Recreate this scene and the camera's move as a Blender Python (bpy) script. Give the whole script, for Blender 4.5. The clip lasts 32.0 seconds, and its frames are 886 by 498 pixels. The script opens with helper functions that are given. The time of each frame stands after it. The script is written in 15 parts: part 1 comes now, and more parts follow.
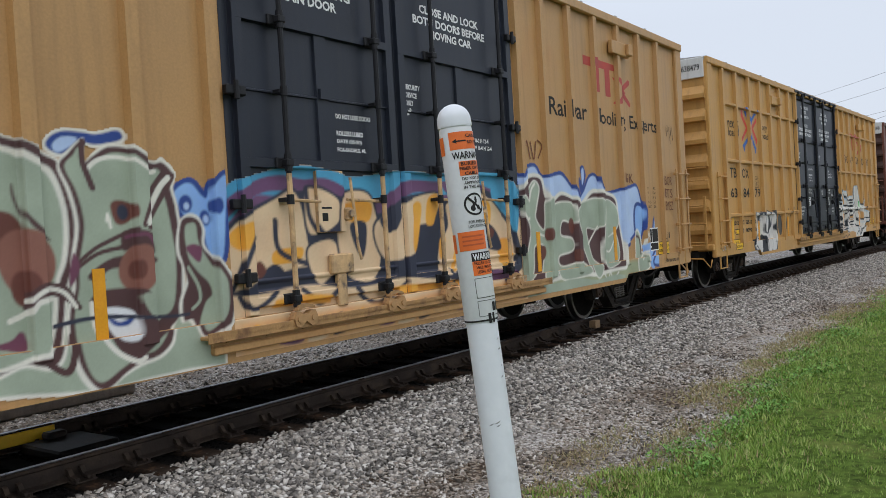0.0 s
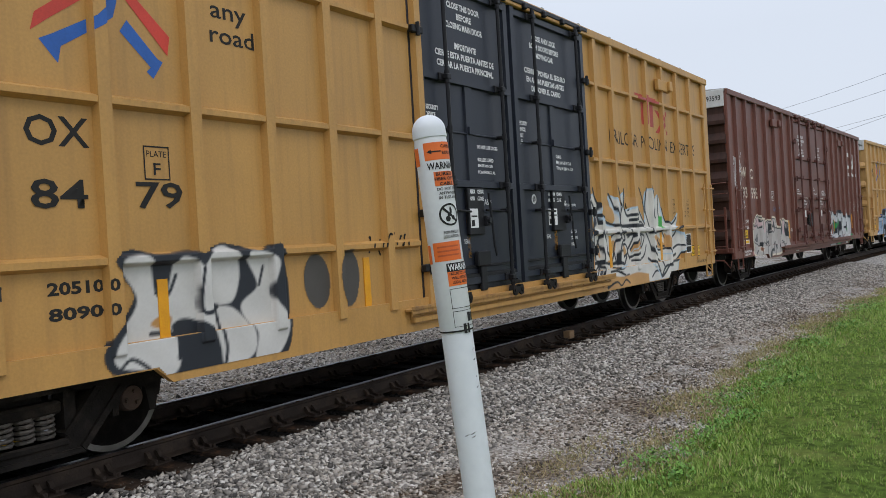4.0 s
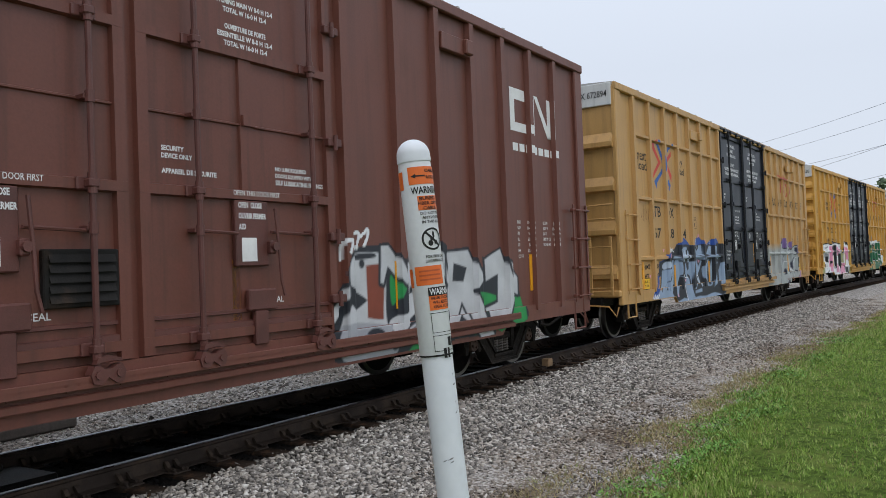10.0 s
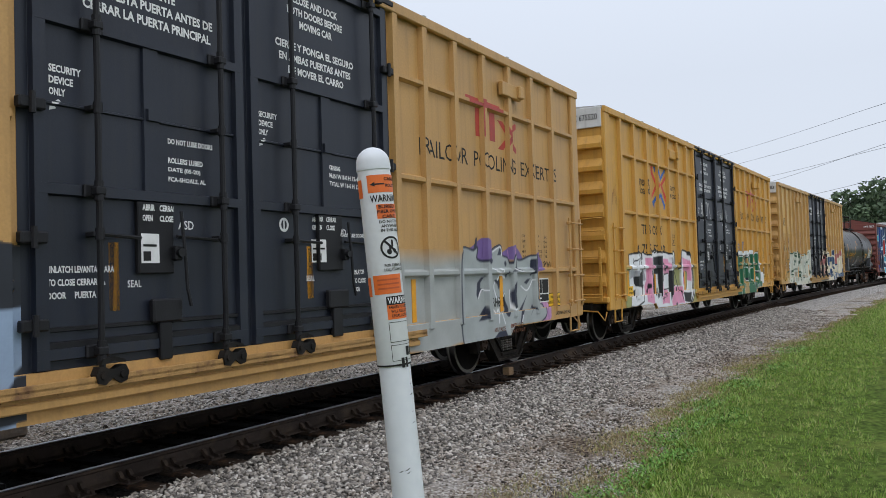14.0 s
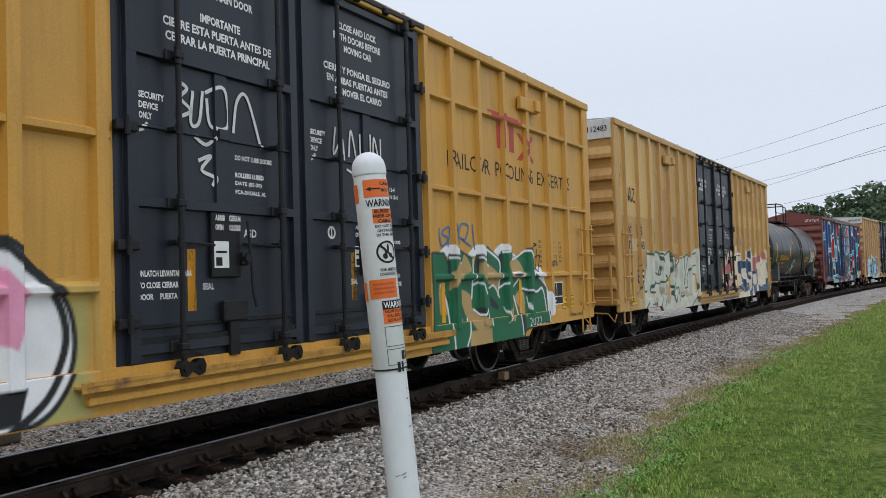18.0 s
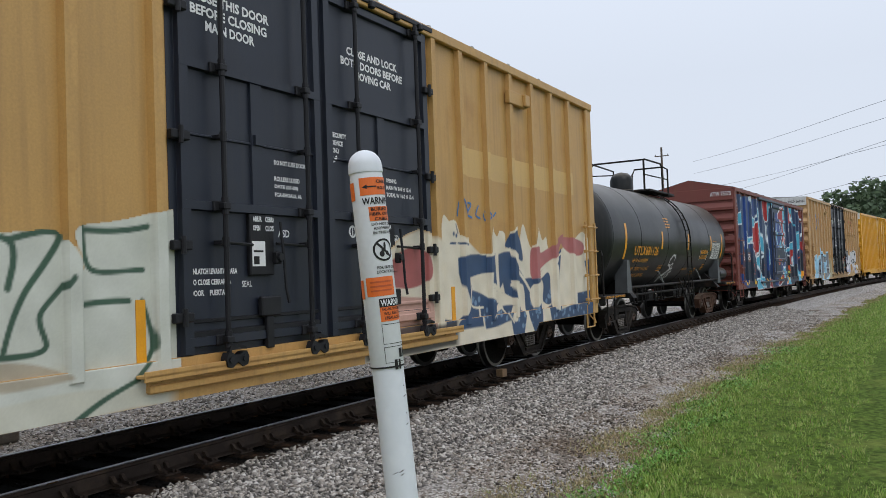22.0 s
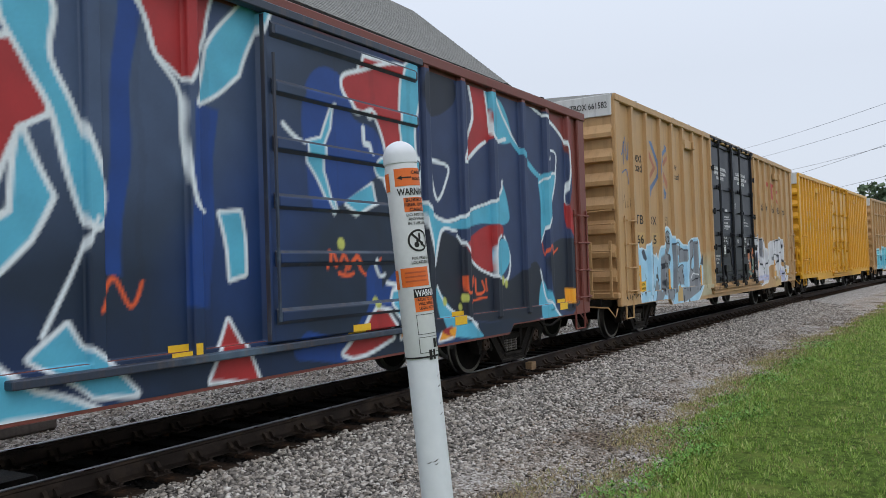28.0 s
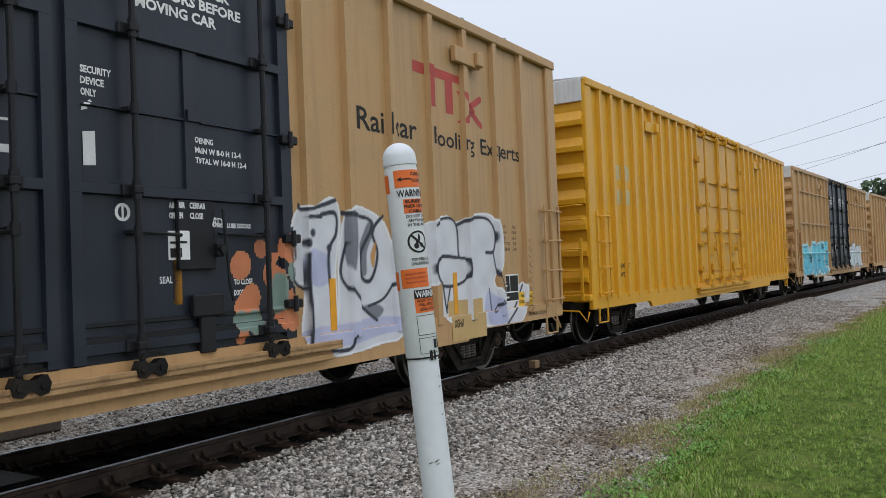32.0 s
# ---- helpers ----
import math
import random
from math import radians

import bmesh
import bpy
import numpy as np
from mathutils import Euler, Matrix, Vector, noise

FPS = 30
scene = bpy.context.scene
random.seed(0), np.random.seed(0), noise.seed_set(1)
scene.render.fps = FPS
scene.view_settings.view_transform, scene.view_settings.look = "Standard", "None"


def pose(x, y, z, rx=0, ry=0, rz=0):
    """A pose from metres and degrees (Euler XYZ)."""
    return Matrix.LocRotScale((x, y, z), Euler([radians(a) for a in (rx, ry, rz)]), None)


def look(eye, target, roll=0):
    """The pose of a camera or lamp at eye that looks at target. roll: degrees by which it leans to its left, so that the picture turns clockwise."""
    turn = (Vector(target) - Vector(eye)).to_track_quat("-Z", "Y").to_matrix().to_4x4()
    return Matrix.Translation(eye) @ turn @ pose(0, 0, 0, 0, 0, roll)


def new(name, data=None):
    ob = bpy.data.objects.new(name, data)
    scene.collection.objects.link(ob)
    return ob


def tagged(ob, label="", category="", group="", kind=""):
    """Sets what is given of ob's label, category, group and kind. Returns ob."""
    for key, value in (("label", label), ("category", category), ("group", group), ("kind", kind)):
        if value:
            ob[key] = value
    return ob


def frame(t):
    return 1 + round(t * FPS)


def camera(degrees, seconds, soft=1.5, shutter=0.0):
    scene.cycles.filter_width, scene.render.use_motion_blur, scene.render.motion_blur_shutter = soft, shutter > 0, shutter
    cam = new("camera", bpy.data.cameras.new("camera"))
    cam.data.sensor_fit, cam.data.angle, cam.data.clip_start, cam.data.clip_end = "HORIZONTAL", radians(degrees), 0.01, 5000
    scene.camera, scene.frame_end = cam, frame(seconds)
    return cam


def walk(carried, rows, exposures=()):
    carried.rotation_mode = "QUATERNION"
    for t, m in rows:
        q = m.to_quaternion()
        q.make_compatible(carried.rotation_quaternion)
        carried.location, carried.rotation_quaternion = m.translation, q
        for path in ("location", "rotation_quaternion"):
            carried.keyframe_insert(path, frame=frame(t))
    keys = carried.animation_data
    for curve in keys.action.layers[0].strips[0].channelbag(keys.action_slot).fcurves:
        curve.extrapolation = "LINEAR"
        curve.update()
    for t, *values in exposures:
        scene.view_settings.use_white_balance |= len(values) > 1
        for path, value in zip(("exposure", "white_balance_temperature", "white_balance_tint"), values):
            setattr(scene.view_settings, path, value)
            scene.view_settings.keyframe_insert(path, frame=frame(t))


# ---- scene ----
EXPOSURES = [(0.0, 0.0), (32.0, 0.0)]
# ---- camera ----
cam = camera(56.85, 32.0, soft=0.45)
walk(cam, [
    (0.0, pose(0.005, -0.001, 1.648, 88.85, 3.37, -54.78)),
    (0.5, pose(0.001, 0.001, 1.650, 88.88, 3.32, -55.28)),
    (1.0, pose(0.005, 0.001, 1.645, 88.93, 3.26, -55.27)),
    (1.5, pose(0.008, 0.004, 1.640, 89.01, 3.28, -55.15)),
    (2.0, pose(0.008, 0.006, 1.635, 88.74, 3.54, -55.16)),
    (2.5, pose(0.013, 0.012, 1.636, 88.76, 3.44, -55.34)),
    (3.0, pose(0.004, 0.004, 1.641, 88.91, 3.36, -55.95)),
    (3.5, pose(0.007, 0.001, 1.646, 89.21, 3.43, -56.38)),
    (5.5, pose(-0.005, 0.001, 1.647, 90.02, 3.13, -56.99)),
    (6.0, pose(0.000, 0.004, 1.647, 90.07, 2.95, -57.28)),
    (6.5, pose(-0.005, 0.005, 1.647, 90.43, 2.96, -57.29)),
    (7.0, pose(-0.007, 0.006, 1.644, 90.56, 2.69, -57.40)),
    (7.5, pose(-0.002, 0.008, 1.644, 90.70, 2.43, -57.64)),
    (8.0, pose(-0.000, 0.005, 1.643, 90.72, 2.29, -57.69)),
    (8.5, pose(0.002, 0.001, 1.642, 90.73, 2.35, -57.94)),
    (9.0, pose(0.002, 0.004, 1.643, 90.82, 2.37, -58.06)),
    (9.5, pose(-0.007, 0.002, 1.642, 91.04, 2.35, -57.93)),
    (10.0, pose(-0.003, 0.003, 1.643, 91.23, 2.20, -57.96)),
    (10.5, pose(0.002, 0.004, 1.641, 91.34, 2.24, -58.16)),
    (11.0, pose(0.003, 0.005, 1.643, 91.40, 2.25, -58.56)),
    (11.5, pose(0.001, 0.004, 1.645, 91.48, 2.22, -58.55)),
    (12.0, pose(-0.002, -0.000, 1.643, 91.47, 2.24, -58.67)),
    (12.5, pose(0.003, 0.000, 1.643, 91.50, 2.37, -58.70)),
    (13.0, pose(0.001, -0.005, 1.643, 91.66, 2.41, -59.19)),
    (13.5, pose(0.011, -0.002, 1.646, 91.65, 2.03, -60.08)),
    (15.5, pose(0.015, -0.001, 1.643, 91.80, 1.45, -61.01)),
    (16.0, pose(0.014, -0.005, 1.648, 91.84, 1.39, -61.20)),
    (16.5, pose(0.012, -0.000, 1.644, 91.99, 1.50, -61.08)),
    (17.0, pose(0.008, 0.000, 1.643, 92.03, 1.70, -60.92)),
    (17.5, pose(0.007, -0.001, 1.649, 91.99, 1.56, -60.67)),
    (18.0, pose(0.007, -0.003, 1.644, 92.04, 1.81, -60.90)),
    (18.5, pose(0.004, -0.003, 1.650, 91.99, 1.62, -60.73)),
    (19.0, pose(0.005, -0.001, 1.648, 91.94, 1.59, -60.78)),
    (19.5, pose(0.002, -0.000, 1.645, 92.04, 1.78, -60.96)),
    (20.0, pose(0.006, -0.003, 1.642, 91.82, 2.01, -61.42)),
    (20.5, pose(0.012, -0.008, 1.645, 91.80, 1.90, -61.49)),
    (21.0, pose(0.012, -0.005, 1.644, 91.86, 2.22, -61.33)),
    (21.5, pose(0.009, -0.003, 1.642, 91.87, 2.17, -61.18)),
    (22.0, pose(0.006, -0.007, 1.644, 91.86, 2.06, -61.06)),
    (22.5, pose(0.006, -0.006, 1.644, 91.92, 2.29, -61.04)),
    (23.0, pose(0.012, -0.005, 1.651, 91.76, 2.06, -60.63)),
    (23.5, pose(-0.000, -0.009, 1.647, 91.76, 2.28, -60.08)),
    (24.0, pose(-0.005, -0.004, 1.648, 91.66, 2.07, -59.40)),
    (24.5, pose(-0.012, 0.005, 1.646, 91.66, 2.12, -58.88)),
    (25.0, pose(-0.017, 0.006, 1.639, 91.65, 2.29, -58.35)),
    (25.5, pose(-0.018, 0.007, 1.639, 91.62, 2.23, -57.84)),
    (26.0, pose(-0.016, -0.001, 1.643, 91.62, 2.11, -57.99)),
    (26.5, pose(-0.013, 0.001, 1.644, 91.58, 2.05, -58.47)),
    (28.5, pose(-0.007, 0.007, 1.637, 91.40, 1.85, -59.09)),
    (29.0, pose(-0.017, 0.002, 1.636, 91.31, 1.76, -58.71)),
    (29.5, pose(-0.014, -0.000, 1.638, 91.24, 1.74, -58.95)),
    (30.0, pose(-0.012, -0.002, 1.645, 91.27, 1.70, -58.49)),
    (30.5, pose(-0.016, -0.009, 1.648, 91.30, 1.68, -58.64)),
    (31.0, pose(-0.011, -0.003, 1.646, 91.41, 1.78, -58.70)),
    (31.5, pose(-0.013, -0.011, 1.648, 91.35, 1.79, -58.83)),
    (32.0, pose(-0.011, -0.008, 1.645, 91.34, 2.25, -58.84)),
], exposures=EXPOSURES)

# distance run by the train, seconds -> metres
TRAIN_RUN = {
    0.0: 0.000, 0.5: 2.092, 1.0: 4.189, 1.5: 6.294, 2.0: 8.374, 2.5: 10.466, 3.0: 12.571, 3.5: 14.684,
    5.5: 23.148, 6.0: 25.284, 6.5: 27.445, 7.0: 29.622, 7.5: 31.819, 8.0: 34.042, 8.5: 36.291, 9.0: 38.556,
    9.5: 40.818, 10.0: 43.079, 10.5: 45.349, 11.0: 47.646, 11.5: 49.960, 12.0: 52.294, 12.5: 54.651, 13.0: 57.028,
    13.5: 59.426, 15.5: 69.025, 16.0: 71.440, 16.5: 73.873, 17.0: 76.324, 17.5: 78.785, 18.0: 81.243, 18.5: 83.688,
    19.0: 86.112, 19.5: 88.516, 20.0: 90.918, 20.5: 93.331, 21.0: 95.777, 21.5: 98.276, 22.0: 100.847, 22.5: 103.465,
    23.0: 106.092, 23.5: 108.673, 24.0: 111.222, 24.5: 113.749, 25.0: 116.266, 25.5: 118.785, 26.0: 121.329, 26.5: 123.920,
    28.5: 134.470, 29.0: 137.155, 29.5: 139.877, 30.0: 142.625, 30.5: 145.377, 31.0: 148.117, 31.5: 150.845, 32.0: 153.559,
}
RADIUS = 625.3
NEAR_RAIL_Y = 6.427
TRACK_Y = NEAR_RAIL_Y + 0.7525
# ---- world and light: bright overcast ----
def make_world():
    world = bpy.data.worlds.new("overcast_sky")
    world.use_nodes = True
    scene.world = world
    nt = world.node_tree
    bg = nt.nodes["Background"]
    sky = nt.nodes.new("ShaderNodeTexSky")
    sky.sky_type = "NISHITA"
    sky.sun_disc = False
    sky.sun_elevation, sky.sun_rotation = radians(58), radians(200)
    sky.air_density, sky.dust_density = 1.0, 4.0
    haze = nt.nodes.new("ShaderNodeMix")
    haze.data_type = "RGBA"
    haze.inputs[0].default_value = 0.88
    haze.inputs[7].default_value = (6.85, 7.45, 8.5, 1)
    nt.links.new(sky.outputs[0], haze.inputs[6])
    co = nt.nodes.new("ShaderNodeTexCoord")
    sep = nt.nodes.new("ShaderNodeSeparateXYZ")
    up = nt.nodes.new("ShaderNodeMapRange")
    up.inputs[1].default_value, up.inputs[2].default_value, up.inputs[3].default_value, up.inputs[4].default_value = 0.22, 1.0, 1.0, 1.55
    dome = nt.nodes.new("ShaderNodeVectorMath")
    dome.operation = "SCALE"
    nt.links.new(co.outputs["Generated"], sep.inputs[0])
    nt.links.new(sep.outputs[2], up.inputs[0])
    nt.links.new(haze.outputs[2], dome.inputs[0])
    nt.links.new(up.outputs[0], dome.inputs["Scale"])
    nt.links.new(dome.outputs[0], bg.inputs[0])
    bg.inputs[1].default_value = 0.112
    sun = new("sun", bpy.data.lights.new("sun", "SUN"))
    sun.data.energy, sun.data.angle, sun.data.color = 0.55, radians(25), (1, 0.97, 0.93)
    sun.matrix_world = look((0, 0, 60), (24, 38, 0))


make_world()

# ---- small tools ----
def smooth_run(t):
    """Distance that the train has run at t seconds."""
    ts = list(TRAIN_RUN)
    ss = [TRAIN_RUN[k] for k in ts]
    v = np.gradient(ss, ts)
    i = min(max(int(np.searchsorted(ts, t)) - 1, 0), len(ts) - 2)
    h = ts[i + 1] - ts[i]
    a = (t - ts[i]) / h
    return ((2 * a**3 - 3 * a**2 + 1) * ss[i] + (a**3 - 2 * a**2 + a) * h * v[i]
            + (-2 * a**3 + 3 * a**2) * ss[i + 1] + (a**3 - a**2) * h * v[i + 1])


def bend(u):
    return -u * u / (2 * RADIUS)


def track_pose(u, y=0.0, z=0.0):
    a = -u / RADIUS
    return pose(u - math.sin(a) * y, TRACK_Y + bend(u) + y * math.cos(a), z, 0, 0, math.degrees(a))


class Shape:
    """Collects boxes, bars and turned forms for one mesh."""

    def __init__(self):
        self.v, self.f, self.m = [], [], []
        self.mat = 0

    def add(self, verts, faces):
        n = len(self.v)
        self.v += [tuple(p) for p in verts]
        self.f += [tuple(i + n for i in f) for f in faces]
        self.m += [self.mat] * len(faces)
        return self

    def box(self, x0, x1, y0, y1, z0, z1, c=0.0):
        if c <= 0:
            vs = [(x, y, z) for x in (x0, x1) for y in (y0, y1) for z in (z0, z1)]
            return self.add(vs, [(0, 1, 3, 2), (4, 6, 7, 5), (0, 4, 5, 1), (2, 3, 7, 6), (0, 2, 6, 4), (1, 5, 7, 3)])
        c = min(c, (x1 - x0) / 2.2, (y1 - y0) / 2.2, (z1 - z0) / 2.2)
        bm = bmesh.new()
        for x in (x0, x1):
            for y in (y0, y1):
                for z in (z0, z1):
                    sx, sy, sz = (1 if x == x0 else -1), (1 if y == y0 else -1), (1 if z == z0 else -1)
                    bm.verts.new((x, y + sy * c, z + sz * c))
                    bm.verts.new((x + sx * c, y, z + sz * c))
                    bm.verts.new((x + sx * c, y + sy * c, z))
        bmesh.ops.convex_hull(bm, input=bm.verts)
        bmesh.ops.dissolve_limit(bm, angle_limit=0.02, verts=bm.verts, edges=bm.edges)
        bm.verts.index_update()
        self.add([v.co for v in bm.verts], [[v.index for v in f.verts] for f in bm.faces])
        bm.free()
        return self

    def prism(self, pts, y0, y1, axis="y"):
        """Extrudes a polygon of (a, b) pairs; axis y: x,z outline; axis x: y,z outline; axis z: x,y outline."""
        n = len(pts)
        def at(p, d):
            return (p[0], d, p[1]) if axis == "y" else (d, p[0], p[1]) if axis == "x" else (p[0], p[1], d)
        vs = [at(p, y0) for p in pts] + [at(p, y1) for p in pts]
        fs = [tuple(range(n)), tuple(range(2 * n - 1, n - 1, -1))]
        fs += [(i, i + n, (i + 1) % n + n, (i + 1) % n) for i in range(n)]
        return self.add(vs, fs)

    def tube(self, pts, r, n=8):
        pts = [Vector(p) for p in pts]
        rings = []
        for i, p in enumerate(pts):
            d = (pts[min(i + 1, len(pts) - 1)] - pts[max(i - 1, 0)]).normalized()
            a = d.orthogonal().normalized() if i == 0 else (rings[-1][1] - d * rings[-1][1].dot(d)).normalized()
            b = d.cross(a)
            rings.append(([p + (a * math.cos(2 * math.pi * k / n) + b * math.sin(2 * math.pi * k / n)) * r for k in range(n)], a))
        vs = [q for ring, _ in rings for q in ring]
        fs = [(i * n + k, i * n + (k + 1) % n, (i + 1) * n + (k + 1) % n, (i + 1) * n + k) for i in range(len(pts) - 1) for k in range(n)]
        fs += [tuple(range(n - 1, -1, -1)), tuple((len(pts) - 1) * n + k for k in range(n))]
        return self.add(vs, fs)

    def lathe(self, prof, n=24, axis="y", at=(0, 0, 0), caps=True):
        """Turns a profile of (radius, along) about the axis through at."""
        vs, fs = [], []
        for r, d in prof:
            for k in range(n):
                c, s = math.cos(2 * math.pi * k / n) * r, math.sin(2 * math.pi * k / n) * r
                p = (c, d, s) if axis == "y" else (c, s, d) if axis == "z" else (d, c, s)
                vs.append((p[0] + at[0], p[1] + at[1], p[2] + at[2]))
        for i in range(len(prof) - 1):
            fs += [(i * n + k, i * n + (k + 1) % n, (i + 1) * n + (k + 1) % n, (i + 1) * n + k) for k in range(n)]
        if caps:
            fs += [tuple(range(n)), tuple((len(prof) - 1) * n + k for k in range(n - 1, -1, -1))]
        return self.add(vs, fs)

    def mesh(self, name, mats, smooth=False):
        me = bpy.data.meshes.new(name)
        me.from_pydata(self.v, [], self.f)
        bm = bmesh.new()
        bm.from_mesh(me)
        bmesh.ops.recalc_face_normals(bm, faces=bm.faces)
        bm.to_mesh(me)
        bm.free()
        for m in (mats if isinstance(mats, (list, tuple)) else [mats]):
            me.materials.append(m)
        me.polygons.foreach_set("material_index", self.m)
        if smooth:
            me.shade_auto(30) if hasattr(me, "shade_auto") else None
            me.polygons.foreach_set("use_smooth", [True] * len(me.polygons))
            me.set_sharp_from_angle(angle=radians(32))
        me.update()
        return me


def part(name, shape, material, parent=None, label="", at=None, smooth=False):
    """Links a shape or a mesh as one object under its thing or part."""
    me = shape.mesh(name, material, smooth) if isinstance(shape, Shape) else shape
    ob = new(name, me)
    ob.parent = parent
    if at is not None:
        ob.matrix_basis = at if isinstance(at, Matrix) else Matrix.Translation(at)
    if label:
        tagged(ob, label)
    return ob


def thing(name, label, category, group="", kind="", at=None):
    ob = tagged(new(name), label, category, group, kind)
    ob.empty_display_size = 0.3
    if at is not None:
        ob.matrix_basis = at
    return ob


# ---- materials ----
def material(name, color, rough=0.6, metal=0.0, scale=3.0, vary=0.25, bump=0.05, fine=60.0, tint=None, tint_amount=0.0, tint_scale=1.5, streak=0.0, streak_color=(0.05, 0.03, 0.02), dust=0.0):
    m = bpy.data.materials.new(name)
    m.use_nodes = True
    nt = m.node_tree
    N, Lk = nt.nodes, nt.links
    b = N["Principled BSDF"]
    b.inputs["Roughness"].default_value, b.inputs["Metallic"].default_value = rough, metal
    co = N.new("ShaderNodeTexCoord")
    big = N.new("ShaderNodeTexNoise")
    big.inputs["Scale"].default_value, big.inputs["Detail"].default_value = scale, 6
    Lk.new(co.outputs["Object"], big.inputs["Vector"])
    small = N.new("ShaderNodeTexNoise")
    small.inputs["Scale"].default_value, small.inputs["Detail"].default_value = fine, 4
    Lk.new(co.outputs["Object"], small.inputs["Vector"])

    def mix(kind, fac, a, c):
        x = N.new("ShaderNodeMix")
        x.data_type, x.blend_type = "RGBA", kind
        for sock, val in ((x.inputs[0], fac), (x.inputs[6], a), (x.inputs[7], c)):
            if isinstance(val, (int, float)):
                sock.default_value = val
            elif isinstance(val, tuple):
                sock.default_value = (*val, 1)
            else:
                Lk.new(val, sock)
        return x.outputs[2]

    def ramp(src, lo, hi):
        r = N.new("ShaderNodeMapRange")
        r.inputs[1].default_value, r.inputs[2].default_value = lo, hi
        Lk.new(src, r.inputs[0])
        return r.outputs[0]

    dark = tuple(c * (1 - vary) for c in color)
    light = tuple(min(1, c * (1 + vary)) for c in color)
    col = mix("MIX", ramp(big.outputs[0], 0.3, 0.7), dark, light)
    col = mix("OVERLAY", 0.18, col, small.outputs[0])
    if tint:
        n2 = N.new("ShaderNodeTexNoise")
        n2.inputs["Scale"].default_value, n2.inputs["Detail"].default_value, n2.inputs["Roughness"].default_value = tint_scale, 8, 0.65
        Lk.new(co.outputs["Object"], n2.inputs["Vector"])
        mul = N.new("ShaderNodeMath")
        mul.operation = "MULTIPLY"
        mul.inputs[1].default_value = tint_amount
        Lk.new(ramp(n2.outputs[0], 0.52, 0.68), mul.inputs[0])
        col = mix("MIX", mul.outputs[0], col, tint)
    if streak:
        mp = N.new("ShaderNodeMapping")
        mp.inputs["Scale"].default_value = (7, 7, 0.35)
        Lk.new(co.outputs["Object"], mp.inputs[0])
        n3 = N.new("ShaderNodeTexNoise")
        n3.inputs["Scale"].default_value, n3.inputs["Detail"].default_value = 1.6, 5
        Lk.new(mp.outputs[0], n3.inputs["Vector"])
        mul = N.new("ShaderNodeMath")
        mul.operation = "MULTIPLY"
        mul.inputs[1].default_value = streak
        Lk.new(ramp(n3.outputs[0], 0.5, 0.78), mul.inputs[0])
        col = mix("MIX", mul.outputs[0], col, streak_color)
    if dust:
        geo = N.new("ShaderNodeNewGeometry")
        sep = N.new("ShaderNodeSeparateXYZ")
        Lk.new(geo.outputs["Normal"], sep.inputs[0])
        mul = N.new("ShaderNodeMath")
        mul.operation = "MULTIPLY"
        mul.inputs[1].default_value = dust
        Lk.new(ramp(sep.outputs[2], 0.4, 1.0), mul.inputs[0])
        col = mix("MIX", mul.outputs[0], col, (0.22, 0.19, 0.15))
    Lk.new(col, b.inputs["Base Color"])
    rr = N.new("ShaderNodeMapRange")
    rr.inputs[3].default_value, rr.inputs[4].default_value = max(0.05, rough - 0.12), min(1, rough + 0.12)
    Lk.new(big.outputs[0], rr.inputs[0])
    Lk.new(rr.outputs[0], b.inputs["Roughness"])
    if sum(color) < 0.12:
        b.inputs["Specular IOR Level"].default_value = 0.25
    if bump:
        bp = N.new("ShaderNodeBump")
        bp.inputs["Strength"].default_value, bp.inputs["Distance"].default_value = min(1, bump * 4), 0.01
        Lk.new(small.outputs[0], bp.inputs["Height"])
        Lk.new(bp.outputs[0], b.inputs["Normal"])
    return m


def car_paint(name, color, streak=0.35, tint=None, tint_amount=0.5, rough=0.5, streak_color=(0.16, 0.09, 0.04)):
    return material(name, color, rough=rough, scale=0.9, vary=0.09, bump=0.015, fine=45, tint=tint, tint_amount=tint_amount, tint_scale=0.9, streak=streak, streak_color=streak_color)


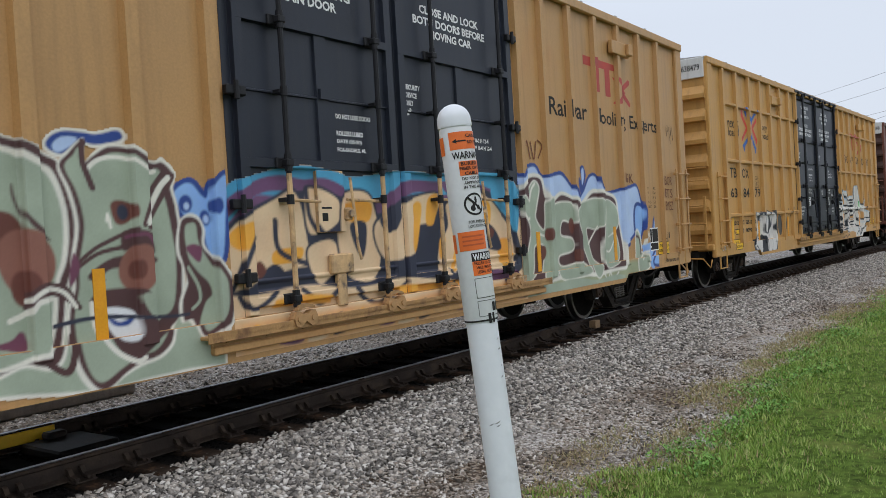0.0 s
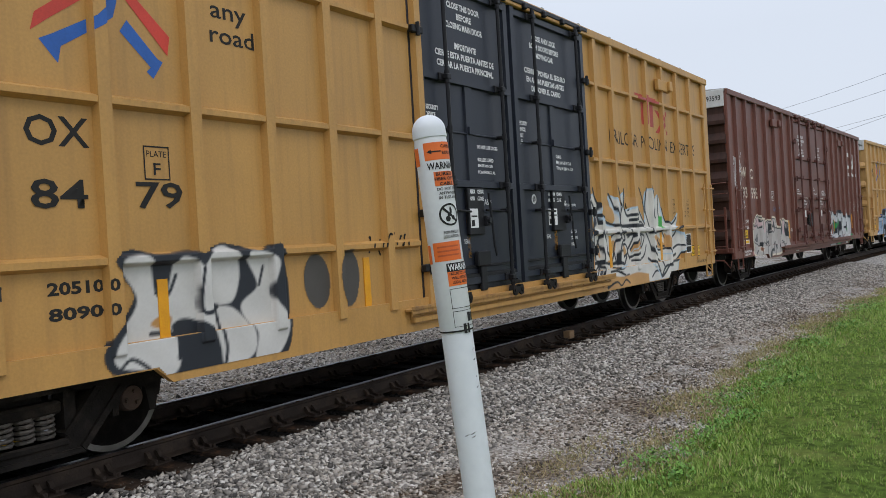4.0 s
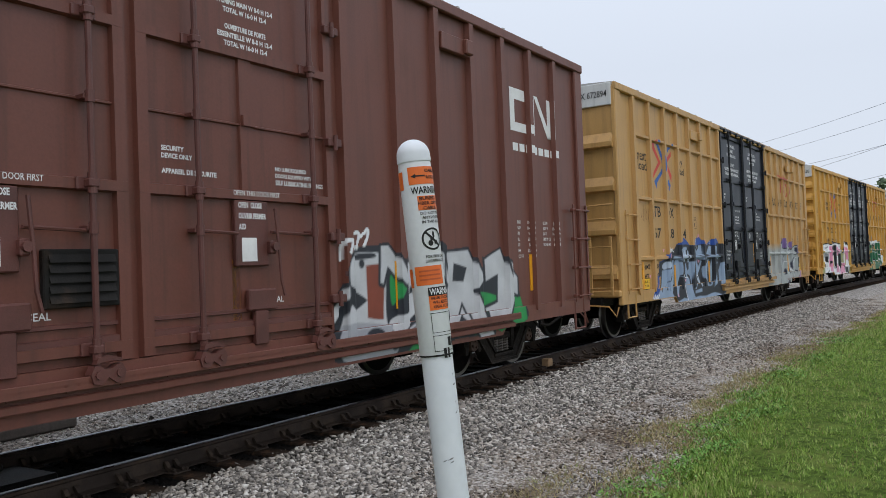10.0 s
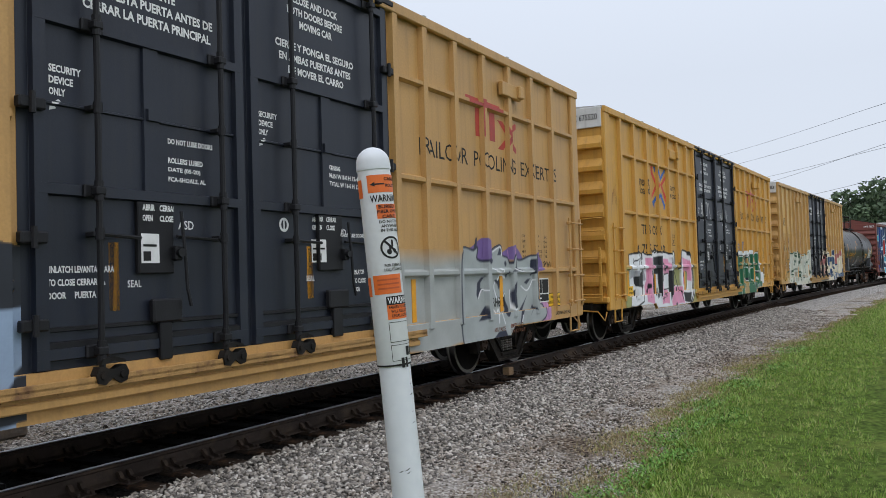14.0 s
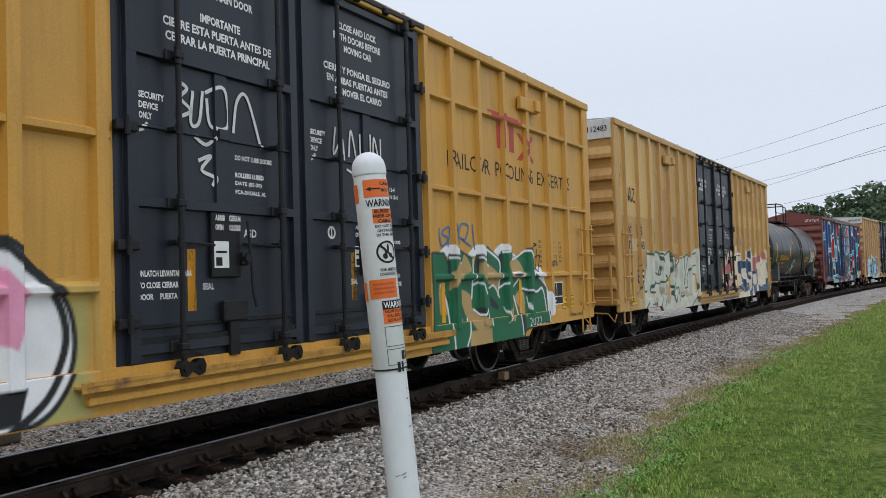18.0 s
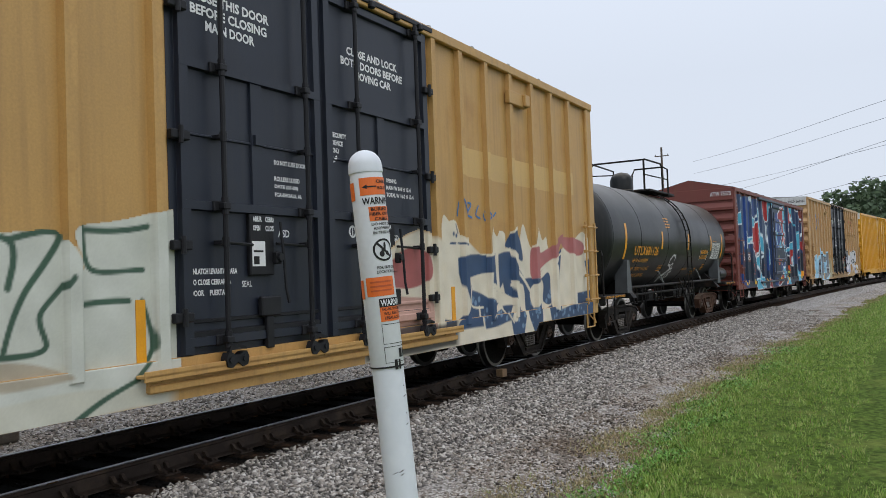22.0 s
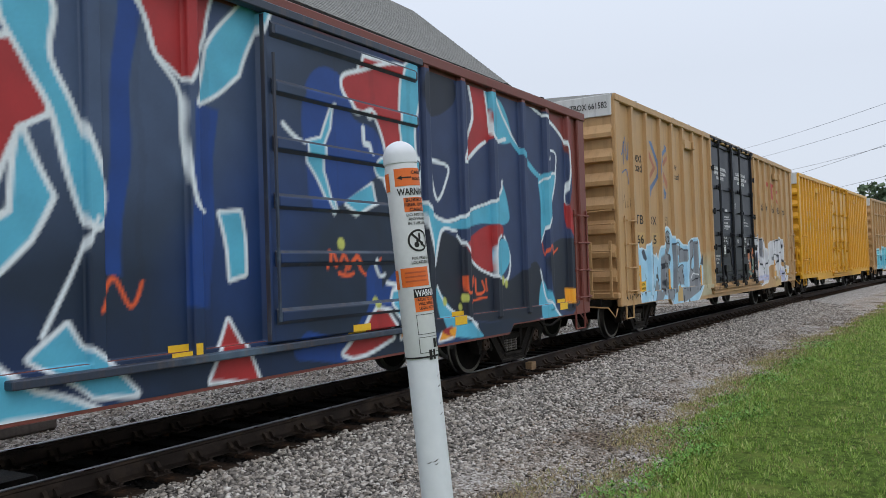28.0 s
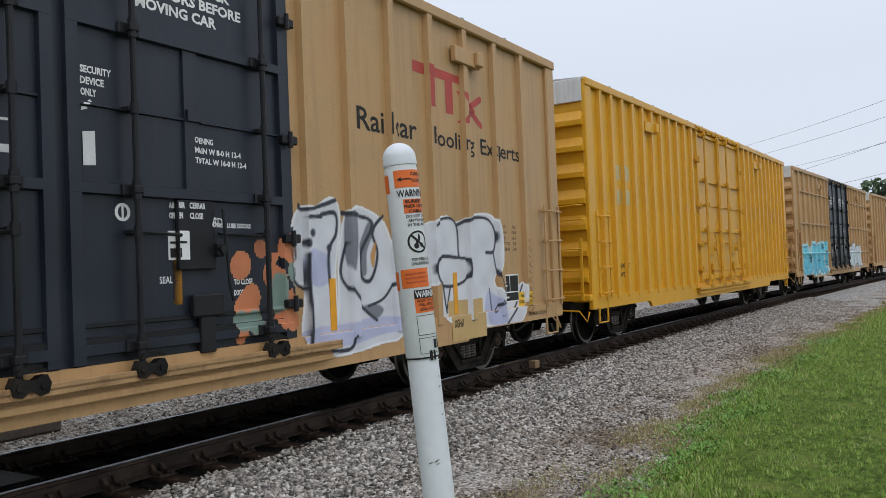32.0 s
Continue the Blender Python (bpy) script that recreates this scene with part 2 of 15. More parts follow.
YELLOW = (0.52, 0.275, 0.075)
M = {
    "steel_dark": material("dark_steel", (0.018, 0.017, 0.016), 0.55, 0.2, 4, 0.4, 0.08, 70, (0.07, 0.045, 0.03), 0.5, 3),
    "truck": material("truck_casting", (0.02, 0.017, 0.015), 0.75, 0.0, 5, 0.4, 0.15, 60, (0.07, 0.055, 0.042), 0.5, 4, dust=0.15),
    "truck_rust": material("rusty_truck_casting", (0.075, 0.04, 0.026), 0.8, 0.0, 5, 0.4, 0.15, 60, (0.15, 0.1, 0.07), 0.6, 4, dust=0.3),
    "wheel": material("wheel_steel", (0.016, 0.014, 0.013), 0.6, 0.3, 5, 0.35, 0.08, 60, (0.05, 0.035, 0.028), 0.4, 5),
    "tread": material("polished_tread", (0.2, 0.19, 0.18), 0.4, 1.0, 5, 0.2, 0.02, 60),
    "spring": material("spring_steel", (0.16, 0.14, 0.12), 0.6, 0.3, 8, 0.3, 0.05, 80),
    "rust": material("rusty_iron", (0.06, 0.036, 0.025), 0.85, 0.0, 6, 0.4, 0.12, 60, (0.05, 0.03, 0.02), 0.6, 4),
    "rail": material("rail_side_rust", (0.042, 0.031, 0.025), 0.75, 0.1, 3, 0.35, 0.1, 60, (0.11, 0.075, 0.05), 0.6, 2),
    "rail_top": material("rail_head_polished", (0.24, 0.245, 0.26), 0.3, 1.0, 3, 0.2, 0.01, 60),
    "tie": material("weathered_tie_wood", (0.03, 0.022, 0.017), 0.92, 0.0, 4, 0.45, 0.5, 40, (0.19, 0.1, 0.055), 0.6, 5),
    "stone": None,
    "black_door": material("black_door_paint", (0.0125, 0.0165, 0.028), 0.42, 0.0, 1.2, 0.3, 0.02, 60, (0.025, 0.025, 0.028), 0.4, 1.2, streak=0.3, streak_color=(0.04, 0.036, 0.034)),
    "black_rod": material("black_rod_paint", (0.014, 0.014, 0.016), 0.45, 0.0, 3, 0.3, 0.03, 60),
    "white": material("white_stencil_paint", (0.75, 0.75, 0.74), 0.6, 0, 6, 0.08, 0.01),
    "black_ink": material("black_stencil_paint", (0.02, 0.019, 0.018), 0.6, 0, 6, 0.3, 0.01),
    "yellow_reflector": material("yellow_reflector", (0.75, 0.33, 0.01), 0.4, 0, 6, 0.08, 0.0),
    "label_yellow": material("yellow_label", (0.8, 0.48, 0.02), 0.5, 0, 6, 0.05, 0.0),
    "tank": material("black_tank_paint", (0.013, 0.014, 0.014), 0.36, 0, 0.8, 0.25, 0.015, 60, (0.05, 0.048, 0.042), 0.35, 0.9, streak=0.25, streak_color=(0.06, 0.055, 0.045), dust=0.55),
    "tank_text": material("orange_tank_lettering", (0.72, 0.3, 0.015), 0.5, 0, 6, 0.1, 0.0),
    "galv": material("galvanised_grating", (0.3, 0.31, 0.31), 0.5, 0.6, 5, 0.2, 0.03),
    "roof_metal": material("galvanised_roof", (0.42, 0.42, 0.4), 0.5, 0.4, 2, 0.2, 0.03, tint=(0.2, 0.13, 0.08), tint_amount=0.4),
    "placard_white": material("white_end_panel", (0.62, 0.62, 0.6), 0.5, 0, 2, 0.1, 0.01, streak=0.25),
    "ttx_red": material("red_logo_paint", (0.42, 0.05, 0.035), 0.55, 0, 3, 0.2, 0.01),
    "ttx_red_faded": material("faded_red_logo_paint", (0.36, 0.11, 0.045), 0.6, 0, 3, 0.25, 0.01),
    "logo_blue": material("blue_logo_paint", (0.02, 0.11, 0.42), 0.55, 0, 3, 0.15, 0.01),
    "logo_red": material("bright_red_logo_paint", (0.6, 0.05, 0.03), 0.55, 0, 3, 0.15, 0.01),
    "logo_gold": material("gold_logo_paint", (0.7, 0.4, 0.03), 0.55, 0, 3, 0.15, 0.01),
    "logo_blue_faded": material("faded_blue_logo_paint", (0.13, 0.19, 0.33), 0.65, 0, 3, 0.2, 0.01),
    "logo_red_faded": material("faded_pink_logo_paint", (0.42, 0.17, 0.1), 0.65, 0, 3, 0.2, 0.01),
    "tag_black": material("black_spray_paint", (0.02, 0.02, 0.02), 0.6, 0, 6, 0.3, 0.0),
    "tag_rust": material("rust_red_marker", (0.16, 0.05, 0.02), 0.6, 0, 6, 0.3, 0.0),
    "tag_blue": material("blue_spray_paint", (0.05, 0.17, 0.42), 0.6, 0, 6, 0.2, 0.0),
    "tag_white": material("white_spray_paint", (0.62, 0.62, 0.62), 0.6, 0, 6, 0.12, 0.0),
}

for k, v in (("steel_dark", 0.1), ("truck", 0.1), ("wheel", 0.1), ("tie", 0.02), ("rail", 0.15), ("truck_rust", 0.1)):
    M[k].node_tree.nodes["Principled BSDF"].inputs["Specular IOR Level"].default_value = v
M["black_door"].node_tree.nodes["Principled BSDF"].inputs["Specular IOR Level"].default_value = 0.42


def graffiti_material():
    m = bpy.data.materials.new("graffiti_spray_paint")
    m.use_nodes = True
    nt = m.node_tree
    b = nt.nodes["Principled BSDF"]
    b.inputs["Roughness"].default_value = 0.55
    at = nt.nodes.new("ShaderNodeVertexColor")
    at.layer_name = "paint"
    co = nt.nodes.new("ShaderNodeTexCoord")
    n = nt.nodes.new("ShaderNodeTexNoise")
    n.inputs["Scale"].default_value, n.inputs["Detail"].default_value = 3, 8
    nt.links.new(co.outputs["Object"], n.inputs["Vector"])
    mx = nt.nodes.new("ShaderNodeMix")
    mx.data_type, mx.blend_type = "RGBA", "OVERLAY"
    mx.inputs[0].default_value = 0.22
    nt.links.new(at.outputs[0], mx.inputs[6])
    nt.links.new(n.outputs[0], mx.inputs[7])
    nt.links.new(mx.outputs[2], b.inputs["Base Color"])
    return m


M["graffiti"] = graffiti_material()
# ---- ground, lawn, ballast and track ----
GROUND_Z = -0.43


def lawn_edge(x):
    """The lawn's ragged line beside the gravel, bulging out near the marker post."""
    near = float(np.interp(x, (4.5, 6, 6.8, 7.7, 9, 10.7, 13.2, 16, 20, 25), (3.2, 2.85, 2.66, 2.5, 2.6, 2.8, 2.78, 2.7, 2.62, 2.3)))
    far = 2.63 + bend(x)
    k = min(max((x - 18) / 8, 0), 1)
    return near * (1 - k) + far * k + 0.07 * math.sin(x * 2.3) + 0.05 * math.sin(x * 5.1 + 1)


def ground_material(name="gravel_dirt_ground", bare=1.0):
    m = bpy.data.materials.new(name)
    m.use_nodes = True
    nt = m.node_tree
    N, Lk = nt.nodes, nt.links
    b = N["Principled BSDF"]
    b.inputs["Roughness"].default_value = 0.95
    co = N.new("ShaderNodeTexCoord")
    def noise_tex(scale, detail=6):
        n = N.new("ShaderNodeTexNoise")
        n.inputs["Scale"].default_value, n.inputs["Detail"].default_value = scale, detail
        Lk.new(co.outputs["Object"], n.inputs["Vector"])
        return n.outputs[0]
    def mix(kind, fac, a, c):
        x = N.new("ShaderNodeMix")
        x.data_type, x.blend_type = "RGBA", kind
        for sock, val in ((x.inputs[0], fac), (x.inputs[6], a), (x.inputs[7], c)):
            if isinstance(val, (int, float)):
                sock.default_value = val
            elif isinstance(val, tuple):
                sock.default_value = (*val, 1)
            else:
                Lk.new(val, sock)
        return x.outputs[2]
    def ramp(src, lo, hi):
        r = N.new("ShaderNodeMapRange")
        r.inputs[1].default_value, r.inputs[2].default_value = lo, hi
        Lk.new(src, r.inputs[0])
        return r.outputs[0]
    vor = N.new("ShaderNodeTexVoronoi")
    vor.inputs["Scale"].default_value = 38
    Lk.new(co.outputs["Object"], vor.inputs["Vector"])
    bw = N.new("ShaderNodeRGBToBW")
    Lk.new(vor.outputs["Color"], bw.inputs[0])
    stone = mix("MIX", ramp(bw.outputs[0], 0.15, 0.85), (0.075, 0.07, 0.066), (0.62, 0.585, 0.545))
    dirt = mix("MIX", ramp(noise_tex(45), 0.38, 0.62), (0.1, 0.078, 0.06), (0.45, 0.385, 0.315))
    lone = mix("MIX", ramp(bw.outputs[0], 0.62, 0.66), dirt, stone)
    col = mix("MIX", ramp(noise_tex(1.1), 0.38 if bare else -1.0, 0.6 if bare else -0.5), lone, stone)
    litter = mix("MIX", ramp(noise_tex(24), 0.45, 0.6), (0.07, 0.05, 0.038), (0.3, 0.245, 0.19))
    col = mix("MIX", ramp(noise_tex(0.75, 5), 0.53 if bare else 2.0, 0.66 if bare else 3.0), col, litter)
    Lk.new(col, b.inputs["Base Color"])
    bp = N.new("ShaderNodeBump")
    bp.inputs["Strength"].default_value, bp.inputs["Distance"].default_value = 0.9, 0.02
    Lk.new(vor.outputs["Distance"], bp.inputs["Height"])
    Lk.new(bp.outputs[0], b.inputs["Normal"])
    return m


def stone_material(name="ballast_stone", dark=(0.06, 0.057, 0.055), mid=(0.3, 0.285, 0.27), tan=(0.47, 0.42, 0.37), light=(0.72, 0.7, 0.67)):
    m = bpy.data.materials.new(name)
    m.use_nodes = True
    nt = m.node_tree
    b = nt.nodes["Principled BSDF"]
    b.inputs["Roughness"].default_value = 0.9
    g = nt.nodes.new("ShaderNodeNewGeometry")
    r = nt.nodes.new("ShaderNodeValToRGB")
    e = r.color_ramp.elements
    e[0].color, e[1].color = (*dark, 1), (*light, 1)
    x = e.new(0.45)
    x.color = (*mid, 1)
    x = e.new(0.72)
    x.color = (*tan, 1)
    nt.links.new(g.outputs["Random Per Island"], r.inputs[0])
    n = nt.nodes.new("ShaderNodeTexNoise")
    n.inputs["Scale"].default_value = 90
    mx = nt.nodes.new("ShaderNodeMix")
    mx.data_type, mx.blend_type = "RGBA", "OVERLAY"
    mx.inputs[0].default_value = 0.35
    nt.links.new(r.outputs[0], mx.inputs[6])
    nt.links.new(n.outputs[0], mx.inputs[7])
    nt.links.new(mx.outputs[2], b.inputs["Base Color"])
    return m


M["stone"] = stone_material("ballast_stone", (0.07, 0.065, 0.06), (0.27, 0.247, 0.222), (0.42, 0.378, 0.328), (0.66, 0.625, 0.58))
M["gravel"] = stone_material("gravel_stone", (0.05, 0.042, 0.035), (0.22, 0.19, 0.16), (0.38, 0.32, 0.265), (0.6, 0.56, 0.51))
M["litter"] = stone_material("leaf_litter", (0.025, 0.018, 0.013), (0.075, 0.05, 0.034), (0.16, 0.11, 0.07), (0.3, 0.22, 0.14))
# near-black for stones and tie middles: the train's shade put into the colour
M["shade_dark"] = material("painted_shade_black", (0.009, 0.0085, 0.008), 0.95, 0, 20, 0.5, 0.2, 80)
M["ground"] = ground_material()
M["grey_bed"] = ground_material("grey_ballast_bed", 0.0)
M["lawn"] = material("lawn_soil", (0.075, 0.115, 0.022), 0.95, 0, 14, 0.6, 0.8, 110, (0.2, 0.22, 0.06), 0.5, 1.6)
# bed between the rails, its colour darkened to paint in shade under the cars
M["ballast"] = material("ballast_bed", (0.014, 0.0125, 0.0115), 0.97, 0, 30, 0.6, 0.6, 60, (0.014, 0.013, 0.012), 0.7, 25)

for k in ("ballast", "shade_dark", "stone", "gravel", "ground", "grey_bed", "litter", "lawn"):
    M[k].node_tree.nodes["Principled BSDF"].inputs["Specular IOR Level"].default_value = 0.04


def soft_noise(x, y, s):
    return noise.noise(Vector((x * s, y * s, 3.3)))


def make_ground():
    xs = [-400, -150, -60, -25] + [x for x in range(-14, 60, 2)] + [64, 72, 84, 100, 130, 180, 300, 700, 1800]
    ys = [-900, -300, -100, -40, -20] + [y * 0.8 for y in range(-18, 16)] + [14, 18, 26, 40, 80, 200, 600, 1800]
    vs = [(x, y, GROUND_Z + 0.02 * soft_noise(x, y, 0.7)) for x in xs for y in ys]
    n = len(ys)
    fs = [(i * n + j, (i + 1) * n + j, (i + 1) * n + j + 1, i * n + j + 1) for i in range(len(xs) - 1) for j in range(n - 1)]
    s = Shape().add(vs, fs)
    tagged(part("ground", s, M["ground"]), "grey-brown gravel and packed dirt beside the railway", "ground", kind="structure")
    # lawn sheet with a ragged edge, just above the gravel
    s = Shape()
    xs = [-30, -10, 0, 1] + [2 + 0.35 * k for k in range(160)] + [60 + 6 * k for k in range(30)]
    ys = [0, 0.25, 0.6, 1.2, 2.5, 5, 10, 25, 70, 300]
    vs, fs = [], []
    for x in xs:
        e = lawn_edge(x) - 0.3 + 0.3 * soft_noise(x, 0, 2.1)
        for j, d in enumerate(ys):
            vs.append((x, e - d, GROUND_Z + 0.024 + (0.03 if j > 1 else 0.0)))
    n = len(ys)
    fs = [(i * n + j, i * n + j + 1, (i + 1) * n + j + 1, (i + 1) * n + j) for i in range(len(xs) - 1) for j in range(n - 1)]
    s.add(vs, fs)
    tagged(part("lawn", s, M["lawn"]), "mown green lawn with a ragged dry edge", "lawn", kind="structure")


def blade_mesh(name, x, y, h, w, lean, rng):
    """Thin upright triangles, one a blade."""
    n = len(x)
    a, b = rng.random(n) * 6.283, rng.random(n) * 6.283
    z0 = np.full(n, GROUND_Z + 0.02)
    p0 = np.stack([x + np.cos(a) * w, y + np.sin(a) * w, z0], 1)
    p1 = np.stack([x - np.cos(a) * w, y - np.sin(a) * w, z0], 1)
    p2 = np.stack([x + np.cos(b) * lean, y + np.sin(b) * lean, z0 + h], 1)
    me = bpy.data.meshes.new(name)
    me.vertices.add(3 * n)
    me.vertices.foreach_set("co", np.stack([p0, p1, p2], 1).ravel())
    me.loops.add(3 * n)
    me.loops.foreach_set("vertex_index", np.arange(3 * n))
    me.polygons.add(n)
    me.polygons.foreach_set("loop_start", np.arange(0, 3 * n, 3))
    me.update(calc_edges=True)
    return me


def blade_material(name, colors, patch):
    """Each blade takes a shade of its own; broad patches shift towards another green."""
    m = bpy.data.materials.new(name)
    m.use_nodes = True
    nt = m.node_tree
    bs = nt.nodes["Principled BSDF"]
    bs.inputs["Roughness"].default_value = 0.65
    g = nt.nodes.new("ShaderNodeNewGeometry")
    r = nt.nodes.new("ShaderNodeValToRGB")
    el = r.color_ramp.elements
    el[0].color, el[1].color = (*colors[0], 1), (*colors[-1], 1)
    for k, c in enumerate(colors[1:-1]):
        el.new((k + 1) / (len(colors) - 1)).color = (*c, 1)
    co = nt.nodes.new("ShaderNodeTexCoord")
    no = nt.nodes.new("ShaderNodeTexNoise")
    no.inputs["Scale"].default_value, no.inputs["Detail"].default_value, no.inputs["Roughness"].default_value = 2.6, 6, 0.7
    mr = nt.nodes.new("ShaderNodeMapRange")
    mr.inputs[1].default_value, mr.inputs[2].default_value, mr.inputs[4].default_value = 0.45, 0.65, 0.55
    mx = nt.nodes.new("ShaderNodeMix")
    mx.data_type = "RGBA"
    mx.inputs[7].default_value = (*patch, 1)
    nt.links.new(co.outputs["Object"], no.inputs["Vector"])
    nt.links.new(no.outputs[0], mr.inputs[0])
    nt.links.new(mr.outputs[0], mx.inputs[0])
    nt.links.new(g.outputs["Random Per Island"], r.inputs[0])
    nt.links.new(r.outputs[0], mx.inputs[6])
    nt.links.new(mx.outputs[2], bs.inputs["Base Color"])
    return m


def make_grass():
    """Grass blades, thin triangles: mown lawn, dry straw on its edge, leafy weeds along it."""
    rng = np.random.default_rng(7)
    count = 620000
    x = 3.2 + 60 * rng.random(count) ** 2.3
    grid = np.linspace(0, 70, 701)
    edge = np.array([lawn_edge(a) for a in grid])
    e = np.interp(x, grid, edge)
    span = np.clip(3.0 - 0.02 * x, 1.2, 3.2)
    d = span * rng.random(count) ** 1.1 - 0.5
    y = e - d
    clump = np.sin(x * 1.7 + np.sin(y * 2.2) * 2) * np.sin(y * 1.9 + np.sin(x * 1.1) * 2) + 0.5 * np.sin(x * 5.3 + y * 3) * np.sin(y * 6.1 - x * 2)
    fine = np.sin(x * 9 + 3 * np.sin(y * 7)) * np.sin(y * 17 + 3 * np.sin(x * 8))
    keep = rng.random(count) < np.clip((d + 0.4 + 0.4 * np.clip(clump, -1, 1)) / 0.6, 0.01, 1.0) * np.clip((d + 0.6) * 2, 0, 1) * np.clip(0.62 + 0.55 * fine, 0.18, 1)
    x, y, d, clump, fine = x[keep], y[keep], d[keep], clump[keep], fine[keep]
    n = len(x)
    h = (0.018 + 0.04 * rng.random(n) ** 1.5) * (0.8 + 0.5 * np.clip(clump, 0, 1) + 0.7 * np.clip(fine, 0, 1)) * np.clip(0.6 + d, 0.5, 1) * (1 + 0.02 * x)
    w = (0.0035 + 0.0045 * rng.random(n)) * (1 + 0.055 * x)
    me = blade_mesh("grass", x, y, h, w, 0.9 * h * rng.random(n), rng)
    me.materials.append(blade_material("grass_blades", [(0.05, 0.11, 0.016), (0.16, 0.28, 0.035), (0.25, 0.4, 0.06), (0.34, 0.46, 0.1), (0.52, 0.53, 0.21)], (0.22, 0.33, 0.07)))
    me.materials.append(blade_material("dry_grass_blades", [(0.16, 0.11, 0.055), (0.36, 0.28, 0.14), (0.55, 0.46, 0.25)], (0.3, 0.22, 0.11)))
    me.polygons.foreach_set("material_index", (rng.random(n) < np.clip(0.55 - 1.2 * (d + 0.25 * clump), 0.05, 0.85)).astype(np.int32))
    tagged(new("grass", me), "short green grass blades with dry patches", "grass", kind="stuff")
    # straw tufts strewn on the gravel before the lawn
    spots = [(9.63, 3.13, 0.3), (9.45, 2.72, 0.25), (14.38, 2.99, 0.4), (13.1, 3.06, 0.3), (6.75, 3.25, 0.3), (7.4, 2.75, 0.2), (11.6, 3.0, 0.25), (17.5, 2.85, 0.5), (22, 2.6, 0.6)]
    px, py = [], []
    for sx, sy, r in spots:
        k = int(2600 * r)
        px.append(sx + r * 1.5 * rng.normal(size=k))
        py.append(sy + r * 0.45 * rng.normal(size=k))
    px, py = np.concatenate(px), np.concatenate(py)
    k = len(px)
    hh = 0.015 + 0.04 * rng.random(k)
    me = blade_mesh("straw", px, py, hh, (0.003 + 0.003 * rng.random(k)) * (1 + 0.04 * px), 1.6 * hh * rng.random(k), rng)
    me.materials.append(blade_material("straw_blades", [(0.14, 0.1, 0.05), (0.36, 0.28, 0.14), (0.5, 0.42, 0.22), (0.2, 0.26, 0.07)], (0.3, 0.22, 0.12)))
    tagged(new("straw", me), "dry tan straw tufts on the gravel edge", "grass", kind="stuff")
    # broad-leaved weeds in clumps
    vs, fs = [], []
    spots = [(10.47, 2.38, 0.3), (7.48, 2.32, 0.22), (16.95, 2.27, 0.4), (9.66, 2.55, 0.25), (6.97, 2.55, 0.16), (8.2, 2.35, 0.2), (12.2, 2.5, 0.35), (14.6, 2.45, 0.4), (20.5, 2.3, 0.5), (8.9, 2.2, 0.2), (11.3, 2.1, 0.25), (6.6, 2.2, 0.15)]
    for sx, sy, r in spots:
        for _ in range(int(900 * (r + 0.15))):
            cx, cy = sx + r * 1.3 * rng.normal(), sy + r * 0.5 * rng.normal()
            a, up, q = rng.random() * 6.283, rng.random(), (0.007 + 0.011 * rng.random()) * (1 + 0.03 * sx)
            u = Vector((math.cos(a), math.sin(a), 0.15 + 0.9 * up)).normalized()
            t = Vector((-math.sin(a), math.cos(a), 0.2 * rng.normal()))
            o = Vector((cx, cy, GROUND_Z + 0.03 + 0.07 * rng.random()))
            k = len(vs)
            vs += [o, o + u * q * 0.9 + t * q * 0.6, o + u * q * 2.2, o + u * q * 0.9 - t * q * 0.6]
            fs.append((k, k + 1, k + 2, k + 3))
    me = bpy.data.meshes.new("weeds")
    me.from_pydata([tuple(p) for p in vs], [], fs)
    me.materials.append(blade_material("weed_leaves", [(0.03, 0.08, 0.012), (0.09, 0.23, 0.025), (0.15, 0.33, 0.04), (0.22, 0.4, 0.08)], (0.12, 0.26, 0.035)))
    tagged(new("weeds", me), "bright green broad-leaved weeds along the lawn's edge", "weeds", kind="stuff")


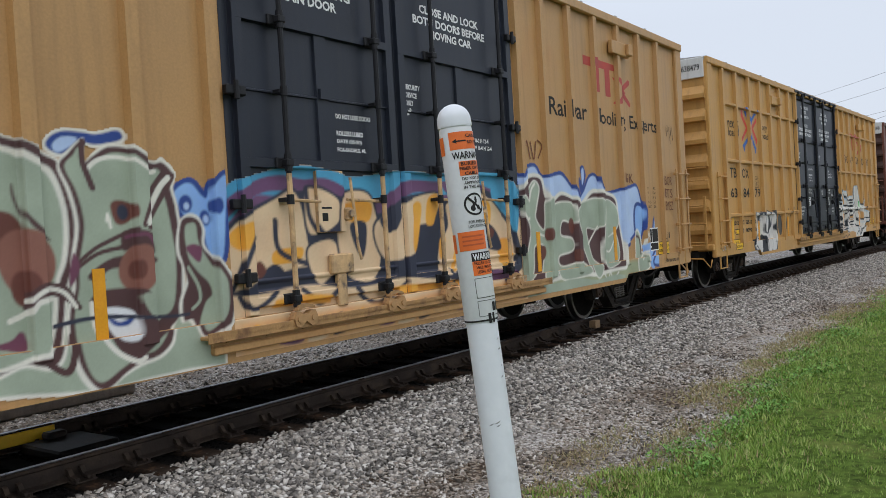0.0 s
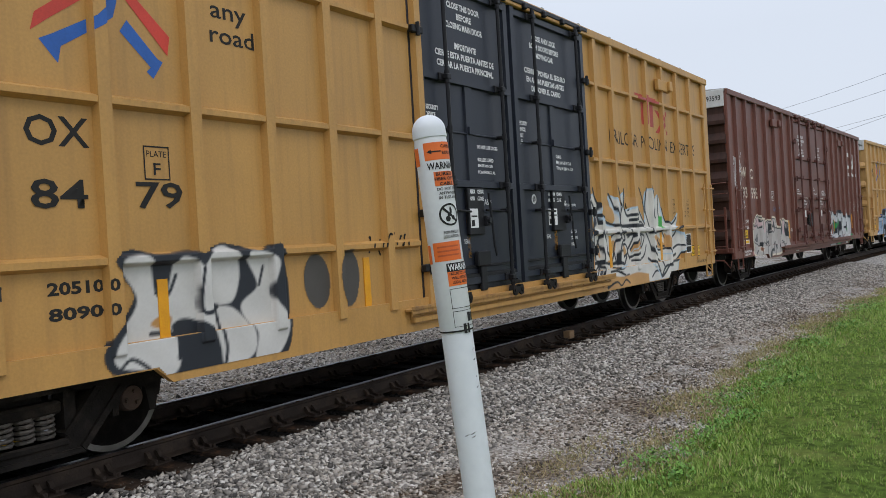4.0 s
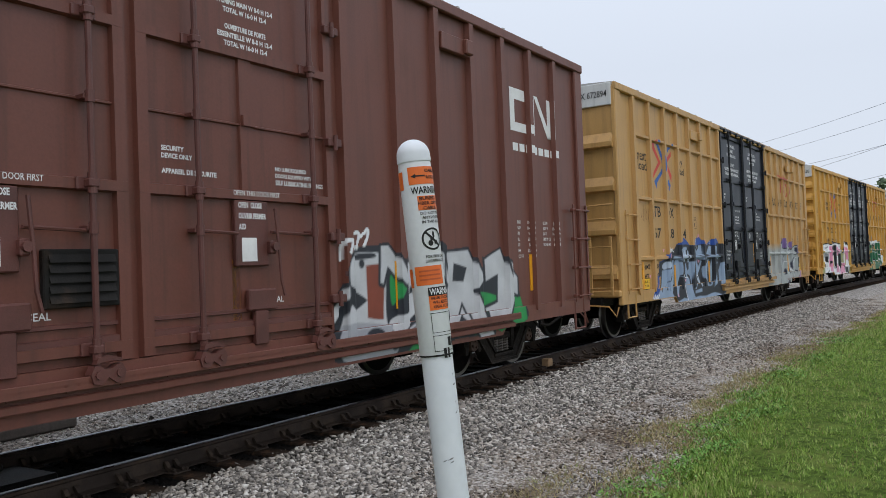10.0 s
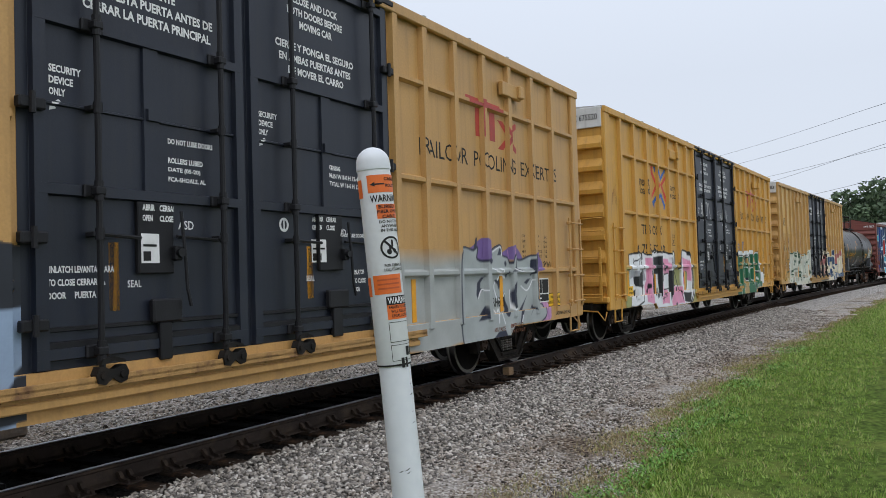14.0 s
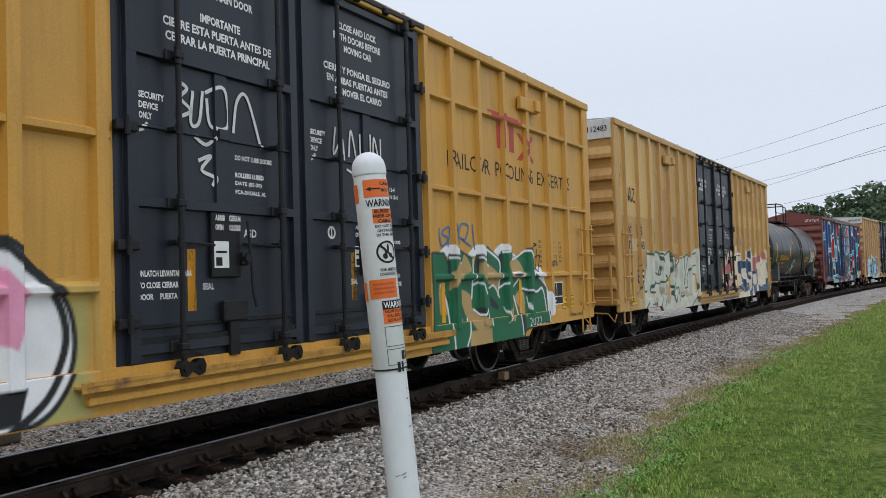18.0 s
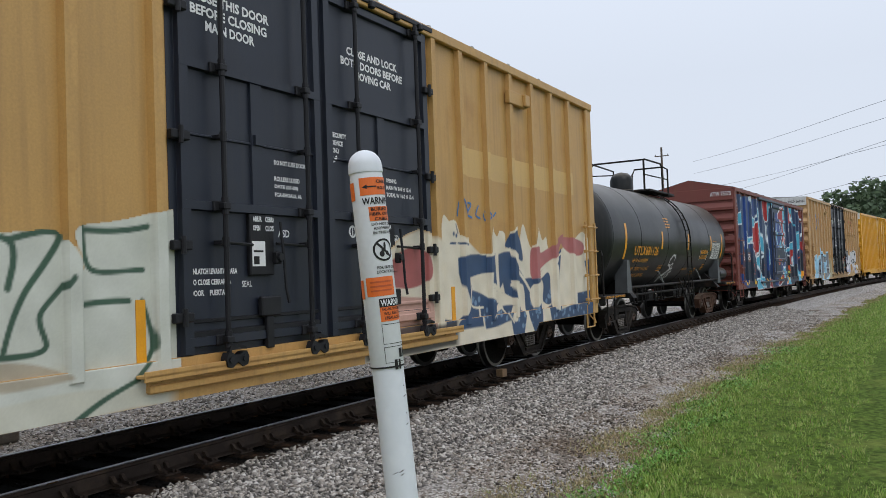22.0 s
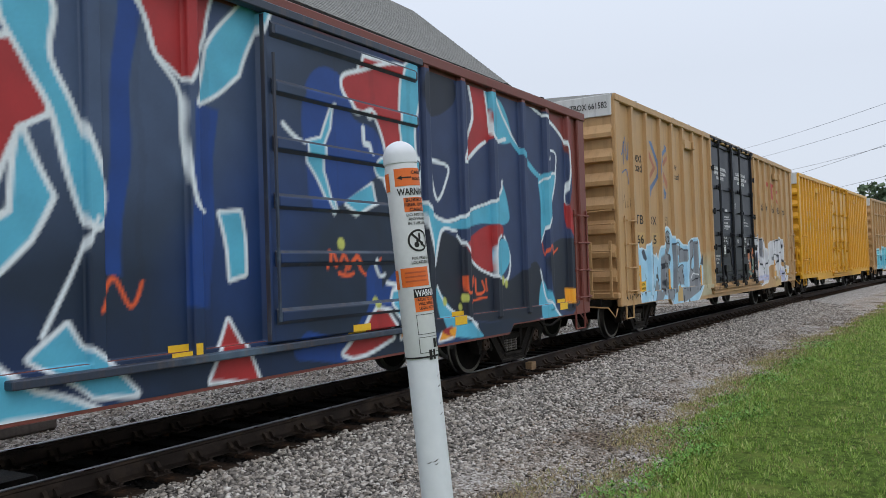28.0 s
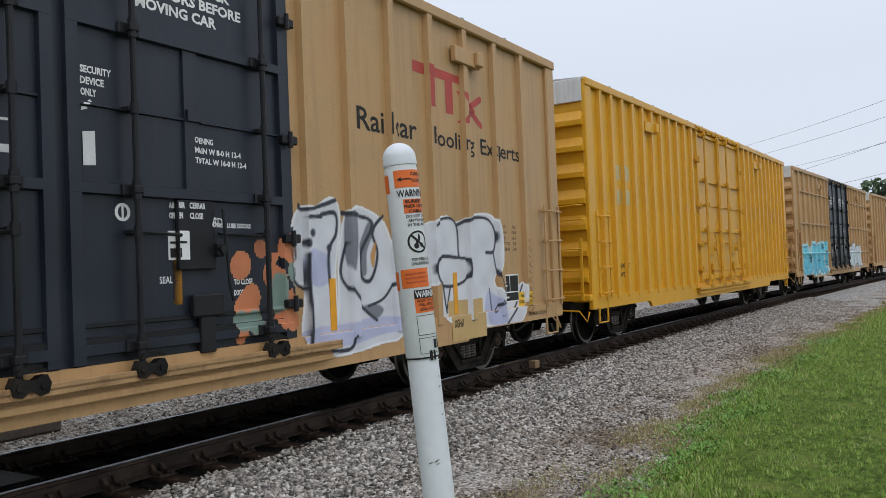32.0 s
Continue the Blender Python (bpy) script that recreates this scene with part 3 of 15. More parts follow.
def scatter_stones(name, count, seed, place, size, label, mat=None, flat=0.6):
    """Many small broken stones as one mesh."""
    rng = np.random.default_rng(seed)
    base = np.array([(1, 0, 0), (-1, 0, 0), (0, 1, 0), (0, -1, 0), (0, 0, 1), (0, 0, -1)], float)
    tri = np.array([(0, 2, 4), (2, 1, 4), (1, 3, 4), (3, 0, 4), (2, 0, 5), (1, 2, 5), (3, 1, 5), (0, 3, 5)])
    pos = place(rng, count)
    n = len(pos)
    sc = size(rng, n)[:, None, None] * (0.55 + 0.6 * rng.random((n, 1, 3)))
    sc = sc * np.array((1.25, 0.95, flat))
    v = base[None] * sc + 0.55 * sc * (rng.random((n, 6, 3)) - 0.5)
    q = np.stack([np.ones(n), 0.22 * rng.normal(size=n), 0.22 * rng.normal(size=n), np.zeros(n)], 1)
    yaw = rng.random(n) * math.pi
    cw, cz = np.cos(yaw), np.sin(yaw)
    q = np.stack([q[:, 0] * cw, q[:, 1] * cw + q[:, 2] * cz, q[:, 2] * cw - q[:, 1] * cz, q[:, 0] * cz], 1)
    q /= np.linalg.norm(q, axis=1)[:, None]
    w, x, y, z = q.T
    R = np.stack([1 - 2 * (y * y + z * z), 2 * (x * y - z * w), 2 * (x * z + y * w), 2 * (x * y + z * w), 1 - 2 * (x * x + z * z), 2 * (y * z - x * w), 2 * (x * z - y * w), 2 * (y * z + x * w), 1 - 2 * (x * x + y * y)], 1).reshape(n, 3, 3)
    v = np.einsum("nij,nkj->nki", R, v) + pos[:, None, :]
    f = (tri[None] + 6 * np.arange(n)[:, None, None]).reshape(-1, 3)
    me = bpy.data.meshes.new(name)
    me.vertices.add(6 * n)
    me.vertices.foreach_set("co", v.ravel())
    me.loops.add(3 * len(f))
    me.loops.foreach_set("vertex_index", f.ravel())
    me.polygons.add(len(f))
    me.polygons.foreach_set("loop_start", np.arange(0, 3 * len(f), 3))
    me.update(calc_edges=True)
    me.materials.append(mat or M["stone"])
    ob = new(name, me)
    tagged(ob, label, "gravel", kind="stuff")


def bed_height(y):
    """Height of the ballast at y metres from the track's middle."""
    a = abs(y)
    return -0.215 if a < 1.42 else -0.215 - (a - 1.42) * 0.17 if a < 2.6 else GROUND_Z


def make_ballast():
    us = [-16 + 2 * k for k in range(60)] + [104 + 8 * k for k in range(40)]
    ys = [-2.75, -2.3, -1.85, -1.42, -0.9, 0, 0.9, 1.42, 1.9, 2.4, 2.85]
    zs = [GROUND_Z - 0.05, -0.37, -0.29, -0.225, -0.225, -0.225, -0.225, -0.225, -0.29, -0.37, GROUND_Z - 0.05]
    vs = [track_pose(u, y, z).translation for u in us for y, z in zip(ys, zs)]
    n = len(ys)
    fs = [(i * n + j, (i + 1) * n + j, (i + 1) * n + j + 1, i * n + j + 1) for i in range(len(us) - 1) for j in range(n - 1)]
    bed = Shape()
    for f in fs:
        # slot 0, the bed's middle, carries the painted shade; slot 1 stays grey
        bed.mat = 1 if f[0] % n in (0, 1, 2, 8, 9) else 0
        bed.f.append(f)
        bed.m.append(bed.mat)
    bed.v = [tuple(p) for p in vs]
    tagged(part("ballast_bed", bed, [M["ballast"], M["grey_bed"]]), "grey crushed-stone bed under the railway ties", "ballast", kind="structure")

    def place_near(rng, count):
        u = 2.0 + 36 * rng.random(count) ** 1.75
        y = -1.16 - 1.85 * rng.random(count) ** 0.85
        return spots(rng, u, y)

    def spots(rng, u, y):
        Y = TRACK_Y + bend(u) + y
        h = np.array([bed_height(a) for a in y])
        return np.stack([u, Y, h + 0.008 * rng.random(len(u))], 1)

    def place_far(rng, count):
        u = -2.0 + 40 * rng.random(count) ** 1.4
        y = 0.98 + 3.6 * rng.random(count) ** 1.3
        return spots(rng, u, y)

    def place_apron(rng, count):
        u = 3.0 + 32 * rng.random(count) ** 1.6
        y = -2.5 - 2.0 * rng.random(count) ** 1.35
        drift = np.sin(u * 1.9 + 2 * np.sin(y * 2.6)) * np.sin(y * 3.1 + u * 0.7) + 0.6 * np.sin(u * 5.1 - y * 4)
        keep = rng.random(count) < np.clip(0.5 + 0.5 * drift, 0.12, 1)
        return spots(rng, u[keep], y[keep])

    def place_between(rng, count):
        u = 2.0 + 24 * rng.random(count) ** 1.3
        y = -1.25 + 2.5 * rng.random(count)
        p = spots(rng, u, y)
        p[:, 2] -= 0.012
        return p

    scatter_stones("ballast_stones", 44000, 1, place_near, lambda r, n: 0.018 + 0.026 * r.random(n), "grey broken ballast stones beside the rail")
    scatter_stones("ballast_stones", 24000, 2, place_far, lambda r, n: 0.02 + 0.026 * r.random(n), "grey broken ballast stones behind the track")
    scatter_stones("gravel_stones", 80000, 3, place_apron, lambda r, n: 0.007 + 0.03 * r.random(n) ** 2.2, "fine grey gravel on packed dirt", M["gravel"])
    # crib stones, with the shade below the train painted into them
    scatter_stones("ballast_stones", 7000, 4, place_between, lambda r, n: 0.016 + 0.02 * r.random(n), "ballast stones between the ties, coloured near-black for the train's shade", M["shade_dark"])
    scatter_stones("leaf_litter", 9000, 6, place_apron, lambda r, n: 0.008 + 0.022 * r.random(n) ** 2, "dark dead leaves and wood chips on the gravel", M["litter"], 0.3)


def make_track():
    track = thing("railway_track", "single steel railway track on worn wooden ties", "railway", kind="structure")
    prof = [(-0.075, -0.186), (0.075, -0.186), (0.075, -0.174), (0.014, -0.155), (0.009, -0.05), (0.036, -0.036), (0.037, -0.008), (0.028, 0.0), (-0.028, 0.0), (-0.037, -0.008), (-0.036, -0.036), (-0.009, -0.05), (-0.014, -0.155), (-0.075, -0.174)]
    us = [-24 + 2.0 * k for k in range(70)] + [116 + 8 * k for k in range(45)]
    n = len(prof)
    for side in (-0.7525, 0.7525):
        s = Shape()
        vs = [track_pose(u, side + y, z).translation for u in us for y, z in prof]
        for i in range(len(us) - 1):
            for j in range(n):
                s.mat = 1 if j in (6, 7, 8) else 0
                s.add([vs[i * n + j], vs[(i + 1) * n + j], vs[(i + 1) * n + (j + 1) % n], vs[i * n + (j + 1) % n]], [(0, 1, 2, 3)])
        part("rail", s, [M["rail"], M["rail_top"]], track, "worn steel rail with a polished head")
    rng = random.Random(5)
    tie_mesh = Shape().box(-0.11, 0.11, -1.3, 1.3, -0.37, -0.19, 0.015).mesh("tie", M["tie"])
    # near-black sheet over each tie's middle, standing in for the train's shadow
    tie_shade_mesh = Shape().box(-0.112, 0.112, -0.66, 0.66, -0.3, -0.186, 0.006).mesh("tie_shade", M["shade_dark"])
    ps = Shape().box(-0.1, 0.1, -0.2, 0.18, -0.19, -0.176, 0.004)
    for x in (-0.055, 0.055):
        for sy in (-1, 1):
            ps.prism([(sy * 0.16, -0.178), (sy * 0.15, -0.15), (sy * 0.085, -0.14), (sy * 0.05, -0.095), (sy * 0.022, -0.085), (sy * 0.016, -0.11), (sy * 0.05, -0.158), (sy * 0.1, -0.178)], x - 0.02, x + 0.02, "x")
        ps.lathe([(0.018, -0.177), (0.018, -0.155), (0.012, -0.15)], 8, "z", (x * 1.3, -0.175, 0))
    plate_mesh = ps.mesh("tie_plate", M["rail"])
    rest = Shape()
    k = 0
    u = 4.68 - 36 * 0.516
    while u < 170:
        p = track_pose(u + rng.uniform(-0.02, 0.02), rng.uniform(-0.05, 0.05), rng.uniform(-0.006, 0.004)) @ pose(0, 0, 0, 0, 0, rng.uniform(-1, 1))
        if u < 60:
            part("tie", tie_mesh, None, track, at=p)
            part("tie_shade", tie_shade_mesh, None, track, at=p)
            for side in (-0.7525, 0.7525):
                if u < 40:
                    part("tie_plate", plate_mesh, None, track, at=track_pose(u, side))
        else:
            q = [p @ Vector(c) for c in ((-0.11, -1.3, -0.19), (0.11, -1.3, -0.19), (0.11, 1.3, -0.19), (-0.11, 1.3, -0.19), (-0.11, -1.3, -0.3), (0.11, -1.3, -0.3))]
            rest.add(q, [(0, 1, 2, 3), (0, 4, 5, 1)])
        u += 0.516
        k += 1
    tagged(part("distant_ties", rest, M["tie"], track), "weathered wooden ties further along the line", kind="stuff")
    part("wooden_block", Shape().box(-0.09, 0.09, -0.1, 0.03, -0.17, -0.035, 0.01), material("pale_block_wood", (0.3, 0.19, 0.1), 0.85, 0, 6, 0.3, 0.2, 40), track, "pale wooden block wedged beside the rail", at=track_pose(13.15, -0.7525 - 0.11))
    # yellow strip bolted to the web of the far rail, with its fixing block
    s = Shape().box(-0.9, 0.9, -0.012, 0.012, -0.06, 0.06, 0.006)
    part("yellow_guard_strip", s, M["label_yellow"], track, "yellow metal strip fixed to the rail's web", at=track_pose(3.4, 0.7525 - 0.055, -0.075))
    s = Shape().box(-0.3, 0.3, -0.35, 0.35, 0, 0.09, 0.02).box(-0.1, 0.1, 0.2, 0.34, 0.09, 0.16, 0.02)
    part("steel_box", s, M["steel_dark"], track, "flat dark steel box between the rails", at=track_pose(4.2, 0.25, -0.2))


def make_dark_patch():
    """A strip of old dark asphalt in the gravel."""
    rng = random.Random(8)
    for name, x, y, a, b, mat, label in [("asphalt_patch", 14.0, 4.5, 1.9, 0.1, "asphalt", "old dark asphalt showing through gravel")]:
        n = 26
        vs = [(x, y, GROUND_Z + 0.02)] + [(x + math.cos(2 * math.pi * k / n) * a * rng.uniform(0.6, 1.1), y - 0.19 * math.cos(2 * math.pi * k / n) * a + math.sin(2 * math.pi * k / n) * b * rng.uniform(0.4, 1.4), GROUND_Z + 0.012) for k in range(n)]
        s = Shape().add(vs, [(0, 1 + k, 1 + (k + 1) % n) for k in range(n)])
        tagged(part(name, s, M[mat]), label, "ground", kind="structure")


M["asphalt"] = material("old_asphalt", (0.06, 0.06, 0.062), 0.9, 0, 12, 0.4, 0.4, 90, (0.16, 0.15, 0.14), 0.5, 8)
make_ground()
make_dark_patch()
make_grass()
make_ballast()
make_track()
# ---- cable marker post ----
POST_R = 0.0495


def text_mesh(body, x0, x1, z0, z1, bold=0.0, name="lettering"):
    """Letters of the built-in font as a flat mesh in x,z that fills the box."""
    cu = bpy.data.curves.new(name, "FONT")
    cu.body, cu.offset, cu.resolution_u = body, bold, 2
    cu.align_x = "CENTER"
    ob = bpy.data.objects.new(name, cu)
    scene.collection.objects.link(ob)
    me = bpy.data.meshes.new_from_object(ob)
    bpy.data.objects.remove(ob)
    bpy.data.curves.remove(cu)
    n = len(me.vertices)
    if not n:
        return me
    co = np.empty(3 * n)
    me.vertices.foreach_get("co", co)
    co = co.reshape(-1, 3)
    lo, hi = co.min(0), co.max(0)
    out = np.zeros_like(co)
    out[:, 0] = x0 + (co[:, 0] - lo[0]) / max(hi[0] - lo[0], 1e-6) * (x1 - x0)
    out[:, 2] = z0 + (co[:, 1] - lo[1]) / max(hi[1] - lo[1], 1e-6) * (z1 - z0)
    me.vertices.foreach_set("co", out.ravel())
    return me


def make_post():
    """White plastic marker post with orange warning labels, leaning a little."""
    top, base = Vector((2.075, 1.40, 2.035)), Vector((2.185, 1.23, GROUND_Z - 0.1))
    axis = (top - base).normalized()
    H = (top - base).length
    face = math.atan2(-base.y, -base.x)
    rot = axis.to_track_quat("Z", "X").to_matrix().to_4x4()
    to_eye = rot.inverted().to_3x3() @ Vector((-base.x, -base.y, 0))
    turn = math.atan2(to_eye.y, to_eye.x)
    root = thing("marker_post", "white plastic buried-cable marker post with orange warning labels, leaning", "marker post", at=Matrix.Translation(base) @ rot)
    white = material("white_post_plastic", (0.7, 0.725, 0.755), 0.45, 0, 3, 0.05, 0.02, 30, (0.42, 0.42, 0.42), 0.25, 6)
    dark = M["black_ink"]
    orange = material("orange_label", (0.75, 0.15, 0.02), 0.5, 0, 6, 0.06, 0.0)
    label_white = material("white_label", (0.7, 0.71, 0.72), 0.4, 0, 6, 0.03, 0.0)
    r = POST_R
    cuff = H - 0.66
    s = Shape().lathe([(0.001, 0), (r * 0.97, 0), (r * 0.97, cuff)], 40, "z")
    part("tube", s, white, root, smooth=True)
    s = Shape().lathe([(r * 1.0, cuff), (r * 1.03, cuff + 0.003), (r * 1.03, cuff + 0.56), (r * 0.99, H - r - 0.012)], 40, "z")
    part("sleeve", s, label_white, root, "white label sleeve with a dark lower edge", smooth=True)
    s = Shape().lathe([(r * 1.04, cuff - 0.003), (r * 1.045, cuff - 0.003), (r * 1.045, cuff + 0.002), (r * 1.0, cuff + 0.002)], 40, "z")
    part("sleeve_edge", s, dark, root)
    dome = [(r * 1.05, H - r - 0.022), (r * 1.06, H - r - 0.016), (r * 1.05, H - r - 0.008)] + [(r * 1.04 * math.cos(a), H - r + r * 1.0 * math.sin(a)) for a in [radians(k) for k in range(0, 88, 8)]] + [(0.001, H)]
    part("domed_cap", Shape().lathe(dome, 40, "z"), white, root, "rounded white cap with a scuff", smooth=True)

    def wrap(me, name, mat, label="", lift=0.0012):
        """Bends a flat mesh (x along the girth, z up) round the post."""
        bm = bmesh.new()
        bm.from_mesh(me)
        for k in range(-12, 13):
            bmesh.ops.bisect_plane(bm, geom=bm.verts[:] + bm.edges[:] + bm.faces[:], plane_co=(k * 0.0066, 0, 0), plane_no=(1, 0, 0))
        for v in bm.verts:
            a = turn + v.co.x / r
            rr = r * 1.03 + lift
            v.co = (math.cos(a) * rr, math.sin(a) * rr, v.co.z)
        bm.to_mesh(me)
        bm.free()
        me.materials.clear()
        me.materials.append(mat)
        part(name, me, None, root, label)

    def plate(x0, x1, z0, z1):
        me = bpy.data.meshes.new("plate")
        me.from_pydata([(x0, 0, z0), (x1, 0, z0), (x1, 0, z1), (x0, 0, z1)], [], [(0, 1, 2, 3)])
        return me

    # heights below the top of the post
    def zz(d):
        return H - d
    L0, L1 = -0.018, 0.078
    wrap(plate(L0 - 0.002, L1, zz(0.143), zz(0.09)), "orange_label", orange, "orange label with an arrow")
    wrap(plate(-0.075, -0.04, zz(0.155), zz(0.1)), "orange_label", orange)
    me = bpy.data.meshes.new("arrow")
    me.from_pydata([(-0.012, 0, zz(0.118)), (0.002, 0, zz(0.111)), (0.002, 0, zz(0.116)), (0.03, 0, zz(0.116)), (0.03, 0, zz(0.12)), (0.002, 0, zz(0.12)), (0.002, 0, zz(0.125))], [], [(0, 6, 5, 4, 3, 2, 1)])
    wrap(me, "arrow", dark, lift=0.0022)
    lines = [("CABLE", 0.03, 0.075, 0.108, 0.098, 1), ("ROUTE", 0.033, 0.075, 0.128, 0.118, 1)]
    lines += [("WARNING", L0 + 0.002, 0.085, 0.172, 0.15, 2), ("BURIED", 0.006, 0.06, 0.192, 0.181, 1), ("FIBER OPTIC", 0.001, 0.08, 0.206, 0.196, 1), ("CABLE", 0.014, 0.06, 0.221, 0.211, 1)]
    lines += [("DO NOT DIG", 0.004, 0.075, 0.236, 0.227, 1), ("ANYWHERE", 0.008, 0.072, 0.249, 0.24, 1), ("IN THIS AREA", 0.006, 0.078, 0.262, 0.253, 1)]
    lines += [("FOR FREE CABLE", 0.006, 0.08, 0.367, 0.358, 1), ("LOCATION CALL", 0.004, 0.08, 0.38, 0.371, 1)]
    lines += [("WARNING", 0.004, 0.088, 0.478, 0.458, 3), ("FAILURE TO COMPLY", 0.006, 0.08, 0.492, 0.483, 1), ("WILL RESULT IN", 0.01, 0.078, 0.505, 0.496, 1), ("LEGAL ACTION", 0.012, 0.075, 0.518, 0.509, 1)]
    for z0, z1 in ((0.222, 0.179), (0.524, 0.455)):
        wrap(plate(0.0, 0.085, zz(z0), zz(z1)), "orange_label", orange, "orange warning panel")
    wrap(plate(0.0, 0.09, zz(0.481), zz(0.455)), "black_panel", dark, lift=0.0018)
    wrap(plate(-0.034, 0.055, zz(0.447), zz(0.39)), "orange_label", orange, "orange label with small print")
    wrap(plate(-0.075, -0.045, zz(0.452), zz(0.395)), "orange_label", orange)
    for k in range(3):
        wrap(plate(-0.02, 0.045, zz(0.407 + 0.013 * k), zz(0.402 + 0.013 * k)), "small_print", material("faded_print", (0.5, 0.09, 0.02), 0.5, 0, 6, 0.05, 0.0), lift=0.0022)
    for body, x0, x1, d0, d1, kind in lines:
        wrap(text_mesh(body, x0, x1, zz(d0), zz(d1), 0.02), "lettering", label_white if kind == 3 else dark, lift=0.0024)
    # prohibition sign: ring, slash and a digging mark
    ring = Shape()
    c, n = (0.033, zz(0.31)), 28
    for k in range(n):
        a, b = 2 * math.pi * k / n, 2 * math.pi * (k + 1) / n
        q = [(c[0] + math.cos(t) * q, 0, c[1] + math.sin(t) * q) for t, q in ((a, 0.034), (b, 0.034), (b, 0.028), (a, 0.028))]
        ring.add(q, [(0, 1, 2, 3)])
    ring.add([(c[0] - 0.024, 0, c[1] + 0.019), (c[0] - 0.019, 0, c[1] + 0.024), (c[0] + 0.024, 0, c[1] - 0.019), (c[0] + 0.019, 0, c[1] - 0.024)], [(0, 1, 2, 3)])
    for dx, dz, w, h in ((-0.008, -0.012, 0.008, 0.009), (0.01, -0.01, 0.006, 0.007), (0.003, 0.012, 0.004, 0.012), (-0.004, 0.0, 0.005, 0.006)):
        ring.add([(c[0] + dx + w * math.cos(2 * math.pi * k / 10), 0, c[1] + dz + h * math.sin(2 * math.pi * k / 10)) for k in range(10)], [tuple(range(10))])
    wrap(ring.mesh("no_digging_sign", dark), "no_digging_sign", dark)
    # blank form panels with thin black borders, then two black number blocks
    for z0, z1 in ((0.592, 0.532), (0.648, 0.6)):
        f = Shape()
        for x0, x1, a, b in ((0.0, 0.088, z0, z0 - 0.0015), (0.0, 0.088, z1 + 0.0015, z1), (0.0, 0.0015, z0, z1)):
            f.add([(x0, 0, zz(a)), (x1, 0, zz(a)), (x1, 0, zz(b)), (x0, 0, zz(b))], [(0, 1, 2, 3)])
        wrap(f.mesh("form_border", dark), "form_border", dark)
    for x0, x1, a, b in ((0.045, 0.058, 0.655, 0.628), (0.062, 0.07, 0.655, 0.628), (0.026, 0.036, 0.69, 0.66), (0.04, 0.048, 0.69, 0.66)):
        wrap(plate(x0, x1, zz(a) + 0.02, zz(b) + 0.02), "number_block", dark)
    # scuffs on the lower tube
    rng = random.Random(3)
    for k in range(9):
        z, x = (zz(rng.uniform(0.72, 0.86)), rng.uniform(0.045, 0.055)) if k < 5 else (zz(0.98 + rng.uniform(-0.012, 0.012)), rng.uniform(-0.01, 0.02))
        w = rng.uniform(0.003, 0.01)
        me = bpy.data.meshes.new("scuff")
        me.from_pydata([(x - w, 0, z - 0.002), (x, 0, z - 0.001), (x + w, 0, z + 0.004), (x, 0, z + 0.002)], [], [(0, 1, 2, 3)])
        wrap(me, "scuff", dark, lift=-0.0015)


make_post()
# ---- the train ----
TRAIN = []      # (car, place of its middle along the line at the start)
WHEELS = []     # (wheelset, its rest pose, radius)
SIDE = 1.6125   # half width over the side posts
SKIN = 1.535    # half width over the side sheets


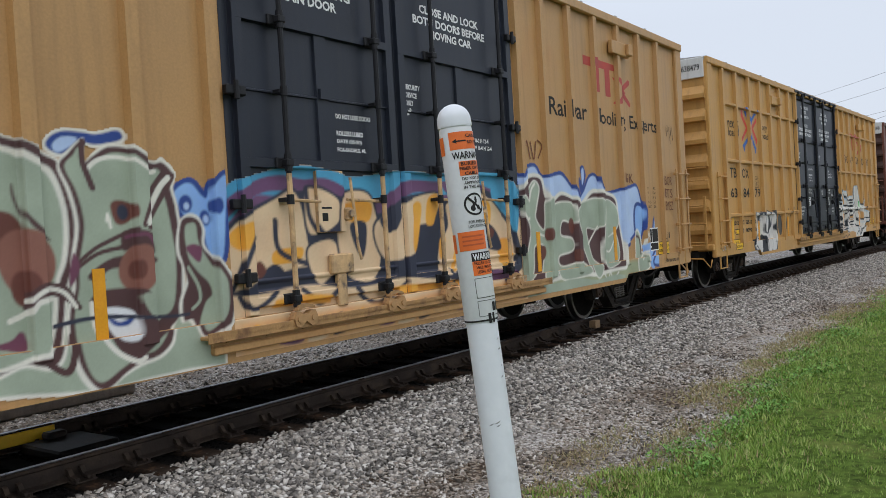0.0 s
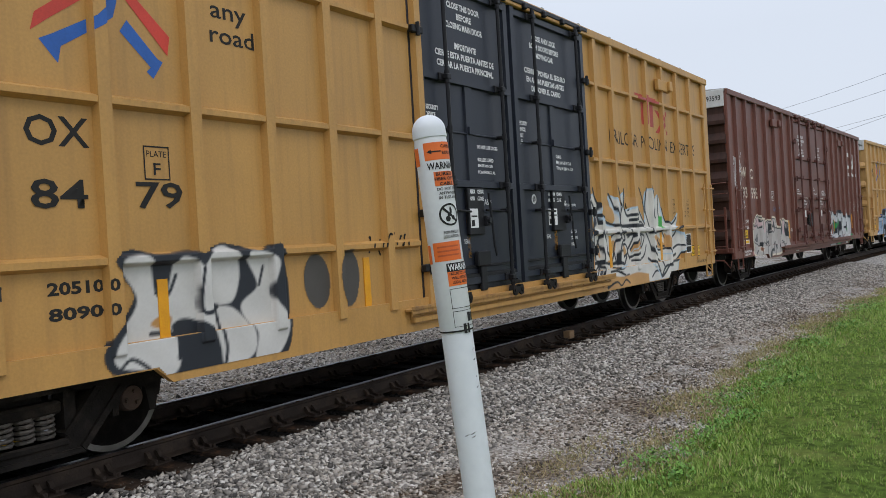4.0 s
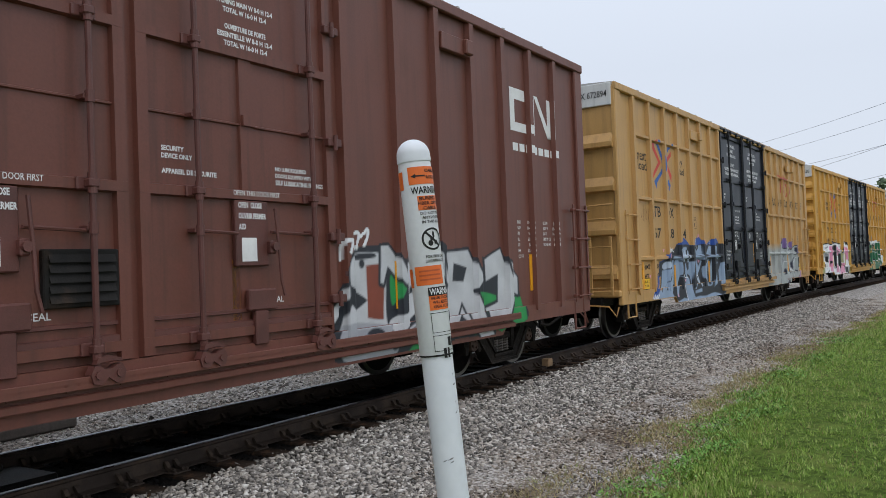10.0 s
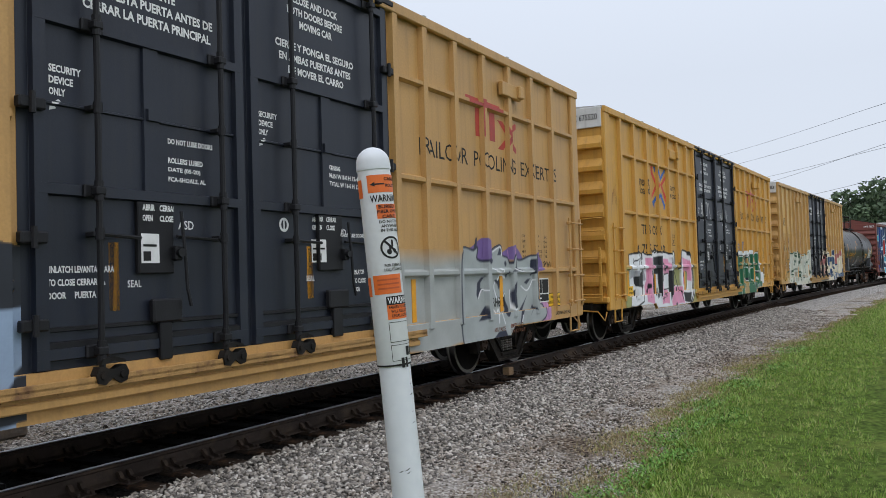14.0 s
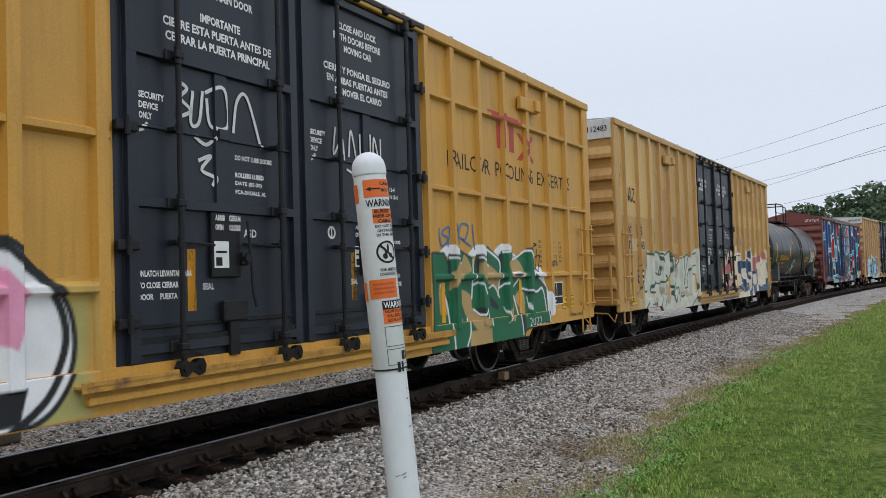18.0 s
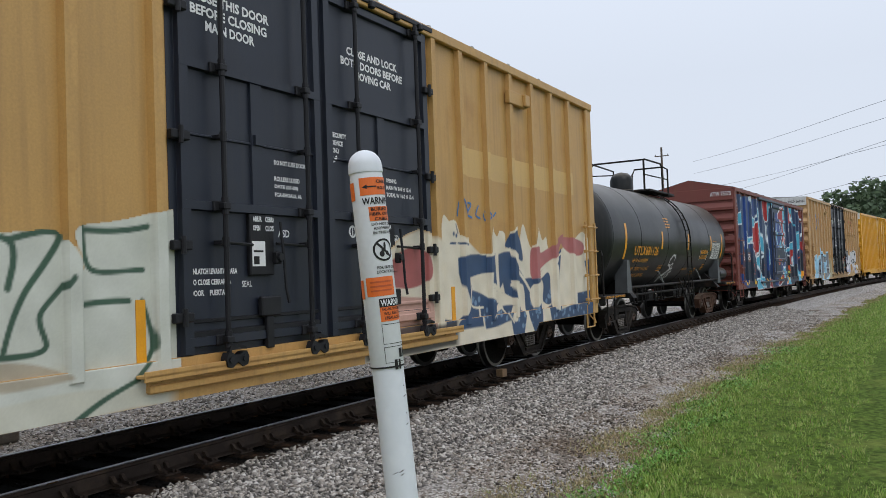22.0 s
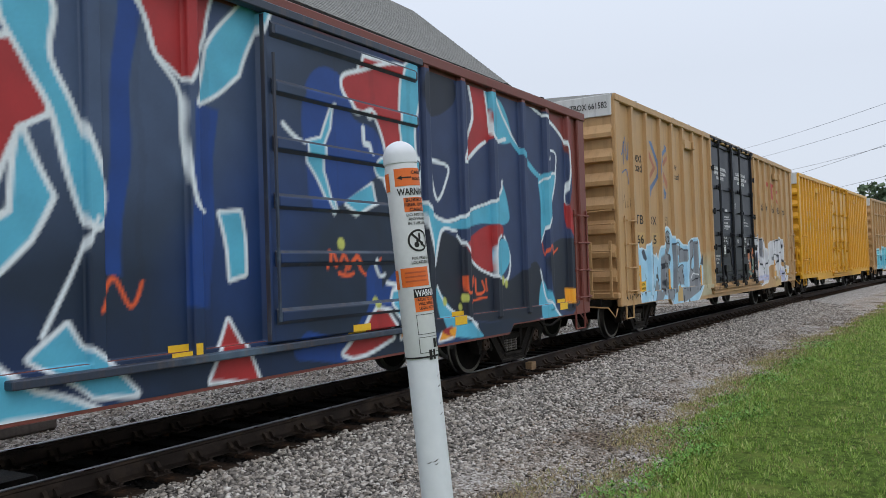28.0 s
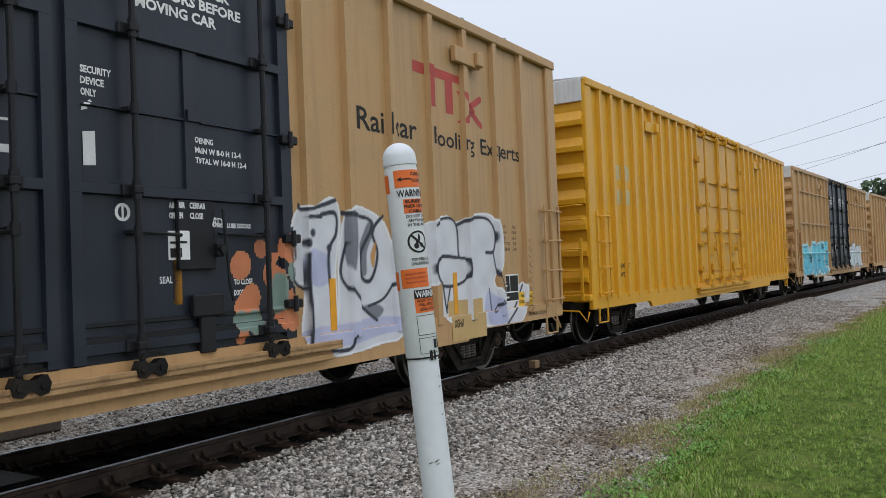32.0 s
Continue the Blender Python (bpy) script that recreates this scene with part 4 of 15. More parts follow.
def make_truck(parent, x, radius, mat, cap_mat):
    """A three-piece freight truck: bolster, side frames, springs and two wheelsets."""
    z = radius
    s = Shape().box(x - 0.2, x + 0.2, -0.95, 0.95, z - 0.12, z + 0.2, 0.03)
    truck = part("truck", s, mat, parent, "cast steel freight truck caked with grime")
    for side in (-1, 1):
        y0, y1 = side * 0.93, side * 1.09
        f = Shape()
        # top chord with arched ends, hung over the bearings
        f.prism([(x - 1.16, z - 0.02), (x - 1.2, z + 0.13), (x - 1.05, z + 0.2), (x - 0.62, z + 0.26), (x + 0.62, z + 0.26), (x + 1.05, z + 0.2), (x + 1.2, z + 0.13), (x + 1.16, z - 0.02), (x + 1.06, z + 0.06), (x + 0.72, z + 0.13), (x + 0.28, z + 0.16), (x - 0.28, z + 0.16), (x - 0.72, z + 0.13), (x - 1.06, z + 0.06)], y0, y1)
        # tension member below, with its diagonals
        f.prism([(x - 0.78, z + 0.14), (x - 0.62, z + 0.14), (x - 0.3, z - 0.2), (x + 0.3, z - 0.2), (x + 0.62, z + 0.14), (x + 0.78, z + 0.14), (x + 0.4, z - 0.31), (x - 0.4, z - 0.31)], y0, y1)
        # columns beside the spring nest
        for a in (-1, 1):
            f.prism([(x + a * 0.28, z - 0.22), (x + a * 0.28, z + 0.18), (x + a * 0.38, z + 0.18), (x + a * 0.38, z - 0.2)], y0, y1)
            f.box(x + a * 0.89 - 0.12, x + a * 0.89 + 0.12, min(y0, y1), max(y0, y1), z + 0.03, z + 0.14, 0.02)
            f.prism([(x + a * 1.02, z + 0.1), (x + a * 1.06, z - 0.14), (x + a * 1.12, z - 0.14), (x + a * 1.16, z + 0.1)], y0, y1)
            f.prism([(x + a * 0.72, z + 0.1), (x + a * 0.7, z - 0.12), (x + a * 0.76, z - 0.12), (x + a * 0.78, z + 0.1)], y0, y1)
        o0, o1 = side * 1.08, side * 1.12
        f.prism([(x - 1.2, z + 0.11), (x - 1.04, z + 0.21), (x - 0.62, z + 0.275), (x + 0.62, z + 0.275), (x + 1.04, z + 0.21), (x + 1.2, z + 0.11), (x + 1.2, z + 0.15), (x + 1.05, z + 0.25), (x + 0.63, z + 0.31), (x - 0.63, z + 0.31), (x - 1.05, z + 0.25), (x - 1.2, z + 0.15)], y0, o1)
        for a in (-1, 1):
            f.prism([(x + a * 0.84, z + 0.12), (x + a * 0.43, z - 0.33), (x + a * 0.4, z - 0.29), (x + a * 0.78, z + 0.14)], y0, o1)
            f.prism([(x + a * 0.6, z + 0.15), (x + a * 0.29, z - 0.19), (x + a * 0.26, z - 0.16), (x + a * 0.55, z + 0.16)], y0, o1)
            f.prism([(x + a * 0.68, z + 0.26), (x + a * 0.98, z + 0.2), (x + a * 0.76, z - 0.05), (x + a * 0.66, z - 0.1), (x + a * 0.5, z + 0.1)], y0, o0)
        f.prism([(x - 0.43, z - 0.34), (x + 0.43, z - 0.34), (x + 0.4, z - 0.3), (x - 0.4, z - 0.3)], y0, o1)
        f.box(x - 0.3, x + 0.3, min(y0, o1), max(y0, o1), z - 0.26, z - 0.2, 0.015)
        part("side_frame", f, mat, truck)
        for k in (-1, 0, 1):
            sp = Shape()
            turns = 5
            pts = [(x + k * 0.165 + 0.062 * math.cos(a), side * 1.01 + 0.062 * math.sin(a), z - 0.2 + 0.2 * a / (2 * math.pi * turns)) for a in [2 * math.pi * turns * i / 50 for i in range(51)]]
            sp.tube(pts, 0.016, 6)
            part("spring", sp, M["spring"], truck)
        part("spring_cap", Shape().box(x - 0.27, x + 0.27, min(y0, y1), max(y0, y1), z + 0.0, z + 0.1, 0.02), mat, truck)
    for a in (-0.89, 0.89):
        w = Shape()
        for side in (-1, 1):
            o = side * 0.785
            i = side * 0.66
            w.mat = 0
            w.lathe([(0.02, o), (radius - 0.09, o), (radius - 0.05, o), (radius - 0.045, o)], 36)
            w.lathe([(0.13, o), (0.13, o - side * 0.03), (0.2, o - side * 0.05), (radius - 0.1, o - side * 0.02), (radius - 0.06, o)], 36)
            w.mat = 1
            w.lathe([(radius - 0.055, o + side * 0.002), (radius - 0.004, o + side * 0.002), (radius, o - side * 0.01), (radius + 0.002, i + side * 0.035), (radius + 0.026, i + side * 0.02), (radius + 0.022, i), (radius - 0.05, i - side * 0.005)], 36, caps=False)
            w.mat = 0
            w.lathe([(radius - 0.05, i), (0.12, i), (0.1, i - side * 0.05)], 36, caps=False)
            w.mat = 2
            w.lathe([(0.115, side * 0.9), (0.115, side * 1.07), (0.1, side * 1.1), (0.09, side * 1.1)], 20)
            for k in range(3):
                t = 2 * math.pi * k / 3
                w.lathe([(0.02, side * 1.1), (0.02, side * 1.125)], 6, at=(0.06 * math.cos(t), 0, 0.06 * math.sin(t)))
        w.mat = 0
        w.lathe([(0.085, -0.95), (0.085, 0.95)], 16)
        ws = part("wheelset", w, [M["wheel"], M["tread"], cap_mat], truck, "two steel wheels on one axle", at=(x + a, 0, z), smooth=True)
        WHEELS.append((ws, Matrix.Translation((x + a, 0, z)), radius))
    return truck


def ladder(parent, x0, x1, zs, y, mat, name="ladder", z_ext=0.1, stiles=True):
    s = Shape()
    if stiles:
        for x in (x0, x1):
            s.box(x - 0.025, x + 0.025, y - 0.012, y + 0.012, zs[0] - z_ext, zs[-1] + z_ext, 0.006)
    root = part(name, s, mat, parent) if stiles else None
    for z in zs:
        r = Shape().tube([(x0, y, z), (x0, y - 0.05, z), (x1, y - 0.05, z), (x1, y, z)], 0.014, 6)
        for x in (x0, x1):
            r.box(x - 0.035, x + 0.035, y - 0.02, y + 0.05, z - 0.03, z + 0.03, 0.008)
        part("rung", r, mat, root or parent)
    return root


def relief_of(c):
    """Raised features of the side as (v0, v1, z0, z1, height over the skin, slope width)."""
    out = []
    H = c["eave"]
    for v in c["posts"]:
        out.append((v - c["pw"], v + c["pw"], 0.9, H - 0.1, 0.077, 0.018))
    for z in c.get("bands", ()):
        for a, b in ((0.95, c["door"][0] - 0.1), (c["door"][1] + 0.12, c["len"] - 0.25)):
            out.append((a, b, z - 0.055, z + 0.055, 0.07, 0.03))
    d0, d1 = c["door"]
    mid = (d0 + d1) / 2 - 0.11
    if c.get("plug", True):
        dz0, dz1 = c["door_z"]
        for a, b in ((d0 + 0.03, mid - 0.04), (mid + 0.04, d1 - 0.03)):
            out.append((a, b, dz0, dz1, 0.012, 0.002))
            for x0, x1 in ((a, a + 0.13), (b - 0.13, b), ((a + b) / 2 - 0.09, (a + b) / 2 + 0.09)):
                inner = x0 == (a + b) / 2 - 0.09
                out.append((x0, x1, dz0 + (dz1 - dz0) * (0.345 if inner else 0), dz0 + (dz1 - dz0) * (0.675 if inner else 1), 0.04 if inner else 0.06, 0.012))
            out.append((a + (b - a) * 0.42, a + (b - a) * 0.59, dz0 + (dz1 - dz0) * 0.345 - 0.66, dz0 + (dz1 - dz0) * 0.345 - 0.05, 0.065, 0.004))
            out.append((a, b, dz0 + 0.28, dz0 + 0.33, 0.035, 0.012))
            out.append((a, b, dz0 + 0.15, dz0 + 0.22, 0.05, 0.015))
            for fz in (0.03, 0.345, 0.675, 0.975):
                z = dz0 + (dz1 - dz0) * fz
                out.append((a, b, z - 0.055, z + 0.055, 0.062, 0.015))
            z = dz0 + (dz1 - dz0) * 0.51
            out.append((a, b, z - 0.022, z + 0.022, 0.035, 0.015))
    else:
        dz0, dz1 = c["door_z"]
        out.append((d0, d1, dz0, dz1, 0.126, 0.004))
        for k in range(6):
            z = dz0 + 0.25 + k * (dz1 - dz0 - 0.4) / 5
            out.append((d0 + 0.06, d1 - 0.06, z - 0.09, z + 0.09, 0.166, 0.045))
    out.append((0.0, c["len"], 0.4, 1.0, 0.051, 0.004))
    return out


def skin_height(relief, v, z):
    """Height over the side sheet at (v, z); works on arrays."""
    h = np.zeros(np.broadcast(v, z).shape)
    for v0, v1, z0, z1, top, sl in relief:
        a = np.minimum(np.minimum((v - v0) / sl, (v1 - v) / sl), np.minimum((z - z0) / sl, (z1 - z) / sl) + 0.0)
        h = np.maximum(h, np.clip(a, 0, 1) * top)
    return h


def frustum(s, v0, v1, z0, z1, top, sl, L):
    """A raised strip with sloped flanks on the near side."""
    x0, x1 = v0 - L / 2, v1 - L / 2
    y0, y1 = -SKIN + 0.004, -SKIN - top
    sz = min(sl, (z1 - z0) / 2.1)
    vs = [(x0, y0, z0), (x1, y0, z0), (x1, y0, z1), (x0, y0, z1), (x0 + sl, y1, z0 + sz), (x1 - sl, y1, z0 + sz), (x1 - sl, y1, z1 - sz), (x0 + sl, y1, z1 - sz)]
    s.add(vs, [(4, 5, 6, 7), (0, 1, 5, 4), (1, 2, 6, 5), (2, 3, 7, 6), (3, 0, 4, 7)])


def write_on(c, body, v0, v1, z0, z1, mat, bold=0.0, lift=0.003, mesh=None, label=""):
    """Lettering that follows the side posts of a car."""
    me = mesh or text_mesh(body, v0, v1, z0, z1, bold)
    bm = bmesh.new()
    bm.from_mesh(me)
    L = c["len"]
    lo = min(v.co.x for v in bm.verts)
    hi = max(v.co.x for v in bm.verts)
    low, high = min(v.co.z for v in bm.verts), max(v.co.z for v in bm.verts)
    near = [r for r in c["relief"] if r[0] < hi and r[1] > lo and r[2] < high and r[3] > low]
    cuts = set()
    for r in near:
        sz = min(r[5], (r[3] - r[2]) / 2.1)
        cuts |= {(0, q) for q in (r[0], r[0] + r[5], r[1] - r[5], r[1]) if lo < q < hi}
        cuts |= {(2, q) for q in (r[2], r[2] + sz, r[3] - sz, r[3]) if low < q < high}
    for axis, q in sorted(cuts):
        co, no = [0, 0, 0], [0, 0, 0]
        co[axis], no[axis] = q, 1
        bmesh.ops.bisect_plane(bm, geom=bm.verts[:] + bm.edges[:] + bm.faces[:], plane_co=co, plane_no=no)
    xs = np.array([v.co.x for v in bm.verts])
    zs = np.array([v.co.z for v in bm.verts])
    h = skin_height(near, xs, zs)
    for v, hh in zip(bm.verts, h):
        v.co = (v.co.x - L / 2, -SKIN - hh - lift, v.co.z)
    steep = []
    for f in bm.faces:
        f.normal_update()
        if f.normal.y > 0:
            f.normal_flip()
        if abs(f.normal.y) < 0.6 and f.calc_area() > 1e-7:
            steep.append(f)
    if len(steep) < len(bm.faces):
        bmesh.ops.delete(bm, geom=steep, context="FACES")
    bm.to_mesh(me)
    bm.free()
    me.materials.clear()
    me.materials.append(mat)
    return part("lettering", me, None, c["root"], label)


def bars(c, v0, v1, z0, z1, n, mat, gap=0.25):
    """Plain bars in place of writing that is not lettered."""
    s = Shape()
    w = (v1 - v0) / (n + (n - 1) * gap)
    for k in range(n):
        a = v0 + k * w * (1 + gap)
        s.add([(a, 0, z0), (a + w, 0, z0), (a + w, 0, z1), (a, 0, z1)], [(0, 1, 2, 3)])
    return write_on(c, "", v0, v1, z0, z1, mat, mesh=s.mesh("lettering_bar", mat))


def poly_on(c, polys, mat, label="", lift=0.003):
    """Flat painted polygons (v, z) on a car's side."""
    s = Shape()
    for p in polys:
        s.add([(a, 0, b) for a, b in p], [tuple(range(len(p)))])
    return write_on(c, "", 0, 0, 0, 0, mat, mesh=s.mesh("painted_mark", mat), label=label, lift=lift)


def boxcar(c):
    L, H, mat = c["len"], c["eave"], c["mat"]
    x0, x1 = -L / 2, L / 2
    root = thing("boxcar", c["label"], "boxcar", "cars of the freight train")
    c["root"] = root
    c.setdefault("pw", 0.075)
    c.setdefault("sill", 0.76)
    c.setdefault("door_z", (1.0, H - 0.1))
    c["relief"] = relief_of(c)
    TRAIN.append((root, c["front"] + L / 2))
    part("body", Shape().box(x0 + 0.05, x1 - 0.05, -SKIN, SKIN, 0.95, H - 0.02), mat, root)
    # roof: low gable with raised seams and an overhanging eave strip
    pk = c.get("peak", 0.13)
    rm = c.get("roof_mat", M["roof_metal"])
    roof = Shape().prism([(-1.6, H - 0.03), (-1.6, H + 0.03), (0, H + pk), (1.6, H + 0.03), (1.6, H - 0.03)], x0 + 0.02, x1 - 0.02, "x")
    rf = part("roof", roof, rm, root, "low metal roof with seams")
    if pk > 0.2:
        part("gable_end", Shape().prism([(-1.58, H - 0.02), (-1.58, H + 0.02), (0, H + pk - 0.02), (1.58, H + 0.02), (1.58, H - 0.02)], x0 - 0.01, x0 + 0.03, "x"), mat, root)
    seam = Shape().prism([(-1.6, H + 0.02), (-1.6, H + 0.05), (0, H + pk + 0.03), (1.6, H + 0.05), (1.6, H + 0.02)], -0.03, 0.03, "x")
    sm = seam.mesh("roof_seam", rm)
    for k in range(1, int(L / 1.3)):
        part("roof_seam", sm, None, rf, at=(x0 + k * 1.3, 0, 0))
    part("eave_strip", Shape().box(x0, x1, -1.625, -1.55, H - 0.12, H + 0.02, 0.012), mat, root)
    # corner posts and side posts
    post_bits = {}
    for v in c["posts"]:
        if "post" not in post_bits:
            s = Shape()
            frustum(s, L / 2 - c["pw"], L / 2 + c["pw"], 0.9, H - 0.1, 0.077, 0.018, L)
            post_bits["post"] = s.mesh("side_post", mat)
        part("side_post", post_bits["post"], None, root, at=(v - L / 2, 0, 0))
    for a, b in ((0.0, 0.3), (L - 0.3, L)):
        s = Shape().box(a - L / 2, b - L / 2, -1.6, -1.5, 0.76, H - 0.05, 0.02)
        part("corner_post", s, mat, root)
    for z in c.get("bands", ()):
        for a, b in ((0.95, c["door"][0] - 0.1), (c["door"][1] + 0.12, L - 0.25)):
            s = Shape()
            frustum(s, a, b, z - 0.055, z + 0.055, 0.07, 0.03, L)
            part("side_rail", s, mat, root)
    # side sill: deeper between the trucks
    zs = c["sill"]
    sill = Shape().prism([(x0 + 0.02, 1.0), (x1 - 0.02, 1.0), (x1 - 0.02, zs), (x1 - 3.1, zs), (x1 - 3.25, zs - 0.13), (x0 + 3.3, zs - 0.13), (x0 + 3.15, zs), (x0 + 0.02, zs)], -1.585, -1.52)
    part("side_sill", sill, c.get("sill_mat", mat), root)
    part("side_sill", Shape().box(x0 + 0.02, x1 - 0.02, 1.5, 1.58, zs, 1.0), c.get("sill_mat", mat), root)
    # far side and floor are closed; centre sill and cross bearers below
    under = Shape().box(x0 + 0.4, x1 - 0.4, -0.35, 0.35, 0.68, 0.97)
    for k in range(6):
        xx = x0 + 3.9 + k * (L - 7.8) / 5
        under.prism([(-1.5, 0.97), (1.5, 0.97), (1.5, 0.86), (0.4, 0.7), (-0.4, 0.7), (-1.5, 0.86)], xx - 0.06, xx + 0.06, "x")
    under.tube([(x0 + 3.4, -0.7, 0.72), (x1 - 5, -0.7, 0.72)], 0.025, 6).box(-1.2, 0.0, -1.1, -0.6, 0.62, 0.95, 0.04)
    part("underframe", under, M["steel_dark"], root, "dark underframe with pipes")
    # ends with pressed ribs
    for sx in (-1, 1):
        e = Shape()
        e.box(sx * (L / 2 - 0.06) - 0.03, sx * (L / 2 - 0.06) + 0.03, -1.55, 1.55, 0.9, H)
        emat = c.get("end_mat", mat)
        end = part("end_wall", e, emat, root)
        if sx < 0:
            n = c.get("end_ribs", 7)
            for k in range(n):
                z = 1.25 + k * (H - 1.65) / n
                r = Shape().prism([(x0 + 0.03, z), (x0 - 0.075, z + 0.03), (x0 - 0.075, z + 0.12), (x0 + 0.03, z + 0.3)], -1.53, 1.53)
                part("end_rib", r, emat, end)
            part("end_plate", Shape().box(x0 - 0.02, x0 + 0.03, -1.53, 1.53, H - 0.42, H + 0.02, 0.01), c.get("end_plate", M["placard_white"]), end)
            part("end_beam", Shape().box(x0 - 0.09, x0 + 0.05, -1.58, 1.58, 0.92, 1.05, 0.02), mat, end)
            part("draft_sill", Shape().box(x0 - 0.06, x0 + 0.5, -1.2, 1.2, 0.74, 0.918, 0.02), M["steel_dark"], end, "dark draft sill under the end")
            part("handrail", Shape().tube([(x0 - 0.1, -1.5, 2.72), (x0 - 0.15, -1.4, 2.72), (x0 - 0.15, 1.3, 2.62)], 0.016, 8).tube([(x0, -0.35, 2.75), (x0 - 0.15, -0.35, 2.69)], 0.012, 6), mat, end)
            part("handrail_stay", Shape().box(x0 - 0.13, x0, -0.42, -0.36, 1.95, 2.9, 0.01), mat, end)
            for yb in (-0.85, -0.3, 0.3, 0.85):
                part("platform_bracket", Shape().prism([(x0 - 0.4, 1.05), (x0 - 0.05, 1.05), (x0 - 0.05, 0.85)], yb - 0.025, yb + 0.025).box(x0 - 0.12, x0 - 0.03, yb - 0.04, yb + 0.04, 1.09, 1.4, 0.01), mat, end)
            s = Shape()
            for y in (-1.45, -1.02):
                s.box(x0 - 0.16, x0 - 0.13, y - 0.03, y + 0.03, 0.95, 2.1, 0.008)
            lad = part("end_ladder", s, mat, end)
            for z in (1.1, 1.5, 1.9):
                part("rung", Shape().tube([(x0 - 0.16, -1.47, z), (x0 - 0.16, -1.0, z)], 0.013, 6), mat, lad)
            part("grab_bar", Shape().tube([(x0 + 0.02, -1.5, 2.45), (x0 - 0.1, -1.48, 2.45), (x0 - 0.1, -0.6, 2.45), (x0 + 0.02, -0.58, 2.45)], 0.014, 6), mat, end)
            part("platform", Shape().box(x0 - 0.42, x0 - 0.03, -0.95, 0.95, 1.05, 1.09, 0.01), M["galv"], end, "galvanised crossover platform")
            part("brake_gear_box", Shape().box(x0 - 0.16, x0, -0.4, 0.0, 1.5, 1.9, 0.03), mat if not c.get("brake_wheel") else M["steel_dark"], end)
            if c.get("brake_wheel"):
                bw = Shape().lathe([(0.27, x0 - 0.26), (0.29, x0 - 0.25), (0.27, x0 - 0.23), (0.25, x0 - 0.25), (0.27, x0 - 0.26)], 24, "x", (0, -0.2, 1.85), caps=False)
                for k in range(3):
                    t = 2.094 * k + 0.4
                    bw.tube([(x0 - 0.245, -0.2, 1.85), (x0 - 0.245, -0.2 + 0.27 * math.cos(t), 1.85 + 0.27 * math.sin(t))], 0.014, 6)
                part("brake_wheel", bw, M["steel_dark"], end, "dark spoked brake wheel")
        # coupler, draft gear and hoses
        q = Shape().box(sx * L / 2 - 0.6, sx * L / 2 + 0.6, -0.14, 0.14, 0.72, 0.96, 0.03)
        q.prism([(sx * (L / 2 + 0.5), -0.16), (sx * (L / 2 + 0.5), 0.2), (sx * (L / 2 + 0.85), 0.22), (sx * (L / 2 + 0.88), 0.02), (sx * (L / 2 + 0.76), -0.02), (sx * (L / 2 + 0.8), -0.18)], 0.68, 0.98, "z")
        part("coupler", q, M["rust"], root, "rusty knuckle coupler")
        part("draft_beam", Shape().box(min(sx * (L / 2 - 0.6), sx * (L / 2 + 0.3)), max(sx * (L / 2 - 0.6), sx * (L / 2 + 0.3)), -0.3, 0.3, 0.66, 1.02, 0.03), mat if c.get("draft_painted", True) else M["rust"], root)
        hose = [(sx * (L / 2 + 0.1), -0.45, 0.8), (sx * (L / 2 + 0.3), -0.45, 0.6), (sx * (L / 2 + 0.6), -0.3, 0.42), (sx * (L / 2 + 0.85), -0.1, 0.45)]
        part("brake_hose", Shape().tube(hose, 0.03, 8), M["steel_dark"], root)
        lever = [(sx * (L / 2 - 0.02), -1.5, 0.72), (sx * (L / 2 + 0.1), -1.5, 0.55), (sx * (L / 2 + 0.1), -1.35, 0.74), (sx * (L / 2 + 0.12), -0.5, 0.78), (sx * (L / 2 + 0.45), -0.25, 0.86)]
        part("uncoupling_lever", Shape().tube(lever, 0.016, 6), mat, root)
        valve = Shape().tube([(sx * (L / 2 + 0.02), -0.62, 1.0), (sx * (L / 2 + 0.06), -0.6, 0.86), (sx * (L / 2 + 0.14), -0.52, 0.8)], 0.03, 8).lathe([(0.05, -0.66), (0.05, -0.58)], 10, at=(sx * (L / 2 + 0.04), 0, 0.93))
        part("angle_cock", valve, M["galv"], root, "pale angle cock of the brake pipe")
        part("pin_lifter", Shape().box(min(sx * (L / 2 + 0.5), sx * (L / 2 + 0.72)), max(sx * (L / 2 + 0.5), sx * (L / 2 + 0.72)), -0.06, 0.06, 0.96, 1.04, 0.02), M["rust"], root)
        # side ladder at the corner and stirrup step
        a = 0.3 if sx < 0 else L - 0.64
        ladder(root, a - L / 2, a + 0.56 - L / 2, [1.06, 1.54, 2.03, 2.52], -1.62, mat)
        st = Shape().tube([(a - L / 2, -1.58, 0.95), (a - L / 2, -1.58, 0.5), (a + 0.42 - L / 2, -1.58, 0.5), (a + 0.42 - L / 2, -1.58, 0.95)], 0.02, 6)
        part("stirrup_step", st, mat, root)
        make_truck(root, sx * (L / 2 - c.get("truck_in", 2.35)), c.get("wheel_r", 0.4825), c.get("truck_mat", M["truck"]), c.get("cap_mat", M["rust"]))
    # ventilated card boards near the top
    for v in c.get("boards", ()):
        s = Shape().box(v - L / 2 - 0.42, v - L / 2 + 0.3, -1.64, -1.56, H - 0.62, H - 0.4, 0.01)
        b = part("card_board", s, mat, root)
        part("bracket", Shape().box(v - L / 2 + 0.12, v - L / 2 + 0.3, -1.7, -1.63, H - 0.6, H - 0.4, 0.015), mat, b)
    # doors
    d0, d1 = c["door"]
    dm = c.get("door_mat", M["black_door"])
    dr = c.get("rod_mat", M["black_rod"])
    mid = (d0 + d1) / 2 - 0.11
    gm = c.get("gear_mat", dr)
    dz0, dz1 = c["door_z"]
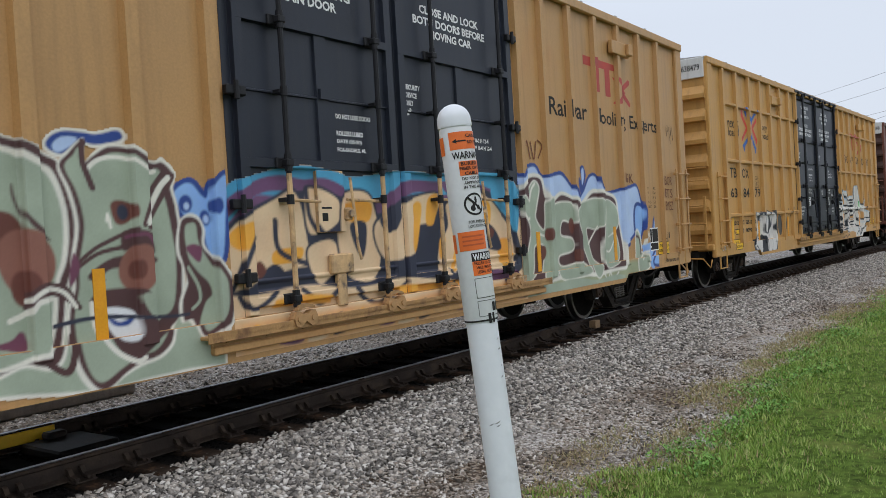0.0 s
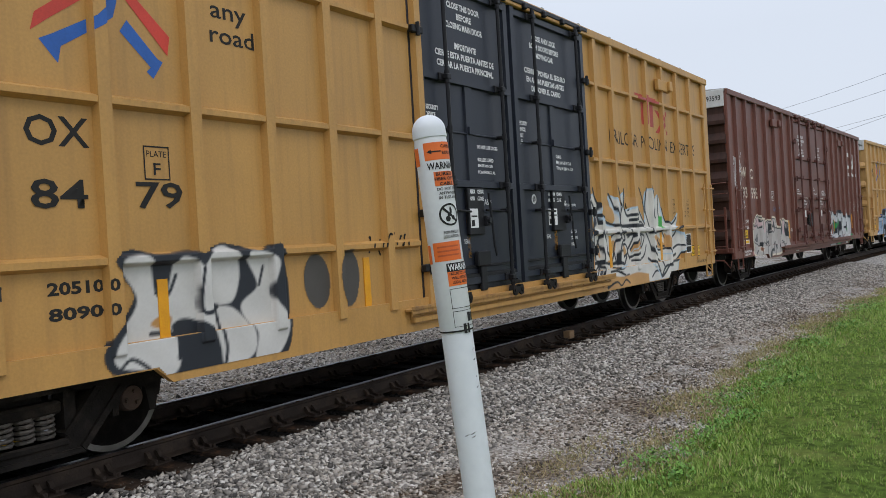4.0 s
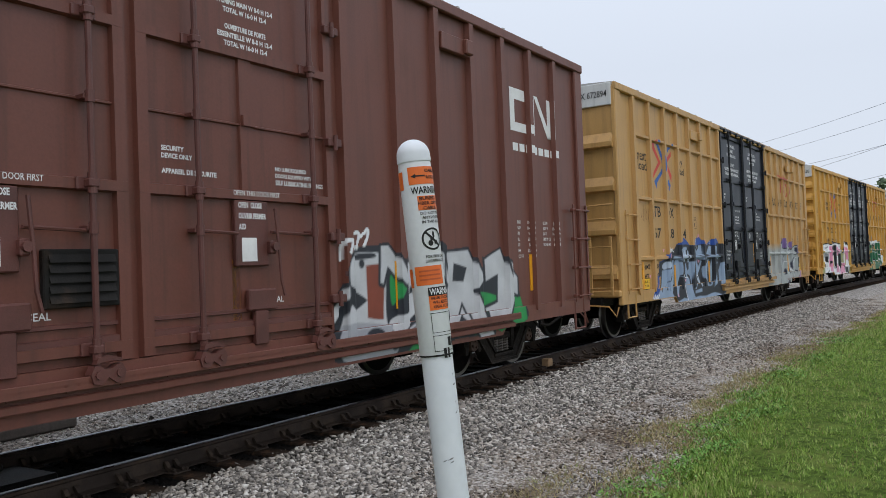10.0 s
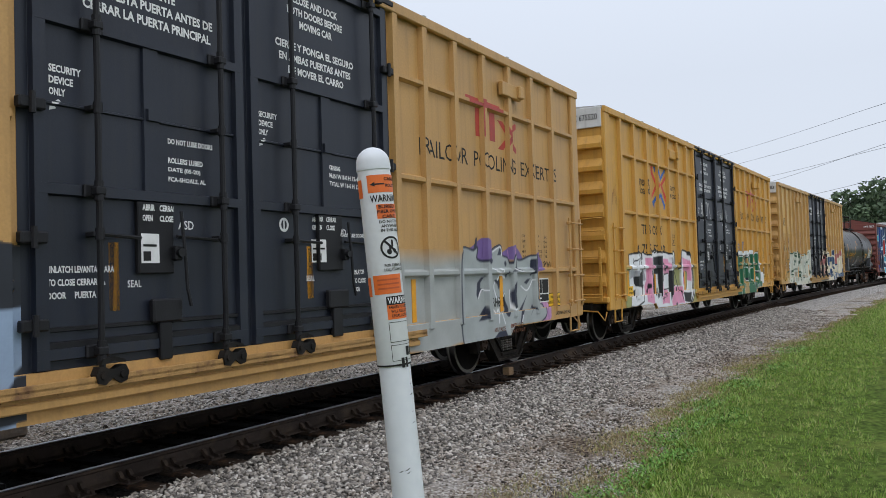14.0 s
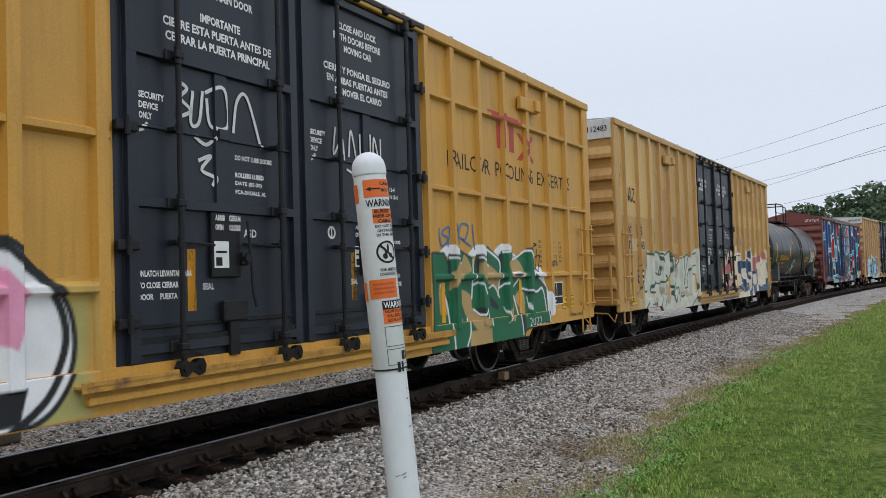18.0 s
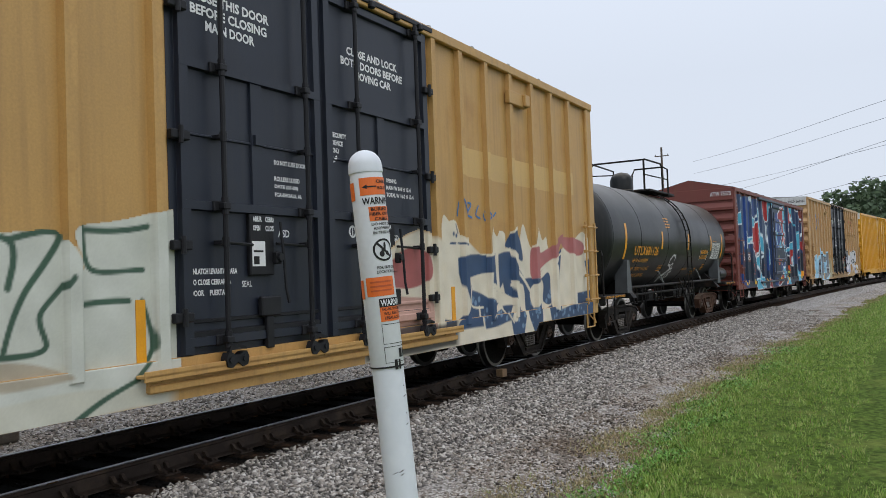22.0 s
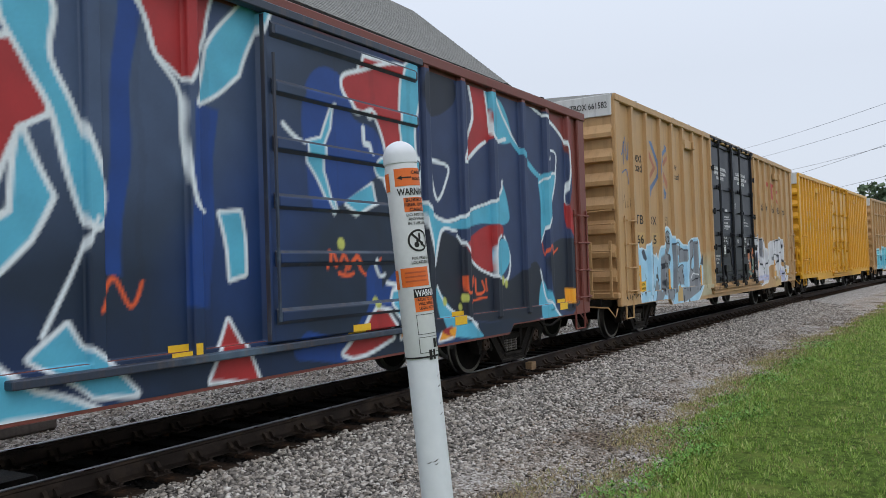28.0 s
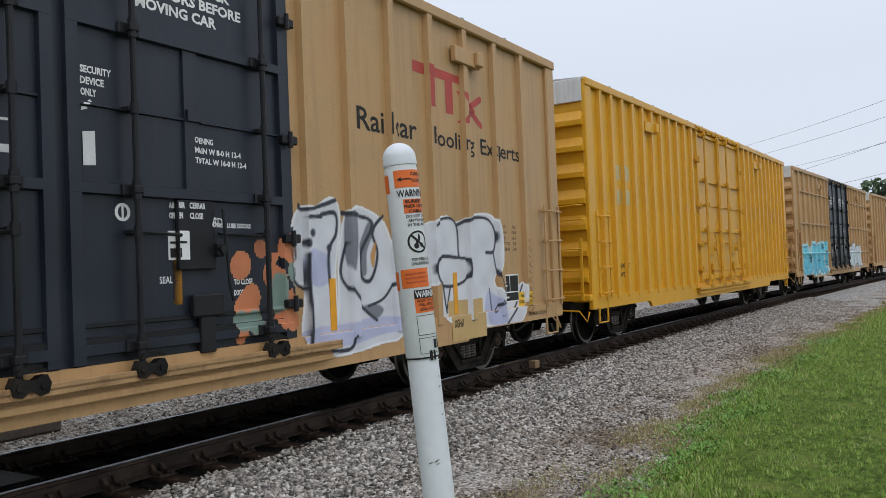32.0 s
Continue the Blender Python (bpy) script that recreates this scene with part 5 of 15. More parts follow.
    if c.get("plug", True):
        part("door_frame", Shape().box(d0 - 0.06 - L / 2, d1 + 0.06 - L / 2, -1.539, -1.53, dz0 - 0.06, dz1 + 0.06), dm, root)
        for i, (a, b) in enumerate(((d0 + 0.03, mid - 0.04), (mid + 0.04, d1 - 0.03))):
            leaf = part("door", Shape().box(a - L / 2, b - L / 2, -SKIN - 0.012, -SKIN + 0.03, dz0, dz1, 0.004), dm, root)
            w = b - a
            for u0, u1, zb, zt, top in ((a, a + 0.13, dz0, dz1, 0.06), (b - 0.13, b, dz0, dz1, 0.06), (a + w / 2 - 0.09, a + w / 2 + 0.09, dz0 + (dz1 - dz0) * 0.345, dz0 + (dz1 - dz0) * 0.675, 0.04)):
                s = Shape()
                frustum(s, u0, u1, zb, zt, top, 0.012, L)
                part("stile", s, dm, leaf)
            for fz, hh, top in ((0.03, 0.055, 0.062), (0.345, 0.055, 0.062), (0.675, 0.055, 0.062), (0.975, 0.055, 0.062), (0.51, 0.022, 0.035)):
                z = dz0 + (dz1 - dz0) * fz
                s = Shape()
                frustum(s, a, b, z - hh, z + hh, top, 0.015, L)
                part("cross_rail", s, dm, leaf)
            rods = (0.23, 0.83)
            rail_z = [dz0 + (dz1 - dz0) * q for q in (0.03, 0.345, 0.675, 0.975)]
            gz = rail_z[1]
            for f in rods:
                x = a + w * f - L / 2
                part("lock_rod", Shape().tube([(x, -1.665, gz - 0.1), (x, -1.665, dz1 + 0.02)], 0.026, 8), dr, leaf)
                part("lock_rod", Shape().tube([(x, -1.665, dz0 - 0.12), (x, -1.665, gz - 0.1)], 0.026, 8), gm, leaf)
                if "guide" not in post_bits:
                    g = Shape().box(-0.1, 0.1, -1.625, -1.57, -0.05, 0.05, 0.01).box(-0.045, 0.045, -1.705, -1.6, -0.035, 0.035, 0.012).lathe([(0.036, -0.08), (0.036, 0.08)], 10, "z", (0, -1.665, 0))
                    post_bits["guide"] = g.mesh("rod_guide", dr)
                    g = Shape().lathe([(0.036, -0.045), (0.036, 0.045)], 10, "z", (0, -1.665, 0)).box(-0.05, 0.05, -1.66, -1.55, -0.02, 0.02, 0.006)
                    post_bits["collar"] = g.mesh("rod_collar", dr)
                    h = Shape().prism([(-0.13, -0.07), (-0.15, 0.0), (-0.12, 0.06), (-0.07, 0.055), (-0.03, 0.03), (0.03, 0.03), (0.07, 0.055), (0.12, 0.06), (0.15, 0.0), (0.13, -0.07), (0.07, -0.085), (0.0, -0.035), (-0.07, -0.085)], -1.72, -1.64)
                    h.prism([(-0.1, 0.07), (-0.08, 0.12), (0.02, 0.13), (0.12, 0.1), (0.13, 0.075), (0.02, 0.095)], -1.71, -1.65)
                    for sx in (-0.09, 0.09):
                        h.lathe([(0.03, -1.735), (0.03, -1.7)], 10, at=(sx, 0, -0.01))
                    post_bits["roller"] = h.mesh("door_roller", c.get("roller_mat") or dr)
                for z in rail_z:
                    part("rod_guide", post_bits["guide"], None, leaf, at=(x, 0, z))
                for z in (gz - 0.34, dz0 + (dz1 - dz0) * 0.51):
                    part("rod_collar", post_bits["collar"], None, leaf, at=(x, 0, z))
                part("door_roller", post_bits["roller"], None, leaf, at=(x + 0.06, 0, dz0 - 0.06))
            # lever gear: raised plate, crank handle, links to both rods
            p0, p1 = a + w * 0.42 - L / 2, a + w * 0.59 - L / 2
            part("gear_plate", Shape().box(p0, p1, -1.6, -1.545, gz - 0.66, gz - 0.05, 0.01), gm, leaf)
            g = Shape().box(p1 - 0.03, p1 + 0.05, -1.66, -1.56, gz - 0.55, gz - 0.42, 0.015).lathe([(0.04, -1.69), (0.04, -1.6)], 12, at=(p1 + 0.01, 0, gz - 0.48))
            g.tube([(p1 + 0.03, -1.66, gz - 0.12), (p1 + 0.05, -1.68, gz - 0.5), (p1 + 0.06, -1.69, gz - 0.8), (p1 + 0.09, -1.7, gz - 0.95)], 0.017, 6)
            part("lever_handle", g, gm, leaf)
            for xa, xb in ((a + w * rods[0] - L / 2, p0), (p1, a + w * rods[1] - L / 2)):
                part("link_rod", Shape().tube([(xa, -1.63, gz - 0.34), (xb, -1.63, gz - 0.36)], 0.016, 6), gm, leaf)
            part("seal_box", Shape().box(p0 + 0.12, p1 + 0.06, -1.63, -1.56, dz0 + 0.3, dz0 + 0.5, 0.015).box(p0 + 0.2, p1 - 0.05, -1.62, -1.56, dz0 - 0.02, dz0 + 0.3, 0.01), gm, leaf)
            for za, zb, top in ((0.28, 0.33, 0.035), (0.15, 0.22, 0.05)):
                low = Shape()
                frustum(low, a, b, dz0 + za, dz0 + zb, top, 0.012, L)
                part("lower_rail", low, gm, leaf)
            cap = Shape()
            frustum(cap, a + w * 0.47, a + w * 0.54, dz0 + (dz1 - dz0) * 0.52 - 0.06, dz0 + (dz1 - dz0) * 0.52 + 0.06, 0.07, 0.012, L)
            part("stile_link", cap, dm, leaf)
            for z in (dz0 + 0.35, dz0 + 1.0, dz0 + (dz1 - dz0) * 0.5, dz1 - 0.8):
                xx = (a if i == 0 else b) - L / 2
                g = Shape().box(xx - 0.13, xx + 0.09, -1.645, -1.57, z - 0.045, z + 0.045, 0.012).lathe([(0.025, z - 0.08), (0.025, z + 0.08)], 8, "z", (xx - 0.03, -1.65, 0))
                part("hinge_lug", g, dr, leaf)
        s = Shape()
        for k in range(8):
            x = d0 + 0.25 + k * (d1 - d0 - 0.5) / 7 - L / 2
            s.box(x - 0.05, x + 0.05, -1.68, -1.6, dz1 - 0.02, dz1 + 0.07, 0.015)
        part("door_top_track", s.box(d0 - L / 2 - 0.1, d1 - L / 2 + 0.1, -1.64, -1.56, dz1 + 0.03, dz1 + 0.1, 0.01), dr, root)
        tm = c.get("track_mat", mat)
        t0, t1 = c.get("track_span", (d0 - 0.5, d1 + 0.6))
        part("door_track", Shape().box(t0 - L / 2, t1 - L / 2, -1.7, -1.55, dz0 - 0.13, dz0 - 0.1, 0.006).box(t0 - L / 2, t1 - L / 2, -1.7, -1.685, dz0 - 0.16, dz0 - 0.07, 0.004), tm, root, "worn sliding track under the door")
        part("door_channel", Shape().box(t0 + 0.1 - L / 2, t1 - 0.1 - L / 2, -1.655, -1.55, dz0 - 0.27, dz0 - 0.2, 0.012).box(t0 + 0.1 - L / 2, t1 - 0.1 - L / 2, -1.615, -1.55, dz0 - 0.21, dz0 - 0.12), mat, root)
        bolt = Shape().lathe([(0.018, -1.63), (0.018, -1.6)], 6, at=(0, 0, dz0 - 0.165)).mesh("bolt", tm)
        for k in range(int((t1 - t0) / 0.45)):
            part("bolt", bolt, None, root, at=(t0 + 0.25 + k * 0.45 - L / 2, 0, 0))
    else:
        s = Shape().box(d0 - L / 2, d1 - L / 2, -1.66, -1.58, dz0, dz1, 0.015)
        leaf = part("sliding_door", s, dm, root)
        for k in range(6):
            z = dz0 + 0.25 + k * (dz1 - dz0 - 0.4) / 5
            part("door_rib", Shape().prism([(-1.655, z - 0.09), (-1.7, z - 0.045), (-1.7, z + 0.045), (-1.655, z + 0.09)], d0 + 0.06 - L / 2, d1 - 0.06 - L / 2, "x"), dm, leaf)
        part("door_bar", Shape().tube([(d0 + 0.05 - L / 2, -1.72, dz0 + 0.2), (d0 + 0.05 - L / 2, -1.72, dz1 - 0.4)], 0.02, 6), dm, leaf)
        part("door_rail", Shape().box(d0 - 2.6 - L / 2, d1 + 0.1 - L / 2, -1.69, -1.57, dz1 + 0.01, dz1 + 0.1, 0.01), dm, root)
        part("door_rail", Shape().box(d0 - 2.6 - L / 2, d1 + 0.1 - L / 2, -1.69, -1.57, dz0 - 0.09, dz0 - 0.02, 0.01), dm, root)
    # yellow reflectors
    for v, z in c.get("reflectors", ()):
        h = float(skin_height(c["relief"], np.array([v]), np.array([z]))[0])
        part("reflector", Shape().box(v - L / 2 - 0.05, v - L / 2 + 0.05, -SKIN - 0.012, -SKIN, z - 0.28, z + 0.28), M["yellow_reflector"], root, "yellow reflective strip")
    return c


POSTS = [0.98, 1.88, 2.82, 3.68, 4.55, 5.42, 6.28, 7.03, 12.22, 12.95, 13.8, 14.7, 15.6, 16.5, 17.4]
BANDS = [1.65, 2.9, 4.2]


def tbox(front, label, color, ribbed, tint=None, **kw):
    m = car_paint("yellow_car_paint", color, tint=tint, streak=kw.pop("streak", 0.3))
    c = dict(len=18.68, eave=5.09, front=front, mat=m, posts=POSTS, door=(7.24, 12.06), label=label, boards=(5.0, 15.7),
             reflectors=((1.3, 1.3), (3.28, 1.2), (5.9, 1.25), (8.0, 1.7), (10.5, 1.7), (12.6, 1.3), (15.2, 1.3)), color=color)
    if ribbed:
        c["bands"] = BANDS
    c["track_mat"] = c["roller_mat"] = None
    c["track_mat"] = material("rusty_yellow_track", tuple(q * 0.8 for q in color), 0.7, 0, 5, 0.2, 0.1, 50, (0.13, 0.06, 0.03), 0.85, 4)
    c["roller_mat"] = M["steel_dark"]
    c.update(kw)
    return boxcar(c)


CARS = {}
CARS["A"] = tbox(-2.38, "faded tan-yellow boxcar with black doors and green graffiti", (0.47, 0.265, 0.1), False, tint=(0.42, 0.2, 0.07), draft_painted=False, gear_mat=material("overpainted_door_gear", (0.52, 0.34, 0.17), 0.6, 0, 6, 0.35, 0.05, 50, (0.05, 0.045, 0.06), 0.95, 7), roller_mat=material("rusty_painted_roller", (0.42, 0.24, 0.1), 0.7, 0, 5, 0.3, 0.08, 50, (0.12, 0.05, 0.03), 0.8, 5))
CARS["B"] = tbox(17.88, "tan-yellow ribbed boxcar with black doors and white bubble graffiti", (0.5, 0.27, 0.075), True, door=(6.98, 11.82))
# this car's end wall is a darker brown than its sides
CARS["C"] = boxcar(dict(len=18.47, eave=5.09, front=38.26, end_mat=car_paint("dark_brown_end_paint", (0.06, 0.03, 0.023), 0.5, (0.03, 0.02, 0.016), 0.7, 0.6, (0.02, 0.014, 0.011)), mat=car_paint("brown_car_paint", (0.152, 0.05, 0.033), 0.35, (0.115, 0.042, 0.028), 0.6, 0.5, (0.045, 0.02, 0.014)), posts=[0.75, 1.65, 2.6, 3.55, 4.5, 5.45, 6.4, 11.8, 12.8, 13.7, 14.6, 15.5, 16.4, 17.3],
                        door=(6.78, 11.62), track_span=(4.6, 15.6), roller_mat=None, label="dark red-brown double-door boxcar with pale graffiti", door_mat=car_paint("brown_door_paint", (0.147, 0.047, 0.031), 0.5, (0.085, 0.034, 0.022), 0.6, 0.5, (0.04, 0.019, 0.013)), rod_mat=material("brown_rod_paint", (0.11, 0.038, 0.03), 0.5), boards=(4.6, 14.2), end_plate=M["placard_white"], reflectors=((5.85, 1.4), (10.2, 1.5), (12.75, 1.45), (16.3, 1.5)), color=(0.145, 0.046, 0.037), sill=0.76))
CARS["D"] = tbox(58.35, "tan-yellow ribbed boxcar with black doors and pale blue graffiti", (0.5, 0.285, 0.095), True, brake_wheel=True, end_ribs=4)
CARS["E"] = tbox(78.66, "bright yellow ribbed boxcar with black doors and pink graffiti", (0.56, 0.295, 0.05), True)
CARS["F"] = boxcar(dict(len=18.3, eave=5.08, front=99.02, mat=car_paint("patchy_yellow_paint", (0.5, 0.29, 0.09), 0.3, (0.36, 0.18, 0.05), 0.6), posts=[0.72, 1.65, 2.53, 3.4, 4.25, 5.15, 6.04, 6.9, 11.75, 12.55, 13.4, 14.3, 15.2, 16.1, 17.0],
                        door=(7.1, 11.6), label="patchy tan boxcar with black doors and many-coloured graffiti", boards=(4.2, 14.6), reflectors=((1.1, 1.3), (4.0, 1.2), (6.7, 1.25), (10.0, 1.6), (12.2, 1.2)), color=(0.5, 0.29, 0.09), sill=0.76))
CARS["H"] = boxcar(dict(len=14.75, eave=4.4, front=131.39, mat=car_paint("red_brown_car_paint", (0.17, 0.042, 0.03), 0.3, (0.12, 0.035, 0.028), 0.5, 0.55), posts=[0.78, 1.62, 2.56, 3.6, 4.5, 5.5, 9.35, 10.3, 11.2, 12.2, 13.1, 14.0], door=(6.35, 9.06), plug=False, door_z=(0.98, 4.2),
                        label="older red-brown single-door boxcar covered in blue graffiti", door_mat=car_paint("blue_grey_door", (0.03, 0.04, 0.065), 0.4, (0.12, 0.2, 0.27), 0.5), boards=(), end_plate=car_paint("red_end_paint", (0.17, 0.042, 0.03), 0.2), reflectors=(), color=(0.17, 0.042, 0.03), sill=0.76, peak=0.4, roof_mat=M["steel_dark"], wheel_r=0.4575, truck_in=2.2, truck_mat=M["truck"]))
CARS["I"] = tbox(147.92, "faded tan boxcar with black doors and pale blue and white graffiti", (0.47, 0.285, 0.125), False, tint=(0.45, 0.24, 0.1), door=(7.1, 11.95))
CARS["J"] = boxcar(dict(len=18.4, eave=5.09, front=168.03, mat=car_paint("chrome_yellow_car_paint", (0.66, 0.33, 0.012), 0.1, (0.6, 0.3, 0.012), 0.4, 0.4), posts=[0.72, 1.3, 1.9, 2.5, 3.1, 3.7, 4.3, 4.9, 5.5, 6.1, 6.7, 12.2, 12.8, 13.4, 14.0, 14.6, 15.2, 15.8, 16.4, 17.0, 17.6],
                        door=(7.1, 11.6), label="clean chrome-yellow boxcar with yellow doors", door_mat=car_paint("chrome_yellow_door", (0.63, 0.32, 0.012), 0.1, None, 0, 0.4), rod_mat=car_paint("chrome_yellow_rod", (0.6, 0.3, 0.012), 0.1), boards=(3.6, 13.8), reflectors=((4.2, 1.2), (14.5, 1.2)), color=(0.66, 0.33, 0.012), sill=0.76))
CARS["K"] = tbox(188.1, "tan ribbed boxcar with black doors and cyan graffiti", (0.45, 0.265, 0.11), True)
CARS["L"] = tbox(208.4, "weathered tan boxcar with black doors", (0.45, 0.265, 0.11), False)
# ---- lettering and marks on the cars ----
INK = M["black_ink"]
WHITE = M["white"]


def arm(c, v0, z0, v1, z1, w, blunt=0.0):
    """A slanted bar with pointed ends as a polygon."""
    d = Vector((v1 - v0, z1 - z0))
    n = Vector((-d.y, d.x)).normalized() * w / 2
    return [(v0 - n.x, z0 - n.y), (v1 - n.x, z1 - n.y), (v1 + n.x, z1 + n.y), (v0 + n.x, z0 + n.y)]


def crossing_mark(c, cv, cz, s, blue, red):
    """The crossed-roads mark: a blue curved arm, two short blue arms and two red chevrons."""
    k = s / 1.12
    def at(pts):
        return [(cv + a * k, cz + b * k) for a, b in pts]
    bow = [(-0.42, 0.53), (-0.27, 0.53), (0.0, 0.25), (0.09, 0.17), (0.12, 0.02), (0.08, -0.11), (-0.04, -0.2), (-0.37, -0.41), (-0.4, -0.54), (-0.54, -0.38), (-0.44, -0.33), (-0.1, -0.14), (-0.02, -0.06), (0.0, 0.03), (-0.03, 0.12), (-0.1, 0.2)]
    poly_on(c, [at(bow), at([(0.11, 0.25), (0.5, 0.49), (0.48, 0.55), (0.6, 0.52), (0.58, 0.4), (0.54, 0.42), (0.14, 0.15)]), at([(0.13, -0.21), (0.4, -0.46), (0.36, -0.5), (0.42, -0.55), (0.52, -0.4), (0.47, -0.38), (0.2, -0.11)])], blue, "blue and red crossed-roads mark")
    poly_on(c, [at([(-0.57, 0.48), (-0.57, 0.3), (-0.24, 0.05), (-0.56, -0.19), (-0.6, -0.33), (-0.47, -0.23), (-0.09, 0.04), (-0.44, 0.36), (-0.44, 0.52)]), at([(0.61, 0.36), (0.16, 0.09), (0.57, -0.34), (0.6, -0.18), (0.31, 0.07), (0.61, 0.25)])], red, lift=0.004)


def red_mark(c, v0, v1, z0, z1, red):
    """The red roof-and-chevron mark, as plain shapes."""
    w, h = v1 - v0, z1 - z0
    def P(a, b):
        return (v0 + a * w, z0 + b * h)
    poly_on(c, [[P(0, 0.78), P(0.17, 0.78), P(0.17, 0.16), P(0.28, 0.16), P(0.28, 0.8), P(0.44, 0.8), P(0.44, 0.14), P(0.55, 0.14), P(0.55, 0.82), P(0.66, 0.82), P(0.66, 0.98), P(0, 1.0)],
                [P(0.6, 0.0), P(0.71, 0.0), P(0.9, 0.34), P(0.81, 0.34)], [P(0.6, 0.66), P(0.71, 0.66), P(0.9, 0.33), P(0.81, 0.33)], [P(0.78, 0.28), P(0.97, 0.0), P(1.0, 0.0), P(1.0, 0.1), P(0.84, 0.36)], [P(0.78, 0.44), P(0.97, 0.7), P(1.0, 0.68), P(1.0, 0.58), P(0.85, 0.38)]], red, "faded red roof-shaped mark")


def small_print(c, lines, v0, v1, z1, step, mat, h=0.07, bold=0.035, centre=False):
    for k, t in enumerate(lines):
        if t:
            f = max(0.25, len(t) / max(len(x) for x in lines)) * (v1 - v0)
            a = (v0 + v1 - f) / 2 if centre else v0
            write_on(c, t, a, a + f, z1 - k * step - h, z1 - k * step, mat, bold)


def plate_box(c, v, z, mat, w=0.25, h=0.28):
    t = 0.012
    poly_on(c, [[(v, z), (v + w, z), (v + w, z + t), (v, z + t)], [(v, z + h - t), (v + w, z + h - t), (v + w, z + h), (v, z + h)], [(v, z), (v + t, z), (v + t, z + h), (v, z + h)], [(v + w - t, z), (v + w, z), (v + w, z + h), (v + w - t, z + h)]], mat)
    write_on(c, "PLATE", v + 0.03, v + w - 0.03, z + h - 0.09, z + h - 0.04, mat)
    write_on(c, "F", v + w / 2 - 0.035, v + w / 2 + 0.035, z + 0.04, z + 0.14, mat, 0.01)


def scrawl(c, v0, v1, z0, z1, mat, seed, w=0.028, n=5):
    """A loose spray-paint scribble, no words."""
    rng = random.Random(seed)
    s = Shape()
    step = (v1 - v0) / n
    for k in range(n):
        a = v0 + k * step
        pts = [Vector((a + step * rng.uniform(0, 0.9), z0 + (z1 - z0) * rng.random())) for _ in range(4)]
        cur = []
        for i in range(17):
            t = i / 16
            p = pts[0] * (1 - t)**3 + pts[1] * 3 * t * (1 - t)**2 + pts[2] * 3 * t * t * (1 - t) + pts[3] * t**3
            cur.append(p)
        for p, q in zip(cur, cur[1:]):
            d = (q - p)
            if d.length < 1e-4:
                continue
            m = Vector((-d.y, d.x)).normalized() * w / 2
            e = d.normalized() * w * 0.25
            s.add([(p.x - m.x - e.x, 0, p.y - m.y - e.y), (q.x - m.x + e.x, 0, q.y - m.y + e.y), (q.x + m.x + e.x, 0, q.y + m.y + e.y), (p.x + m.x - e.x, 0, p.y + m.y - e.y)], [(0, 1, 2, 3)])
    me = s.mesh("tag", mat)
    ob = write_on(c, "", 0, 0, 0, 0, mat, mesh=me, lift=0.004 + 0.0005 * (seed % 5))
    ob.name = "tag"


def number(c, groups, z0, z1):
    for body, a, b in groups:
        write_on(c, body, a, b, z0, z1, INK, 0.012, lift=0.007)


def dims(c, v, z, mat=INK):
    """Dimension tables: words, then figures."""
    rows = (("EXH", "17-0"), ("EXW", "10-8"), ("EW", "9-7"), ("IL", "60-9"), ("IW", "9-6"), ("IH", "13-0"), ("CU FT", "7500"))
    more = (("EXH W", "8-2"), ("EXW H", "15-8"), ("EW H", "16-9"), ("EMPTY CG", "5-2"), ("FLOOR HT", "3-8"))
    for k, (word, figure) in enumerate(rows):
        write_on(c, word, v, v + 0.034 * len(word), z - 0.087 * k - 0.05, z - 0.087 * k, mat, 0.01)
        write_on(c, figure, v + 0.46 - 0.032 * len(figure), v + 0.46, z - 0.087 * k - 0.05, z - 0.087 * k, mat, 0.01)
    for k, (word, figure) in enumerate(more):
        write_on(c, word, v + 0.89, v + 0.89 + 0.034 * len(word), z - 0.085 * k - 0.05, z - 0.085 * k, mat, 0.01)
        write_on(c, figure, v + 1.38 - 0.034 * len(figure), v + 1.38, z - 0.085 * k - 0.05, z - 0.085 * k, mat, 0.01)


def stencil_block(c, v, z):
    """Black maintenance panels in a white frame, their small print as bars."""
    poly_on(c, [[(v, z), (v + 0.58, z), (v + 0.58, z + 0.42), (v, z + 0.42)]], WHITE, "black stencil panel in a white frame", lift=0.006)
    for a, b, p, q in ((0.02, 0.27, 0.16, 0.4), (0.29, 0.56, 0.16, 0.4), (0.02, 0.56, 0.02, 0.14)):
        poly_on(c, [[(v + a, z + p), (v + b, z + p), (v + b, z + q), (v + a, z + q)]], INK, lift=0.008)
    poly_on(c, [[(v + 0.04, z + p), (v + 0.04 + w, z + p), (v + 0.04 + w, z + p + 0.025), (v + 0.04, z + p + 0.025)] for p, w in ((0.34, 0.1), (0.29, 0.12), (0.24, 0.15), (0.06, 0.2))], WHITE, lift=0.01)


def yellow_notice(c, v, z):
    poly_on(c, [[(v, z), (v + 0.46, z), (v + 0.46, z + 0.24), (v, z + 0.24)]], INK, "yellow notice with a black border")
    poly_on(c, [[(v + 0.012, z + 0.012), (v + 0.448, z + 0.012), (v + 0.448, z + 0.228), (v + 0.012, z + 0.228)]], M["label_yellow"], lift=0.005)
    write_on(c, "THIS CAR", v + 0.1, v + 0.36, z + 0.14, z + 0.19, INK, 0.01, lift=0.007)
    write_on(c, "EXCESS HEIGHT", v + 0.04, v + 0.42, z + 0.05, z + 0.1, INK, 0.01, lift=0.007)


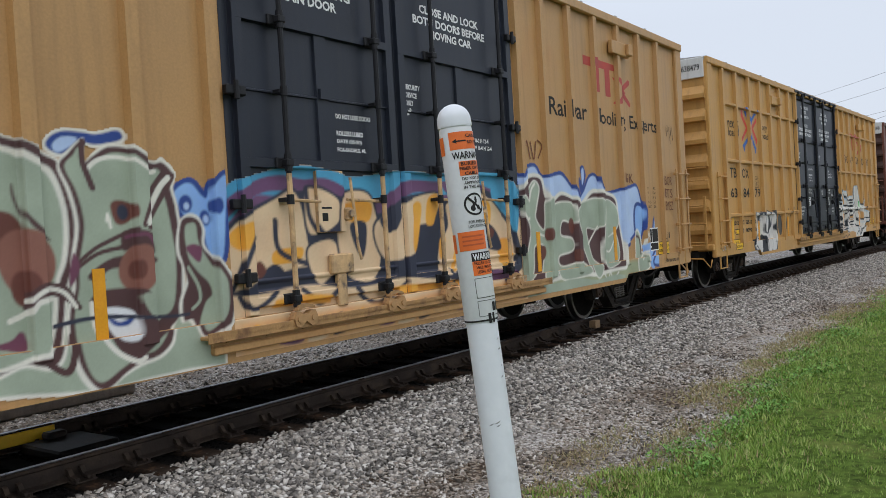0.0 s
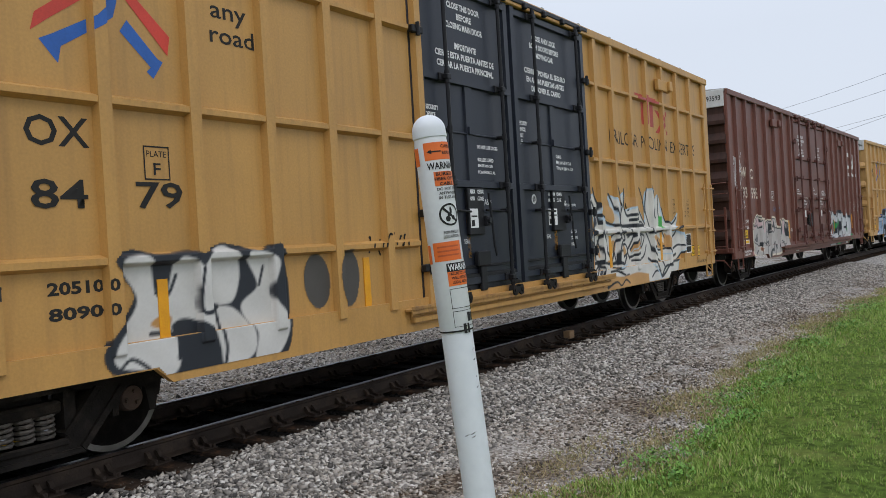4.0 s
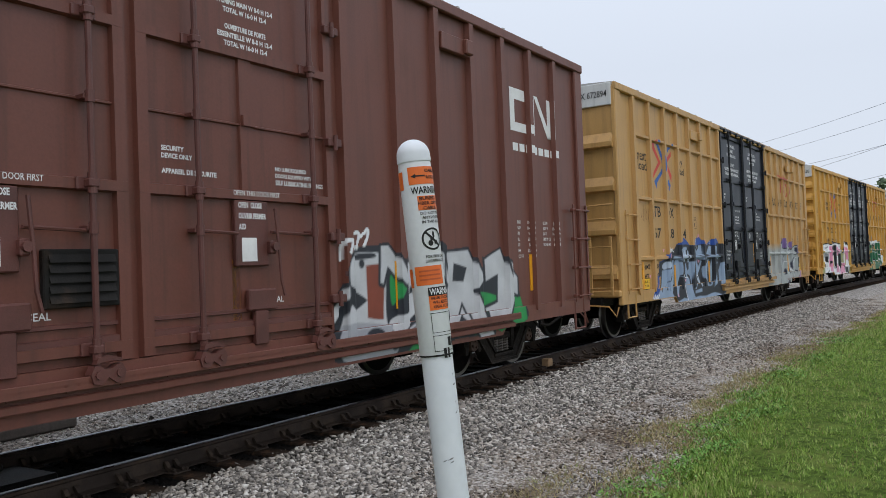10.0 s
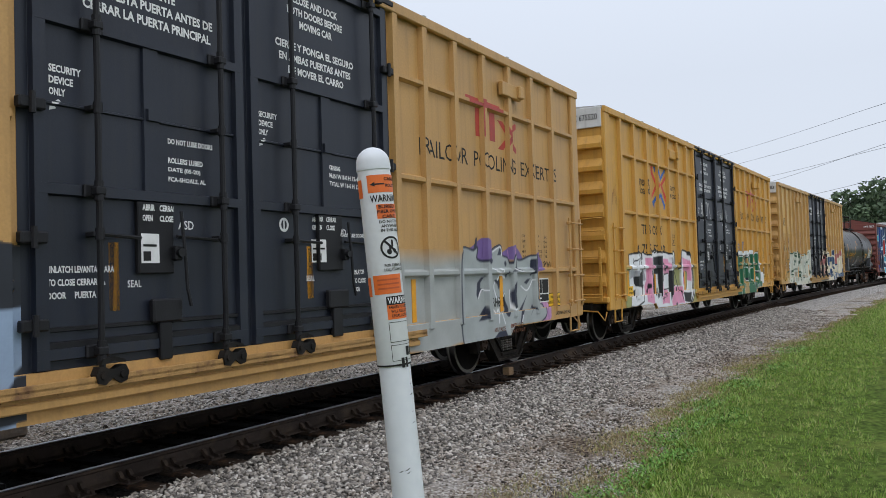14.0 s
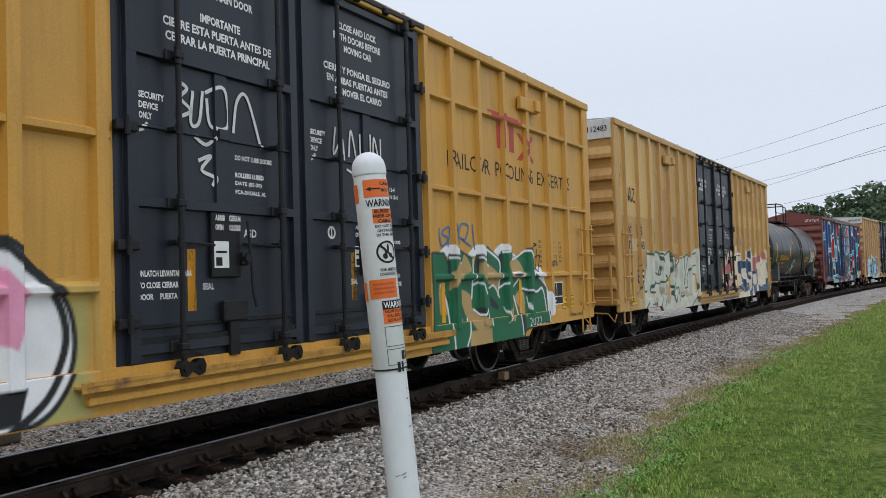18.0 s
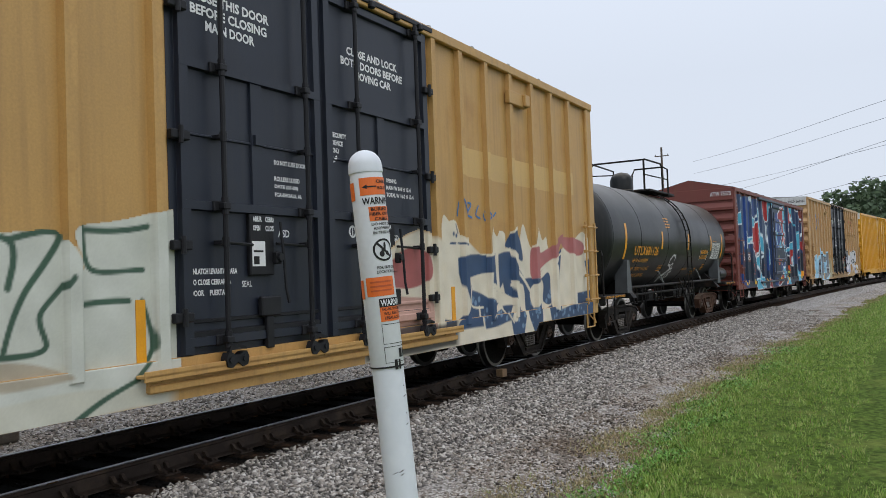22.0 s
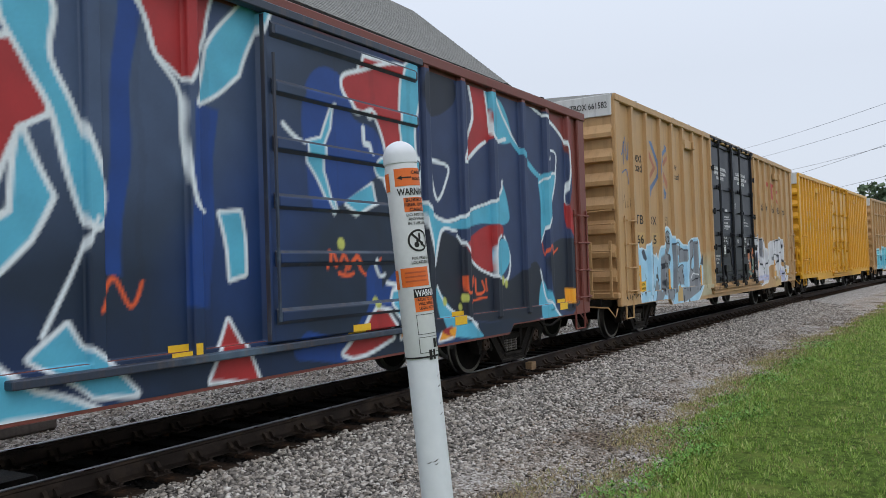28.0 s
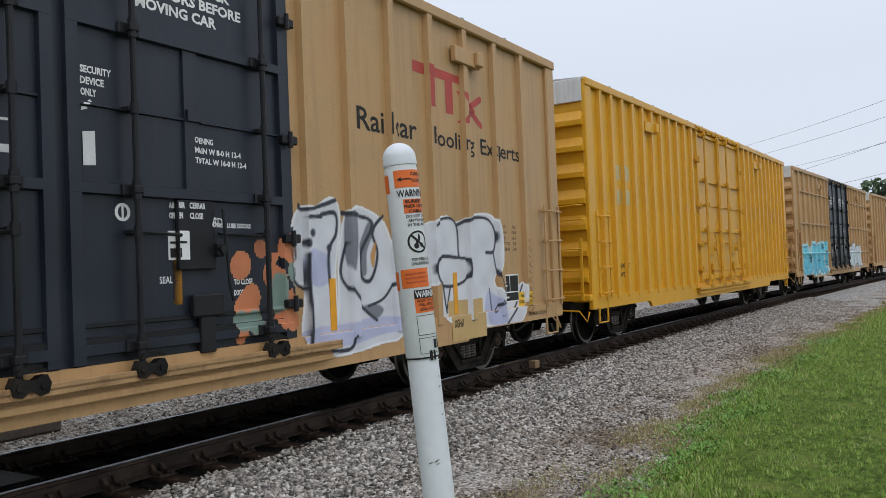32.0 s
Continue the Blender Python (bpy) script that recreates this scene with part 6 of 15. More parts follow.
def door_print(c, style, up=0.0):
    d0, d1 = c["door"]
    mid = (d0 + d1) / 2 - 0.11
    if style == "long":
        small_print(c, ["CLOSE THIS DOOR", "BEFORE", "CLOSING MAIN DOOR", "", "IMPORTANTE", "CIERRE ESTA PUERTA ANTES DE", "CERRAR LA PUERTA PRINCIPAL"], d0 + 0.48, d0 + 1.9, 4.72, 0.13, WHITE, 0.085, centre=True)
        small_print(c, ["CLOSE AND LOCK", "BOTH DOORS BEFORE", "MOVING CAR", "", "CIERRE Y PONGA EL SEGURO", "EN AMBAS PUERTAS ANTES", "DE MOVER EL CARRO"], mid + 0.48, mid + 1.84, 4.68, 0.13, WHITE, 0.085, centre=True)
    else:
        small_print(c, ["CLOSE THIS DOOR", "BEFORE CLOSING", "MAIN DOOR"], d0 + 0.42 - up * 2, mid - 0.6 - up * 2, 4.3 + up, 0.135, WHITE, 0.1, centre=True)
        small_print(c, ["CLOSE AND LOCK", "BOTH DOORS BEFORE", "MOVING CAR"], mid + 0.42, d1 - 0.6, 4.3 + up, 0.135, WHITE, 0.1, centre=True)
    gz = c["door_z"][0] + (c["door_z"][1] - c["door_z"][0]) * 0.345
    for a in (d0, mid):
        g = a + (mid - d0) * 0.43
        if a == mid or style == "long":
            small_print(c, ["SECURITY", "DEVICE", "ONLY"], a + 0.2, a + 0.48, 3.34, 0.09, WHITE, 0.06)
            poly_on(c, [[(a + 0.2, 2.98), (a + 0.26, 3.0), (a + 0.245, 3.02), (a + 0.3, 3.06), (a + 0.28, 3.075), (a + 0.23, 3.04), (a + 0.215, 3.06)]], WHITE)
        if a == mid:
            small_print(c, ["OPENING", "MAIN W 8-0 H 12-4", "TOTAL W 16-0 H 12-4"], a + 1.3, a + 1.95, 2.9, 0.09, WHITE, 0.055)
            ring = [(a + 0.55 + 0.075 * math.cos(q), 2.2 + 0.075 * math.sin(q)) for q in [radians(k * 24) for k in range(15)]]
            core = [(a + 0.55 + 0.045 * math.cos(q), 2.2 + 0.05 * math.sin(q)) for q in [radians(k * 24) for k in range(15)]]
            poly_on(c, [[ring[k], ring[(k + 1) % 15], core[(k + 1) % 15], core[k]] for k in range(15)] + [[(a + 0.54, 2.15), (a + 0.56, 2.15), (a + 0.56, 2.25), (a + 0.54, 2.25)]], WHITE, "white ring with a bar")
            small_print(c, ["DO NOT LUBE DOORS"], a + 1.46, a + 1.98, 2.14, 0.09, WHITE, 0.045)
            small_print(c, ["UNLATCH", "TO CLOSE", "DOOR"], a + 1.74, a + 1.98, 1.72, 0.1, WHITE, 0.055)
        else:
            small_print(c, ["DO NOT LUBE DOORS", "", "ROLLERS LUBED", "DATE (05-20)", "FCA-SHOALS, AL"], a + 1.34, a + 1.87, 2.91, 0.085, WHITE, 0.05)
            small_print(c, ["UNLATCH LEVANTAR PARA", "TO CLOSE CERRAR LA", "DOOR     PUERTA"], a + 0.16, a + 0.76, 1.79, 0.1, WHITE, 0.055)
        small_print(c, ["ABRIR", "OPEN"], g + 0.02, g + 0.15, gz - 0.07, 0.09, WHITE, 0.055)
        small_print(c, ["CERRAR", "CLOSE"], g + 0.2, g + 0.38, gz - 0.07, 0.09, WHITE, 0.055)
        write_on(c, "ASD", g + 0.45, g + 0.63, gz - 0.27, gz - 0.19, WHITE, 0.01)
        write_on(c, "SEAL", g - 0.1, g + 0.04, gz - 0.77, gz - 0.71, WHITE, 0.01)
        poly_on(c, [[(g, gz - 0.57), (g + 0.19, gz - 0.57), (g + 0.19, gz - 0.32), (g, gz - 0.32)]], WHITE, "white paper card in a holder")
        poly_on(c, [[(g + 0.02, gz - 0.55), (g + 0.1, gz - 0.55), (g + 0.1, gz - 0.47), (g + 0.02, gz - 0.47)], [(g + 0.02, gz - 0.43), (g + 0.16, gz - 0.43), (g + 0.16, gz - 0.41), (g + 0.02, gz - 0.41)]], INK, lift=0.005)


# where each ribbed car carries its reporting marks, along the side
RIBBED_MARKS = {
    "63": (1.34, 2.2, (1.33, 2.22, 3.09), 0.08, 1.35, 2.9, 3.94, 3.18),
    "67": (2.06, 2.87, (2.03, 2.89, 3.75), 0.1, 1.24, 2.74, 3.71, 4.78),
    "6": (2.4, 3.23, (1.81, 2.4, 3.25, 4.0), 0.0, 2.37, 3.84, 4.86, 4.88),
}


def tbox_marks(c, num, logo, slogan_caps, faded, door_style):
    blue, red = (M["logo_blue_faded"], M["logo_red_faded"]) if faded else (M["logo_blue"], M["logo_red"])
    if num:
        if logo == "ribbed":
            tb, ox, digits, up, nl, mark, road, box = RIBBED_MARKS[num[0]]
            write_on(c, "TB", tb, tb + 0.46, 2.44 + up, 2.67 + up, INK, 0.012)
            write_on(c, "OX", ox, ox + 0.51, 2.44 + up, 2.67 + up, INK, 0.012)
            number(c, [(n, v, v + (0.21 if len(n) == 1 else 0.45)) for n, v in zip(num, digits)], 1.98 + up, 2.2 + up)
            write_on(c, "next", nl, nl + 0.52, 3.6 + up, 3.79 + up, INK, 0.01)
            write_on(c, "load", nl + 0.02, nl + 0.52, 3.4 + up, 3.6 + up, INK, 0.01)
            write_on(c, "any", road + 0.02, road + 0.44, 3.6 + up * 1.5, 3.76 + up * 1.5, INK, 0.01)
            write_on(c, "road", road, road + 0.52, 3.44 + up * 1.3, 3.6 + up * 1.3, INK, 0.01)
            crossing_mark(c, mark, 3.64 + up * 0.6, 1.13, blue, red)
            plate_box(c, box, 2.2 + up * 1.2, INK)
            z = 1.52
        else:
            write_on(c, "TB", 1.12, 1.64, 2.48, 2.68, INK, 0.012)
            write_on(c, "OX", 1.96, 2.5, 2.48, 2.68, INK, 0.012)
            poly_on(c, [[(1.05, 2.0), (1.7, 2.0), (1.7, 2.3), (1.05, 2.3)], [(1.98, 2.0), (2.6, 2.0), (2.6, 2.3), (1.98, 2.3)]], car_paint("fresh_yellow_patch", (0.52, 0.33, 0.13), 0.1), lift=0.002)
            number(c, [(num[0], 1.18, 1.62), (num[1], 2.05, 2.45), (num[2], 2.95, 3.4)], 2.05, 2.25)
            write_on(c, "next", 1.13, 1.65, 3.83, 4.02, INK, 0.01)
            write_on(c, "load", 1.13, 1.65, 3.62, 3.82, INK, 0.01)
            write_on(c, "any", 3.78, 4.15, 3.86, 4.0, INK, 0.01)
            write_on(c, "road", 3.78, 4.3, 3.64, 3.8, INK, 0.01)
            crossing_mark(c, 2.68, 3.75, 1.35, blue, red)
            plate_box(c, 3.05, 2.42, INK)
            z = 1.68
        a, low = (1.45, 0.85) if num[0] == "63" else (1.2, 1.0)
        small_print(c, ["LD LMT", "LT WT"], a, a + 0.52, z, 0.19, INK, 0.1)
        small_print(c, ["205100", " 80900"], a + 0.85, a + 1.4, z, 0.19, INK, 0.1)
        yellow_notice(c, a - (0.08 if low < 1 else 0), low)
        if low < 1:
            poly_on(c, [[(1.3, 1.11), (1.43, 1.11), (1.43, 1.63), (1.3, 1.63)]], M["label_yellow"], "orange reflective strip")
            poly_on(c, [[(1.55, 1.2), (1.78, 1.2), (1.78, 1.33), (1.55, 1.33)]], INK)
            poly_on(c, [[(1.57, 1.22), (1.76, 1.22), (1.76, 1.31), (1.57, 1.31)]], M["label_yellow"], lift=0.005)
    if slogan_caps:
        write_on(c, "RAILCAR", 12.85, 14.22, 3.24, 3.48, INK, 0.0)
        write_on(c, "POOLING", 14.42, 15.9, 3.24, 3.48, INK, 0.0)
        write_on(c, "EXPERTS", 16.1, 17.5, 3.24, 3.48, INK, 0.0)
        red_mark(c, 14.2, 15.95, 3.6, 4.3, M["ttx_red"] if not faded else M["ttx_red_faded"])
    else:
        write_on(c, "Railcar", 13.15, 14.4, 3.28, 3.55, INK, 0.012)
        write_on(c, "Pooling", 14.7, 15.9, 3.2, 3.5, INK, 0.012)
        write_on(c, "Experts", 16.08, 17.35, 3.2, 3.5, INK, 0.012)
        red_mark(c, 14.35, 16.15, 3.65, 4.32, M["ttx_red"])
    dims(c, 15.73, 2.26)
    yellow_notice(c, 17.1, 1.0)
    stencil_block(c, 16.55, 1.09)
    write_on(c, "2 INCH TREAD COND. SHOES", 17.31, 18.05, 0.84, 0.9, INK, 0.01)
    door_print(c, door_style)


def end_print(c, top, mat=INK):
    """Plain bars for the small stencils on the ribbed end."""
    L = c["len"]
    H = c["eave"]
    for k in range(3):
        z = H - 1.35 - k * 0.48
        for r in range(2):
            b = Shape().add([(-L / 2 - 0.079, y, z - r * 0.06 + dz) for y, dz in ((-0.85, 0), (-0.3 - 0.1 * r, 0), (-0.3 - 0.1 * r, 0.028), (-0.85, 0.028))], [(0, 1, 2, 3)])
            part("lettering_bar", b, mat, c["root"])
    end_text(c, top, -0.62, -1.45, H - 0.26, H - 0.13, -0.026, mat)


def end_text(c, body, y0, y1, z0, z1, dx, mat):
    """Lettering on the leading end, read from ahead of the car."""
    me = text_mesh(body, 0, 1, z0, z1, 0.01)
    for v in me.vertices:
        v.co = (-c["len"] / 2 + dx, y0 + (y1 - y0) * v.co.x, v.co.z)
    me.materials.clear()
    me.materials.append(mat)
    part("lettering", me, None, c["root"])



tbox_marks(CARS["A"], None, "plain", False, False, "short")
tbox_marks(CARS["B"], ("63", "84", "79"), "ribbed", True, False, "long")
tbox_marks(CARS["D"], ("67", "28", "94"), "ribbed", True, False, "long")
tbox_marks(CARS["E"], ("6", "75", "52", "0"), "ribbed", True, False, "long")
tbox_marks(CARS["I"], ("66", "15", "82"), "plain", False, True, "short")
door_print(CARS["K"], "short")
for k, top in (("B", "TBOX 638479"), ("C", "DWC 793593"), ("D", "TBOX 672894"), ("E", "TBOX 675520"), ("F", "KCS 112483"), ("I", "TBOX 661582")):
    end_print(CARS[k], top, INK)

c = CARS["C"]
poly_on(c, [[(15.8, 3.75), (15.95, 3.75), (15.95, 4.15), (16.3, 4.15), (16.3, 4.32), (15.8, 4.32)], [(15.8, 3.66), (16.45, 3.66), (16.45, 3.8), (15.8, 3.8)], [(16.5, 3.66), (16.63, 3.66), (16.63, 4.3), (16.5, 4.3)], [(16.63, 4.3), (17.1, 3.66), (17.25, 3.66), (16.75, 4.3)], [(17.1, 3.66), (17.25, 3.66), (17.25, 4.3), (17.1, 4.3)]], WHITE, "white railway mark as plain bars")
bars(c, 15.85, 17.35, 3.36, 3.48, 7, WHITE, 0.3)
for lines, a, b, z, st, h in [(["CLOSE AND LOCK", "BOTH DOORS BEFORE", "MOVING CAR"], 7.45, 8.4, 4.46, 0.125, 0.09), (["VERROUILLER LA", "PORTE AVANT DE", "DEPLACER LE WAGON"], 7.58, 8.33, 4.02, 0.095, 0.068), (["OPENING MAIN W 8-0 H 12-4", "TOTAL W 16-0 H 12-4", "", "OUVERTURE DE PORTE", "ESSENTIELLE W 8-0 H 12-4", "TOTAL W 16-0 H 12-4"], 10.05, 10.78, 4.2, 0.078, 0.052)]:
    small_print(c, lines, a, b, z, st, WHITE, h, centre=True)
small_print(c, ["NO LUBE REQUIRED", "DOORS EQUIPPED WITH", "SELF LUBRICATING FITTINGS"], 6.95, 7.67, 2.68, 0.065, WHITE, 0.048)
small_print(c, ["NO LUBE REQUIRED", "DOORS EQUIPPED WITH", "SELF LUBRICATING FITTINGS"], 10.75, 11.45, 2.68, 0.065, WHITE, 0.048)
small_print(c, ["SECURITY", "DEVICE ONLY", "", "APPAREIL DE SECURITE"], 9.4, 10.0, 2.76, 0.065, WHITE, 0.045)
for a, first in ((7.72, "CLOSE THIS DOOR FIRST"), (10.15, "OPEN THIS DOOR FIRST")):
    write_on(c, first, a, a + 0.6, 2.37, 2.42, WHITE, 0.01)
    small_print(c, ["OPEN  CLOSE", "OUVRIR FERMER", "ASD"], a + 0.05, a + 0.4, 2.31, 0.1, WHITE, 0.055)
    poly_on(c, [[(a + 0.08, 1.76), (a + 0.27, 1.76), (a + 0.27, 1.98), (a + 0.08, 1.98)]], WHITE, "white card in a metal holder")
    write_on(c, "SEAL", a + 0.48, a + 0.66, 1.36, 1.42, WHITE, 0.01)
vent = part("louvre_panel", Shape().box(8.3 - c["len"] / 2, 8.93 - c["len"] / 2, -1.6, -1.54, 1.44, 1.88, 0.01), M["steel_dark"], c["root"], "dark louvred panel in the door")
for k in range(5):
    part("slat", Shape().prism([(-1.6, 1.49 + k * 0.075), (-1.625, 1.48 + k * 0.075), (-1.6, 1.54 + k * 0.075)], 8.34 - c["len"] / 2, 8.89 - c["len"] / 2, "x"), M["steel_dark"], vent)
small_print(c, ["BRAKE CYL REL", "AIR CIRCUIT"], 6.4, 6.9, 0.8, 0.07, WHITE, 0.04)
plate_box(c, 4.0, 2.28, WHITE)
CREAM = material("cream_stencil_paint", (0.62, 0.54, 0.45), 0.6)
write_on(c, "DW", 0.92, 1.56, 2.87, 3.17, CREAM, 0.022)
write_on(c, "C", 1.91, 2.18, 2.86, 3.15, CREAM, 0.022)
write_on(c, "793", 0.89, 1.6, 2.33, 2.64, CREAM, 0.02)
write_on(c, "593", 1.9, 2.6, 2.32, 2.63, CREAM, 0.02)
write_on(c, "60K", 6.05, 6.3, 1.33, 1.43, WHITE, 0.01)
write_on(c, "LD LMT 207400", 0.88, 1.59, 1.66, 1.76, WHITE, 0.015)
write_on(c, "LT  WT  78600", 0.88, 1.59, 1.5, 1.6, WHITE, 0.015)
yellow_notice(c, 0.98, 1.25)
poly_on(c, [[(0.9, 1.11), (1.54, 1.11), (1.54, 1.22), (0.9, 1.22)]], WHITE, "narrow pale notice strip")
poly_on(c, [[(0.94, 1.125), (1.51, 1.125), (1.51, 1.2), (0.94, 1.2)]], M["label_yellow"], lift=0.005)
poly_on(c, [[(0.03, 1.14), (0.14, 1.14), (0.14, 2.1), (0.03, 2.1)]], M["label_yellow"], "orange reflective strip")
poly_on(c, [[(1.62, 0.78), (1.79, 0.78), (1.79, 0.89), (1.62, 0.89)]], material("pink_patch", (0.5, 0.2, 0.2), 0.6), lift=0.003)
small_print(c, ["2 INCH HF COMP SHOES", "SEMELLES COMP 2 PO"], 0.9, 1.5, 0.94, 0.08, WHITE, 0.055)
dims(c, 15.9, 2.3, WHITE)

c = CARS["F"]
patch = car_paint("pale_yellow_patch", (0.58, 0.37, 0.13), 0.12)
patch2 = car_paint("brown_tan_patch", (0.4, 0.21, 0.07), 0.15)
poly_on(c, [[(12.5, 3.12), (17.2, 3.12), (17.2, 3.55), (12.5, 3.55)]], patch, "paler yellow repaint band", lift=0.0015)
poly_on(c, [[(0.3, 2.95), (2.95, 2.95), (2.95, 4.95), (0.3, 4.95)]], patch, lift=0.0015)
poly_on(c, [[(3.48, 2.2), (4.1, 2.2), (4.1, 3.78), (3.48, 3.78)], [(4.35, 2.4), (5.0, 2.4), (5.0, 3.1), (4.35, 3.1)]], patch2, lift=0.0015)
poly_on(c, [[(0.68, 2.46), (1.2, 2.46), (1.2, 2.78), (0.68, 2.78)], [(1.45, 2.46), (1.85, 2.46), (1.85, 2.78), (1.45, 2.78)]], patch2, lift=0.002)
poly_on(c, [[(0.68, 2.14), (2.12, 2.14), (2.12, 2.43), (0.68, 2.43)]], car_paint("cream_number_patch", (0.55, 0.4, 0.2), 0.1), lift=0.0018)
write_on(c, "K", 0.72, 0.86, 2.52, 2.72, INK, 0.015)
write_on(c, "C", 0.98, 1.14, 2.52, 2.72, INK, 0.015)
write_on(c, "S", 1.55, 1.7, 2.52, 2.72, INK, 0.015)
number(c, [("112", 0.7, 1.16), ("483", 1.5, 2.06)], 2.18, 2.38)
poly_on(c, [[(1.47, 1.38), (1.92, 1.38), (1.92, 1.7), (1.47, 1.7)]], material("dark_blue_patch", (0.02, 0.03, 0.05), 0.5), lift=0.002)
small_print(c, ["206600", " 79400"], 1.52, 1.88, 1.65, 0.15, WHITE, 0.08)
small_print(c, ["LD LMT", "LT WT"], 0.76, 1.14, 1.65, 0.17, INK, 0.09)
yellow_notice(c, 0.7, 0.88)
plate_box(c, 2.65, 2.35, INK)
door_print(c, "short", 0.11)

c = CARS["H"]
poly_on(c, [[(0.95, 1.75), (1.5, 1.75), (1.5, 2.1), (0.95, 2.1)], [(1.7, 1.75), (2.4, 1.75), (2.4, 2.1), (1.7, 2.1)]], car_paint("brown_number_patch", (0.13, 0.035, 0.025), 0.1), lift=0.006)
write_on(c, "ATW", 0.97, 1.55, 2.3, 2.52, WHITE, 0.015, lift=0.009)
write_on(c, "75", 1.02, 1.42, 1.8, 2.04, WHITE, 0.015, lift=0.009)
write_on(c, "375", 1.76, 2.36, 1.8, 2.04, WHITE, 0.015, lift=0.009)
small_print(c, ["LD LMT 155500", "LT WT  64500"], 1.15, 2.1, 1.5, 0.16, WHITE, 0.08)
for v in (1.35, 2.75, 5.2, 7.6, 9.9, 13.4):
    poly_on(c, [[(v, 0.88), (v + 0.32, 0.88), (v + 0.32, 1.06), (v, 1.06)]], M["label_yellow"], lift=0.009)
end_text(c, "ATW 75375", -0.75, -1.48, 4.14, 4.29, -0.026, WHITE)
c = CARS["J"]
bars(c, 1.5, 2.3, 3.3, 3.6, 3, car_paint("pale_grey_marks", (0.5, 0.4, 0.2), 0.1))
bars(c, 1.5, 2.3, 2.8, 3.1, 3, car_paint("pale_grey_marks", (0.5, 0.4, 0.2), 0.1))
small_print(c, ["LD LMT", "LT WT"], 1.4, 1.9, 1.6, 0.18, INK, 0.1)

# loose tags
for k, (car, v0, v1, z0, z1, mat, w, n) in enumerate([
        ("A", 17.3, 17.75, 1.05, 1.5, "tag_black", 0.02, 5),
        ("A", 17.8, 18.2, 3.1, 3.5, "tag_black", 0.012, 5), ("B", 5.95, 6.7, 1.5, 1.85, "tag_black", 0.025, 6), ("B", 13.2, 13.6, 1.95, 2.2, "tag_black", 0.03, 4), ("B", 14.6, 15.1, 2.1, 2.3, "tag_black", 0.025, 4), ("B", 0.35, 0.8, 0.85, 1.0, "tag_white", 0.03, 4),
        ("C", 5.4, 5.9, 1.2, 1.6, "tag_black", 0.02, 4), ("D", 1.3, 2.0, 2.3, 2.8, "tag_rust", 0.01, 7), 
        ("E", 0.3, 0.8, 3.0, 3.5, "tag_rust", 0.012, 6), ("F", 0.1, 0.6, 3.6, 4.4, "tag_black", 0.012, 6), ("I", 0.1, 0.9, 2.75, 3.1, "tag_black", 0.012, 6), ("I", 0.3, 1.3, 0.86, 1.02, "tag_black", 0.025, 8), ("H", 0.2, 0.6, 3.6, 4.1, "tag_white", 0.03, 6)]):
    scrawl(CARS[car], v0, v1, z0, z1, M[mat], 11 + k, w, n)
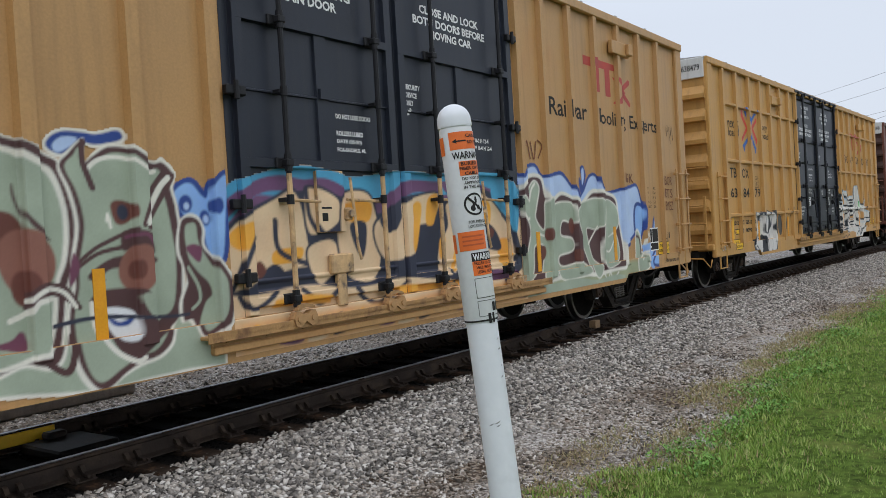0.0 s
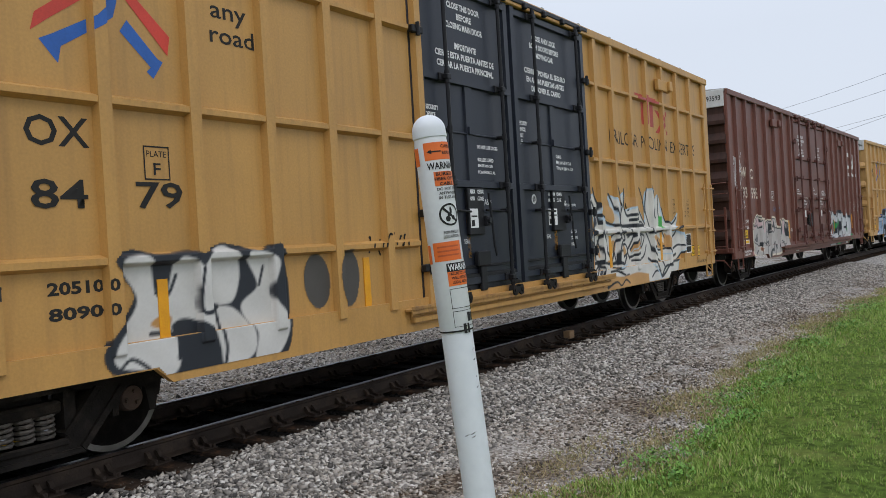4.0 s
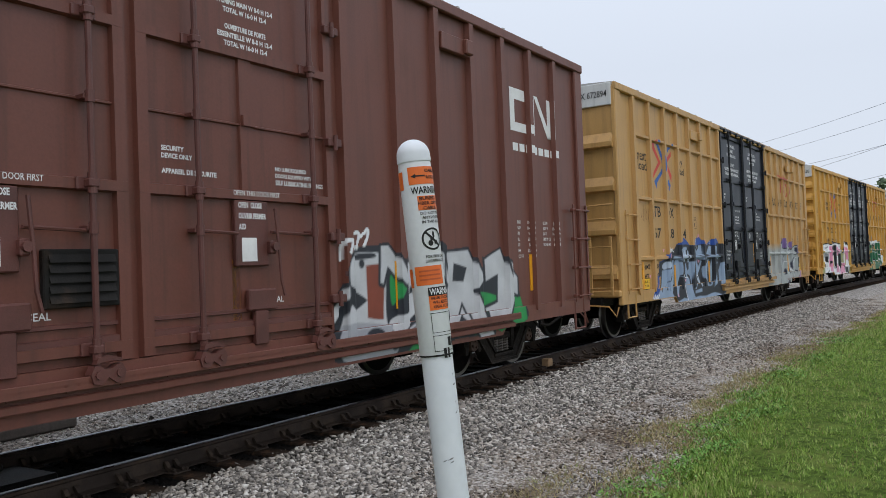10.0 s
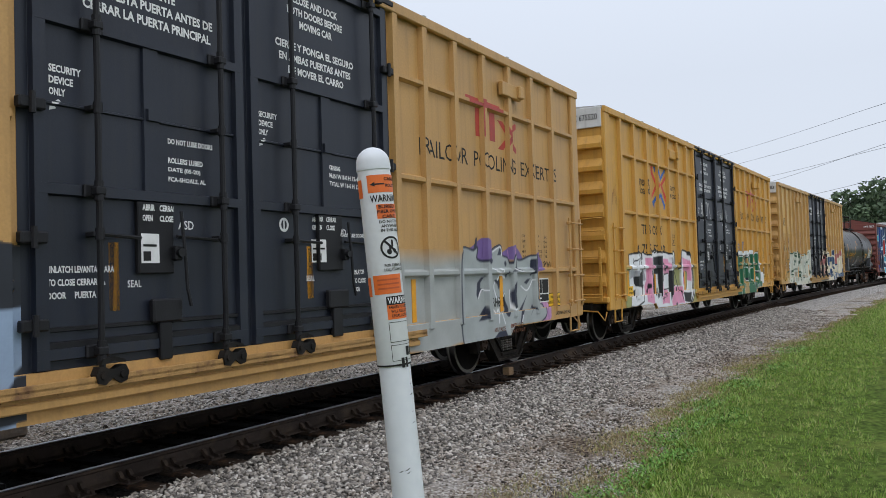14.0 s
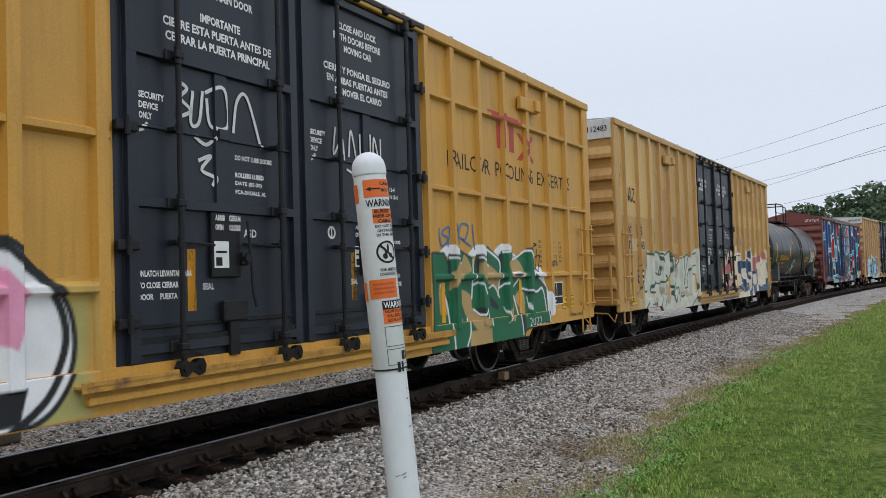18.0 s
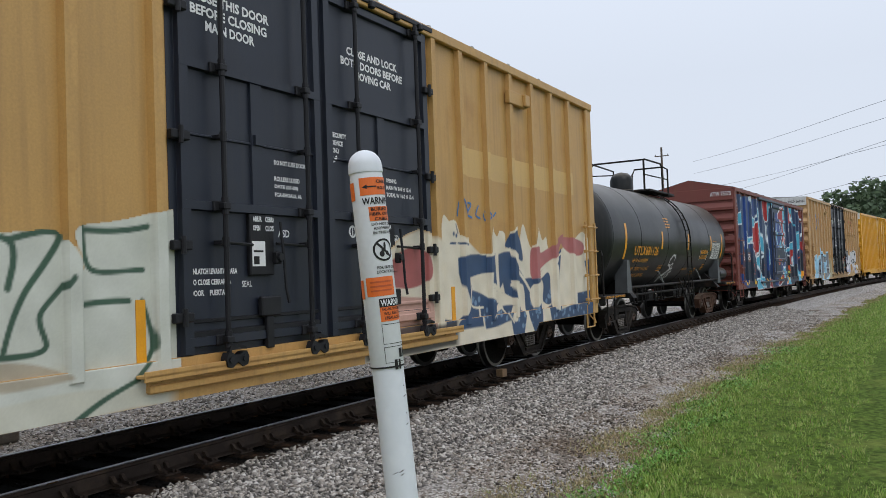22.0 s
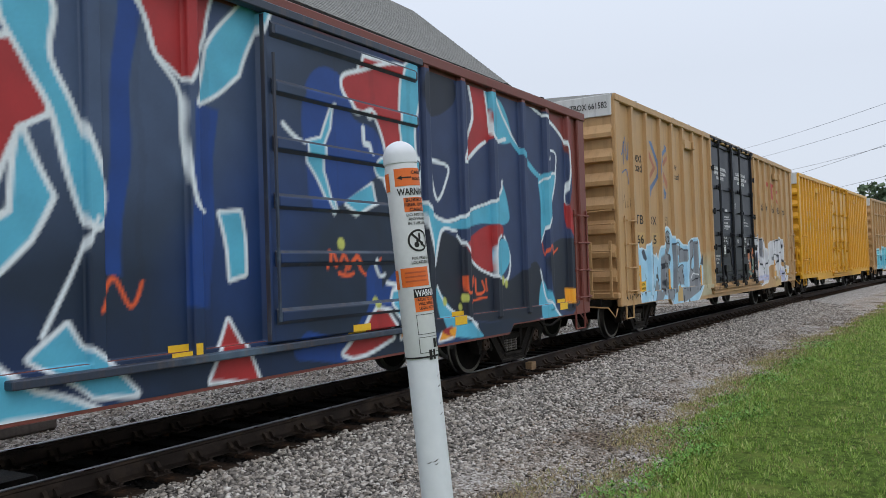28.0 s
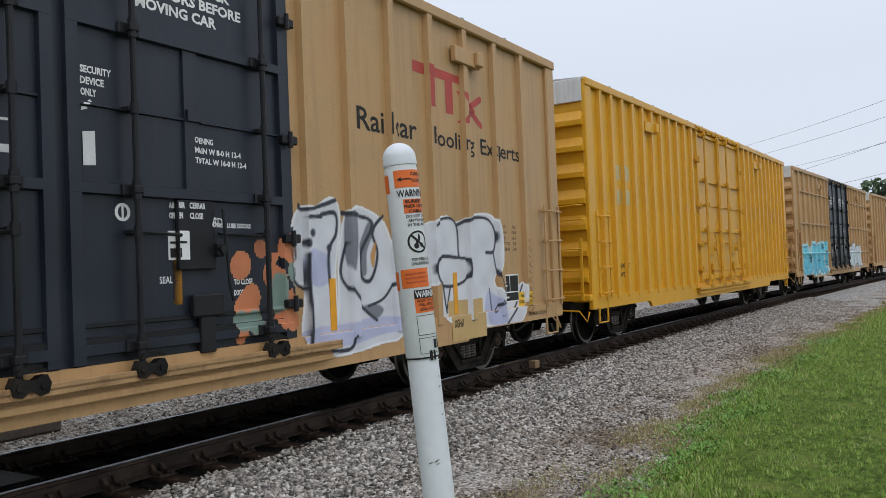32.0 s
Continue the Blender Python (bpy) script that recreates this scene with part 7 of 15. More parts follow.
# ---- black tank car ----
def make_tank_car():
    R, ZC, HL = 1.43, 2.43, 6.1
    root = thing("tank_car", "black tank car with orange lettering and a top platform", "tank car", "cars of the freight train")
    TRAIN.append((root, 124.55))
    black, txt = M["tank"], M["tank_text"]
    prof = [(0.01, -HL - 0.12)] + [(R * math.sin(a), -HL + 0.42 - 0.54 * math.cos(a)) for a in [radians(k) for k in range(8, 90, 8)]] + [(R, -HL + 0.42)]
    prof += [(R, -2.0), (R, 0), (R, 2.0), (R, HL - 0.42)] + [(a, -b) for a, b in reversed(prof[:-1])]
    part("tank", Shape().lathe(prof, 72, "x", (0, 0, ZC)), black, root, smooth=True)
    for x in (-HL + 0.44, -3.6, -1.2, 1.0, 3.4, HL - 0.44):
        part("weld_band", Shape().lathe([(R - 0.01, x - 0.02), (R + 0.006, x - 0.012), (R + 0.006, x + 0.012), (R - 0.01, x + 0.02)], 72, "x", (0, 0, ZC)), black, root, smooth=True)

    def wrap(me, mat, name="lettering", label="", lift=0.004):
        bm = bmesh.new()
        bm.from_mesh(me)
        z = 0.9
        while z < 3.9:
            bmesh.ops.bisect_plane(bm, geom=bm.verts[:] + bm.edges[:] + bm.faces[:], plane_co=(0, 0, z), plane_no=(0, 0, 1))
            z += 0.06
        for v in bm.verts:
            d = max(-1, min(1, (v.co.z - ZC) / R))
            a = math.asin(d)
            v.co = (v.co.x, -(R + lift) * math.cos(a), ZC + (R + lift) * d)
        bm.to_mesh(me)
        bm.free()
        me.materials.clear()
        me.materials.append(mat)
        return part(name, me, None, root, label)

    def quad(x0, x1, z0, z1):
        me = bpy.data.meshes.new("mark")
        me.from_pydata([(x0, 0, z0), (x1, 0, z0), (x1, 0, z1), (x0, 0, z1)], [], [(0, 1, 2, 3)])
        return me
    O = -5.82
    def text(body, v0, v1, z0, z1, mat=txt, bold=0.01):
        d = O - 0.17 if v1 < 4 else O
        wrap(text_mesh(body, v0 + d, v1 + d, z0, z1, bold), mat)
    text("UTLX681126", 1.94, 3.9, 1.97, 2.2, bold=0.02)
    text("THE TANK CAR PEOPLE", 1.92, 3.18, 1.8, 1.89)
    text("LD LMT  201200 LB  91250 KG", 1.85, 3.5, 1.6, 1.69)
    text("LT WT   61800 LB  28050 KG", 1.78, 3.42, 1.44, 1.53)
    text("MAGNESIUM", 8.27, 9.1, 2.03, 2.15, bold=0.015)
    text("HYDROXIDE", 8.27, 9.1, 1.87, 1.99, bold=0.015)
    for v in (8.2, 9.13):
        wrap(quad(v + O, v + 0.02 + O, 1.84, 2.2), M["white"], "card_holder")
    text("BOT OPR VALVE", 6.75, 7.3, 1.56, 1.62)
    for k, t in enumerate(["PLASITE 9052", "APPLIED", "BY UTLX"]):
        text(t if k < 2 else "BY SHOP", 7.9, 8.4, 1.56 - 0.08 * k, 1.61 - 0.08 * k)
    for k in range(4):
        wrap(quad(4.45 + O, 4.85 + 0.05 * (k % 2) + O, 2.72 + 0.08 * k, 2.75 + 0.08 * k), txt, "small_print")
        wrap(quad(4.18 + O, 4.52 + 0.06 * (k % 2) + O, 1.57 + 0.04 * k, 1.585 + 0.04 * k), txt, "small_print")
        wrap(quad(8.95 + O, 9.25 + O, 1.55 + 0.045 * k, 1.57 + 0.045 * k), txt, "small_print")
    text("AAR211A100W1", 9.7, 10.2, 2.42, 2.47)
    for v, z0, z1 in ((0.98, 1.88, 2.72), (3.94, 2.14, 2.6), (6.62, 2.14, 2.6), (9.4, 2.14, 2.6), (10.95, 1.9, 2.7)):
        wrap(quad(v + O, v + 0.13 + O, z0, z1), M["yellow_reflector"], "reflector", "yellow reflective strip")
    # white inspection table
    t = Shape()
    for k in range(9):
        z = 1.88 + 0.5 * k / 8
        t.add([(9.62 + O, 0, z), (10.68 + O, 0, z), (10.68 + O, 0, z + 0.012), (9.62 + O, 0, z + 0.012)], [(0, 1, 2, 3)])
        if k < 8:
            for q, w in ((9.66, 0.3), (10.06, 0.16), (10.28, 0.16), (10.5, 0.14)):
                t.add([(q + O, 0, z + 0.025), (q + w + O, 0, z + 0.025), (q + w + O, 0, z + 0.05), (q + O, 0, z + 0.05)], [(0, 1, 2, 3)])
    for v in (9.62, 10.02, 10.24, 10.46, 10.67):
        t.add([(v + O, 0, 1.88), (v + 0.012 + O, 0, 1.88), (v + 0.012 + O, 0, 2.39), (v + O, 0, 2.39)], [(0, 1, 2, 3)])
    wrap(t.mesh("inspection_table", M["white"]), M["white"], "inspection_table", "white stencilled inspection table")
    # white sprayed tag low on the side
    s = Shape()
    for line in [[(5.54, 1.85), (5.48, 1.97), (5.27, 1.98), (5.09, 1.87), (5.10, 1.72), (5.31, 1.69), (5.46, 1.75)], [(5.36, 1.66), (5.44, 1.62), (5.30, 1.50), (5.20, 1.38)], [(5.53, 1.75), (5.51, 1.58), (5.44, 1.45), (5.48, 1.32)], [(5.74, 1.54), (5.59, 1.49), (5.73, 1.41), (5.53, 1.33)], [(4.98, 1.37), (5.20, 1.50), (5.06, 1.32), (5.15, 1.27)], [(5.31, 1.56), (5.66, 1.62)]]:
        for (a, b), (d, e) in zip(line, line[1:]):
            u = Vector((d - a, e - b)).normalized() * 0.025
            s.add([(q + O, 0, r) for q, r in ((a - u.y - u.x, b + u.x - u.y), (d - u.y + u.x, e + u.x + u.y), (d + u.y + u.x, e - u.x + u.y), (a + u.y - u.x, b - u.x - u.y))], [(0, 1, 2, 3)])
    wrap(s.mesh("tag", M["tag_white"]), M["tag_white"], "tag")
    # frame: stub sills, end platforms, bolster saddles
    for sx in (-1, 1):
        x = sx * 4.35
        make_truck(root, x, 0.4575, M["truck_rust"] if sx > 0 else M["truck"], M["rust"])
        f = Shape().box(min(sx * 3.2, sx * 6.9), max(sx * 3.2, sx * 6.9), -0.3, 0.3, 0.72, 1.08, 0.03)
        part("stub_sill", f, M["steel_dark"], root)
        part("end_platform", Shape().box(min(sx * 5.2, sx * 6.6), max(sx * 5.2, sx * 6.6), -1.5, 1.5, 1.0, 1.08, 0.02), M["steel_dark"], root, "dark end platform with orange stencils")
        part("saddle", Shape().prism([(x - 0.07 + sx * 0.3, 1.85), (x + 0.1 + sx * 0.3, 1.85), (x + 0.24 + sx * 0.3, 1.08), (x - 0.12 + sx * 0.3, 1.08)], -1.4, -1.1), material("grey_saddle_paint", (0.07, 0.075, 0.08), 0.5), root, "grey steel bolster saddle")
        part("bolster", Shape().prism([(-1.45, 0.95), (1.45, 0.95), (1.3, 1.15), (0.8, 1.6), (-0.8, 1.6), (-1.3, 1.15)], x - 0.14, x + 0.14, "x"), M["steel_dark"], root)
        q = Shape().box(min(sx * 6.8, sx * 7.3), max(sx * 6.8, sx * 7.3), -0.13, 0.13, 0.74, 0.96, 0.03)
        part("coupler", q, M["rust"], root, "rusty knuckle coupler")
        part("end_handrail", Shape().tube([(sx * 6.5, -1.45, 1.08), (sx * 6.5, -1.45, 1.95), (sx * 6.42, -1.4, 2.05), (sx * 6.42, 0, 2.05), (sx * 6.42, 1.4, 2.05)], 0.022, 8), M["steel_dark"], root)
        part("stirrup_step", Shape().tube([(sx * 6.3, -1.45, 1.0), (sx * 6.3, -1.45, 0.5), (sx * 5.85, -1.45, 0.5), (sx * 5.85, -1.45, 1.0)], 0.02, 6), M["steel_dark"], root)
        w = text_mesh("2 INCH HF COMP SHOES", sx * 5.9 - 0.65, sx * 5.9 + 0.65, 1.015, 1.065, 0.01)
        for v in w.vertices:
            v.co.y = -1.505
        w.materials.clear()
        w.materials.append(txt)
        part("lettering", w, None, root)
    part("brake_reservoir", Shape().lathe([(0.02, 5.15), (0.2, 5.2), (0.22, 5.3), (0.22, 6.0), (0.2, 6.1), (0.02, 6.15)], 20, "x", (0, -1.15, 1.36)), M["tank"], root, "black air reservoir with straps", smooth=True)
    part("brake_cylinder", Shape().box(-HL - 0.42, -HL - 0.05, -0.55, -0.1, 1.9, 2.45, 0.03), M["steel_dark"], root)
    # side walkway rail and hanging gear
    part("side_pipe", Shape().tube([(-4.6, -1.36, 1.2), (4.6, -1.36, 1.2)], 0.034, 8), M["steel_dark"], root)
    part("train_pipe", Shape().tube([(-3.4, -0.9, 0.78), (3.4, -0.9, 0.78)], 0.02, 6), M["steel_dark"], root)
    for x in (-3.1, -2.4, -1.3, -0.7, 0.9, 1.6, 2.6):
        part("hanger", Shape().tube([(x, -1.0, 1.2), (x, -1.0, 0.75), (x + 0.25, -1.0, 0.75), (x + 0.25, -1.0, 1.2)], 0.02, 6), M["steel_dark"], root)
    for x in (-1.9, 2.1):
        part("brace", Shape().tube([(x, -1.3, 1.55), (x + 0.3, -1.36, 1.2)], 0.022, 6), M["galv"], root)
    part("bottom_outlet", Shape().lathe([(0.25, 1.15), (0.2, 0.7), (0.12, 0.55)], 16, "z", (0.2, 0, 0)), M["steel_dark"], root)
    part("valve_gear", Shape().box(-0.9, -0.4, -0.7, -0.4, 0.74, 1.02, 0.04), M["steel_dark"], root)
    part("air_cylinder", Shape().lathe([(0.02, 1.5), (0.13, 1.52), (0.13, 1.95), (0.16, 1.96), (0.16, 2.0), (0.13, 2.01), (0.13, 2.45), (0.02, 2.47)], 16, "x", (0, -0.6, 0.85)), M["steel_dark"], root, smooth=True)
    part("reach_rod", Shape().tube([(-3.4, -1.0, 0.98), (3.0, -1.0, 0.98)], 0.03, 6), M["steel_dark"], root)
    # top platform with railings, dome and ladders
    px0, px1 = -0.55, 1.25
    part("walkway", Shape().box(px0, px1 + 0.65, -0.78, -0.3, 3.84, 3.9, 0.01), M["steel_dark"], root, "dark steel walkway on top of the tank")
    part("dome", Shape().lathe([(0.36, 3.8), (0.36, 3.9), (0.33, 3.92), (0.33, 4.2), (0.29, 4.32), (0.19, 4.41), (0.02, 4.45)], 24, "z", (-0.4, 0.1, 0)), M["tank"], root, "rounded black valve dome", smooth=True)
    part("hatch", Shape().lathe([(0.3, 3.82), (0.3, 3.98), (0.02, 4.0)], 20, "z", (0.9, 0, 0)), M["steel_dark"], root)
    part("railing", Shape().tube([(px0, 0.95, 4.1), (px0, 0.95, 4.66), (px0, 0.85, 4.74), (px0, -0.55, 4.74), (px0 + 0.1, -0.62, 4.76), (px1 - 0.15, -0.62, 4.78), (px1, -0.62, 4.68), (px1, -0.62, 3.85)], 0.026, 8), M["steel_dark"], root, "bent dark guard rail round the platform")
    part("railing", Shape().tube([(px0, -0.62, 4.32), (px1 + 0.6, -0.62, 4.36)], 0.018, 6), M["steel_dark"], root)
    part("railing", Shape().tube([(px0, 0.95, 4.4), (px0, 0.2, 4.36), (px0, -0.1, 4.1), (px0, -0.12, 3.9)], 0.018, 6), M["steel_dark"], root)
    part("railing", Shape().tube([(px1, 0.9, 3.9), (px1, 0.9, 4.7), (px0, 0.9, 4.74)], 0.024, 8), M["steel_dark"], root)
    part("railing_post", Shape().tube([(px0, -0.62, 3.85), (px0, -0.62, 4.76)], 0.03, 8), M["steel_dark"], root)
    part("grab_hoop", Shape().tube([(1.85, -0.62, 3.8), (1.85, -0.62, 4.68), (1.8, -0.5, 4.76), (1.8, 0.4, 4.76), (1.85, 0.5, 4.6), (1.85, 0.5, 3.85)], 0.026, 8), M["steel_dark"], root)
    part("top_step", Shape().box(1.2, 1.9, -0.8, -0.5, 3.82, 3.86, 0.01), M["steel_dark"], root)
    s = Shape()
    for x in (0.27, 0.72):
        pts = [(x, -(R + 0.09) * math.cos(a), ZC + (R + 0.09) * math.sin(a)) for a in [radians(k) for k in range(70, -1, -10)]] + [(x, -R - 0.1, 1.6), (x, -R - 0.1, 0.45)]
        s.tube(pts, 0.02, 6)
    lad = part("ladder", s, M["steel_dark"], root)
    for k in range(11):
        if k < 6:
            a = radians(62 - k * 13)
            y, z = -(R + 0.09) * math.cos(a), ZC + (R + 0.09) * math.sin(a)
        else:
            y, z = -R - 0.1, 2.3 - (k - 5) * 0.36
        part("rung", Shape().tube([(0.27, y, z), (0.72, y, z)], 0.014, 6), M["steel_dark"], lad)
    for x, foot in ((-0.25, 0.27), (0.3, 0.72)):
        part("ladder_brace", Shape().tube([(x, -1.38, 1.35), (foot, -R - 0.1, 0.5)], 0.022, 6), M["steel_dark"], root)


make_tank_car()
# ---- mill building, poles, wires and trees ----
def make_mill():
    root = thing("mill_building", "pale corrugated-metal mill building with a grey shingled roof", "building")
    siding = material("pale_metal_siding", (0.64, 0.7, 0.77), 0.5, 0.0, 0.4, 0.08, 0.01, 30, (0.54, 0.58, 0.62), 0.4, 0.4, streak=0.15, streak_color=(0.25, 0.27, 0.3))
    white = material("white_metal_siding", (0.74, 0.8, 0.87), 0.5, 0.0, 0.4, 0.08, 0.01, 30, streak=0.1, streak_color=(0.4, 0.42, 0.45))
    shingle = material("grey_shingles", (0.21, 0.21, 0.2), 0.9, 0, 6, 0.35, 0.3, 40, (0.12, 0.12, 0.115), 0.5, 3)
    x1, y0, ze, yr, zr = 36.5, 18.7, 11.2, 23.7, 15.5
    part("wall", Shape().box(13.2, x1, y0 + 0.12, 2 * yr - y0, GROUND_Z, ze), siding, root)
    # corrugations as real folds
    def folds(xa, xb, y, za, zb, mat, pitch=0.2, depth=0.05):
        s = Shape()
        n = int((xb - xa) / pitch)
        for k in range(n):
            x = xa + k * pitch
            s.add([(x, y, za), (x + pitch * 0.3, y - depth, za), (x + pitch * 0.6, y - depth, za), (x + pitch * 0.9, y, za), (x + pitch, y, za), (x, y, zb), (x + pitch * 0.3, y - depth, zb), (x + pitch * 0.6, y - depth, zb), (x + pitch * 0.9, y, zb), (x + pitch, y, zb)], [(i, i + 1, i + 6, i + 5) for i in range(4)])
        return s
    part("siding", folds(16.4, x1, y0 + 0.1, 0.2, ze, siding), siding, root, "vertical corrugated siding")
    part("tower", Shape().box(4.0, 16.4, y0 + 0.05, y0 + 11, GROUND_Z, 19.0), white, root, "taller pale tower block")
    part("siding", folds(4.0, 16.3, y0, 0.2, 18.9, white), white, root)
    part("corner_trim", Shape().box(16.2, 16.5, y0 - 0.1, y0 + 0.2, GROUND_Z, 19, 0.03), white, root)
    part("corner_trim", Shape().box(x1 - 0.15, x1 + 0.05, y0 - 0.02, y0 + 0.2, GROUND_Z, ze, 0.03), siding, root)
    part("gable", Shape().prism([(y0 + 0.12, ze), (2 * yr - y0, ze), (yr, zr - 0.25)], x1 - 0.25, x1 - 0.05, "x"), siding, root)
    dy, dz = yr - y0, zr - ze
    n = Vector((0, -dz, dy)).normalized() * 0.16
    for sgn in (-1, 1):
        e = (yr + sgn * (dy + 0.75), ze - 0.75 * dz / dy)
        r = Shape().prism([e, (e[0], e[1] + 0.22), (yr, zr + 0.22), (yr, zr)], 16.4, x1 + 0.7, "x")
        roof = part("roof", r, shingle, root, "grey asphalt-shingle roof")
        if sgn < 0:
            rows = 34
            for k in range(rows):
                f0, f1 = k / rows, (k + 1) / rows
                a = (e[0] + (yr - e[0]) * f0, e[1] + 0.22 + (zr - e[1]) * f0)
                b = (e[0] + (yr - e[0]) * f1, e[1] + 0.22 + (zr - e[1]) * f1)
                s = Shape().add([(16.4, a[0], a[1] + 0.035), (x1 + 0.72, a[0], a[1] + 0.035), (x1 + 0.72, b[0], b[1] + 0.01), (16.4, b[0], b[1] + 0.01), (16.4, a[0], a[1]), (x1 + 0.72, a[0], a[1])], [(0, 1, 2, 3), (4, 5, 1, 0)])
                part("shingle_course", s, shingle, roof)
            part("fascia", Shape().box(16.4, x1 + 0.7, e[0] - 0.05, e[0] + 0.02, e[1] - 0.1, e[1] + 0.2), M["steel_dark"], roof, "dark eave board")
            part("soffit", Shape().box(16.4, x1 + 0.6, e[0], y0 + 0.2, e[1] - 0.08, e[1] - 0.02), M["steel_dark"], roof)
    part("rake_board", Shape().prism([(y0 - 0.75, ze - 0.7), (y0 - 0.75, ze - 0.45), (yr, zr + 0.24), (yr, zr - 0.05)], x1 + 0.7, x1 + 0.76, "x"), siding, root)
    part("downspout", Shape().box(x1 - 0.1, x1 + 0.02, y0 - 0.12, y0 - 0.02, GROUND_Z, ze - 0.4, 0.02), siding, root)
    w = part("window", Shape().box(10.2, 11.4, y0 - 0.08, y0 + 0.02, 9.6, 10.9, 0.02), M["steel_dark"], root, "small dark window high in the tower")
    part("sill", Shape().box(10.1, 11.5, y0 - 0.16, y0 + 0.02, 9.5, 9.6, 0.01), M["galv"], w)
    t = thing("concrete_pier", "weathered low concrete block beside the track", "concrete block")
    cm = material("weathered_concrete", (0.2, 0.185, 0.165), 0.9, 0, 2, 0.25, 0.15, 30, (0.09, 0.085, 0.08), 0.6, 3, streak=0.4, streak_color=(0.07, 0.065, 0.06))
    part("block", Shape().box(4.4, 7.07, 10.6, 11.6, GROUND_Z, 0.2, 0.04), cm, t)
    silo = thing("silo", "grey concrete silo beside the mill", "silo")
    part("wall", Shape().lathe([(1.9, GROUND_Z), (1.9, 14.0), (1.7, 14.3), (0.05, 14.9)], 32, "z", (3.4, 19.8, 0)), cm, silo, smooth=True)
    part("pipe", Shape().tube([(4.8, 17.9, GROUND_Z), (4.8, 17.9, 13)], 0.12, 8), M["galv"], silo)


def polar(az, el, dist):
    a, e = radians(az), radians(el)
    return Vector((math.cos(a) * dist, math.sin(a) * dist, 1.65 + math.tan(e) * dist))


def make_poles():
    wood = material("weathered_pole_wood", (0.11, 0.085, 0.065), 0.9, 0, 3, 0.3, 0.1, 40)
    wire = material("dark_cable", (0.16, 0.17, 0.19), 0.6, 0, 3, 0.2, 0.0)
    far = polar(13.65, 8.1, 96)
    near = Vector((52, -7.5, 13.5))
    poles = []
    for p, top in ((far, far.z), (near, near.z)):
        t = thing("utility_pole", "weathered wooden utility pole with a crossarm", "utility pole", "utility poles")
        part("pole", Shape().lathe([(0.17, GROUND_Z - 0.3), (0.11, top)], 14, "z", (p.x, p.y, 0)), wood, t, smooth=True)
        part("crossarm", Shape().box(p.x - 0.06, p.x + 0.06, p.y - 0.8, p.y + 0.8, top - 1.05, top - 0.95, 0.02), wood, t)
        for y in (-0.7, 0.7):
            part("insulator", Shape().lathe([(0.05, top - 0.95), (0.06, top - 0.85), (0.03, top - 0.78)], 10, "z", (p.x, p.y + y, 0)), M["galv"], t)
    # spans, each from a far point to a near point with a sag
    spans = [((11.6, 7.0, 96), (1.9, 9.3, 62)), ((11.6, 6.2, 96), (1.9, 8.28, 62)), ((10.5, 5.25, 96), (2.0, 6.7, 62)), ((10.5, 4.6, 96), (2.0, 6.8, 62)), ((9.0, 3.8, 96), (2.1, 4.86, 62))]
    for a, b in spans:
        A, B = polar(*a), polar(*b)
        C = B + (B - A) * 0.8
        pts = []
        for k in range(25):
            f = k / 24
            p = A.lerp(C, f)
            p.z -= 1.1 * 4 * f * (1 - f) * 0.5
            p.z += 1.1 * 4 * 0.55 * 0.45 * 0.5 * f / 0.55 if f < 0.55 else 1.1 * 4 * 0.55 * 0.45 * 0.5
            pts.append(p)
        ob = new("overhead_wire", Shape().tube(pts, 0.014, 5).mesh("overhead_wire", wire))
        tagged(ob, "thin dark overhead utility wire", "wire", "overhead wires")


def make_tree(x, y, height, spread, seed):
    rng = np.random.default_rng(seed)
    root = thing("tree", "broad green leafy tree in full summer leaf", "tree", "distant trees", at=Matrix.Translation((x, y, GROUND_Z)))
    bark = M["bark"]
    s = Shape()
    s.tube([(0, 0, -0.2), (0.1, 0.05, height * 0.3), (0.0, 0.1, height * 0.62)], 0.28, 8)
    lumps = []
    for k in range(9):
        a = rng.random() * 6.28
        r = spread * (0.25 + 0.5 * rng.random())
        z = height * (0.42 + 0.45 * rng.random())
        tip = (math.cos(a) * r, math.sin(a) * r, z)
        s.tube([(0, 0, height * 0.3), (tip[0] * 0.5, tip[1] * 0.5, z * 0.8), tip], 0.08, 5)
        lumps.append((tip, spread * (0.28 + 0.22 * rng.random())))
    lumps.append(((0, 0, height * 0.85), spread * 0.4))
    part("trunk", s, bark, root)
    n = 2600
    which = rng.integers(0, len(lumps), n)
    d = rng.normal(size=(n, 3))
    d /= np.linalg.norm(d, axis=1)[:, None]
    rad = np.array([lumps[i][1] for i in which]) * (0.55 + 0.5 * rng.random(n))
    ctr = np.array([lumps[i][0] for i in which]) + d * rad[:, None] * np.array([1, 1, 0.75])
    a = rng.normal(size=(n, 3))
    b = rng.normal(size=(n, 3))
    a /= np.linalg.norm(a, axis=1)[:, None]
    b /= np.linalg.norm(b, axis=1)[:, None]
    sz = (0.16 + 0.16 * rng.random(n))[:, None] * (height / 9)
    v = np.stack([ctr - a * sz, ctr + b * sz, ctr + a * sz, ctr - b * sz * 0.7], 1).reshape(-1, 3)
    me = bpy.data.meshes.new("crown")
    me.from_pydata(v.tolist(), [], [(4 * i, 4 * i + 1, 4 * i + 2, 4 * i + 3) for i in range(n)])
    me.materials.append(M["leaves"])
    part("crown", me, None, root)


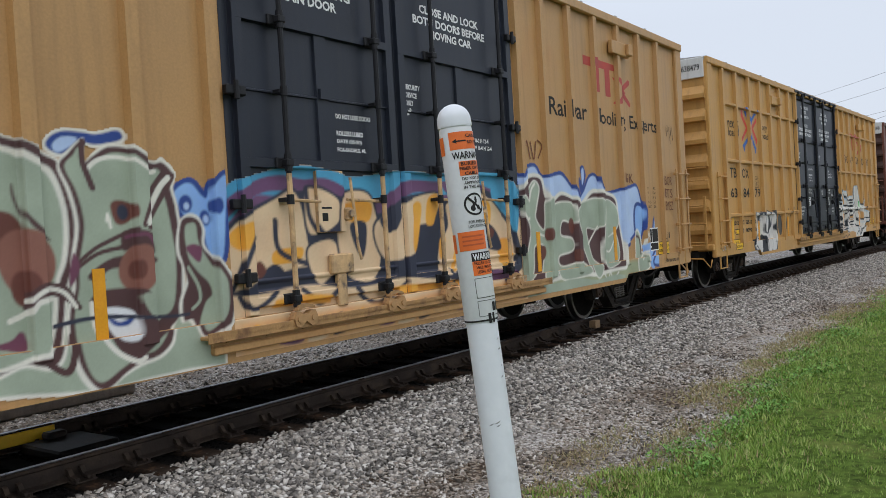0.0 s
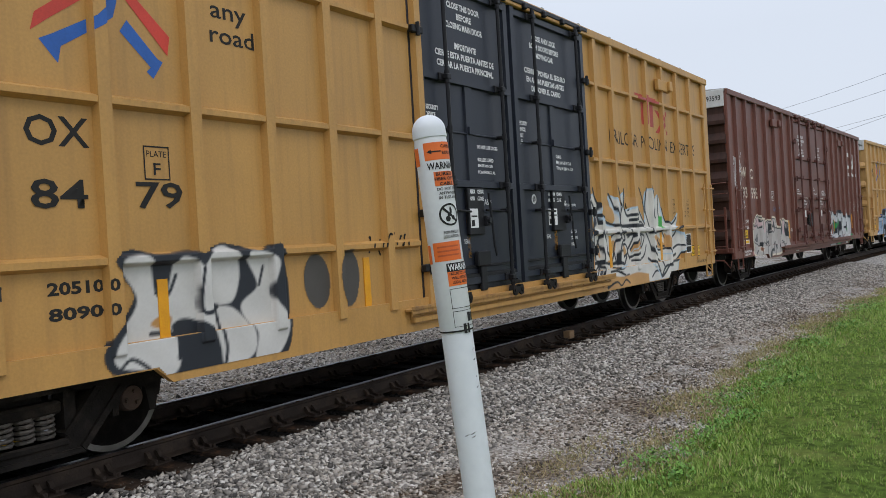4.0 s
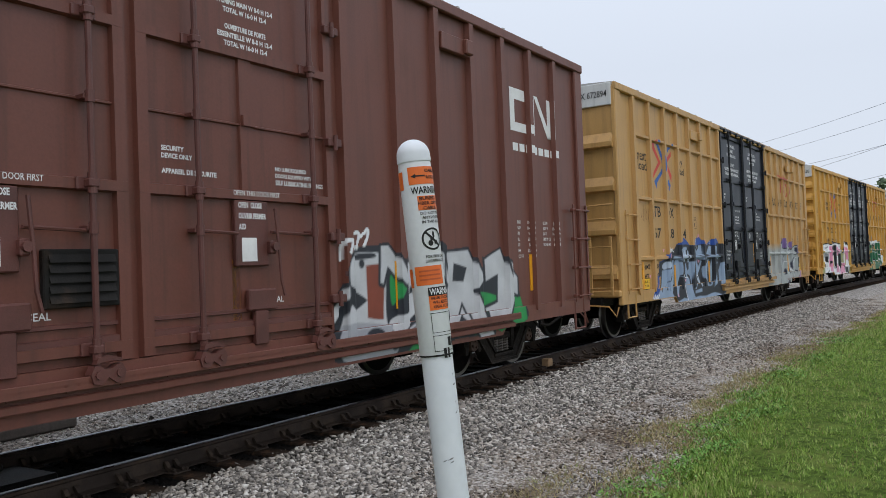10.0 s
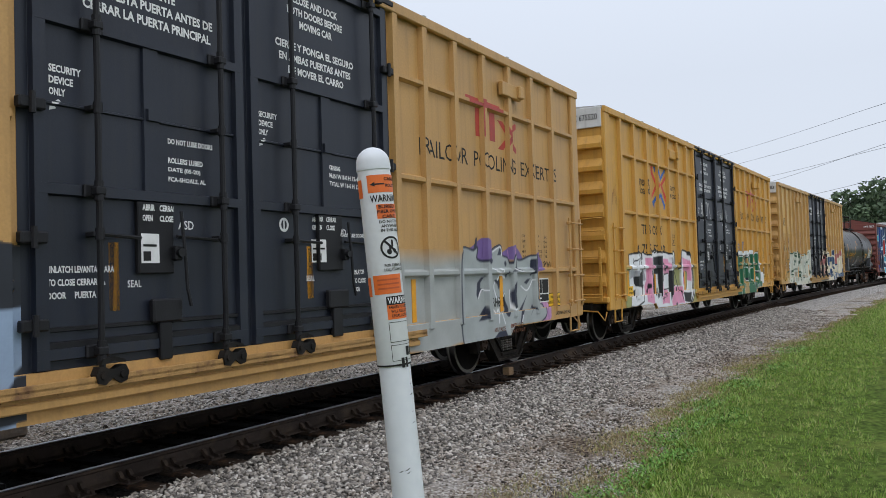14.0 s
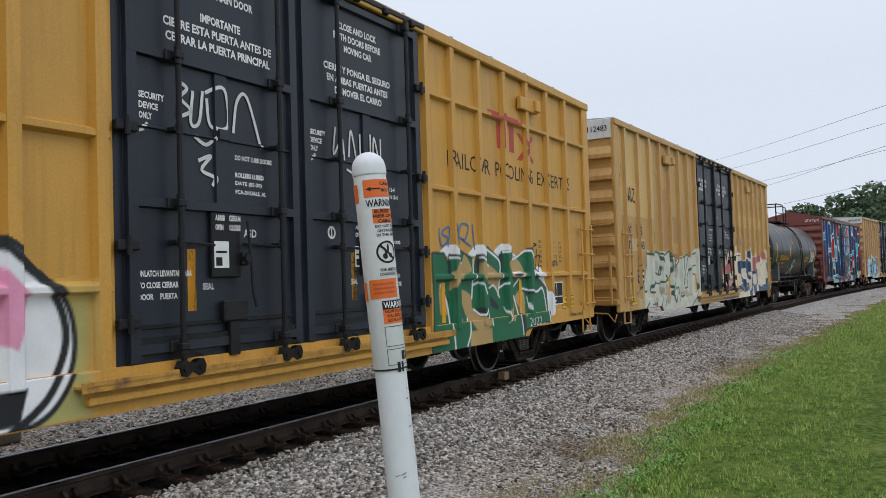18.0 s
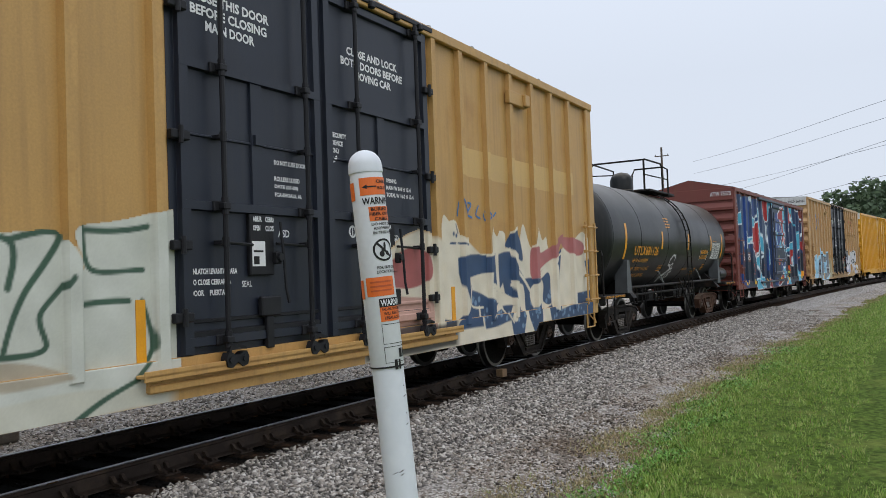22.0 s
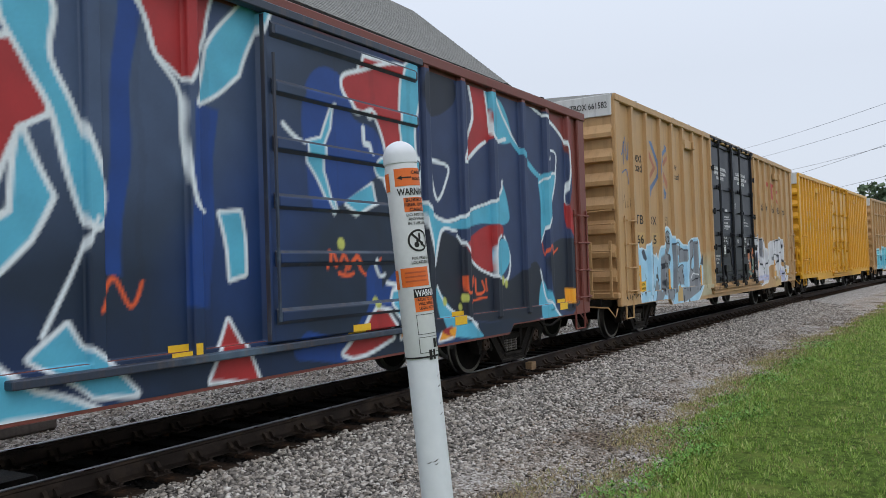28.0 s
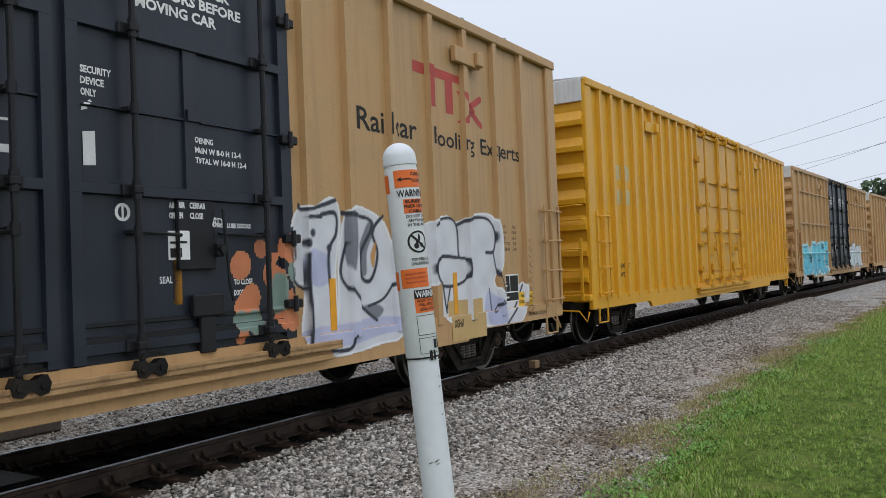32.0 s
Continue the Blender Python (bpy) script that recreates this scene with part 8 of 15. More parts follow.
def make_trees():
    M["bark"] = material("tree_bark", (0.07, 0.055, 0.04), 0.9, 0, 4, 0.3, 0.2, 30)
    m = bpy.data.materials.new("tree_leaves")
    m.use_nodes = True
    nt = m.node_tree
    g = nt.nodes.new("ShaderNodeNewGeometry")
    r = nt.nodes.new("ShaderNodeValToRGB")
    r.color_ramp.elements[0].color, r.color_ramp.elements[1].color = (0.035, 0.065, 0.03, 1), (0.1, 0.15, 0.07, 1)
    nt.links.new(g.outputs["Random Per Island"], r.inputs[0])
    nt.links.new(r.outputs[0], nt.nodes["Principled BSDF"].inputs["Base Color"])
    nt.nodes["Principled BSDF"].inputs["Roughness"].default_value = 0.7
    M["leaves"] = m
    for k, (az, el, dist, spread) in enumerate([(1.35, 5.2, 150, 7.5), (0.2, 4.9, 165, 7.0), (3.1, 3.6, 210, 6.5), (4.6, 4.1, 190, 6.0), (2.2, 3.9, 190, 6.0), (6.2, 3.2, 230, 6.0), (-1.2, 4.2, 190, 8.0), (7.6, 3.1, 240, 6.5)]):
        p = polar(az, el, dist)
        make_tree(p.x, p.y, p.z - GROUND_Z, spread, 40 + k)
    # low far hedge line that closes the horizon
    rng = np.random.default_rng(9)
    s = Shape()
    n = 5000
    az = -60 + 190 * rng.random(n)
    d = 300 + 60 * rng.random(n)
    for i in range(n):
        a = radians(az[i])
        c = Vector((math.cos(a) * d[i], math.sin(a) * d[i], rng.random() ** 0.7 * (5.5 + 3 * math.sin(az[i] * 0.9) + 2 * math.sin(az[i] * 2.3))))
        u = Vector(rng.normal(size=3)).normalized() * 1.6
        w = Vector(rng.normal(size=3)).normalized() * 1.6
        s.add([c - u, c + w, c + u, c - w], [(0, 1, 2, 3)])
    tagged(part("far_woods", s, m), "dark green band of distant trees", "woods", kind="stuff")


make_mill()
make_poles()
make_trees()
# ---- graffiti: spray paint laid over the relief of the car sides ----
class Wall:
    """A painted patch on one car's side, coloured vertex by vertex."""

    def __init__(self, c, v0, v1, z0, z1, step=0.018, seed=1):
        self.c = c
        vs = set(np.round(np.arange(v0, v1, step), 4))
        zs = set(np.round(np.arange(z0, z1, step), 4))
        for r in c["relief"]:
            for q in (r[0], r[0] + r[5], r[1] - r[5], r[1]):
                if v0 < q < v1:
                    vs.add(round(q, 4))
            for q in (r[2], r[2] + r[5], r[3] - r[5], r[3]):
                if z0 < q < z1:
                    zs.add(round(q, 4))
        self.vs, self.zs = np.array(sorted(vs)), np.array(sorted(zs))
        self.V, self.Z = np.meshgrid(self.vs, self.zs, indexing="ij")
        self.rgb = np.ones(self.V.shape + (3,)) * np.array(c["color"])
        self.a = np.zeros(self.V.shape)
        self.rng = np.random.default_rng(seed)
        self.warp()

    def warp(self, amount=0.03):
        r = self.rng.random(6) * 6
        self.X = self.V + amount * np.sin(self.Z * 5 + r[0]) * np.sin(self.V * 3.1 + r[1])
        self.Y = self.Z + amount * np.sin(self.V * 4.3 + r[2]) * np.sin(self.Z * 6 + r[3])

    def put(self, mask, color):
        mask = np.clip(mask, 0, 1)
        self.rgb += (np.array(color) - self.rgb) * mask[..., None]
        self.a = np.maximum(self.a, mask)

    def curve(self, pts, closed=False, n=8):
        p = [np.array(q, float) for q in pts]
        out = []
        m = len(p)
        for i in range(m if closed else m - 1):
            p0, p1, p2, p3 = (p[(i - 1) % m], p[i], p[(i + 1) % m], p[(i + 2) % m]) if closed else (p[max(i - 1, 0)], p[i], p[i + 1], p[min(i + 2, m - 1)])
            for k in range(n):
                t = k / n
                out.append(0.5 * (2 * p1 + (p2 - p0) * t + (2 * p0 - 5 * p1 + 4 * p2 - p3) * t * t + (3 * p1 - p0 - 3 * p2 + p3) * t**3))
        if not closed:
            out.append(p[-1])
        return np.array(out)

    def dist(self, line, closed=False):
        d = np.full(self.V.shape, 9.0)
        m = len(line)
        lo, hi = line.min(0) - 0.6, line.max(0) + 0.6
        i0, i1 = np.searchsorted(self.vs, (lo[0], hi[0]))
        j0, j1 = np.searchsorted(self.zs, (lo[1], hi[1]))
        X, Y = self.X[i0:i1, j0:j1], self.Y[i0:i1, j0:j1]
        best = np.full(X.shape, 81.0)
        for k in range(m if closed else m - 1):
            a, b = line[k], line[(k + 1) % m]
            e = b - a
            L2 = max(e @ e, 1e-9)
            t = np.clip(((X - a[0]) * e[0] + (Y - a[1]) * e[1]) / L2, 0, 1)
            best = np.minimum(best, (X - a[0] - t * e[0])**2 + (Y - a[1] - t * e[1])**2)
        d[i0:i1, j0:j1] = np.sqrt(best)
        return d

    def bar_dist(self, pts, w):
        """Distance to a chain of square-ended bars."""
        d = np.full(self.V.shape, 9.0)
        p = np.array(pts, float)
        for a, b in zip(p, p[1:]):
            e = b - a
            L = max(np.hypot(*e), 1e-6)
            e = e / L
            m = (a + b) / 2
            u = (self.X - m[0]) * e[0] + (self.Y - m[1]) * e[1]
            t = (self.Y - m[1]) * e[0] - (self.X - m[0]) * e[1]
            taper = 1 + 0.35 * u / L
            d = np.minimum(d, np.maximum(np.abs(u) - L / 2 - w * 0.3, np.abs(t) / taper - w / 2) + w / 2)
        return d

    def stroke(self, pts, w, color, soft=0.02, bend_it=True):
        line = self.curve(pts) if bend_it and len(pts) > 2 else np.array(pts, float)
        self.put((w / 2 - self.dist(line)) / soft + 0.5, color)

    def shape(self, pts, color, soft=0.02, round_it=True, grow=0.0):
        line = self.curve(pts, True) if round_it else np.array(pts, float)
        d = self.dist(line, True)
        inside = np.zeros(self.V.shape, bool)
        m = len(line)
        for k in range(m):
            a, b = line[k], line[(k + 1) % m]
            if a[1] == b[1]:
                continue
            hit = ((a[1] > self.Y) != (b[1] > self.Y)) & (self.X < (b[0] - a[0]) * (self.Y - a[1]) / (b[1] - a[1]) + a[0])
            inside ^= hit
        sd = np.where(inside, d, -d) + grow
        if color is not None:
            self.put(sd / soft + 0.5, color)
        return sd

    def band(self, base, tops, color, soft=0.05, z0=0.0):
        """Paints below a wavy top line given as (v, z) points."""
        t = np.array(tops)
        top = np.interp(self.X, t[:, 0], t[:, 1])
        self.put(np.minimum((top - self.Y) / soft, (self.Y - base) / 0.03), color)

    def fade_band(self, v0, v1, z0, z1, color, feather=0.3, strength=1.0):
        m = np.minimum(np.minimum((self.X - v0) / 0.15, (v1 - self.X) / 0.15), np.minimum((self.Y - z0) / 0.05, (z1 - self.Y) / feather))
        self.put(np.clip(m, 0, 1) * strength, color)

    def spot(self, x, y, r, color):
        self.put((r - np.hypot(self.X - x, (self.Y - y) * 0.85)) / 0.02 + 0.5, color)

    def star(self, x, y, r, color):
        for k in range(5):
            t = 1.2566 * k + 0.4
            self.shape([(x + r * math.cos(t), y + r * math.sin(t)), (x + 0.35 * r * math.cos(t + 1.3), y + 0.35 * r * math.sin(t + 1.3)), (x + 0.35 * r * math.cos(t - 1.3), y + 0.35 * r * math.sin(t - 1.3))], color, 0.01, False)

    def dots(self, n, v0, v1, z0, z1, r, color):
        for _ in range(n):
            x, y, q = v0 + (v1 - v0) * self.rng.random(), z0 + (z1 - z0) * self.rng.random(), r * (0.4 + 0.9 * self.rng.random())
            self.put((q - np.hypot(self.X - x, self.Y - y)) / 0.015 + 0.5, color)

    def forms(self, v0, v1, z0, z1, n, width, fill, fill2, line, glow=None, light=None, seed=0, lw=0.05, gw=0.11, slant=0.0, sharp=False, inner=4):
        """A run of abstract letter-like forms: glow, outline, two-tone fill and highlights."""
        rng = np.random.default_rng(seed)
        cells = []
        kinds = [
            [[(0.1, 0.0), (0.15, 0.5), (0.2, 1.0)], [(0.2, 0.55), (0.6, 0.6), (0.85, 0.45)], [(0.8, 0.0), (0.85, 0.5), (0.8, 1.0)]],
            [[(0.85, 0.9), (0.3, 0.98), (0.12, 0.5), (0.3, 0.04), (0.85, 0.1)], [(0.2, 0.5), (0.65, 0.52)]],
            [[(0.15, 0.0), (0.15, 0.95), (0.7, 0.95), (0.8, 0.65), (0.2, 0.5), (0.85, 0.0)]],
            [[(0.85, 0.85), (0.4, 1.0), (0.15, 0.75), (0.6, 0.5), (0.85, 0.25), (0.5, 0.02), (0.1, 0.12)]],
            [[(0.1, 0.95), (0.9, 0.95), (0.15, 0.05), (0.9, 0.05)]],
            [[(0.1, 0.0), (0.3, 0.6), (0.5, 1.0), (0.7, 0.6), (0.9, 0.0)], [(0.25, 0.35), (0.75, 0.35)]],
            [[(0.12, 0.95), (0.15, 0.3), (0.45, 0.02), (0.8, 0.3), (0.85, 0.95)]],
            [[(0.15, 0.0), (0.18, 1.0)], [(0.85, 1.0), (0.25, 0.5), (0.9, 0.0)]],
        ]
        w = (v1 - v0) / n
        for k in range(n):
            kind = kinds[(seed + k * 3 + int(rng.integers(0, 2))) % len(kinds)]
            x0 = v0 + k * w - 0.06 * w
            zz0, zz1 = z0 + 0.1 * (z1 - z0) * rng.random(), z1 - 0.12 * (z1 - z0) * rng.random()
            paths = []
            for path in kind:
                pts = [(x0 + (a + slant * b + 0.1 * rng.normal()) * w * 1.12, zz0 + (b * 0.84 + 0.08 + 0.08 * rng.normal()) * (zz1 - zz0)) for a, b in path]
                paths.append(np.array(pts) if sharp else self.curve(pts))
            extra = [(x0 + w * rng.random(), zz0 + (zz1 - zz0) * (0.15 + 0.7 * rng.random())) for _ in range(3)]
            paths.append(np.array(extra) if sharp else self.curve(extra))
            d = np.min([self.bar_dist(p, width) if sharp else self.dist(p) for p in paths], axis=0)
            cells.append((d, paths, zz0, zz1))
        if glow is not None:
            for d, *_ in cells:
                self.put((width / 2 + lw + gw - d) / 0.06 + 0.5, glow)
        for d, paths, zz0, zz1 in cells:
            ww = width / 2 * (1 + 0.18 * np.sin(self.V * 6 + self.Z * 4))
            self.put((ww + lw - d) / 0.02 + 0.5, line)
            f = np.clip((self.Y - zz0) / (zz1 - zz0) + 0.25 * np.sin(self.V * 5), 0, 1)[..., None]
            col = np.array(fill) * f + np.array(fill2) * (1 - f)
            m = np.clip((ww - d) / 0.02 + 0.5, 0, 1)
            self.rgb += (col - self.rgb) * m[..., None]
            self.a = np.maximum(self.a, m)
            for _ in range(inner):
                x, y = paths[0][:, 0].min() + w * rng.random(), zz0 + (zz1 - zz0) * rng.random()
                q = rng.random() * 3.1
                l = 0.1 + 0.2 * rng.random()
                seg = self.curve([(x, y), (x + l * math.cos(q) + 0.03, y + l * math.sin(q)), (x + 1.7 * l * math.cos(q + 0.5), y + 1.7 * l * math.sin(q + 0.5))])
                self.put(np.minimum((0.016 - self.dist(seg)) / 0.012 + 0.5, (ww - d) / 0.02), line)
            if light is not None:
                for p in paths:
                    q = p + np.array((-0.25 * width, 0.22 * width))
                    part_of = q[: max(3, len(q) // 2)]
                    self.put(np.minimum((0.016 - self.dist(part_of)) / 0.012 + 0.5, (ww - d) / 0.02), light)

    def specks(self, amount=0.05):
        n = self.rng.random(self.V.shape)
        k = np.sin(self.V * 9.1) * np.sin(self.Z * 11.3 + self.V * 3)
        self.rgb *= (1 - amount * (n - 0.5) - 0.06 * k)[..., None]

    def done(self, label, wear=0.0):
        self.specks()
        c, L = self.c, self.c["len"]
        h = skin_height(c["relief"], self.V, self.Z)
        nv, nz = self.V.shape
        co = np.stack([self.V - L / 2, -SKIN - h - 0.0045, self.Z], -1).reshape(-1, 3)
        bottom = np.interp(self.V, [0, 3.15, 3.3, L - 3.25, L - 3.1, L], [c["sill"], c["sill"], c["sill"] - 0.13, c["sill"] - 0.13, c["sill"], c["sill"]])
        if not c.get("plug", True):
            d0, d1 = c["door"]
        keep = (self.a > 0.06) & (self.Z > bottom)
        idx = np.arange(nv * nz).reshape(nv, nz)
        k4 = keep[:-1, :-1] & keep[1:, :-1] & keep[1:, 1:] & keep[:-1, 1:]
        f = np.stack([idx[:-1, :-1], idx[1:, :-1], idx[1:, 1:], idx[:-1, 1:]], -1)[k4]
        used = np.zeros(nv * nz, bool)
        used[f.ravel()] = True
        new_id = np.cumsum(used) - 1
        co, rgb = co[used], np.clip(self.rgb.reshape(-1, 3)[used], 0.004, 0.9)
        f = new_id[f]
        me = bpy.data.meshes.new("graffiti")
        me.vertices.add(len(co))
        me.vertices.foreach_set("co", co.ravel())
        me.loops.add(4 * len(f))
        me.loops.foreach_set("vertex_index", f.ravel())
        me.polygons.add(len(f))
        me.polygons.foreach_set("loop_start", np.arange(0, 4 * len(f), 4))
        me.update(calc_edges=True)
        at = me.color_attributes.new("paint", "FLOAT_COLOR", "POINT")
        at.data.foreach_set("color", np.concatenate([rgb, np.ones((len(rgb), 1))], 1).ravel())
        me.materials.append(M["graffiti"])
        part("graffiti", me, None, c["root"], label)


def srgb(r, g, b):
    return tuple(((x / 255 + 0.055) / 1.055)**2.4 if x > 10 else x / 255 / 12.92 for x in (r, g, b))


SAGE, MAROON, CREAM = srgb(158, 170, 150), srgb(80, 52, 52), srgb(225, 222, 210)
NAVY, BLACK, PALEB, SKYB = srgb(30, 52, 100), srgb(22, 24, 28), srgb(170, 195, 225), srgb(95, 185, 215)
PINK, GREEN, TAN = srgb(222, 150, 180), srgb(20, 110, 72), srgb(178, 150, 100)

TURQ, DUSK, INK, SAND, ORNG, RUSTY = srgb(72, 155, 192), srgb(108, 72, 108), srgb(44, 48, 66), srgb(226, 196, 158), srgb(236, 168, 62), srgb(104, 58, 48)
PALE, DEEP, LBLUE = srgb(176, 198, 232), srgb(36, 66, 138), srgb(138, 178, 230)
SMOKE, SILVER, ASH, SNOW, GRASSY, RUSTBOX = srgb(34, 38, 46), srgb(192, 194, 196), srgb(160, 163, 168), srgb(226, 228, 230), srgb(36, 142, 72), srgb(128, 62, 44)
OLIVE, ROSE, ICE, FROST, DEEPER = srgb(150, 152, 96), srgb(226, 160, 190), srgb(158, 182, 202), srgb(214, 228, 238), srgb(56, 84, 152)
BONE, KHAKI, FERN, WINE, PEACH = srgb(214, 214, 202), srgb(186, 178, 158), srgb(52, 92, 70), srgb(120, 40, 52), srgb(206, 150, 104)
CREAMY, SLATE, BRICKY = srgb(216, 206, 184), srgb(48, 72, 104), srgb(176, 96, 92)
CHALK, CINDER, MIST, WALLC = srgb(222, 222, 218), srgb(42, 46, 50), srgb(172, 204, 208), srgb(190, 140, 80)
SLATED, LBLUE2 = srgb(58, 66, 80), srgb(162, 206, 230)
BLUEH, REDH, WHITEH, CYANH, ORANGEH, EMBER, LIMEH, CARC = srgb(14, 60, 130), srgb(165, 40, 42), srgb(222, 230, 234), srgb(84, 172, 200), srgb(236, 160, 40), srgb(226, 92, 44), srgb(186, 190, 96), srgb(122, 50, 44)


PLUM, RUSTP, PALEG, PINKC, WEATH, RUSTC = srgb(112, 62, 84), srgb(140, 92, 78), srgb(178, 172, 168), srgb(198, 172, 172), srgb(196, 190, 180), srgb(146, 92, 66)
BLUED, ICED, PALED, PINKD = srgb(40, 80, 158), srgb(142, 162, 186), srgb(176, 190, 206), srgb(222, 160, 182)
ROSEF, HALO, WB, TANB, BK = srgb(172, 104, 102), srgb(172, 194, 210), srgb(208, 205, 198), srgb(192, 146, 90), srgb(30, 35, 42)
OFFW, KH, DGR, BRNF, MIDB, DKH = srgb(196, 198, 186), srgb(170, 160, 140), srgb(58, 86, 68), srgb(150, 112, 84), srgb(42, 58, 94), srgb(24, 32, 48)
PURP, MAUVE, SILVD, BLKD, GREEN2, TANE = srgb(116, 92, 148), srgb(188, 138, 182), srgb(160, 166, 165), srgb(36, 40, 60), srgb(18, 98, 64), srgb(176, 146, 94)
BONEW, GRI, BLKI, WHI, LILAC, GRYI = srgb(206, 203, 198), srgb(130, 134, 140), srgb(40, 44, 54), srgb(206, 207, 212), srgb(176, 180, 206), srgb(118, 120, 128)


def art_a_left(w):
    p = [(5, 1.85), (7.05, 1.19), (7.06, 1.02), (7.01, 0.92), (7.01, 0.65), (6.44, 0.63), (5.69, 0.68), (4.92, 0.7)]
    w.shape(p, CREAM, grow=.03, round_it=False)
    w.shape(p, SAGE, round_it=False)
    p = [(5.57, 2.42), (5.61, 2.5), (5.72, 2.55), (5.86, 2.55), (5.99, 2.54), (6.16, 2.58), (6.19, 2.51), (5.98, 2.45), (5.85, 2.46), (5.69, 2.36)]
    w.shape(p, CREAM, grow=.03)
    w.shape(p, DEEP)
    w.shape([(5.62, 2.43), (5.7, 2.5), (5.82, 2.5), (5.79, 2.44), (5.66, 2.37)], PALE)
    p = [(6.62, 2.12), (6.7, 2.19), (6.79, 2.19), (6.89, 2.09), (6.95, 2.06), (6.98, 2.16), (7.07, 2.23), (7.11, 2.16), (7.07, 1.78), (6.99, 1.54), (6.92, 1.65), (6.91, 1.79), (6.85, 1.89), (6.73, 1.89), (6.64, 2.02)]
    w.shape(p, DEEP, grow=.05)
    w.shape(p, LBLUE)
    w.spot(6.73, 2.01, .07, DEEP)
    w.spot(6.93, 1.89, .055, DEEP)
    w.spot(7.02, 1.99, .055, DEEP)
    w.spot(6.74, 1.99, .03, PALE)
    w.spot(6.94, 1.88, .03, PALE)
    w.shape([(5.04, 2.5), (5.25, 2.5), (5.41, 2.45), (5.55, 2.38), (5.67, 2.3), (5.74, 2.09), (5.77, 1.88), (5.74, 1.62), (5.68, 1.42), (5.64, 1.16), (5.58, 0.92), (5.47, 0.84), (5.3, 0.88), (4.94, 0.93)], CREAM)
    w.shape([(5.04, 2.49), (5.25, 2.48), (5.41, 2.44), (5.54, 2.36), (5.66, 2.28), (5.72, 2.09), (5.75, 1.88), (5.72, 1.62), (5.66, 1.42), (5.62, 1.16), (5.56, 0.94), (5.47, 0.87), (5.3, 0.91), (4.94, 0.96)], MAROON)
    w.shape([(5.04, 2.43), (5.24, 2.43), (5.37, 2.39), (5.5, 2.31), (5.6, 2.24), (5.66, 2.07), (5.68, 1.88), (5.66, 1.62), (5.6, 1.43), (5.57, 1.17), (5.5, 0.98), (5.41, 0.93), (4.94, 1)], CREAM)
    w.shape([(5.03, 2.39), (5.24, 2.39), (5.34, 2.35), (5.46, 2.28), (5.56, 2.21), (5.62, 2.06), (5.64, 1.88), (5.62, 1.63), (5.56, 1.43), (5.53, 1.2), (5.47, 1.01), (5.39, 0.97), (4.94, 1.02)], SAGE)
    w.shape([(5.64, 2.27), (5.73, 2.38), (5.88, 2.5), (5.87, 2.31), (5.94, 2.38), (6.08, 2.47), (6.26, 2.47), (6.43, 2.38), (6.52, 2.41), (6.64, 2.29), (6.61, 2.16), (6.65, 1.99), (6.68, 1.69), (6.67, 1.51), (6.63, 1.22), (6.53, 1.02), (6.48, 0.86), (6.35, 0.77), (6.16, 0.75), (6.02, 0.72), (5.79, 0.64), (5.64, 0.84), (5.64, 1.16), (5.7, 1.39), (5.69, 1.62), (5.72, 1.88), (5.69, 2.09)], CREAM)
    w.shape([(5.66, 2.27), (5.74, 2.36), (5.86, 2.47), (5.85, 2.29), (5.94, 2.35), (6.08, 2.44), (6.25, 2.44), (6.42, 2.36), (6.52, 2.37), (6.61, 2.28), (6.58, 2.16), (6.62, 1.99), (6.65, 1.7), (6.64, 1.52), (6.6, 1.24), (6.51, 1.05), (6.46, 0.89), (6.34, 0.8), (6.16, 0.78), (6.02, 0.74), (5.82, 0.66), (5.68, 0.86), (5.67, 1.16), (5.73, 1.38), (5.72, 1.62), (5.75, 1.88), (5.72, 2.09)], MAROON)
    w.shape([(5.7, 2.26), (5.78, 2.35), (5.83, 2.41), (5.84, 2.24), (5.95, 2.3), (6.08, 2.39), (6.24, 2.4), (6.39, 2.31), (6.47, 2.32), (6.52, 2.25), (6.5, 2.15), (6.54, 1.99), (6.58, 1.7), (6.59, 1.53), (6.55, 1.25), (6.48, 1.09), (6.41, 0.94), (6.31, 0.85), (6.15, 0.83), (5.99, 0.78), (5.81, 0.72), (5.72, 0.87), (5.71, 1.15), (5.76, 1.38), (5.76, 1.62), (5.79, 1.88), (5.76, 2.09)], SAGE)
    w.stroke([(5.88, 2.25), (5.97, 2.32), (6.09, 2.36), (6.24, 2.36), (6.38, 2.29), (6.44, 2.3)], .035, CREAM, 0.012)
    w.stroke([(5.87, 2.47), (5.85, 2.31), (5.89, 2.12)], .05, MAROON, 0.012)
    w.stroke([(6.26, 1.84), (6.39, 2.12), (6.54, 2.31)], .05, MAROON, 0.012)
    w.stroke([(6.31, 1.81), (6.56, 2.19), (6.6, 2.27)], .05, MAROON, 0.012)
    w.stroke([(6.3, 1.85), (6.46, 2.14), (6.56, 2.25)], .05, CREAM, 0.012)
    w.shape([(5.31, 2.17), (5.37, 1.96), (5.55, 1.77), (5.4, 1.86), (5.31, 2.07)], MAROON)
    w.stroke([(5.74, 1.59), (5.9, 1.72), (6.2, 1.81)], .035, MAROON, 0.012)
    w.stroke([(5.76, 1.57), (5.92, 1.67), (6.2, 1.69)], .035, MAROON, 0.012)
    w.stroke([(5.97, 1.9), (5.98, 1.94), (6, 1.85)], .025, CREAM, 0.012)
    w.shape([(6.1, 1.8), (6.27, 1.79), (6.37, 1.71), (6.39, 1.6), (6.26, 1.67), (6.11, 1.66)], MAROON)
    w.stroke([(6.13, 1.76), (6.27, 1.76), (6.34, 1.68)], .03, PLUM, 0.012)
